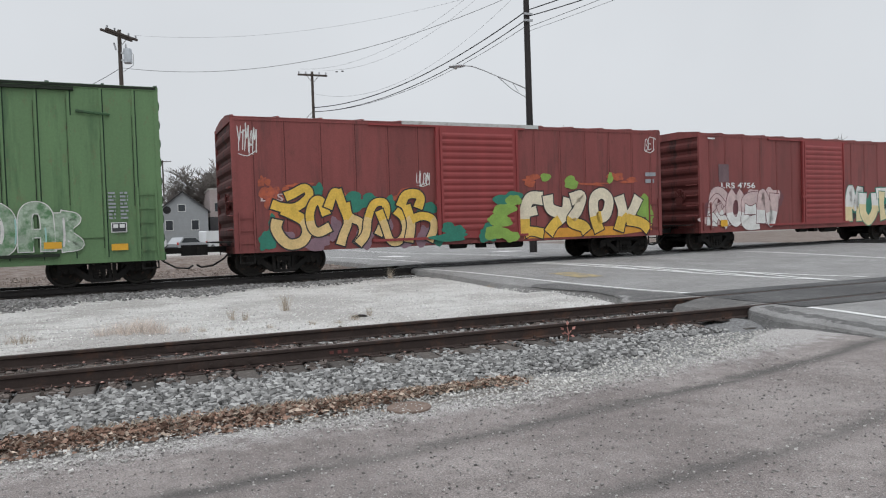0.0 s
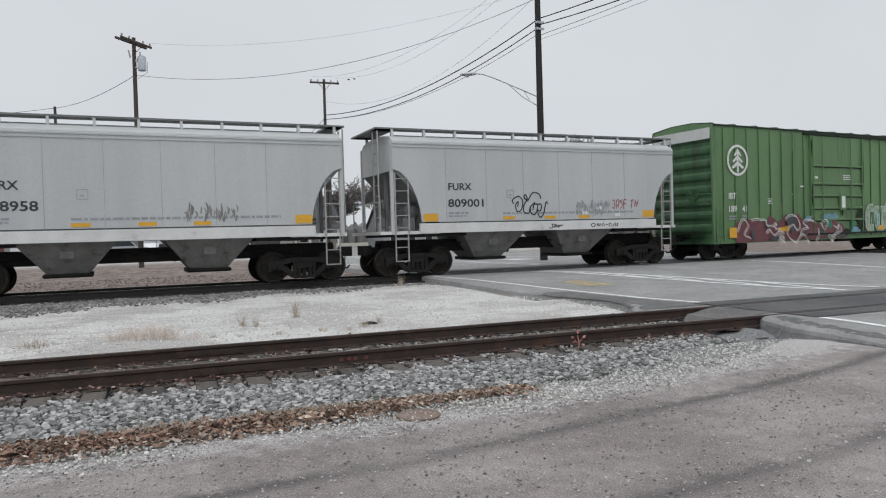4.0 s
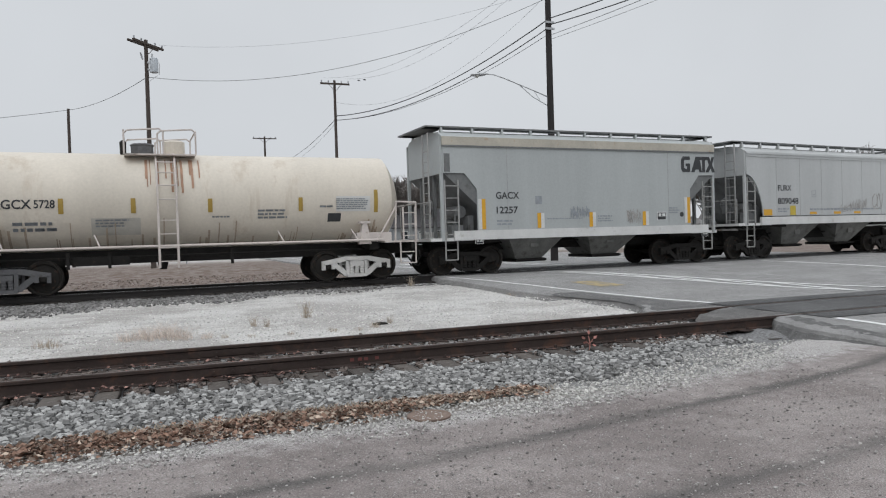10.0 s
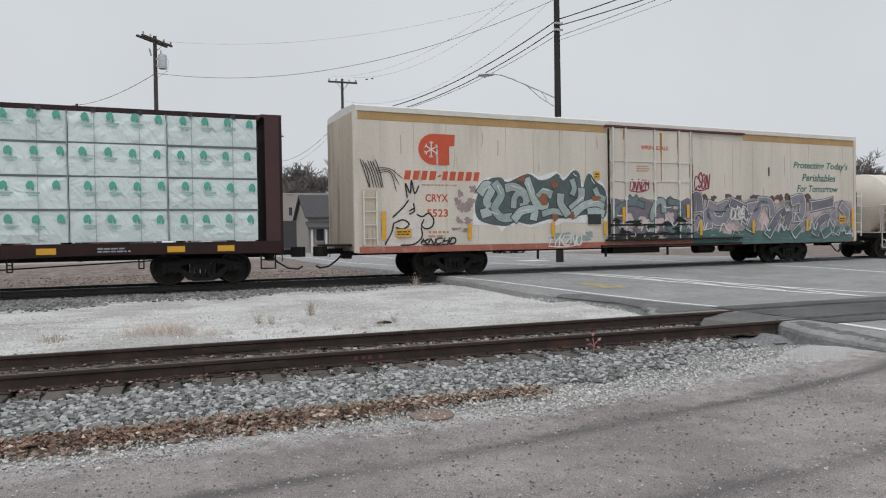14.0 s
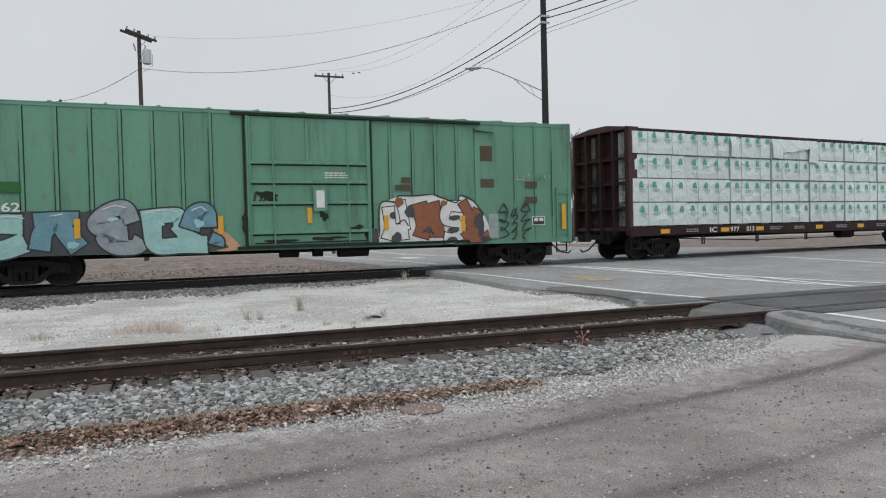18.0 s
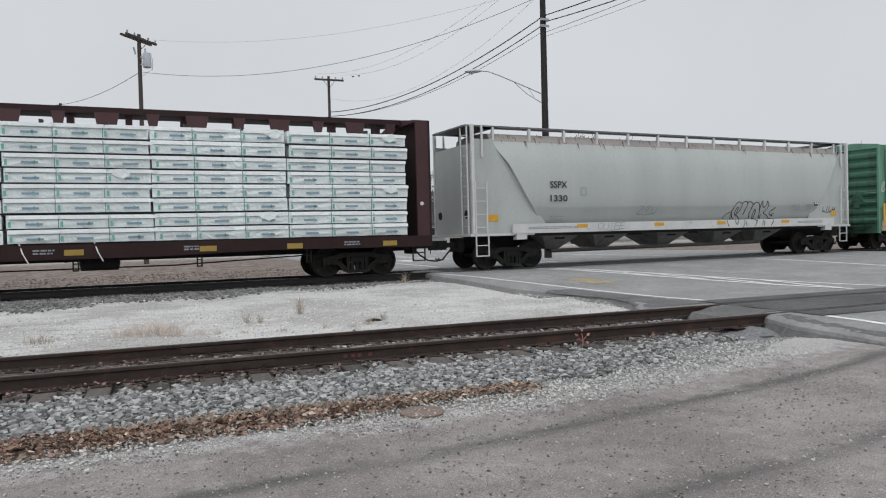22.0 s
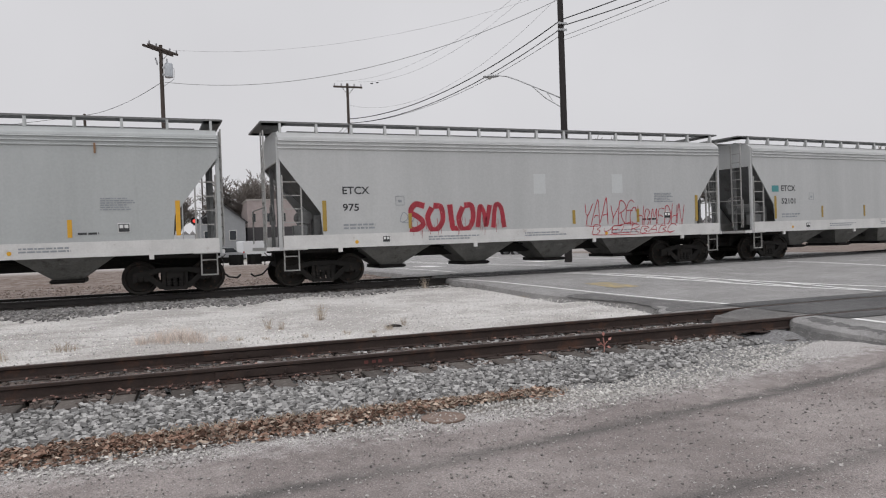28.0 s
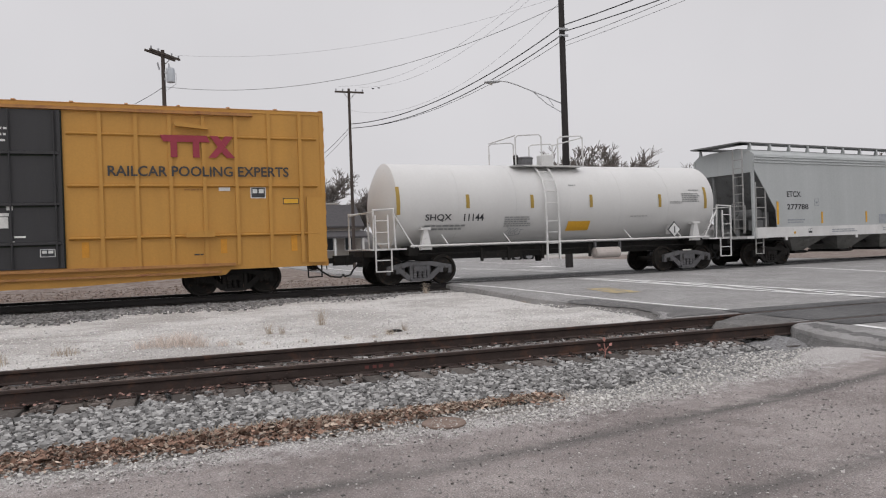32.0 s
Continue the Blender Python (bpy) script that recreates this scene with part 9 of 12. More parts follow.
        for i in range(6):
            part("end_rib", Shape().box(k * hl - 0.02, k * hl + 0.07, -1.1 + 0.44 * i - 0.03, -1.1 + 0.44 * i + 0.03, 1.1, 4.9), end_mat, e)
        part("corner_post", Shape().box(k * hl - 0.1, k * hl + 0.05, -1.53, -1.43, 0.8, 5.06), dirt, car)
        u = part("end_platform", Shape().box(min(k * hl, k * (hl + 0.55)), max(k * hl, k * (hl + 0.55)), -1.1, 1.1, 1.0, 1.06), STEEL_DARK, car)
    u = Shape().box(-hl, hl, -0.3, 0.3, 0.7, 1.0)
    u.box(-hl, hl, -1.4, 1.4, 0.86, 0.95)
    part("underframe", u, STEEL_DARK, car)
    g = Shape()
    g.turned([(-0.45, 0.02), (-0.43, 0.2), (0.43, 0.2), (0.45, 0.02)], "x", 14, (3.2, -0.8, 0.66))
    g.turned([(-0.3, 0.02), (-0.28, 0.17), (0.28, 0.17), (0.3, 0.02)], "x", 14, (4.4, -0.8, 0.66))
    g.box(-1.5, 0.6, -1.3, -0.6, 0.55, 0.8)
    for x in (-4.7, 5.3, -1.9, 0.9):
        g.box(x - 0.03, x + 0.03, -1.42, -1.36, 0.45, 0.85)
    part("brake_gear", g, STEEL_DARK, car)
    d = part("plug_door", Shape().box(-1.82, 1.93, -1.57, -1.48, 1.12, 4.98), dirt, car)
    for x in (-1.14, 0.16, 1.31, -1.7, 1.86):
        part("lock_rod", Shape().rod((x, -1.61, 1.0), (x, -1.61, 5.0), 0.03), white, d)
    for z in (3.83, 3.13, 2.5):
        part("door_bar", Shape().box(-1.8, 1.9, -1.6, -1.57, z - 0.02, z + 0.02), white, d)
    for x in (-1.14, 0.16, 1.31):
        for z in (3.83, 3.13, 2.5):
            part("rod_bracket", Shape().box(x - 0.07, x + 0.07, -1.63, -1.57, z - 0.06, z + 0.06), white, d)
    s, rnd = Shape(), random.Random(77)
    for i in range(16):
        blob(s, rnd.uniform(-1.7, 1.85), rnd.uniform(1.05, 1.75), rnd.uniform(0.08, 0.3), rnd.uniform(0.03, 0.1), -1.672 - 0.0004 * i, rnd, 20, 0.4)
    part("soot_patch", s, GRIME_SHADE, d, "sooty smears across the lower door")
    for z in (1.22, 1.56):
        part("door_beam", Shape().slab([(-1.57, z - 0.045), (-1.64, z - 0.03), (-1.64, z + 0.03), (-1.57, z + 0.045)], "x", -1.8, 1.9), GRIME_SHADE, d, "grime-blackened door beam")
    for x, top in ((-1.84, 2.3), (1.95, 2.7), (-1.84, 4.95), (1.95, 4.95)):
        part("seam", Shape().box(x - 0.03, x + 0.03, -1.585 - 0.002 * top, -1.5, 1.0, top) if top < 4 else Shape().box(x - 0.012, x + 0.012, -1.578, -1.5, 1.0, top), GRIME_SHADE, d)
    # a brown line beside each lock rod paints its shadow
    for x in (-1.14, 0.16, 1.31):
        part("rod_shadow", Shape().box(x + 0.035, x + 0.06, -1.576, -1.5705, 1.15, 4.95), mat("brown_shadow_line", (0.16, 0.12, 0.09), 0.8, 0, 0.3, 3, 20, 0), d)
    part("rust_streak", Shape().slab([(0.42, 4.9), (0.54, 4.9), (0.51, 4.0), (0.5, 3.1), (0.46, 3.1), (0.46, 4.0)], "y", -1.577, -1.5705), mat("orange_rust_run", (0.36, 0.18, 0.07), 0.8, 0, 0.3, 4, 20, 0), d, "orange rust run")
    part("door_track", Shape().box(-2.0, 4.6, -1.62, -1.5, 5.0, 5.07), rust, car)
    part("door_rail", Shape().box(-2.0, 4.4, -1.66, -1.5, 1.0, 1.06), STEEL_DARK, car)
    part("lower_rail", Shape().box(-2.2, 4.4, -1.64, -1.5, 0.8, 0.86), STEEL_DARK, car)
    part("ladder", ladder_shape(-10.86, -10.45, 1.02, 2.66, -1.55, 0.4), white, car)
    part("ladder_recess", Shape().box(-10.92, -10.4, -1.509, -1.506, 0.99, 2.7), end_mat, car)
    part("ladder", ladder_shape(hl + 0.1, hl + 0.52, 1.0, 2.9, -1.4, 0.4), white, car)
    part("end_frame", Shape().box(hl + 0.05, hl + 0.6, -1.3, 1.3, 1.06, 1.1).box(hl + 0.5, hl + 0.56, -1.2, -1.14, 1.1, 2.9).box(hl + 0.1, hl + 0.5, -1.0, 0.9, 1.1, 2.2), STEEL_DARK, car)
    part("marker_light", Shape().box(hl + 0.06, hl + 0.1, -1.2, -1.1, 2.75, 2.85), mat("green_lens", (0.02, 0.4, 0.15), 0.2), car)
    # emblem: red block with a notch, and a snow crystal of six arms
    s = Shape()
    arc = [(-8.55 + 0.5 * math.cos(math.pi / 2 + a * math.pi / 10), 3.98 + 0.48 * math.sin(math.pi / 2 + a * math.pi / 10)) for a in range(11)]
    s.slab(arc + [(-8.45, 3.5), (-8.45, 4.0), (-8.38, 4.0), (-8.38, 3.5), (-8.0, 3.5), (-8.0, 4.1), (-7.82, 4.1), (-7.8, 4.46)], "y", -1.522, -1.512)
    emblem = part("emblem", s, RED_INK, car, "orange-red company emblem with a white snow crystal")
    s = Shape()
    for a in range(3):
        c, e = math.cos(math.pi * a / 3 + 0.5), math.sin(math.pi * a / 3 + 0.5)
        ribbon(s, [(-8.62 - 0.26 * c, 3.97 - 0.26 * e), (-8.62, 3.97), (-8.62 + 0.26 * c, 3.97 + 0.26 * e)], 0.035, -1.524 - 0.0005 * a, 2)
        for k in (-1, 1):
            px, pz = -8.62 + k * 0.18 * c, 3.97 + k * 0.18 * e
            for t in (-0.9, 0.9):
                ribbon(s, [(px, pz), (px + k * 0.09 * math.cos(math.pi * a / 3 + 0.5 + t), pz + k * 0.09 * math.sin(math.pi * a / 3 + 0.5 + t))], 0.025, -1.527 - 0.0005 * a, 2)
    part("snow_crystal", s, WHITE_INK, emblem)
    s = Shape()
    x = -9.55
    for w in (0.24, 0.24, 0.22, 0.26, 0.1, 0.2, 0.24, 0.24, 0.24, 0.22):
        h = 0.28 if w > 0.15 else 0.06
        z = 3.02 if w > 0.15 else 3.12
        s.slab([(x, z), (x + w * 0.82, z), (x + w * 0.82 + 0.06, z + h), (x + 0.06, z + h)], "y", -1.516, -1.511)
        x += w + 0.045
    part("company_mark", s, RED_INK, car, "row of orange-red slanted blocks")
    bars(car, -8.95, -7.7, 2.83, 2.9, 1, mat("faint_red_print", (0.45, 0.25, 0.17), 0.6), -1.511)
    lettering(car, "CRYX", -8.84, -8.06, 2.34, 2.58, RED_INK, -1.512, "reporting_mark")
    lettering(car, "5523", -8.79, -8.07, 1.87, 2.11, RED_INK, -1.512, "car_number")
    bars(car, -8.75, -8.0, 1.2, 1.45, 2, mat("faint_red_print", (0.45, 0.25, 0.17), 0.6), -1.511, seed=4)
    lettering(car, "SPRINGDALE", -0.42, 0.82, 4.27, 4.41, RED_INK, -1.576, "car_name")
    bars(car, -0.65, -0.05, 3.45, 3.7, 3, mat("faint_red_print", (0.45, 0.25, 0.17), 0.6), -1.576, seed=8)
    lettering(car, "Protecting Today's", 7.35, 10.6, 3.72, 4.08, GREEN_INK, -1.512, "slogan", "green slanted slogan lettering", 0.25)
    lettering(car, "Perishables", 7.85, 9.85, 3.28, 3.58, GREEN_INK, -1.512, "slogan", "green slanted slogan lettering", 0.25)
    lettering(car, "For Tomorrow", 7.55, 10.0, 2.84, 3.12, GREEN_INK, -1.512, "slogan", "green slanted slogan lettering", 0.25)
    for x, z, w, h in ((-10.3, 1.18, 0.13, 0.85), (-7.4, 1.15, 0.13, 0.5), (-4.25, 1.18, 0.13, 0.5), (-2.1, 1.2, 0.13, 0.5), (-1.35, 1.7, 0.13, 0.5), (1.6, 1.8, 0.13, 0.5), (2.3, 1.15, 0.13, 0.5), (5.0, 1.2, 0.13, 0.5), (8.0, 1.25, 0.13, 0.5), (10.75, 1.35, 0.13, 0.8)):
        plate(car, "reflector", x, x + w, z, z + h, YELLOW, -1.65 if -1.82 < x < 1.9 else -1.57, 0.006)
    for x, z, w, h in ((-9.85, 1.25, 0.5, 0.25), (-2.5, 3.15, 0.25, 0.28), (9.95, 1.55, 0.45, 0.3)):
        p = plate(car, "notice", x, x + w, z, z + h, YELLOW, -1.57, 0.006)
        bars(p, x + 0.04, x + w - 0.02, z + 0.05, z + h - 0.05, 2, BLACK_INK, -1.577)
    plate(car, "black_panel", -2.75, -2.2, 1.6, 1.95, BLACK_PAINT, -1.55)
    cold_car_writing(car)
    # a sprayed sketch: pale body with black contour lines and hatching
    rnd = random.Random(6)
    sketch = flat_patch(car, "paint_field", [(-10.2, 1.05), (-9.95, 1.5), (-9.9, 1.8), (-9.55, 2.2), (-9.35, 2.5), (-9.25, 2.35), (-9.2, 2.0), (-8.95, 1.85), (-8.75, 2.0), (-8.55, 1.75), (-8.65, 1.5), (-8.95, 1.5), (-9.0, 1.2), (-9.3, 1.0)], P_PINK_WHITE, -1.516, "pale sprayed sketch with black contour lines", 3)
    s = Shape()
    for i, q in enumerate(([(-10.2, 1.02), (-9.98, 1.4), (-9.9, 1.7)], [(-9.95, 1.85), (-9.6, 2.15), (-9.4, 2.4)], [(-9.25, 2.3), (-9.22, 2.05), (-9.4, 1.95)], [(-9.15, 1.95), (-8.95, 1.88), (-8.75, 1.98), (-8.58, 1.8), (-8.62, 1.58), (-8.82, 1.5), (-8.98, 1.6), (-8.9, 1.8)], [(-9.0, 1.55), (-8.98, 1.25), (-9.25, 1.03), (-9.7, 1.0)], [(-9.9, 1.68), (-9.6, 1.78), (-9.4, 1.65), (-9.6, 1.5), (-9.85, 1.55)], [(-9.45, 2.45), (-9.5, 2.9), (-9.35, 2.6), (-9.3, 3.0), (-9.2, 2.6), (-9.05, 2.85)], [(-9.4, 2.05), (-9.2, 2.15)])):
        ribbon(s, q, 0.05, -1.523 - 0.0008 * i)
    for i in range(7):
        x = -10.95 + 0.08 * i
        ribbon(s, [(x, 3.5 + 0.15 * rnd.random()), (x + 0.15, 3.2), (x + 0.2 + 0.1 * rnd.random(), 2.75)], 0.03, -1.53 - 0.0006 * i)
    for i in range(3):
        ribbon(s, [(-10.45, 3.35 - 0.08 * i), (-10.0, 3.33 - 0.06 * i), (-9.6 - 0.1 * i, 3.05 - 0.2 * i)], 0.025, -1.536 - 0.0006 * i)
    part("contour", s, P_BLACK, sketch)
    scrawl(car, -0.95, -0.1, 2.75, 3.15, P_CARMINE, 44, 6, 0.05, -1.58)
    scrawl(car, 2.1, 2.85, 2.85, 3.4, P_CARMINE, 45, 5, 0.06, -1.515)
    scrawl(car, -9.0, -7.8, 1.0, 1.2, P_BLACK, 46, 6, 0.05, -1.53)
    scrawl(car, -4.4, -3.0, 0.85, 1.25, P_WHITE, 47, 7, 0.05, -1.53)
    rnd2 = random.Random(61)
    for i in range(16):
        x, z = rnd2.choice((0.16, 0.22, -1.14, 1.31, -1.78, 1.9)) + rnd2.uniform(-0.08, 0.08), rnd2.choice((4.95, 4.95, 3.8, 3.1))
        s = Shape()
        drop = rnd2.uniform(0.3, 0.9)
        ribbon(s, [(x, z), (x + 0.01, z - 0.4 * drop), (x + rnd2.uniform(-0.03, 0.03), z - drop)], rnd2.uniform(0.015, 0.05), -1.5745 - 0.0003 * i, 3)
        part("rust_streak", s, mat("rust_run_on_cream", (0.3, 0.17, 0.09), 0.7, 0, 0.3, 3, 20, 0), car)
    for i in range(26):
        x = rnd2.uniform(-10.6, 10.6)
        if -1.9 < x < 2.0:
            continue
        s = Shape()
        z, drop = rnd2.uniform(2.8, 4.7), rnd2.uniform(0.2, 0.9)
        ribbon(s, [(x, z), (x + 0.01, z - 0.5 * drop), (x + rnd2.uniform(-0.04, 0.04), z - drop)], rnd2.uniform(0.015, 0.06), -1.5075 - 0.0002 * i, 3)
        part("grime_streak", s, mat("grey_grime_run", (0.45, 0.39, 0.33), 0.7, 0, 0.2, 3, 20, 0), car)
    plate(car, "hasp", 5.95, 6.0, 3.45, 3.8, BLACK_PAINT, -1.507, 0.02)

# ---------- the train: covered hopper cars ----------
HOPPER_GREY = mat("pale_grey_hopper_paint", (0.43, 0.44, 0.44), 0.55, 0, 0.12, 0.8, 16, 0.04, (0.33, 0.33, 0.32), 0.6, streak=True, wear=0.6)
HOPPER_COOL = mat("cool_grey_hopper_paint", (0.375, 0.395, 0.395), 0.55, 0, 0.12, 0.8, 16, 0.04, (0.27, 0.28, 0.27), 0.6, streak=True, wear=0.6)
HOPPER_WHITE = mat("near_white_hopper_paint", (0.5, 0.52, 0.52), 0.5, 0, 0.1, 0.8, 16, 0.04, (0.38, 0.38, 0.36), 0.62, streak=True, wear=0.5)
SILL_WHITE = mat("white_sill_paint", (0.58, 0.58, 0.57), 0.55, 0, 0.15, 1.5, 20, 0.04, (0.33, 0.3, 0.27), 0.6)
# hopper grey made darker: the slope sheets' shade is put into it
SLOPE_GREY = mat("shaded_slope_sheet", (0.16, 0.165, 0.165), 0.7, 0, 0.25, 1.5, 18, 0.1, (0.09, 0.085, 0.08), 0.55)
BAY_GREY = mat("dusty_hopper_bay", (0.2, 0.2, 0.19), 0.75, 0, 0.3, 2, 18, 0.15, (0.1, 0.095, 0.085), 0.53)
LADDER_GREY = mat("dull_grey_ladder_paint", (0.3, 0.3, 0.29), 0.6, 0, 0.2, 2, 20, 0.04, (0.17, 0.14, 0.12), 0.55)
SCRUBBED = mat("scrubbed_brown_grey_paint", (0.33, 0.322, 0.31), 0.7, 0, 0.4, 5, 20, 0)
SCRUBBED_DARK = mat("scrubbed_dark_paint", (0.2, 0.195, 0.19), 0.7, 0, 0.4, 5, 20, 0)
SEAM_GREY = mat("grimy_weld_seam", (0.345, 0.35, 0.345), 0.7, 0, 0.3, 2, 20, 0)
BOARD_GREY = mat("galvanised_running_board", (0.16, 0.165, 0.165), 0.6, 0.3, 0.25, 3, 40, 0.2)
ROOF_STAIN = mat("rust_stained_roof_trough", (0.3, 0.28, 0.26), 0.6, 0, 0.2, 1.2, 20, 0.08, (0.2, 0.115, 0.075), 0.57, streak=True)


def mirrored(points):
    """The right half of a side outline made into a whole one. Points from the top downwards, x > 0."""
    return [(-x, z) for x, z in points] + [(x, z) for x, z in reversed(points)]


def hopper_body(car, hl, cut, slope, roof_z, peak, sill, sill_x, bays, paint, sill_paint, seams, floor_z=1.45, lift=0.47):
    """Side sheets with shaped ends, slope sheets, roof, boards, sills and discharge bays."""
    for k in (-1, 1):
        w = part("side_sheet", Shape().slab(mirrored(cut), "y", k * 1.5 - 0.02, k * 1.5 + 0.02), paint, car)
        for x in seams:
            part("seam", Shape().box(x - 0.008, x + 0.008, k * 1.522 - 0.003, k * 1.522 + 0.003, sill[1], roof_z - 0.15), SEAM_GREY, w)
        part("side_sill", Shape().box(-sill_x, sill_x, k * 1.5 - 0.05, k * 1.5 + 0.05, sill[0], sill[1]), sill_paint, car)
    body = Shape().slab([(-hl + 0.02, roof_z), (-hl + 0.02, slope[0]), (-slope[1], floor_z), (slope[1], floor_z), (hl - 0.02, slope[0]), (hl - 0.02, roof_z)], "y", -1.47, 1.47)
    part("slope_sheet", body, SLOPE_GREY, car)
    for k in (-1, 1):
        part("end_sheet", Shape().box(k * hl - 0.025, k * hl + 0.025, -1.48, 1.48, slope[0] - 0.05, roof_z), paint, car)
        for y in (-1.42, 1.42):
            part("corner_post", Shape().box(k * hl - 0.05, k * hl + 0.05, y - 0.045, y + 0.045, sill[0] - 0.02, roof_z + 0.05), paint, car)
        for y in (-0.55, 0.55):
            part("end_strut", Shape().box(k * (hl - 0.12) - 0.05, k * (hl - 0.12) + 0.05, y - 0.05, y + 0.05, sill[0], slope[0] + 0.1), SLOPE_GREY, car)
        a, b = sorted((k * (sill_x - 0.7), k * (hl + (0.12 if k > 0 else 0.42))))
        part("end_platform", Shape().box(a, b, -1.46, 1.46, sill[0] - 0.02, sill[0] + 0.08), sill_paint, car)
    roof = Shape().slab([(-1.53, roof_z - 0.02), (1.53, roof_z - 0.02), (1.5, roof_z + 0.05), (1.25, roof_z + peak * 0.72), (0.6, roof_z + peak), (-0.6, roof_z + peak), (-1.25, roof_z + peak * 0.72), (-1.5, roof_z + 0.05)], "x", -hl, hl)
    r = part("roof", roof, paint, car)
    n = int(hl / 0.54)
    h = Shape()
    h.box(-hl + 0.5, hl - 0.5, -0.33, 0.33, roof_z + peak, roof_z + peak + 0.1)
    part("hatch_cover", h, BOARD_GREY, r)
    top = roof_z + lift
    for k in (-1, 1):
        part("running_board", Shape().box(-hl - 0.38, hl + 0.14, k * 1.02 - 0.24, k * 1.02 + 0.24, top - 0.05, top), BOARD_GREY, car)
        for i in range(n + 1):
            x = -hl + 0.12 + (2 * hl - 0.24) * i / n
            part("board_bracket", Shape().slab([(k * 1.26, top - 0.05), (k * 1.2, top - 0.05), (k * 1.12, roof_z + peak * 0.7), (k * 1.3, roof_z + peak * 0.55)], "x", x - 0.035, x + 0.035), paint, car)
    for k in (-1, 1):
        a, b = sorted((k * (hl - 0.3), k * (hl + (0.2 if k > 0 else 0.44))))
        part("end_board", Shape().box(a, b, -1.25, 1.25, top - 0.05, top), BOARD_GREY, car)
    for i, (x, w_top, w_bot, drop) in enumerate(bays):
        s = Shape()
        zt, zb = sill[0] + 0.12, drop
        tops = [(x - w_top, -1.3, zt), (x + w_top, -1.3, zt), (x + w_top, 1.3, zt), (x - w_top, 1.3, zt)]
        lows = [(x - w_bot, -0.62, zb), (x + w_bot, -0.62, zb), (x + w_bot, 0.62, zb), (x - w_bot, 0.62, zb)]
        s.add(lows + tops, [(3, 2, 1, 0), (4, 5, 6, 7), (0, 1, 5, 4), (1, 2, 6, 5), (2, 3, 7, 6), (3, 0, 4, 7)])
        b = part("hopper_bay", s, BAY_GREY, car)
        part("outlet_gate", Shape().box(x - w_bot - 0.08, x + w_bot + 0.08, -0.75, 0.75, zb - 0.09, zb + 0.02).rod((x - w_bot - 0.1, -0.8, zb - 0.03), (x + w_bot + 0.1, -0.8, zb - 0.03), 0.035), STEEL_DARK, b)
        part("bay_sight_plate", Shape().box(x - 0.16, x + 0.16, -1.06, -1.0, zb + 0.42, zb + 0.62), BAY_GREY, b)
    u = Shape().box(-hl, hl, -0.28, 0.28, 0.74, 1.15)
    for k in (-1, 1):
        u.box(min(k * hl, k * (hl - 1.7)), max(k * hl, k * (hl - 1.7)), -1.3, 1.3, sill[0] - 0.1, sill[0] - 0.02)
        u.slab([(k * (sill_x - 0.2), sill[0]), (k * (sill_x - 0.2), sill[0] - 0.12), (k * (sill_x - 1.7), sill[0] - 0.1), (k * (sill_x - 1.7), sill[0])], "y", -1.35, 1.35)
    part("underframe", u, STEEL_DARK, car)
    part("brake_pipe", Shape().pipe([(-hl + 1.0, -0.45, 0.72), (-hl + 2.6, -0.45, 1.0), (hl - 2.6, -0.45, 1.0), (hl - 1.0, -0.45, 0.72)], 0.025), STEEL_DARK, car)


def hopper_ends(car, hl, sill_z, slope_z, paint, near_x):
    """Ladders, grab rails, steps and the brake reservoir on the end platforms."""
    for k in (-1, 1):
        x0, x1 = sorted((k * (hl - 0.08), k * near_x))
        part("ladder", ladder_shape(x0, x1, sill_z, slope_z - 0.15, -1.47), paint, car)
        lx = k * (hl + (0.12 if k > 0 else 0.38))
        part("ladder", Shape().box(lx - 0.02, lx + 0.02, -1.3, -1.26, sill_z, 4.55).box(lx - 0.02, lx + 0.02, -0.86, -0.82, sill_z, 4.55), paint, car)
        rung = shared(("rung", paint.name), lambda: Shape().box(-0.014, 0.014, -1.28, -0.84, -0.014, 0.014).mesh("rung", paint))
        for i in range(9):
            part("rung", rung, paint, car, at=(lx, 0, sill_z + 0.2 + 0.33 * i))
        stirrup(car, k * (hl - 0.3), 0.48, sill_z, paint, 0.42)
        part("hand_rail", Shape().pipe([(lx, -1.35, sill_z), (lx, -1.35, 2.35), (lx, 1.35, 2.35), (lx, 1.35, sill_z)], 0.018), paint, car)
    r = Shape()
    r.turned([(-0.5, 0.03), (-0.46, 0.2), (0.46, 0.2), (0.5, 0.03)], "y", 14, (-hl + 0.85, -0.5, 2.05))
    part("air_reservoir", r, SLOPE_GREY, car)
    v = Shape().box(-hl + 0.45, -hl + 0.85, -1.15, -0.8, sill_z + 0.1, sill_z + 0.5).box(-hl + 1.05, -hl + 1.25, -1.1, -0.7, sill_z + 0.1, sill_z + 0.8)
    v.pipe([(-hl + 0.6, -1.0, sill_z + 0.5), (-hl + 0.7, -0.9, sill_z + 0.95), (-hl + 1.0, -0.7, sill_z + 0.8)], 0.03)
    part("brake_valve", v, SLOPE_GREY, car)
    hand_brake(car, -hl, -1, 2.2, SLOPE_GREY)


ARC_CUT = [(5.55, 4.22), (5.55, 3.36), (5.3, 3.27), (5.06, 3.05), (4.9, 2.8), (4.75, 2.45), (4.65, 2.1), (4.6, 1.7)]


def arc_hopper(left, right, tcs, number, label, seed):
    car, hl = start_car("covered_hopper", label, left, right, tcs[0], tcs[1], 0.62)
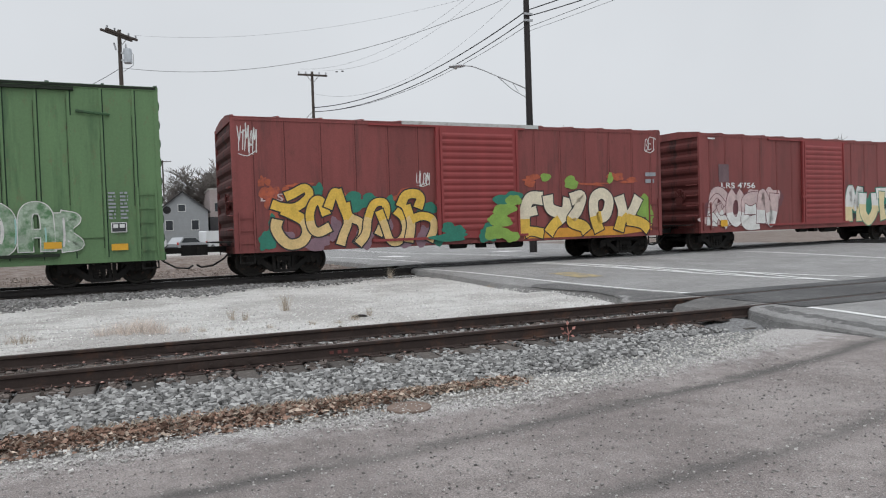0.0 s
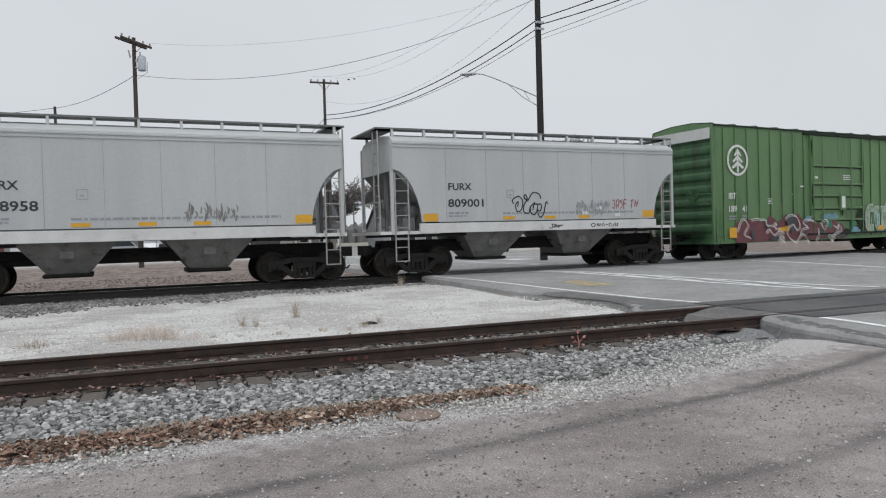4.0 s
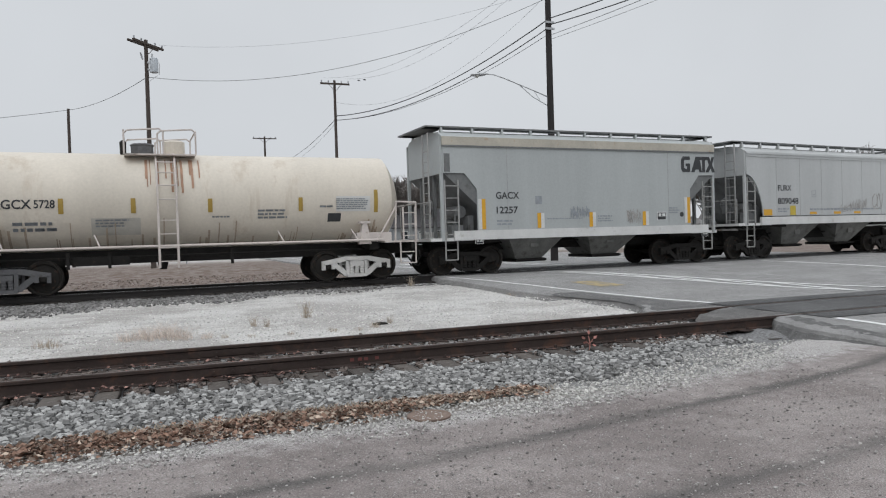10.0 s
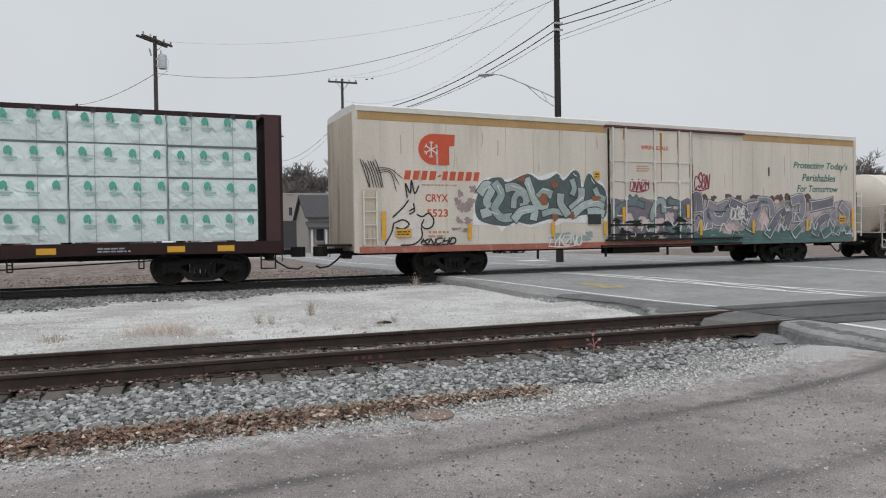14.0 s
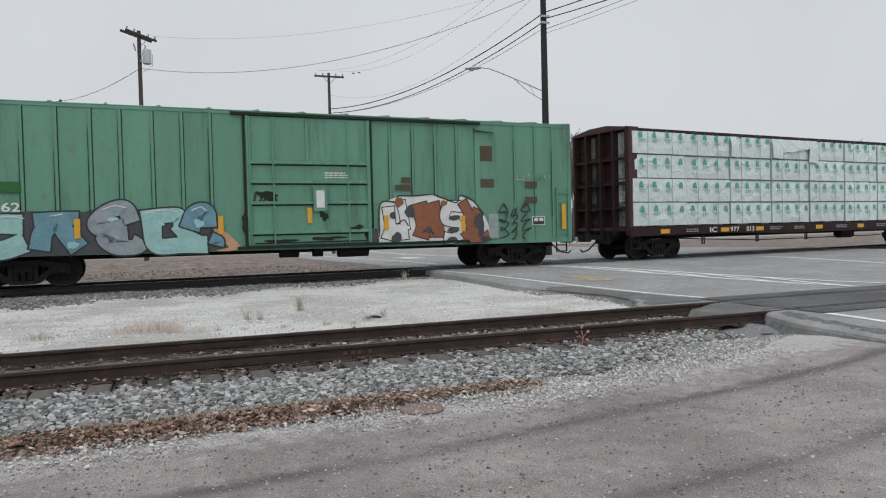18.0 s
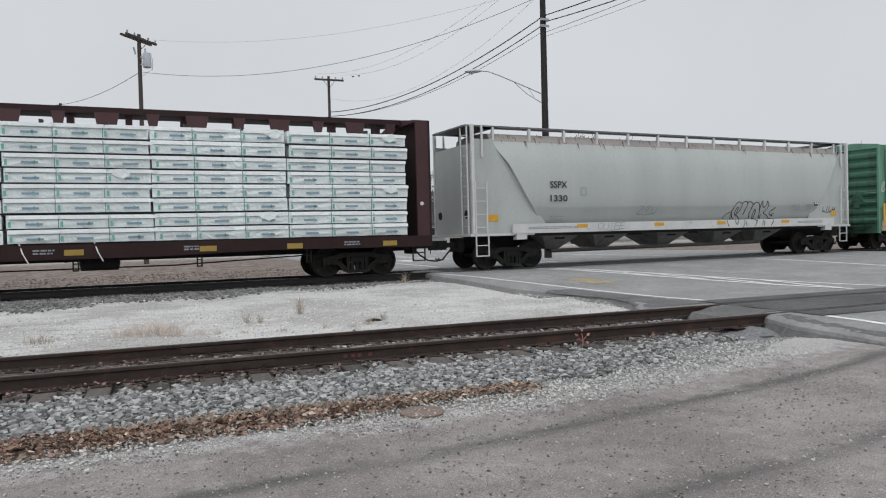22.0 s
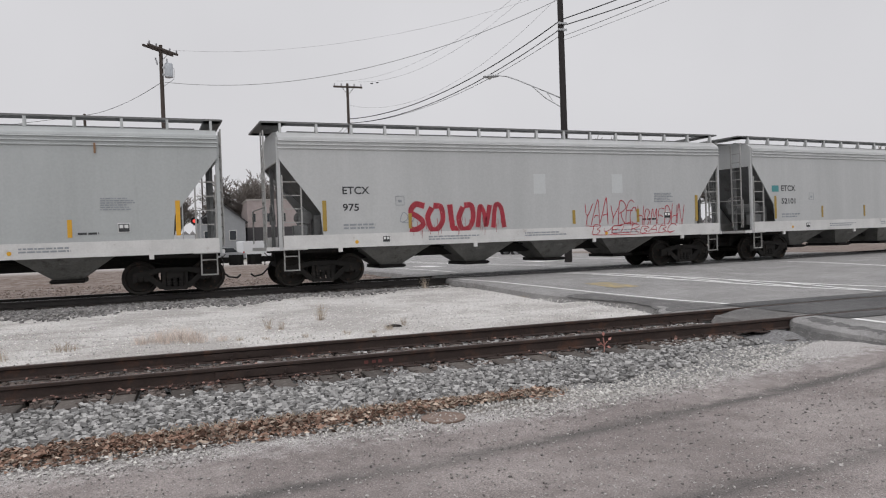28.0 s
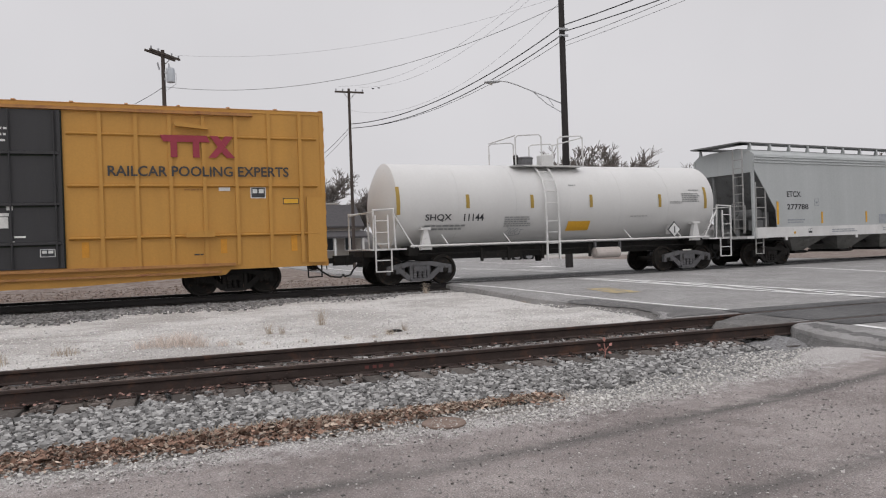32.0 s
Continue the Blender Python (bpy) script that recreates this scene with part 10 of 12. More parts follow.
    hopper_body(car, hl, [(x * hl / 5.55, z) for x, z in ARC_CUT], (3.36, 3.75), 4.2, 0.28, (1.35, 1.66), 4.68, ((-1.85, 1.3, 0.5, 0.5), (1.75, 1.3, 0.5, 0.5)), HOPPER_GREY, SILL_WHITE, (-3.75, -2.3, -0.9, 0.5, 1.9, 3.3))
    hopper_ends(car, hl, 1.35, 3.4, LADDER_GREY, hl - 0.52)
    for z in (4.06, 4.16):
        part("roof_ridge", Shape().box(-hl, hl, -1.545, -1.52, z - 0.02, z + 0.015), HOPPER_GREY, car)
    lettering(car, "FURX", -3.67, -2.84, 2.7, 2.93, BLACK_INK, -1.528, "reporting_mark")
    lettering(car, number, -3.69, -2.42, 2.16, 2.42, BLACK_INK, -1.528, "car_number")
    bars(car, -3.68, -2.95, 1.82, 2.02, 2, GREY_INK, -1.526, seed=seed)
    for x, w, z in ((-4.55, 0.5, 1.72), (4.1, 0.5, 1.74)):
        plate(car, "reflector", x, x + w, z, z + 0.24, YELLOW, -1.528, 0.005)
    for x in (-1.7, -0.1, 1.3):
        plate(car, "reflector", x, x + 0.45, 1.74, 1.84, YELLOW, -1.528, 0.005)
    bars(car, -1.7, 4.0, 1.88, 2.0, 1, GREY_INK, -1.526, seed=seed + 3)
    s = Shape()
    for x0, x1, z0, z1 in ((-1.55, -1.28, 2.45, 2.465), (-1.55, -1.28, 2.7, 2.715), (-1.55, -1.535, 2.45, 2.715), (-1.295, -1.28, 2.45, 2.715), (-1.47, -1.37, 2.53, 2.56)):
        s.box(x0, x1, -1.528, -1.524, z0, z1)
    part("square_stencil", s, GREY_INK, car)
    return car


def smudges(car, x0, x1, z0, z1, seed, material=GREY_INK):
    """Scrubbed-out old writing: many short vertical wipes."""
    rnd = random.Random(seed)
    s = Shape()
    for i in range(46):
        x, z = x0 + rnd.random() * (x1 - x0), z0 + rnd.random() * 0.6 * (z1 - z0)
        ribbon(s, [(x, z), (x + 0.02, z + 0.1), (x + (rnd.random() - 0.5) * 0.1, z + 0.15 + 0.25 * rnd.random() * (z1 - z0))], 0.02 + 0.03 * rnd.random(), -1.526 - 0.0002 * i, 2)
    part("scrubbed_paint", s, material, car, "scrubbed grey remains of paint")


def arc_hoppers():
    d = arc_hopper(-28.10, -17.00, (-27.15, -18.20), "809001", "pale grey covered hopper with a black looping tag", 1)
    line_tag(d, (
        [(-1.3, 2.25), (-1.33, 2.38), (-1.1, 2.5), (-0.95, 2.35), (-1.0, 2.06), (-1.16, 2.0), (-1.22, 2.2), (-1.12, 2.32), (-1.14, 2.14)],
        [(-0.73, 2.34), (-0.89, 2.46), (-0.82, 2.56), (-0.77, 2.4), (-0.9, 2.2), (-0.9, 1.98), (-0.72, 1.94), (-0.65, 2.14), (-0.46, 2.3)],
        [(-0.65, 2.13), (-0.62, 1.93), (-0.46, 1.9), (-0.36, 2.2), (-0.5, 2.22), (-0.56, 2.02)],
        [(-0.75, 2.34), (-0.6, 2.57), (-0.48, 2.63), (-0.29, 2.57), (-0.23, 2.42)],
        [(-0.4, 2.23), (-0.22, 2.22), (-0.26, 2.01), (-0.38, 2.02), (-0.28, 1.79), (-0.13, 1.92), (-0.03, 2.3), (0.05, 2.23)],
    ), 0.042, P_BLACK, -1.528, "looping black spray tag")
    faded = mat("faded_red_spray", (0.27, 0.09, 0.09), 0.6, 0, 0.4, 3, 20, 0)
    line_tag(d, ([(2.74, 2.35), (2.86, 2.36)], [(2.83, 2.36), (2.82, 2.07), (2.74, 2.12)], [(2.91, 2.03), (2.93, 2.32), (3.04, 2.35), (3.0, 2.06)], [(2.93, 2.17), (3.02, 2.18)], [(3.2, 2.37), (3.09, 2.32), (3.19, 2.2), (3.08, 2.03)], [(3.38, 2.37), (3.26, 2.36), (3.23, 2.02)], [(3.24, 2.22), (3.35, 2.23)]), 0.035, faded, -1.528, "thin red sprayed capitals")
    line_tag(d, ([(3.55, 2.34), (3.72, 2.37)], [(3.63, 2.35), (3.58, 2.05)], [(3.72, 2.11), (3.78, 2.34)], [(3.77, 2.24), (3.86, 2.25)], [(3.81, 2.11), (3.91, 2.37)]), 0.035, faded, -1.528, "thin red sprayed capitals")
    line_tag(d, ([(0.05, 1.42), (0.21, 1.43), (0.17, 1.54), (0.3, 1.53), (0.24, 1.43), (0.35, 1.54), (0.33, 1.44), (0.46, 1.52), (0.42, 1.43), (0.55, 1.51), (0.63, 1.49)],), 0.03, P_BLACK, -1.556, "small black tag on the sill")
    line_tag(d, ([(1.88, 1.56), (1.79, 1.49), (1.87, 1.42), (1.97, 1.49), (1.88, 1.56)], [(2.04, 1.43), (2.07, 1.54), (2.13, 1.45), (2.19, 1.54), (2.21, 1.43)], [(2.25, 1.43), (2.31, 1.55), (2.37, 1.42)], [(2.4, 1.49), (2.52, 1.49)], [(2.58, 1.42), (2.55, 1.52), (2.64, 1.53), (2.64, 1.43)], [(2.71, 1.42), (2.82, 1.54), (2.85, 1.42), (2.95, 1.54), (2.93, 1.41)]), 0.025, P_BLACK, -1.556, "small black tag on the sill")
    for x, z in ((2.05, 2.03), (1.45, 1.86), (2.85, 1.78)):
        plate(d, "sticker", x, x + 0.22, z, z + 0.11, WHITE_INK, -1.5285)
    smudges(d, 1.3, 2.5, 1.8, 2.3, 21, SCRUBBED)
    smudges(d, 1.2, 2.6, 1.85, 2.35, 2)
    e = arc_hopper(-40.76, -29.69, (-39.79, -30.79), "808958", "pale grey covered hopper with scrubbed writing", 5)
    smudges(e, 1.1, 2.5, 1.8, 2.3, 6, SCRUBBED_DARK)
    scrawl(e, -4.6, -4.1, 2.7, 3.2, GREY_INK, 55, 2, 0.04, -1.528)
    g = arc_hopper(-66.26, -55.25, (-65.30, -56.35), "809048", "pale grey covered hopper with faded tags", 9)
    smudges(g, 0.9, 2.2, 1.8, 2.4, 10, SCRUBBED)
    scrawl(g, 2.6, 3.4, 1.95, 2.6, SCRUBBED, 12, 2, 0.06, -1.528, "faded grey loops of old spray paint")
    scrawl(g, 0.3, 1.0, 1.85, 2.1, SCRUBBED, 13, 3, 0.04, -1.528)
    plate(g, "paint_patch", -2.95, -2.6, 1.72, 2.1, mat("yellow_spray_dab", (0.5, 0.38, 0.05), 0.6), -1.529)


def angled_hopper():
    """White two-bay hopper with straight raked ends."""
    car, hl = start_car("covered_hopper", "near-white two-bay covered hopper with raked ends", -53.54, -42.31, -52.53, -43.58, 0.62)
    cut = [(5.6, 4.15), (5.6, 3.25), (5.5, 3.15), (4.62, 2.25), (4.6, 1.4)]
    hopper_body(car, hl, cut, (3.25, 3.6), 4.15, 0.3, (1.2, 1.45), 4.7, ((-1.9, 1.2, 0.5, 0.42), (1.65, 1.2, 0.5, 0.45)), HOPPER_WHITE, SILL_WHITE, (-3.3, 0.0, 3.3), lift=0.53)
    hopper_ends(car, hl, 1.2, 3.3, LADDER_GREY, hl - 0.5)
    part("roof_ridge", Shape().box(-hl, hl, -1.55, -1.52, 4.0, 4.06), HOPPER_WHITE, car)
    part("soot_patch", Shape().slab([(-5.6, 4.2), (-2.9, 4.22), (-3.4, 4.36), (-5.6, 4.36)], "y", -1.5, -1.49), mat("soot_grey_stain", (0.16, 0.16, 0.16), 0.7, 0, 0.3, 2, 20, 0), car)
    smudges(car, -5.4, -3.9, 3.75, 4.0, 61)
    lettering(car, "SOXX", -4.14, -3.04, 3.24, 3.5, BLACK_INK, -1.528, "reporting_mark")
    lettering(car, "325556", -4.1, -2.54, 2.66, 2.94, BLACK_INK, -1.528, "car_number")
    bars(car, -4.1, -3.0, 1.68, 1.86, 2, GREY_INK, -1.526)
    for x, z0, z1 in ((-4.45, 1.54, 2.46), (4.4, 1.58, 2.5)):
        plate(car, "reflector", x - 0.04, x + 0.06, z0, z1, DULL_YELLOW, -1.528, 0.005)
    for x in (-2.25, -0.02, 2.2):
        plate(car, "reflector", x - 0.045, x + 0.045, 1.56, 2.0, DULL_YELLOW, -1.528, 0.005)
    framed(car, 2.45, 1.72, 0.36, 0.24, -1.526)
    bars(car, 0.55, 1.15, 1.7, 2.1, 6, GREY_INK, -1.526, seed=2)
    bars(car, 3.0, 3.6, 1.9, 2.1, 3, GREY_INK, -1.526, seed=3)
    bars(car, -2.9, -2.6, 1.75, 1.9, 3, GREY_INK, -1.526, seed=4)
    for x in (-1.7, 1.3):
        plate(car, "pale_patch", x, x + 0.45, 1.62, 1.8, mat("pale_green_sticker", (0.45, 0.52, 0.45), 0.6), -1.526)
    bars(car, -0.6, 0.8, 1.28, 1.34, 1, GREY_INK, -1.555, seed=5)
    for k in (-1, 1):
        part("lift_eye", Shape().turned([(-1.58, 0.1), (-1.53, 0.12)], "y", 12, (k * 4.95, 0, 1.16)), SILL_WHITE, car)


def notched_hopper():
    """Cool grey two-bay hopper with stepped end openings."""
    car, hl = start_car("covered_hopper", "cool grey two-bay covered hopper with stepped end openings", -79.09, -67.85, -77.99, -68.99, 0.62)
    hopper_body(car, hl, [(5.6, 4.38), (5.6, 3.27), (4.85, 3.26), (4.42, 2.75), (4.42, 1.4)], (3.3, 3.5), 4.38, 0.28, (1.12, 1.42), 5.25, ((-2.05, 1.15, 0.5, 0.4), (1.1, 1.15, 0.52, 0.45)), HOPPER_COOL, SILL_WHITE, (-3.3, 3.4), lift=0.41)
    hopper_ends(car, hl, 1.12, 3.2, LADDER_GREY, hl - 0.55)
    # dark plate on the side paints the opening's shaded inside
    part("end_opening", Shape().box(-5.56, -5.36, -1.53, -1.521, 3.3, 3.88), SLOPE_GREY, car)
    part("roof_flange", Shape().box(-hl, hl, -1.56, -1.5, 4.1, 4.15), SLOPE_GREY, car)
    part("roof_skirt", Shape().box(-hl, hl, -1.54, -1.5, 4.15, 4.42), mat("stained_roof_skirt", (0.42, 0.39, 0.33), 0.6, 0, 0.2, 1.5, 20, 0, (0.35, 0.2, 0.1), 0.58), car)
    lettering(car, "GACX", -3.74, -2.87, 2.43, 2.66, BLACK_INK, -1.528, "reporting_mark")
    lettering(car, "12257", -3.73, -2.93, 1.95, 2.18, BLACK_INK, -1.528, "car_number")
    bars(car, -3.72, -3.1, 1.55, 1.76, 2, GREY_INK, -1.526)
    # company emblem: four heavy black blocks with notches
    s = Shape()
    for q in ([(4.1, 3.38), (4.02, 3.5), (4.02, 3.84), (4.12, 3.96), (4.44, 3.96), (4.44, 3.83), (4.2, 3.83), (4.16, 3.78), (4.16, 3.56), (4.2, 3.5), (4.3, 3.5), (4.3, 3.6), (4.24, 3.6), (4.24, 3.7), (4.45, 3.7), (4.45, 3.38)],
              [(4.5, 3.38), (4.72, 3.96), (4.9, 3.96), (5.02, 3.38), (4.88, 3.38), (4.86, 3.48), (4.7, 3.48), (4.66, 3.38)],
              [(4.88, 3.96), (4.88, 3.83), (5.03, 3.83), (5.03, 3.38), (5.17, 3.38), (5.17, 3.83), (5.3, 3.83), (5.3, 3.96)],
              [(5.18, 3.38), (5.36, 3.66), (5.24, 3.96), (5.38, 3.96), (5.44, 3.8), (5.5, 3.96), (5.62, 3.96), (5.52, 3.66), (5.66, 3.38), (5.52, 3.38), (5.44, 3.52), (5.34, 3.38)]):
        s.slab(q, "y", -1.53, -1.524)
    part("emblem", s, BLACK_INK, car, "heavy black block emblem")
    for x, z0, z1 in ((-4.2, 1.45, 2.43), (4.33, 1.5, 2.45)):
        plate(car, "reflector", x - 0.07, x + 0.07, z0, z1, YELLOW, -1.528, 0.005)
        plate(car, "reflector_backing", x - 0.2, x - 0.07, z0, z1, SILL_WHITE, -1.528, 0.005)
    for x in (-2.12, -0.03, 2.27):
        plate(car, "reflector", x - 0.07, x + 0.07, 1.45, 1.95, YELLOW, -1.528, 0.005)
        plate(car, "reflector_backing", x + 0.07, x + 0.2, 1.45, 1.95, SILL_WHITE, -1.528, 0.005)
    framed(car, 2.85, 1.62, 0.42, 0.3, -1.526)
    plate(car, "square_stencil", -2.25, -2.0, 2.25, 2.52, GREY_INK, -1.526)
    bars(car, -1.8, -0.3, 1.72, 1.78, 1, GREY_INK, -1.526, seed=3)
    bars(car, 0.25, 0.9, 1.6, 1.85, 3, GREY_INK, -1.526, seed=4)
    bars(car, 3.4, 3.9, 1.85, 2.1, 3, GREY_INK, -1.526, seed=6)
    part("round_stencil", Shape().turned([(-1.53, 0.09), (-1.525, 0.09)], "y", 14, (4.0, 0, 1.82)), BLACK_INK, car)
    smudges(car, 1.5, 2.1, 1.5, 2.1, 71, SCRUBBED)
    smudges(car, -0.9, -0.1, 1.75, 2.1, 72)
    for x in (-4.9, 4.6):
        framed(car, x + 0.4, 0.98, 0.3, 0.16, -1.46)


def long_hopper(left, right, tcs, number, num_w, label, paint, yellow, seed, mx=-6.4, tapes=(-4.3, -1.4, 1.6, 4.25)):
    car, hl = start_car("covered_hopper", label, left - 0.24, right, tcs[0], tcs[1], 0.72)
    mx, tapes = mx + 0.12, [x + 0.12 for x in tapes]
    cut = [(8.0, 4.3), (8.0, 3.72), (7.35, 2.85), (6.85, 2.15), (6.8, 1.5)]
    hopper_body(car, hl, [(x * hl / 8.0, z) for x, z in cut], (3.7, 5.8), 4.3, 0.3, (1.1, 1.5), 8.05, ((-4.55, 1.35, 0.32, 0.5), (-1.6, 1.35, 0.32, 0.48), (1.35, 1.35, 0.32, 0.48), (4.2, 1.35, 0.32, 0.5)), paint, SILL_WHITE, (), lift=0.53)
    hopper_ends(car, hl, 1.3, 3.4, LADDER_GREY, hl - 0.62)
    for z in (4.02, 4.13, 4.24):
        part("roof_ridge", Shape().slab([(-1.52, z - 0.035), (-1.56, z), (-1.52, z + 0.035)], "x", -hl, hl), paint, car)
    lettering(car, "ETCX", mx, mx + 0.83, 2.68, 2.91, BLACK_INK, -1.528, "reporting_mark")
    lettering(car, number, mx - 0.01, mx - 0.01 + num_w, 2.18, 2.4, BLACK_INK, -1.528, "car_number")
    bars(car, mx, mx + 1.1, 1.62, 1.82, 2, GREY_INK, -1.526, seed=seed)
    for x, z0, z1 in ((-6.84, 1.6, 2.5), (7.0, 1.6, 2.55)):
        plate(car, "reflector", x - 0.06, x + 0.06, z0, z1, yellow, -1.528, 0.005)
    for x in tapes:
        plate(car, "reflector", x - 0.055, x + 0.055, 1.62, 2.08, yellow, -1.528, 0.005)
    framed(car, 5.5, 1.72, 0.3, 0.25, -1.526)
    bars(car, 5.1, 5.95, 2.3, 2.65, 6, GREY_INK, -1.526, seed=seed + 1)
    bars(car, 4.55, 5.2, 1.66, 1.76, 1, BLACK_INK, -1.526, seed=seed + 2)
    bars(car, -3.6, -1.8, 1.22, 1.38, 2, GREY_INK, -1.555, seed=seed + 3)
    bars(car, -0.2, 1.5, 1.24, 1.4, 2, GREY_INK, -1.555, seed=seed + 4)
    bars(car, 3.2, 4.6, 1.24, 1.4, 2, GREY_INK, -1.555, seed=seed + 5)
    framed(car, -5.1, 1.22, 0.25, 0.2, -1.555)
    for x in (-5.9, 3.0):
        part("yellow_notice", Shape().turned([(-1.558, 0.055), (-1.553, 0.055)], "y", 12, (x, 0, 1.26)), YELLOW, car)
    s = Shape()
    for x0, x1, z0, z1 in ((mx + 1.65, mx + 1.93, 2.33, 2.345), (mx + 1.65, mx + 1.93, 2.6, 2.615), (mx + 1.65, mx + 1.665, 2.33, 2.615), (mx + 1.915, mx + 1.93, 2.33, 2.615), (mx + 1.73, mx + 1.85, 2.42, 2.5)):
        s.box(x0, x1, -1.528, -1.524, z0, z1)
    part("square_stencil", s, GREY_INK, car)
    for k in (-6.4, -2.0, 2.5, 6.3):
        part("sill_lug", Shape().box(k - 0.06, k + 0.06, -1.56, -1.5, 0.98, 1.12), SILL_WHITE, car)
    return car


def long_hoppers():
    o = long_hopper(-225.34, -209.44, (-224.19, -210.74), "52101", 0.82, "pale grey four-bay covered hopper with a teal patch", HOPPER_GREY, DULL_YELLOW, 1, -6.6, (-4.15, -1.39, 0.91, 3.31))
    plate(o, "paint_patch", -7.03, -6.64, 2.66, 2.9, mat("teal_overpaint", (0.06, 0.25, 0.26), 0.6), -1.526)
    p = long_hopper(-243.14, -227.14, (-242.09, -228.44), "975", 0.5, "pale grey four-bay covered hopper with red graffiti", HOPPER_GREY, DULL_YELLOW, 11)
    letter_piece(p, (
        ((0.17, [(-3.7, 2.3), (-4.0, 2.35), (-4.15, 2.12), (-3.9, 1.95), (-3.75, 1.75), (-4.0, 1.57), (-4.2, 1.6)]),),
        ((0.17, [(-3.45, 2.25), (-3.6, 1.95), (-3.5, 1.6), (-3.3, 1.57), (-3.1, 1.85), (-3.15, 2.25), (-3.4, 2.3)]),),
        ((0.17, [(-2.85, 2.33), (-2.8, 1.85), (-2.75, 1.57), (-2.55, 1.6)]),),
        ((0.17, [(-2.4, 2.25), (-2.55, 1.9), (-2.45, 1.57), (-2.2, 1.6), (-2.05, 1.9), (-2.1, 2.28), (-2.35, 2.3)]),),
        ((0.15, [(-1.9, 1.6), (-1.8, 2.25), (-1.65, 2.0), (-1.6, 1.65), (-1.45, 2.3)]),),
        ((0.15, [(-1.35, 1.57), (-1.25, 2.27), (-1.05, 2.2), (-0.95, 1.57)]),),
    ), mat("runny_crimson_spray", (0.3, 0.02, 0.035), 0.6, 0, 0.35, 3, 14, 0, (0.5, 0.2, 0.2), 0.62), mat("spray_pale_edge", (0.46, 0.36, 0.36), 0.6), -1.528, 0.02, label="bold red sprayed letter")
    rnd = random.Random(33)
    for i in range(34):
        x, z = rnd.uniform(-4.2, -0.95), rnd.uniform(1.6, 2.1)
        run = Shape()
        ribbon(run, [(x, z), (x + 0.01, z - 0.1), (x, z - rnd.uniform(0.15, 0.35))], 0.014, -1.553 - 0.0002 * i, 2)
        part("paint_run", run, mat("thin_crimson_run", (0.3, 0.06, 0.07), 0.6), p, "thin red run under the letters")
    scrawl(p, 2.1, 4.2, 1.5, 2.3, P_RED, 82, 7, 0.03, -1.528)
    scrawl(p, 4.0, 6.4, 1.4, 2.1, P_RED, 83, 9, 0.025, -1.532)
    scrawl(p, 2.4, 6.0, 1.2, 1.5, P_RED, 84, 10, 0.025, -1.556)
    scrawl(p, -4.5, -4.0, 1.8, 2.1, GREY_INK, 85, 3, 0.03, -1.528)
    for x in (0.2, 3.3):
        plate(p, "pale_patch", x, x + 0.45, 2.65, 3.3, HOPPER_WHITE, -1.5245, 0.002)
    q = long_hopper(-260.95, -245.03, (-259.78, -246.23), "277788", 1.28, "grey four-bay covered hopper with yellow reflectors", HOPPER_COOL, YELLOW, 21)
    plate(q, "grey_panel", -0.4, 0.88, 1.55, 1.95, GREY_INK, -1.526)
    for x, h in ((1.0, 0.9), (5.0, 0.5)):
        part("rust_run", Shape().box(x, x + 0.05, -1.5665, -1.562, 3.8, 3.8 + h * 0.55), mat("rust_run_stain", (0.25, 0.15, 0.09), 0.7, 0, 0.3, 4, 20, 0), q)


def round_hopper():
    """Long white hopper with bulging sides and raked end triangles."""
    car, hl = start_car("covered_hopper", "long white round-sided covered hopper with black tags", -183.42, -164.41, -181.76, -166.21, 0.72)
    paint = mat("pale_white_green_paint", (0.42, 0.44, 0.425), 0.5, 0, 0.12, 0.6, 14, 0.04, (0.34, 0.34, 0.32), 0.58, streak=True, wear=0.5)
    # bulging shell: height, half width, half length
    rings = [(1.48, 1.24, 6.75), (1.7, 1.32, 6.95), (2.0, 1.43, 7.2), (2.1, 1.475, 7.27), (2.5, 1.5, 7.55), (3.0, 1.5, 7.85), (3.5, 1.46, 8.15), (3.9, 1.38, 8.5), (4.25, 1.25, 8.75)]
    s = Shape()
    for z, y, x in rings:
        s.v += [(-x, -y, z), (x, -y, z), (x, y, z), (-x, y, z)]
    for i in range(len(rings) - 1):
        for j in range(4):
            s.f.append((4 * i + j, 4 * i + (j + 1) % 4, 4 * i + 4 + (j + 1) % 4, 4 * i + 4 + j))
    s.f += [(3, 2, 1, 0), tuple(4 * (len(rings) - 1) + j for j in range(4))]
    part("shell", s, paint, car, smooth=True)
    part("roof_trough", Shape().slab([(-1.25, 4.25), (1.25, 4.25), (1.1, 4.52), (0.5, 4.58), (-0.5, 4.58), (-1.1, 4.52)], "x", -8.75, 8.75), ROOF_STAIN, car)
    for k in (-1, 1):
        e = 9.5 if k < 0 else 9.15
        for j in (-1, 1):
            tri = [(k * x, z) for x, z in ((e, 1.2), (e, 4.3), (8.75, 4.3), (8.5, 3.9), (8.1, 3.4), (7.76, 2.9), (7.4, 2.4), (7.0, 1.9), (6.7, 1.55), (6.7, 1.2))]
            part("end_side_plate", Shape().slab(tri, "y", j * 1.33 - 0.015, j * 1.33 + 0.015), paint, car)
            part("side_sill", Shape().box(min(0.001, k * 8.1), max(-0.001, k * 8.1), j * 1.5 - 0.04, j * 1.5 + 0.03, 1.18, 1.5), SILL_WHITE, car)
            part("corner_post", Shape().box(k * e - 0.05, k * e + 0.05, j * 1.4 - 0.05, j * 1.4 + 0.05, 1.15, 4.75), SILL_WHITE, car)
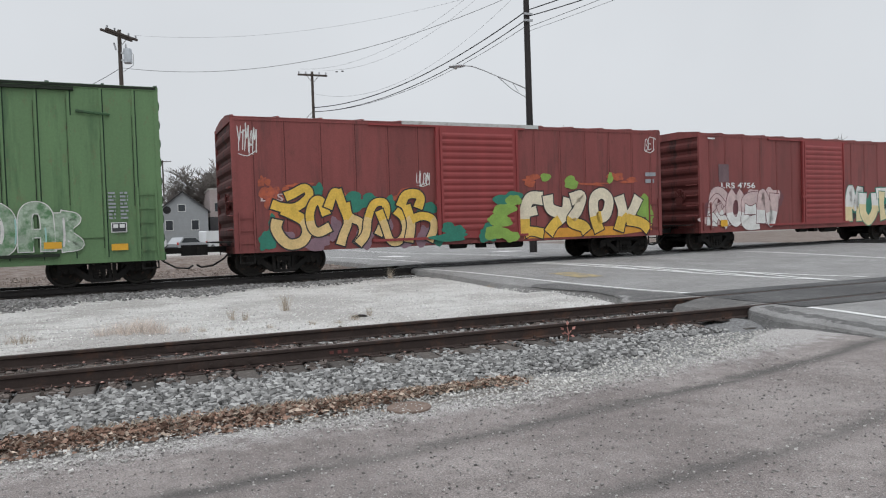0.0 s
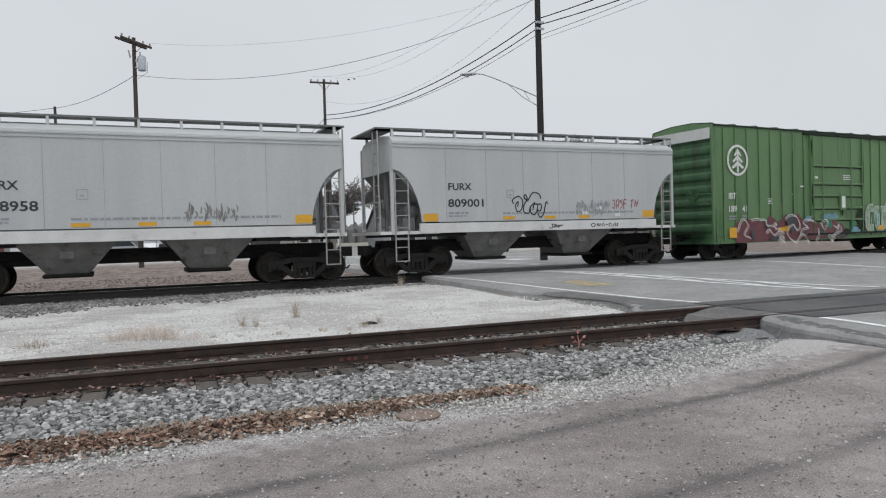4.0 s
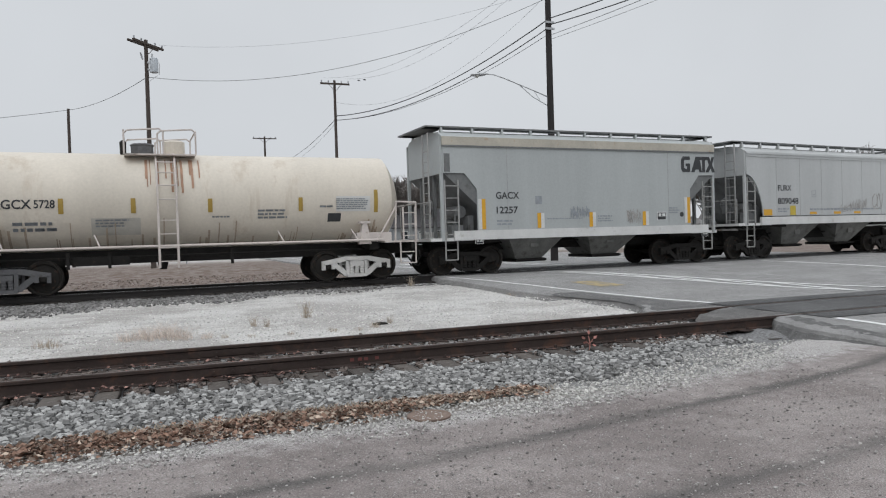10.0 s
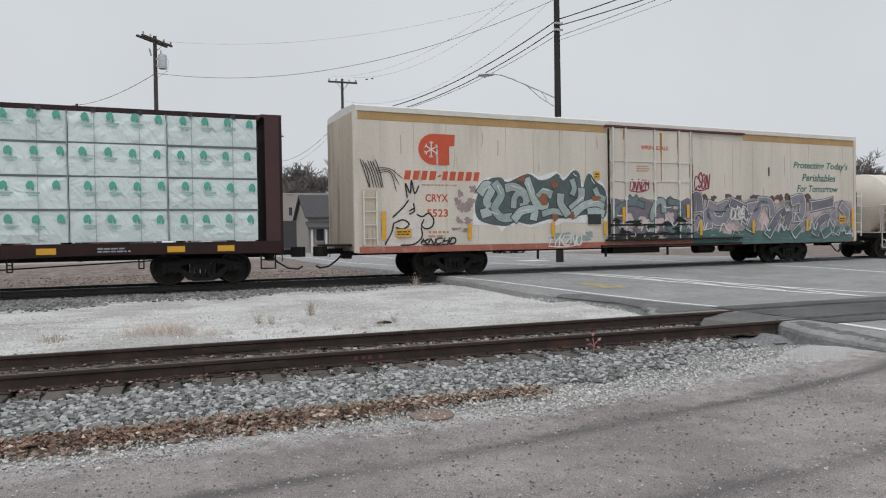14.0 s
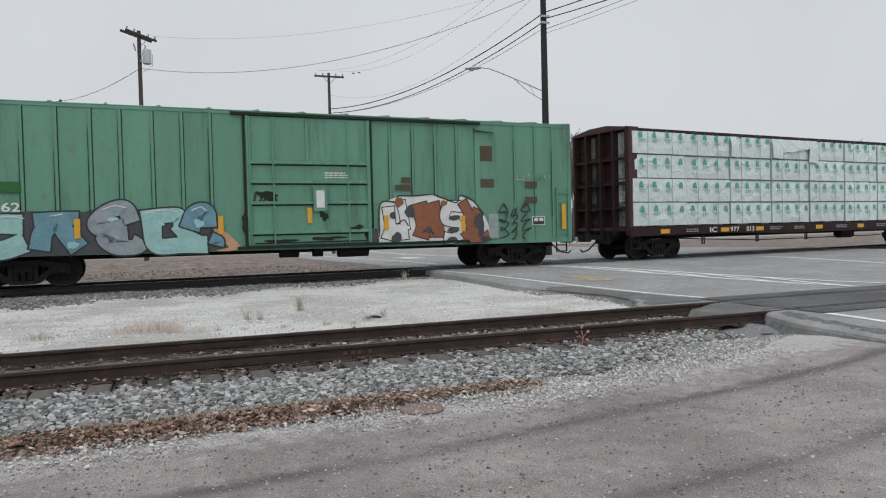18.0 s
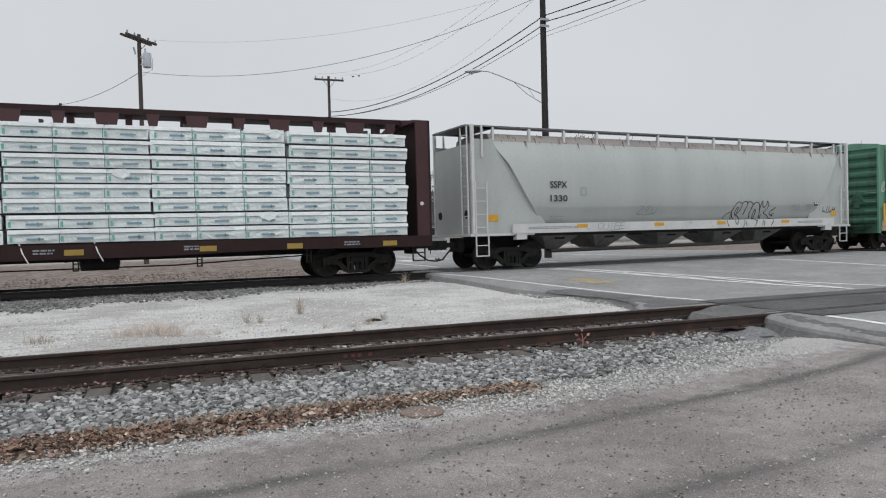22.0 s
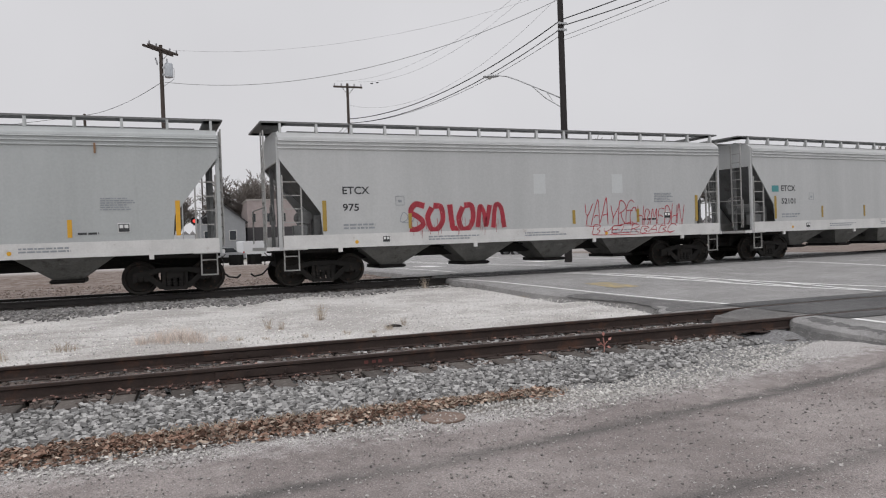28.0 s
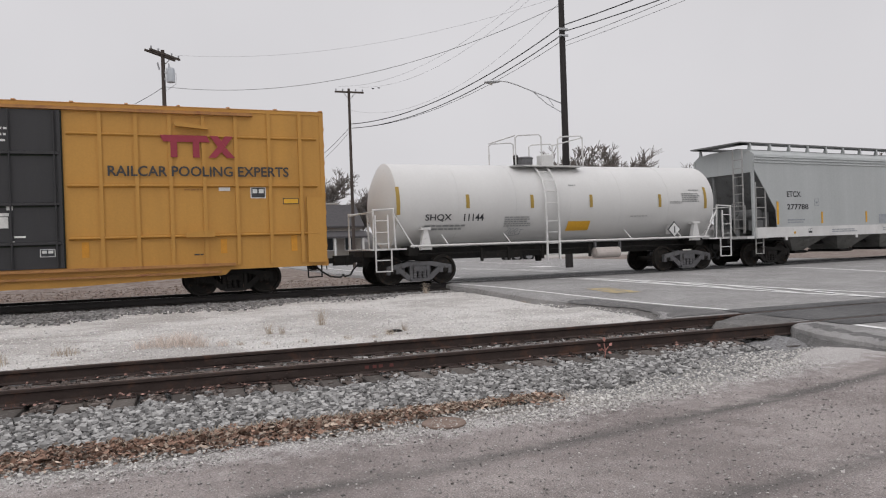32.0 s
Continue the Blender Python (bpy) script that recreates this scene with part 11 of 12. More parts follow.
            part("corner_post", Shape().box(k * (e - 0.36) - 0.03, k * (e - 0.36) + 0.03, j * 1.4 - 0.03, j * 1.4 + 0.03, 3.7, 4.75), SILL_WHITE, car)
            # dark disc on the end wall paints the shaded hole
            part("plate_hole", Shape().turned([(k * (e + 0.03), 0.14), (k * (e + 0.045), 0.14)], "x", 16, (0, j * 0.98, 1.85)), STEEL_DARK, car)
        part("end_wall", Shape().box(k * e - 0.03, k * e + 0.03, -1.3, 1.3, 1.2, 4.15), paint, car)
        part("end_platform", Shape().box(min(k * 7.2, k * (e + 0.15)), max(k * 7.2, k * (e + 0.15)), -1.45, 1.45, 1.12, 1.2), SILL_WHITE, car)
        a, b = sorted((k * 8.4, k * (e + 0.17)))
        part("end_board", Shape().box(a, b, -1.2, 1.2, 4.72, 4.77), BOARD_GREY, car)
        lx = k * (e + 0.13)
        part("ladder", Shape().box(lx - 0.02, lx + 0.02, -1.3, -1.26, 1.2, 4.7).box(lx - 0.02, lx + 0.02, -0.86, -0.82, 1.2, 4.7), SILL_WHITE, car)
        for i in range(10):
            part("rung", shared(("rung", SILL_WHITE.name), lambda: Shape().box(-0.014, 0.014, -1.28, -0.84, -0.014, 0.014).mesh("rung", SILL_WHITE)), SILL_WHITE, car, at=(lx, 0, 1.45 + 0.33 * i))
        part("ladder", ladder_shape(k * (e - 0.05) - (0.42 if k > 0 else 0), k * (e - 0.05) + (0.42 if k < 0 else 0), 1.2, 2.9, -1.46), SILL_WHITE, car)
        stirrup(car, k * (e - 0.3), 0.46, 1.15, SILL_WHITE, 0.46)
        part("jacking_pad", Shape().box(k * 7.75 - 0.2, k * 7.75 + 0.2, -1.52, -1.3, 0.98, 1.2), SILL_WHITE, car)
    for j in (-1, 1):
        part("running_board", Shape().box(-9.0, 9.0, j * 1.0 - 0.22, j * 1.0 + 0.22, 4.72, 4.77), BOARD_GREY, car)
        for i in range(13):
            x = -8.6 + 17.2 * i / 12
            part("board_bracket", Shape().slab([(j * 1.22, 4.72), (j * 1.16, 4.72), (j * 1.1, 4.45), (j * 1.22, 4.3)], "x", x - 0.04, x + 0.04), SILL_WHITE, car)
    for x in (-5.85, -3.65, -0.65, 2.3, 4.6):
        s = Shape()
        s.add([(x - 0.26, -0.5, 0.6), (x + 0.26, -0.5, 0.6), (x + 0.26, 0.5, 0.6), (x - 0.26, 0.5, 0.6), (x - 0.95, -1.25, 1.22), (x + 0.95, -1.25, 1.22), (x + 0.95, 1.25, 1.22), (x - 0.95, 1.25, 1.22)], [(3, 2, 1, 0), (4, 5, 6, 7), (0, 1, 5, 4), (1, 2, 6, 5), (2, 3, 7, 6), (3, 0, 4, 7)])
        b = part("hopper_bay", s, BAY_GREY, car)
        part("outlet", Shape().rod((x - 0.12, -0.35, 0.62), (x + 0.12, -0.35, 0.62), 0.1, 10).box(x - 0.2, x + 0.2, -1.0, -0.9, 0.95, 1.15), STEEL_DARK, b)
    part("discharge_pipe", Shape().pipe([(-6.1, -0.75, 0.54), (4.4, -0.75, 0.57)], 0.07, 10), mat("sooty_pipe_steel", (0.07, 0.066, 0.064), 0.6, 0.2, 0.3, 3, 25, 0.1), car)
    u = Shape().box(-9.0, -6.4, -0.28, 0.28, 0.74, 1.2).box(5.6, 9.0, -0.28, 0.28, 0.74, 1.2).box(-6.4, 5.6, -0.2, 0.2, 1.02, 1.2).box(-8.1, 8.1, -1.42, -1.2, 1.08, 1.18)
    part("underframe", u, STEEL_DARK, car)
    lettering(car, "SSPX", -6.58, -5.87, 2.7, 2.94, BLACK_INK, -1.53, "reporting_mark")
    lettering(car, "1330", -6.58, -5.87, 2.24, 2.46, BLACK_INK, -1.53, "car_number")
    bars(car, -6.55, -5.9, 1.62, 1.75, 2, GREY_INK, -1.46)
    s = Shape()
    for x0, x1, z0, z1 in ((-5.3, -5.05, 2.45, 2.47), (-5.3, -5.05, 2.7, 2.72), (-5.3, -5.28, 2.45, 2.72), (-5.07, -5.05, 2.45, 2.72)):
        s.box(x0, x1, -1.522, -1.518, z0, z1)
    part("square_stencil", s, GREY_INK, car)
    rnd = random.Random(19)
    s = Shape()
    for i in range(120):
        x, z = rnd.uniform(-8.6, 8.6), rnd.choice((4.5, 4.42, 4.3))
        drop = rnd.uniform(0.04, 0.16) if i % 4 else rnd.uniform(0.15, 0.26)
        w = rnd.uniform(0.008, 0.03) if i % 4 else rnd.uniform(0.03, 0.07)
        y0, y1 = -1.25 + (z - 4.25) * 0.55 - 0.012, -1.25 + (z - drop - 4.25) * 0.55 - 0.012
        s.add([(x, y0, z), (x + w, y0, z), (x + w * 0.6, y1, z - drop), (x + w * 0.3, y1, z - drop)], [(0, 1, 2, 3)])
    part("rust_streak", s, mat("dark_rust_runs", (0.14, 0.08, 0.058), 0.75, 0, 0.3, 3, 20, 0), car, "short rust runs along the roof edge")
    def on_shell(ob):
        """Lays a tag onto the bulging shell and the sill below it."""
        for v in ob.data.vertices:
            v.co.y += 1.5 - (1.546 if v.co.z < 1.5 else float(np.interp(v.co.z, [q[0] for q in rings], [q[1] for q in rings])) + 0.012)

    for lines in (
        ([(1.82, 1.2), (1.72, 1.44), (1.81, 1.68), (2.14, 1.83)], [(2.13, 1.53), (2.16, 1.83), (2.28, 2.1), (2.47, 2.2), (2.62, 2.1), (2.6, 1.88), (2.38, 1.69), (2.33, 1.82), (2.41, 1.97), (2.48, 1.94), (2.43, 1.77)], [(2.15, 1.8), (2.2, 1.64), (2.33, 1.5), (2.28, 1.31), (2.18, 1.4), (2.13, 1.6)], [(2.38, 1.69), (2.56, 1.61), (2.69, 1.41), (2.58, 1.18)]),
        ([(2.61, 2.13), (2.78, 2.21), (2.92, 2.18), (2.88, 1.93), (2.82, 1.67)], [(2.91, 2.15), (3.06, 2.21), (3.25, 2.09), (3.19, 1.87)], [(2.77, 1.41), (2.8, 1.21)], [(3.19, 1.87), (3.15, 1.71), (3.23, 1.51), (3.37, 1.4), (3.22, 1.19)]),
        ([(3.19, 1.87), (3.25, 2.07), (3.39, 2.18), (3.59, 2.12), (3.7, 1.87), (3.75, 1.53), (3.68, 1.22)], [(3.38, 1.76), (3.41, 1.9), (3.48, 1.81), (3.46, 1.59), (3.39, 1.45), (3.36, 1.62), (3.38, 1.76)]),
        ([(3.7, 1.87), (3.71, 2.09), (3.78, 2.23), (3.8, 2.09), (3.9, 1.97), (4.02, 2.09), (4.06, 2.23), (4.16, 2.0), (3.97, 1.76), (4.19, 1.66), (4.33, 1.46), (4.17, 1.21)], [(3.84, 1.7), (3.8, 1.22)], [(4.61, 1.97), (4.31, 1.75), (4.51, 1.63), (4.48, 1.71), (4.6, 1.71)]),
    ):
        on_shell(line_tag(car, lines, 0.033, P_BLACK, -1.5, "hollow sprayed letter in thin black line"))
    on_shell(scrawl(car, -2.7, -1.75, 1.75, 2.05, P_GREY, 92, 5, 0.012, -1.5))
    on_shell(scrawl(car, -4.6, -3.4, 1.22, 1.48, P_GREY, 93, 6, 0.015, -1.5))
    scrawl(car, 7.6, 8.4, 1.75, 2.0, P_BLACK, 94, 5, 0.035, -1.352)
    plate(car, "reflector", -8.98, -8.56, 1.6, 1.82, YELLOW, -1.352, 0.005)
    plate(car, "reflector", 8.15, 8.5, 1.6, 1.8, YELLOW, -1.352, 0.005)
    for x in (-5.5, -2.0, 1.17, 4.8):
        plate(car, "reflector", x, x + 0.45, 1.33, 1.45, YELLOW, -1.545, 0.005)
    bars(car, -7.5, -5.0, 1.3, 1.4, 2, GREY_INK, -1.545, seed=3)
    bars(car, 5.8, 7.4, 1.3, 1.4, 2, GREY_INK, -1.545, seed=4)
    for x in (5.6, 6.4):
        bars(car, x, x + 0.5, 1.85, 2.1, 4, GREY_INK, -1.5, seed=int(x * 10))
    framed(car, 6.85, 2.0, 0.3, 0.2, -1.5)
    hand_brake(car, -9.05, -1, 2.4, SLOPE_GREY)

# ---------- the train: tank cars ----------
TANK_CREAM = mat("stained_cream_tank_paint", (0.58, 0.53, 0.455), 0.5, 0, 0.14, 0.6, 14, 0.04, (0.4, 0.31, 0.22), 0.58, streak=True, wear=0.7)
TANK_WHITE = mat("clean_white_tank_paint", (0.55, 0.55, 0.54), 0.45, 0, 0.06, 0.6, 14, 0.03, (0.5, 0.49, 0.47), 0.62, streak=True, wear=0.5)
TANK_TRIM = mat("pinkish_white_trim", (0.52, 0.47, 0.44), 0.55, 0, 0.2, 2, 20, 0.05, (0.25, 0.17, 0.13), 0.6)
RUST_RUN = mat("rust_streak_paint", (0.34, 0.2, 0.13), 0.65, 0, 0.3, 3, 20, 0)


def tank_car(left, right, tcs, mats, label, half, cz, r, paint, trim, lad_x, plat, dish, rail):
    car, hl = start_car("tank_car", label, left, right, tcs[0], tcs[1], 0.6, mats)
    cyl = half - dish
    rings = [(-half, 0.02)]
    rings += [(-cyl - dish * (1 - q * q), r * q) for q in (0.2, 0.4, 0.6, 0.75, 0.87, 0.95, 0.985)]
    rings += [(-cyl + 2 * cyl * i / 6, r) for i in range(7)]
    rings += [(cyl + dish * (1 - q * q), r * q) for q in (0.985, 0.95, 0.87, 0.75, 0.6, 0.4, 0.2)]
    rings += [(half, 0.02)]
    tank = part("tank", Shape().turned(rings, "x", 56, (0, 0, cz)), paint, car, smooth=True)
    for i in range(1, 6):
        x = -cyl + 2 * cyl * i / 6
        part("weld_band", Shape().turned([(x - 0.015, r + 0.004), (x + 0.015, r + 0.004)], "x", 56, (0, 0, cz)), paint, tank, smooth=True)
    u = Shape().box(-hl, hl, -0.3, 0.3, 0.76, 1.15)
    for k in (-1, 1):
        u.box(k * (hl - 0.12) - 0.1, k * (hl - 0.12) + 0.1, -1.4, 1.4, 0.92, 1.14)
        u.box(k * (cyl - 0.55) - 0.15, k * (cyl - 0.55) + 0.15, -1.2, 1.2, 0.92, 1.2)
    part("underframe", u, STEEL_DARK, car)
    for k in (-1, 1):
        for j in (-1, 1):
            sx = k * (cyl - 0.9)
            part("saddle", Shape().slab([(sx - 0.19, 1.1), (sx + 0.19, 1.1), (sx + 0.06, 1.75), (sx - 0.06, 1.75)], "y", j * 1.35 - 0.09, j * 1.35 + 0.09), trim, car)
            part("saddle_cap", Shape().box(sx - 0.16, sx + 0.16, j * 1.35 - 0.12, j * 1.35 + 0.12, 1.72, 1.79), trim, car)
        a, b = sorted((k * (hl - 1.1), k * hl))
        part("end_platform", Shape().box(a, b, -1.42, 1.42, 1.12, 1.17), trim, car)
        for j in (-1, 1):
            bar = Shape().pipe([(k * (hl - 0.05), j * 1.4, 1.15), (k * (hl - 0.05), j * 1.4, 2.35), (k * (hl - 0.7), j * 1.4, 2.38), (k * (hl - 0.75), j * 1.4, 1.15)], 0.028)
            part("end_railing", bar, trim, car)
            part("railing_stay", Shape().pipe([(k * (hl - 0.72), j * 1.4, 2.2), (k * (hl - 1.35), j * 1.4, 1.17)], 0.028), trim, car)
        part("end_railing", Shape().pipe([(k * (hl - 0.05), -1.4, 2.3), (k * (hl - 0.05), 1.4, 2.3)], 0.022), trim, car)
        stirrup(car, k * (hl - 0.35), 0.46, 1.15, trim, 0.5, -1.44)
        part("ladder", ladder_shape(k * (hl - 0.3) - 0.2, k * (hl - 0.3) + 0.2, 1.15, 2.2, -1.46), trim, car)
    for j in (-1, 1):
        part("side_rail", Shape().rod((-hl + 1.2, j * 1.5, 1.22), (hl - 1.2, j * 1.5, 1.22), 0.035), trim, car)
        for x in (-4.6, -2.4, 2.4, 4.6):
            part("rail_stay", Shape().rod((x, j * 1.5, 1.22), (x - 0.14, j * 1.28, 1.55), 0.022), trim, car)
    p = part("ladder", ladder_shape(lad_x - 0.24, lad_x + 0.24, 0.62, 2.1, -1.52, 0.36, 0.03), trim, car)
    s = Shape()
    for x in (lad_x - 0.24, lad_x + 0.24):
        pts = [(x, -1.5, 2.0)]
        for i in range(1, 6):
            a = math.radians(-12 + 15 * i)
            pts.append((x - 0.0, -(r + 0.12) * math.cos(a), cz + (r + 0.12) * math.sin(a)))
        s.pipe(pts, 0.03)
    for i in range(5):
        a = math.radians(0 + 15 * i)
        s.rod((lad_x - 0.24, -(r + 0.12) * math.cos(a), cz + (r + 0.12) * math.sin(a)), (lad_x + 0.24, -(r + 0.12) * math.cos(a), cz + (r + 0.12) * math.sin(a)), 0.018)
    part("upper_ladder", s, trim, car)
    top = cz + r
    x0, x1 = plat
    part("top_platform", Shape().box(x0, x1, -1.0, -0.35, top - 0.12, top - 0.08).box(x0, x1, 0.35, 1.0, top - 0.12, top - 0.08).box(x0, x0 + 0.3, -1.0, 1.0, top - 0.125, top - 0.085), trim, car)
    for a, b in ((x0, x0 + 1.0), (x1 - 1.0, x1)):
        for y in (-1.0, 1.0):
            part("platform_railing", Shape().pipe([(a, y, top - 0.1), (a, y, top + rail - 0.08), (a + 0.1, y, top + rail), (b - 0.1, y, top + rail + 0.06), (b, y, top + rail - 0.02), (b, y, top - 0.1)], 0.024), trim, car)
        e = a if a == x0 else b
        part("platform_railing", Shape().pipe([(e, -1.0, top + rail), (e, 1.0, top + rail)], 0.022), trim, car)
    m = (x0 + x1) / 2
    part("manway", Shape().turned([(top - 0.05, 0.3), (top + 0.22, 0.3), (top + 0.26, 0.33), (top + 0.3, 0.28)], "z", 16, (m - 0.45, 0, 0)), STEEL_GREY, car)
    part("valve_housing", Shape().turned([(top - 0.05, 0.3), (top + 0.36, 0.3), (top + 0.4, 0.24)], "z", 16, (m + 0.4, 0, 0)), paint, car)
    part("relief_valve", Shape().turned([(top - 0.05, 0.08), (top + 0.3, 0.09), (top + 0.35, 0.05)], "z", 10, (m - 0.95, -0.3, 0)), STEEL_DARK, car)
    g = Shape()
    for x in (-3.2, -2.2, -0.9, 1.0):
        g.box(x - 0.04, x + 0.04, -1.0, -0.92, 0.66, 1.1)
    g.pipe([(-hl + 1.2, -0.7, 0.95), (hl - 1.2, -0.7, 0.95)], 0.03)
    g.box(-3.1, -1.7, -0.9, -0.6, 0.74, 0.98)
    part("brake_gear", g, STEEL_DARK, car)
    part("bottom_outlet", Shape().turned([(0.55, 0.1), (0.7, 0.14), (1.2, 0.2)], "z", 12, (m, 0, 0)), STEEL_DARK, car)
    return car, hl


def on_tank(cz, r, z):
    """The depth of the tank's near side at a height."""
    return -math.sqrt(max(0.01, r * r - (z - cz) ** 2))


def curved_patch(car, name, x0, x1, z0, z1, cz, r, material, label=""):
    """A painted field that follows the tank's curve."""
    s = Shape()
    n = max(2, int((z1 - z0) / 0.06))
    for i in range(n + 1):
        z = z0 + (z1 - z0) * i / n
        y = on_tank(cz, r + 0.012, z)
        s.v += [(x0, y, z), (x1, y, z)]
        if i:
            b = len(s.v) - 4
            s.f.append((b, b + 1, b + 3, b + 2))
    return part(name, s, material, car, label)


def wrap_to_tank(ob, cz, r):
    """Lays flat lettering onto the tank's curve."""
    for v in ob.data.vertices:
        v.co.y = on_tank(cz, r + 0.014, v.co.z)


def cream_tank_car():
    cz, r = 2.48, 1.37
    car, hl = tank_car(-93.06, -79.91, (-91.16, -81.81), (STEEL_GREY, STEEL_WHITE), "cream tank car with rust streaks under its platform", 6.3, cz, r, TANK_CREAM, TANK_TRIM, -0.72, (-1.75, 0.1), 0.55, 0.55)
    for text, x0, x1, z0, z1 in (("RGCX", -4.8, -3.95, 2.26, 2.5), ("5728", -3.9, -3.42, 2.27, 2.49)):
        wrap_to_tank(lettering(car, text, x0, x1, z0, z1, BLACK_INK, -1.4, "reporting_mark"), cz, r)
    for x0, x1, z0, z1, n in ((-4.4, -3.4, 1.65, 1.95, 2), (-2.5, -1.6, 1.75, 1.98, 3), (0.45, 0.95, 1.95, 2.03, 1), (1.7, 2.6, 1.9, 2.2, 3), (3.5, 3.95, 2.2, 2.3, 1), (4.0, 5.0, 2.15, 2.5, 6)):
        b = bars(car, x0, x1, z0, z1, n, GREY_INK, -1.4, seed=int(x0 * 10))
        wrap_to_tank(b, cz, r)
    curved_patch(car, "notice", 4.0, 5.05, 2.1, 2.55, cz, r - 0.004, TANK_WHITE)
    curved_patch(car, "paint_patch", -2.6, -1.4, 1.55, 2.0, cz, r - 0.006, mat("grey_beige_overpaint", (0.42, 0.4, 0.36), 0.6))
    curved_patch(car, "stencil_panel", 3.75, 4.15, 1.8, 2.05, cz, r, BLACK_INK)
    for x, z0, z1 in ((-5.4, 2.04, 2.87), (5.24, 2.06, 2.75), (-3.29, 2.12, 2.52), (-1.57, 2.12, 2.52), (0.4, 2.12, 2.5), (2.93, 2.12, 2.52)):
        curved_patch(car, "reflector", x - 0.06, x + 0.06, z0, z1, cz, r + 0.004, DULL_YELLOW)
    rnd = random.Random(3)
    for i in range(16):
        x = -1.7 + 1.9 * rnd.random()
        curved_patch(car, "rust_streak", x, x + 0.02 + 0.04 * rnd.random(), 3.25 - 0.9 * rnd.random() * rnd.random(), 3.62, cz, r + 0.0005 * i, RUST_RUN)
    grime = mat("brown_road_grime", (0.4, 0.33, 0.26), 0.75, 0, 0.35, 3, 20, 0)
    for i in range(46):
        f = rnd.random()
        x = -6.0 + 1.5 * f * f
        curved_patch(car, "grime_streak", x, x + 0.03 + 0.08 * rnd.random(), 1.25, 1.7 + 1.0 * rnd.random() * (1 - f), cz, r - 0.01 + 0.0003 * i, grime)
    for i in range(60):
        x = -5.5 + 11.0 * rnd.random() if i % 3 else rnd.choice((-5.3, 5.1)) + 0.5 * rnd.random() - 0.25
        curved_patch(car, "grime_streak", x, x + 0.015 + 0.05 * rnd.random(), 1.2, 1.4 + 0.7 * rnd.random() * rnd.random(), cz, r - 0.008 + 0.0003 * i, grime)
    part("housing", Shape().box(4.6, 5.7, -1.4, -0.7, 1.17, 1.45), TANK_TRIM, car)


def white_tank_car():
    cz, r = 2.52, 1.4
    car, hl = tank_car(-276.34, -262.19, (-274.69, -264.02), (STEEL_GREY, STEEL_GREY), "clean white tank car with yellow reflectors and ladder", 6.68, cz, r, TANK_WHITE, SILL_WHITE, -0.8, (-1.85, 0.8), 0.45, 0.9)
    for text, x0, x1 in (("SHQX", -5.3, -4.4), ("11144", -3.97, -3.27)):
        wrap_to_tank(lettering(car, text, x0, x1, 1.97, 2.2, BLACK_INK, -1.4, "reporting_mark"), cz, r)
    for x0, x1, z0, z1, n in ((-5.3, -3.65, 1.68, 1.88, 2), (-2.5, -1.5, 1.75, 2.1, 5), (4.2, 4.75, 2.45, 2.55, 2), (4.75, 5.6, 2.5, 2.85, 5), (5.1, 5.6, 2.92, 2.98, 1), (2.5, 3.3, 2.0, 2.06, 1), (0.0, 0.4, 3.1, 3.16, 1)):
        wrap_to_tank(bars(car, x0, x1, z0, z1, n, mat("faint_grey_print", (0.33, 0.34, 0.34), 0.6), -1.4, seed=int(x0 * 10)), cz, r)
    curved_patch(car, "orange_panel", -0.05, 0.85, 1.58, 1.9, cz, r + 0.003, YELLOW)
    sc = scrawl(car, -2.4, -1.75, 1.48, 1.72, GREY_INK, 95, 5, 0.014, -1.4)
    wrap_to_tank(sc, cz, r)
    for x, z0, z1 in ((-6.2, 2.2, 3.07), (5.84, 2.27, 3.06), (-3.85, 2.38, 2.82), (-1.5, 2.36, 2.8), (0.82, 2.36, 2.8), (3.75, 2.34, 2.8)):
        curved_patch(car, "reflector", x - 0.06, x + 0.06, z0, z1, cz, r + 0.004, DULL_YELLOW)
    d = part("placard", Shape().slab([(4.1, 1.52), (4.4, 1.22), (4.7, 1.52), (4.4, 1.82)], "y", -1.36, -1.34), BLACK_INK, car, "white diamond hazard placard")
    part("field", Shape().slab([(4.15, 1.52), (4.4, 1.27), (4.65, 1.52), (4.4, 1.77)], "y", -1.367, -1.362), WHITE_INK, d)
    part("field_mark", Shape().box(4.38, 4.43, -1.372, -1.369, 1.4, 1.64), BLACK_INK, d)
    part("placard_bracket", Shape().box(4.3, 4.5, -1.34, -1.0, 1.35, 1.68), SILL_WHITE, car)
    part("air_reservoir", Shape().turned([(-0.55, 0.03), (-0.5, 0.19), (0.5, 0.19), (0.55, 0.03)], "x", 16, (1.7, -0.95, 0.78)), TANK_TRIM, car)
    part("reservoir_hanger", Shape().box(1.2, 1.26, -1.0, -0.9, 0.85, 1.2).box(2.25, 2.31, -1.0, -0.9, 0.85, 1.2), STEEL_GREY, car)


# ---------- the train: lumber cars ----------
BEAM_RED = mat("dark_maroon_beam_paint", (0.047, 0.015, 0.017), 0.65, 0, 0.25, 1.5, 20, 0.08, (0.035, 0.018, 0.018), 0.55)


# a darker maroon for side sills, top chord and bulkheads
BEAM_DARK = mat("deep_maroon_beam_paint", (0.03, 0.014, 0.014), 0.7, 0, 0.3, 1.5, 20, 0.08, (0.02, 0.014, 0.013), 0.52)


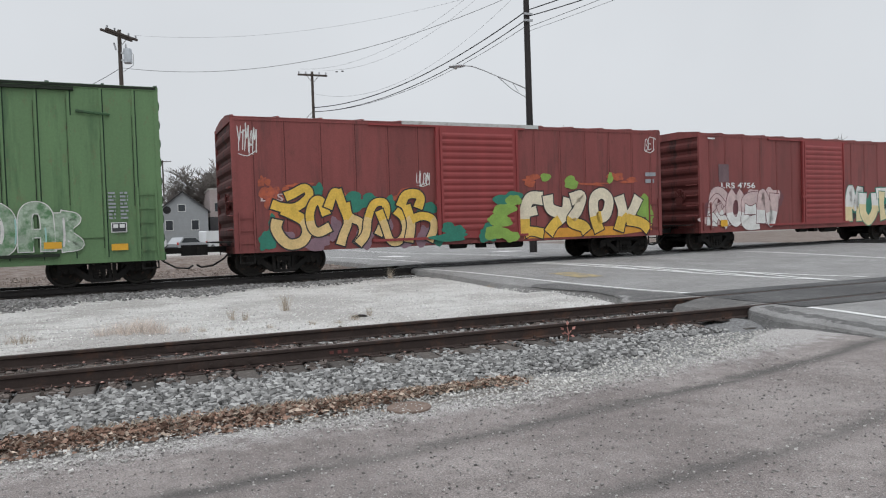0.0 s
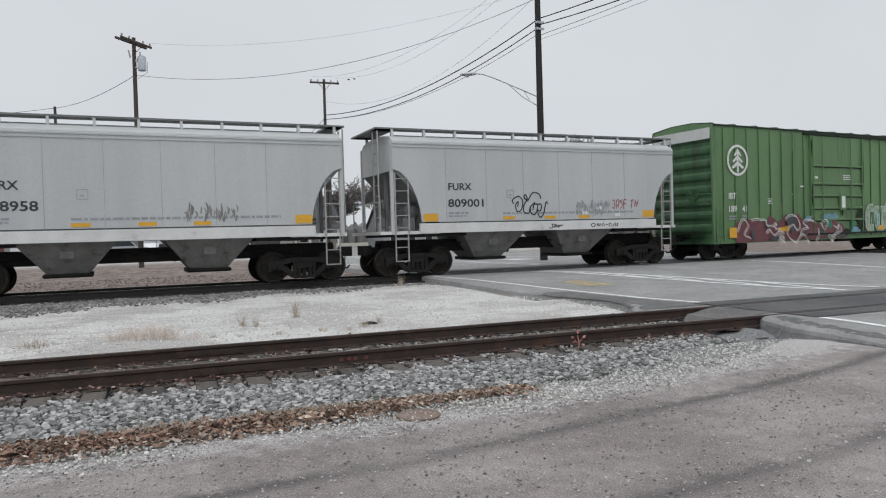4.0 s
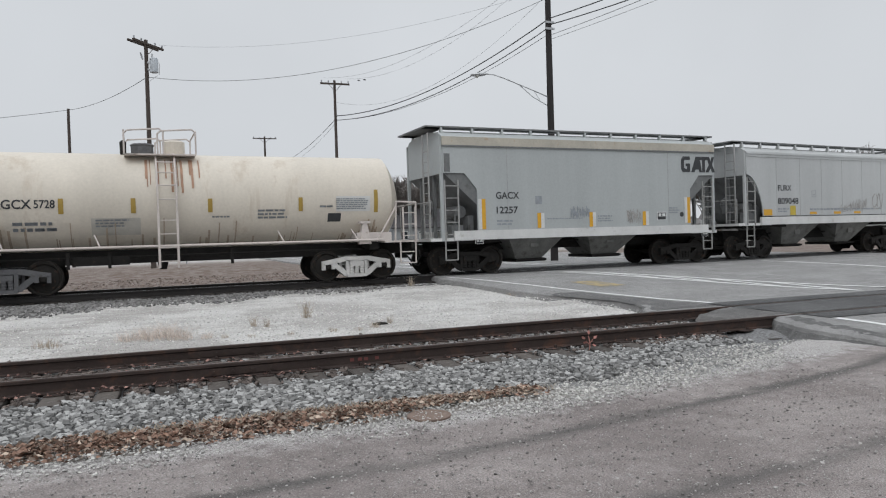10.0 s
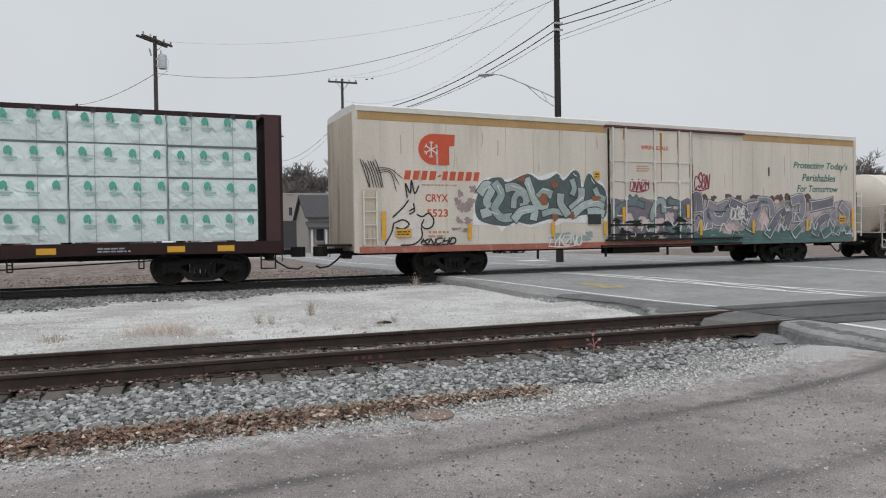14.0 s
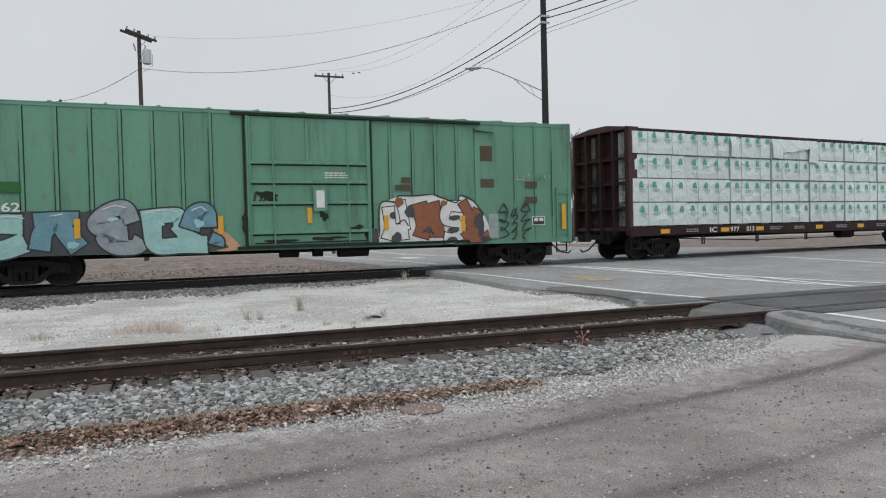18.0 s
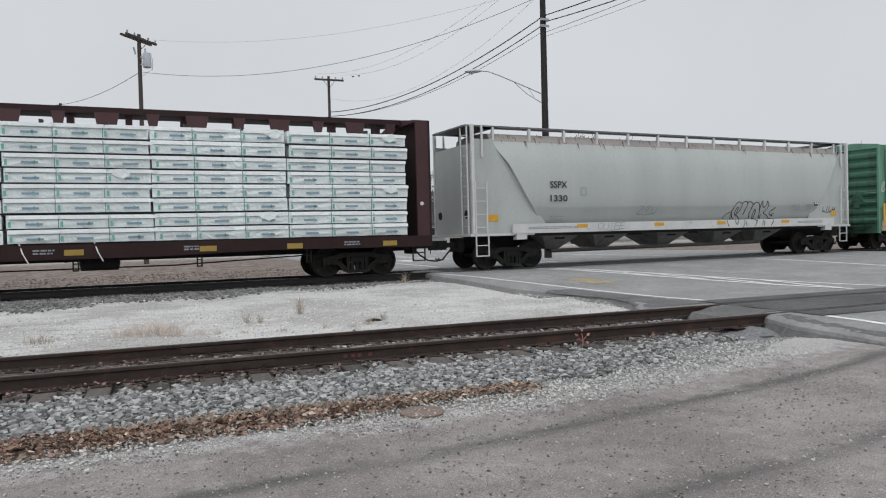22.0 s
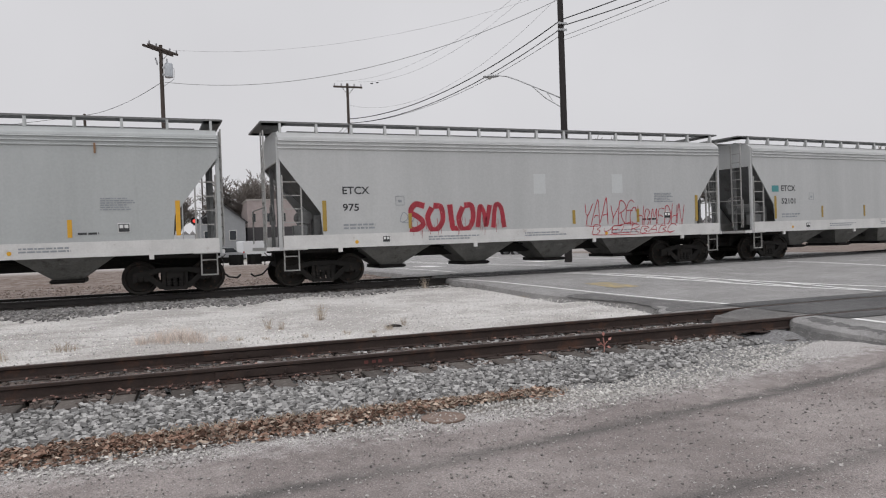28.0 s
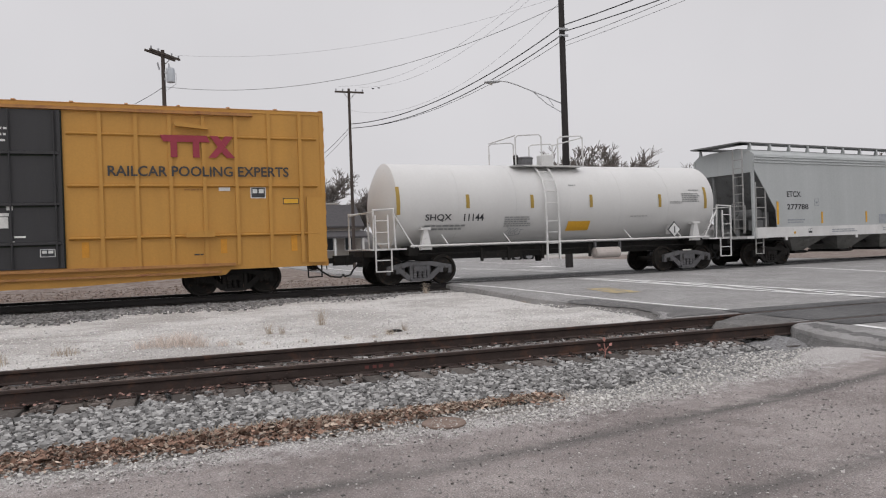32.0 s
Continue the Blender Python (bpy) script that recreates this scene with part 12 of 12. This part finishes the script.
def wrap_mat(name, colour, bump, folds=2.2):
    """Crinkled plastic wrapping."""
    m = mat(name, colour, 0.35, 0, 0.07, 1.5, 9, 0.0, None, per_object=0.06)
    n, l = m.node_tree.nodes, m.node_tree.links
    tc = n.new("ShaderNodeTexCoord")
    info = n.new("ShaderNodeObjectInfo")
    shift = n.new("ShaderNodeVectorMath")
    shift.operation = "ADD"
    sc = n.new("ShaderNodeVectorMath")
    sc.operation = "SCALE"
    sc.inputs[0].default_value = (40, 20, 30)
    l.new(info.outputs["Random"], sc.inputs["Scale"])
    l.new(tc.outputs["Object"], shift.inputs[0])
    l.new(sc.outputs[0], shift.inputs[1])
    v = n.new("ShaderNodeTexNoise")
    v.inputs["Scale"].default_value = 3.0
    v.inputs["Detail"].default_value = 4
    v.inputs["Distortion"].default_value = 1.6
    l.new(shift.outputs[0], v.inputs["Vector"])
    # sharp folds run down and across the wrap
    lie = n.new("ShaderNodeVectorRotate")
    lie.inputs["Axis"].default_value = (0, 1, 0)
    lie.inputs["Angle"].default_value = 0.75
    l.new(shift.outputs[0], lie.inputs["Vector"])
    squash = n.new("ShaderNodeVectorMath")
    squash.operation = "MULTIPLY"
    squash.inputs[1].default_value = (1.0, 1.0, 0.3)
    l.new(lie.outputs[0], squash.inputs[0])
    fold = n.new("ShaderNodeTexNoise")
    fold.inputs["Scale"].default_value = folds
    fold.inputs["Detail"].default_value = 3
    fold.inputs["Distortion"].default_value = 0.6
    l.new(squash.outputs[0], fold.inputs["Vector"])
    mid = n.new("ShaderNodeMath")
    mid.operation = "SUBTRACT"
    mid.inputs[1].default_value = 0.5
    l.new(fold.outputs[0], mid.inputs[0])
    ridge = n.new("ShaderNodeMath")
    ridge.operation = "ABSOLUTE"
    l.new(mid.outputs[0], ridge.inputs[0])
    add = n.new("ShaderNodeMath")
    add.operation = "MULTIPLY_ADD"
    add.inputs[1].default_value = -1.6
    l.new(ridge.outputs[0], add.inputs[0])
    l.new(v.outputs[0], add.inputs[2])
    b = n.new("ShaderNodeBump")
    b.inputs["Strength"].default_value = 1.0
    b.inputs["Distance"].default_value = bump
    l.new(add.outputs[0], b.inputs["Height"])
    l.new(b.outputs[0], n["Principled BSDF"].inputs["Normal"])
    return m


def centre_beam(left, right, tcs, label):
    car, hl = start_car("lumber_car", label, left, right, tcs[0], tcs[1], 0.95)
    deck = Shape().box(-hl, hl, -1.5, 1.5, 1.08, 1.2)
    part("deck", deck, BEAM_RED, car)
    for j in (-1, 1):
        part("side_sill", Shape().slab([(-hl, 1.2), (-hl, 0.86), (-6.5, 0.9), (-3.5, 0.82), (3.5, 0.82), (6.5, 0.9), (hl, 0.86), (hl, 1.2)], "y", j * 1.52 - 0.04, j * 1.52 + 0.04), BEAM_DARK, car)
    part("centre_sill", Shape().box(-hl, hl, -0.3, 0.3, 0.72, 1.08), STEEL_DARK, car)
    part("top_chord", Shape().slab([(-0.5, 4.78), (-0.3, 4.76), (0.3, 4.76), (0.5, 4.78), (0.5, 4.94), (-0.5, 4.94)], "x", -hl, hl), BEAM_DARK, car)
    col = shared(("column", car.name), lambda: Shape().slab([(-0.32, 0), (0.32, 0), (0.2, 3.6), (-0.2, 3.6)], "x", -0.09, 0.09).mesh("column", BEAM_RED))
    n = 15
    for i in range(n):
        part("column", col, BEAM_RED, car, at=(-hl + 1.2 + (2 * hl - 2.4) * i / (n - 1), 0, 1.18))
    for k in (-1, 1):
        b = part("bulkhead", Shape().box(k * (hl - 0.22) - 0.05, k * (hl - 0.22) + 0.05, -1.48, 1.48, 1.0, 4.75), BEAM_DARK, car)
        for y in (-1.45, -0.75, -0.05, 0.75, 1.45):
            part("bulkhead_post", Shape().box(min(k * (hl - 0.18), k * (hl + 0.08)), max(k * (hl - 0.18), k * (hl + 0.08)), y - 0.05, y + 0.05, 0.9, 4.75), BEAM_DARK, b)
        part("bulkhead_edge", Shape().box(min(k * (hl - 0.4), k * hl), max(k * (hl - 0.4), k * hl), -1.52, -1.44, 0.9, 4.76), BEAM_RED, b)
        for z in (1.9, 2.8, 3.7):
            part("bulkhead_beam", Shape().box(min(k * (hl - 0.18), k * hl), max(k * (hl - 0.18), k * hl), -1.4, 1.4, z - 0.05, z + 0.05), BEAM_DARK, b)
        part("bulkhead_cap", Shape().box(min(k * (hl - 0.5), k * (hl + 0.08)), max(k * (hl - 0.5), k * (hl + 0.08)), -1.5, 1.5, 4.72, 4.8).slab([(-1.5, 4.78), (1.5, 4.78), (0.5, 4.94), (-0.5, 4.94)], "x", min(k * (hl - 0.5), k * (hl + 0.08)), max(k * (hl - 0.5), k * (hl + 0.08))), BEAM_RED, b)
        stirrup(car, k * (hl - 0.35), 0.4, 0.9, STEEL_DARK)
    for i in range(6):
        x = -7.6 + 3.05 * i
        if abs(x) < 8:
            stirrup(car, x, 0.5, 0.86, STEEL_DARK, 0.12, -1.45)
    g = Shape()
    g.turned([(-0.5, 0.03), (-0.46, 0.2), (0.46, 0.2), (0.5, 0.03)], "x", 14, (2.1, -0.8, 0.68))
    g.pipe([(-9, -0.9, 0.75), (-4, -0.9, 0.55), (4, -0.9, 0.55), (9, -0.9, 0.75)], 0.02)
    part("brake_gear", g, STEEL_DARK, car)
    return car, hl


def pack_shape(w, d, h, rnd, sag):
    """A wrapped pack with slightly uneven faces, its near face towards -y."""
    s = Shape()
    nx, nz = 8, 4
    for j in range(nz + 1):
        for i in range(nx + 1):
            edge = i in (0, nx) or j in (0, nz)
            s.v.append((w * i / nx, (0.0 if edge else -sag * rnd.random()) + 0.01 * rnd.random(), h * j / nz))
    for j in range(nz):
        for i in range(nx):
            a = j * (nx + 1) + i
            s.f.append((a, a + 1, a + nx + 2, a + nx + 1))
    s.add([(0, 0.01, 0), (w, 0.01, 0), (w, d, 0), (0, d, 0), (0, 0.01, h), (w, 0.01, h), (w, d, h), (0, d, h)], [(3, 2, 1, 0), (4, 5, 6, 7), (1, 2, 6, 5), (2, 3, 7, 6), (3, 0, 4, 7)])
    return s


def wrapped_lumber_car():
    """Lumber car with tall wrapped packs in four tiers."""
    car, hl = centre_beam(-142.09, -119.39, (-140.24, -121.49), "maroon lumber car loaded with white wrapped packs")
    wrap = wrap_mat("pale_plastic_wrap", (0.62, 0.69, 0.675), 0.045)
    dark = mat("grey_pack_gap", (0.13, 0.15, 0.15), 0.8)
    green = mat("green_wrap_print", (0.09, 0.36, 0.27), 0.5, 0, 0.25, 4, 20, 0)
    pale = mat("pale_green_wrap_print", (0.3, 0.47, 0.42), 0.5)
    arch = Shape().slab([(-0.07, 0.02), (-0.1, 0.12), (-0.07, 0.21), (0.0, 0.25), (0.06, 0.21), (0.09, 0.12), (0.09, 0.0), (0.05, -0.01), (0.02, 0.09), (-0.01, 0.03)], "y", -0.003, 0.003).mesh("printed_mark", green)
    bar_wide = Shape().box(-0.1, 0.22, -0.002, 0.002, -0.022, 0.022).mesh("printed_line", pale)
    bar_thin = Shape().box(-0.08, 0.12, -0.002, 0.002, -0.01, 0.01).mesh("printed_line", pale)
    xs = [-11.2, -8.55, -6.1, -3.67, -1.25, 1.15, 3.55, 5.95, 8.35, 10.75]
    zs = [1.24, 2.11, 2.98, 3.85, 4.68]
    rnd = random.Random(12)
    for j in (1, -1):
        for c in range(9):
            for t in range(4):
                w, h = xs[c + 1] - xs[c] - 0.045, zs[t + 1] - zs[t] - 0.04
                over = 0.0 if j > 0 else (rnd.random() - 0.5) * 0.05 - (0.08 if c == 0 else 0.0)
                p = part("lumber_pack", pack_shape(w, 1.0, h, rnd, 0.035), wrap, car, at=(xs[c] + 0.02, -1.46 + over if j < 0 else 1.46, zs[t]))
                if j > 0:
                    p.scale = (1, -1, 1)
                    continue
                shift = rnd.uniform(-0.12, 0.06)
                for q in range(4):
                    x = w * (0.17 + 0.25 * q) + shift
                    z = h * ((0.56 if t < 3 else 0.66) + 0.05 * rnd.random())
                    if 0.1 < x < w - 0.1:
                        part("printed_mark", arch, green, p, at=(x, -0.05, z)).rotation_euler[1] = rnd.uniform(-0.12, 0.12)
                    if 0.1 < x < w - 0.3:
                        part("printed_line", bar_wide, pale, p, at=(x, -0.048, z - 0.06))
                        part("printed_line", bar_thin, pale, p, at=(x + 0.03, -0.048, z - 0.13))
                for x in (0.26 * w, 0.72 * w):
                    part("strap", Shape().box(x - 0.008, x + 0.008, -0.052, -0.045, 0, h), mat("grey_pack_strap", (0.3, 0.36, 0.35), 0.6), p)
    for c in range(1, 9):
        part("tie_strap", Shape().box(xs[c] - 0.015, xs[c] + 0.005, -1.5, -1.47, 1.24, 4.66), mat("grey_pack_strap", (0.3, 0.36, 0.35), 0.6), car)
    # grey bars behind the tier gaps paint the shade in them
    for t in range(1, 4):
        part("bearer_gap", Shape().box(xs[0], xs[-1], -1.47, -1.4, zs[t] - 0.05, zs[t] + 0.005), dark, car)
    for c in range(9):
        for x in (xs[c] + 0.62, xs[c] + 1.75):
            part("edge_protector", Shape().box(x - 0.05, x + 0.05, -1.5, -1.3, 4.62, 4.74), BLACK_PAINT, car)
    for x0, x1, low, slope in ((xs[3] + 0.02, xs[3] + 0.6, 3.82, 0.0), (xs[3] + 0.6, xs[4] - 0.1, 4.02, 0.22), (xs[4] - 0.1, xs[4] + 0.5, 3.74, -0.15), (xs[2] + 0.0, xs[2] + 0.45, 3.8, 0.0)):
        s = Shape()
        n = 8
        for i in range(n + 1):
            x, f = x0 + (x1 - x0) * i / n, i / n
            s.v += [(x, -1.5, 4.64), (x + 0.03, -1.53 - 0.05 * rnd.random(), 4.3), (x - 0.02, -1.52 - 0.07 * rnd.random(), low + slope * f + 0.08 * rnd.random())]
            if i:
                b = len(s.v) - 6
                s.f += [(b, b + 3, b + 4, b + 1), (b + 1, b + 4, b + 5, b + 2)]
        part("wrap_flap", s, wrap, car)
    lettering(car, "IC", -7.35, -6.95, 0.93, 1.13, WHITE_INK, -1.566, "reporting_mark")
    lettering(car, "977", -6.22, -5.72, 0.93, 1.12, WHITE_INK, -1.566, "car_number")
    lettering(car, "013", -5.3, -4.85, 0.93, 1.12, WHITE_INK, -1.566, "car_number")
    for i, x in enumerate((-9.9, -6.75, -4.75, -1.0, 1.9, 5.2, 8.3, 9.6)):
        plate(car, "reflector", x, x + 0.45, 0.94, 1.1, YELLOW, -1.566, 0.005)
    for i, x in enumerate((-8.6, -3.9, -2.4, 0.4, 3.3, 6.6)):
        bars(car, x, x + 0.8, 0.95, 1.1, 2, GREY_INK, -1.566, seed=i)
    plate(car, "bulkhead_stencil", -11.2, -10.95, 1.3, 1.45, GREY_INK, -1.525)


def strapped_lumber_car():
    """Lumber car with many flat packs, each strapped and printed."""
    car, hl = centre_beam(-207.89, -184.89, (-205.54, -187.14), "maroon lumber car stacked with strapped pale lumber packs")
    wrap = wrap_mat("pale_plastic_board_wrap", (0.77, 0.82, 0.815), 0.05, 3.5)
    bright = wrap_mat("bright_plastic_board_wrap", (0.86, 0.88, 0.885), 0.03, 3.5)
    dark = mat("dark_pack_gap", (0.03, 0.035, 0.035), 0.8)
    teal = mat("teal_wrap_print", (0.17, 0.42, 0.36), 0.5, 0, 0.2, 4, 20, 0)
    blue = mat("blue_wrap_print", (0.2, 0.31, 0.38), 0.5, 0, 0.2, 4, 20, 0)
    green = mat("deep_green_wrap_print", (0.1, 0.36, 0.26), 0.5, 0, 0.2, 4, 20, 0)
    band = mat("grey_teal_board_edge", (0.19, 0.29, 0.28), 0.6)
    strap_grey = mat("grey_green_strap", (0.17, 0.26, 0.245), 0.6)
    tab = Shape().box(-0.03, 0.03, -0.002, 0.002, -0.07, 0.07).mesh("printed_mark", teal)
    chip = Shape().box(-0.02, 0.02, -0.002, 0.002, -0.04, 0.05).mesh("printed_mark", teal)
    word = Shape().box(-0.02, 0.36, -0.002, 0.002, -0.028, 0.028).mesh("printed_line", blue)
    top = [Shape().box(0, 0.9, -0.02, 0.01, -0.05, 0.05).mesh("top_board", bright), Shape().box(0, 1.1, -0.03, 0.01, -0.04, 0.045).mesh("top_board", bright)]
    strap = Shape().box(-0.01, 0.01, -0.004, 0.004, 0, 0.36).mesh("strap", strap_grey)
    xs = [-10.85, -7.29, -3.71, -0.02, 3.45, 7.1, 10.8]
    z0, tiers = 1.24, 8
    th = (4.36 - z0) / tiers
    rnd = random.Random(17)
    for j in (1, -1):
        for c in range(6):
            for t in range(tiers):
                w = xs[c + 1] - xs[c] - 0.05
                h = th - rnd.choice((0.03, 0.042, 0.055))
                off = 0.0 if j > 0 else (rnd.random() - 0.5) * 0.07
                p = part("lumber_pack", pack_shape(w, 1.0, h, rnd, 0.045), wrap, car, at=(xs[c] + 0.02 + (rnd.random() - 0.5) * 0.09, -1.45 + off if j < 0 else 1.45, z0 + t * th + (0.0 if j > 0 else 0.015 * rnd.random())))
                p.rotation_euler[1] = 0.0 if j > 0 else (rnd.random() - 0.5) * 0.008
                if j > 0:
                    p.scale = (1, -1, 1)
                    continue
                cuts = (0.0, 0.34, 0.68) if c % 2 else (0.02, 0.3, 0.66)
                for q, u in enumerate(cuts):
                    x = w * u + 0.03 * rnd.random()
                    part("printed_mark", tab, green if rnd.random() < 0.35 else teal, p, at=(x + 0.06, -0.056, 0.3 * h))
                    part("printed_line", word, blue if rnd.random() < 0.6 else teal, p, at=(x + 0.12 * w + 0.04 * rnd.random(), -0.056, 0.3 * h))
                    if rnd.random() < 0.6:
                        part("printed_mark", chip, teal, p, at=(x + 0.2 * w, -0.056, 0.3 * h))
                    part("top_board", top[c % 2], bright, p, at=(x + 0.05, -0.05, 0.82 * h))
                part("printed_band", Shape().box(0.02, w - 0.02, -0.054, -0.05, 0.63 * h, 0.665 * h), band, p)
                if rnd.random() < 0.22:
                    x = w * rnd.uniform(0.72, 0.88)
                    part("loose_wrap", Shape().add([(x, -0.06, 0.98 * h), (x + 0.3, -0.09, 1.02 * h), (x + 0.42, -0.12, 0.5 * h), (x + 0.2, -0.08, 0.25 * h), (x - 0.05, -0.07, 0.6 * h)], [(0, 1, 2, 3, 4)]), wrap, p)
                for u in cuts[1:]:
                    part("strap", strap, strap_grey, p, at=(w * u, -0.057, 0))
    # dark bars set into the tier gaps deepen their shade
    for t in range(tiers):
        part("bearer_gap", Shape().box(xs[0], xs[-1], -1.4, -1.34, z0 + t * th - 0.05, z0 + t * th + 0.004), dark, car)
    for c in range(6):
        for x in (xs[c] + 0.9, xs[c] + 2.4):
            part("edge_protector", Shape().box(x - 0.05, x + 0.05, -1.48, -1.3, 4.3, 4.41), BLACK_PAINT, car)
    for i in range(19):
        x, k = -10.6 + 1.18 * i, (0.1, 0.24)[i % 2]
        part("chord_gusset", Shape().slab([(x - k - 0.08, 4.8), (x + k + 0.08, 4.8), (x + k, 4.42), (x - k, 4.42)], "y", -0.52, -0.42), BEAM_RED, car)
    for i, x in enumerate((-8.6, -5.4, -1.3, 0.3, 2.0)):
        part("strap_tail", Shape().pipe([(x, -1.5, 1.25), (x + 0.08, -1.6, 1.0), (x + 0.2, -1.6, 0.75)], 0.02, 4), WHITE_INK, car)
    lettering(car, "UCIR", -3.74, -3.1, 0.9, 1.12, WHITE_INK, -1.566, "reporting_mark")
    lettering(car, "800074", -2.75, -1.8, 0.9, 1.12, WHITE_INK, -1.566, "car_number")
    for x in (-9.4, -7.9, -6.4, -4.8, -1.1, 1.3, 4.6, 7.0, 9.92):
        plate(car, "reflector", x, x + 0.45, 0.92, 1.07, DULL_YELLOW if x not in (-9.4, 2.5) else YELLOW, -1.566, 0.005)
    for i, x in enumerate((-8.8, 0.6, 4.2, 8.7)):
        bars(car, x, x + 0.5, 0.95, 1.1, 2, GREY_INK, -1.566, seed=i)
    part("round_stencil", Shape().turned([(-1.53, 0.08), (-1.522, 0.08)], "y", 12, (-11.25, 0, 2.0)), WHITE_INK, car)
    part("round_stencil", Shape().turned([(-1.53, 0.06), (-1.522, 0.06)], "y", 12, (11.25, 0, 2.2)), WHITE_INK, car)


two_red_box_cars()
green_box_car()
arc_hoppers()
angled_hopper()
notched_hopper()
cream_tank_car()
refrigerator_car()
wrapped_lumber_car()
sea_green_box_car()
round_hopper()
strapped_lumber_car()
long_hoppers()
white_tank_car()
amber_box_car()



# ---------- what moves ----------
def gone(t):
    """How far the train has gone by t: it gathers speed a little."""
    return 8.659 * t + 0.00428 * t * t


def motions():
    for car, mid, a, b in CARS:
        rows = []
        for i in range(65):
            t = i / 2
            x = mid + gone(t)
            p, q = x + a, x + b
            yp, yq = bend(p), bend(q)
            y = yp + (yq - yp) * (x - p) / (q - p)
            rows.append((t, pose(x, RAIL_Y + y, RAIL_Z, 0, 0, math.degrees(math.atan2(yq - yp, q - p)))))
        walk(car, rows)
    # wheels turn while their car is near; far off they rest
    middles = {car.name: mid for car, mid, a, b in CARS}
    for wheel, k, car in WHEELS:
        mid = middles[car.name]
        t0, t1 = max(0.0, (-26 - mid) / SPEED), min(32.0, (52 - mid) / SPEED)
        if t1 <= t0:
            t0, t1 = 0.0, 0.0
        f0, f1 = int(t0 * FPS), int(t1 * FPS)
        frames = sorted({0, *range(f0, f1 + 1, 2), int(32 * FPS)})
        rows = []
        for f in frames:
            turn = math.degrees((gone(min(max(f, f0), f1) / FPS) - gone(f0 / FPS)) / WHEEL_R)
            rows.append((f / FPS, pose(k, 0, WHEEL_R, 0, turn, 0)))
        walk(wheel, rows)


motions()
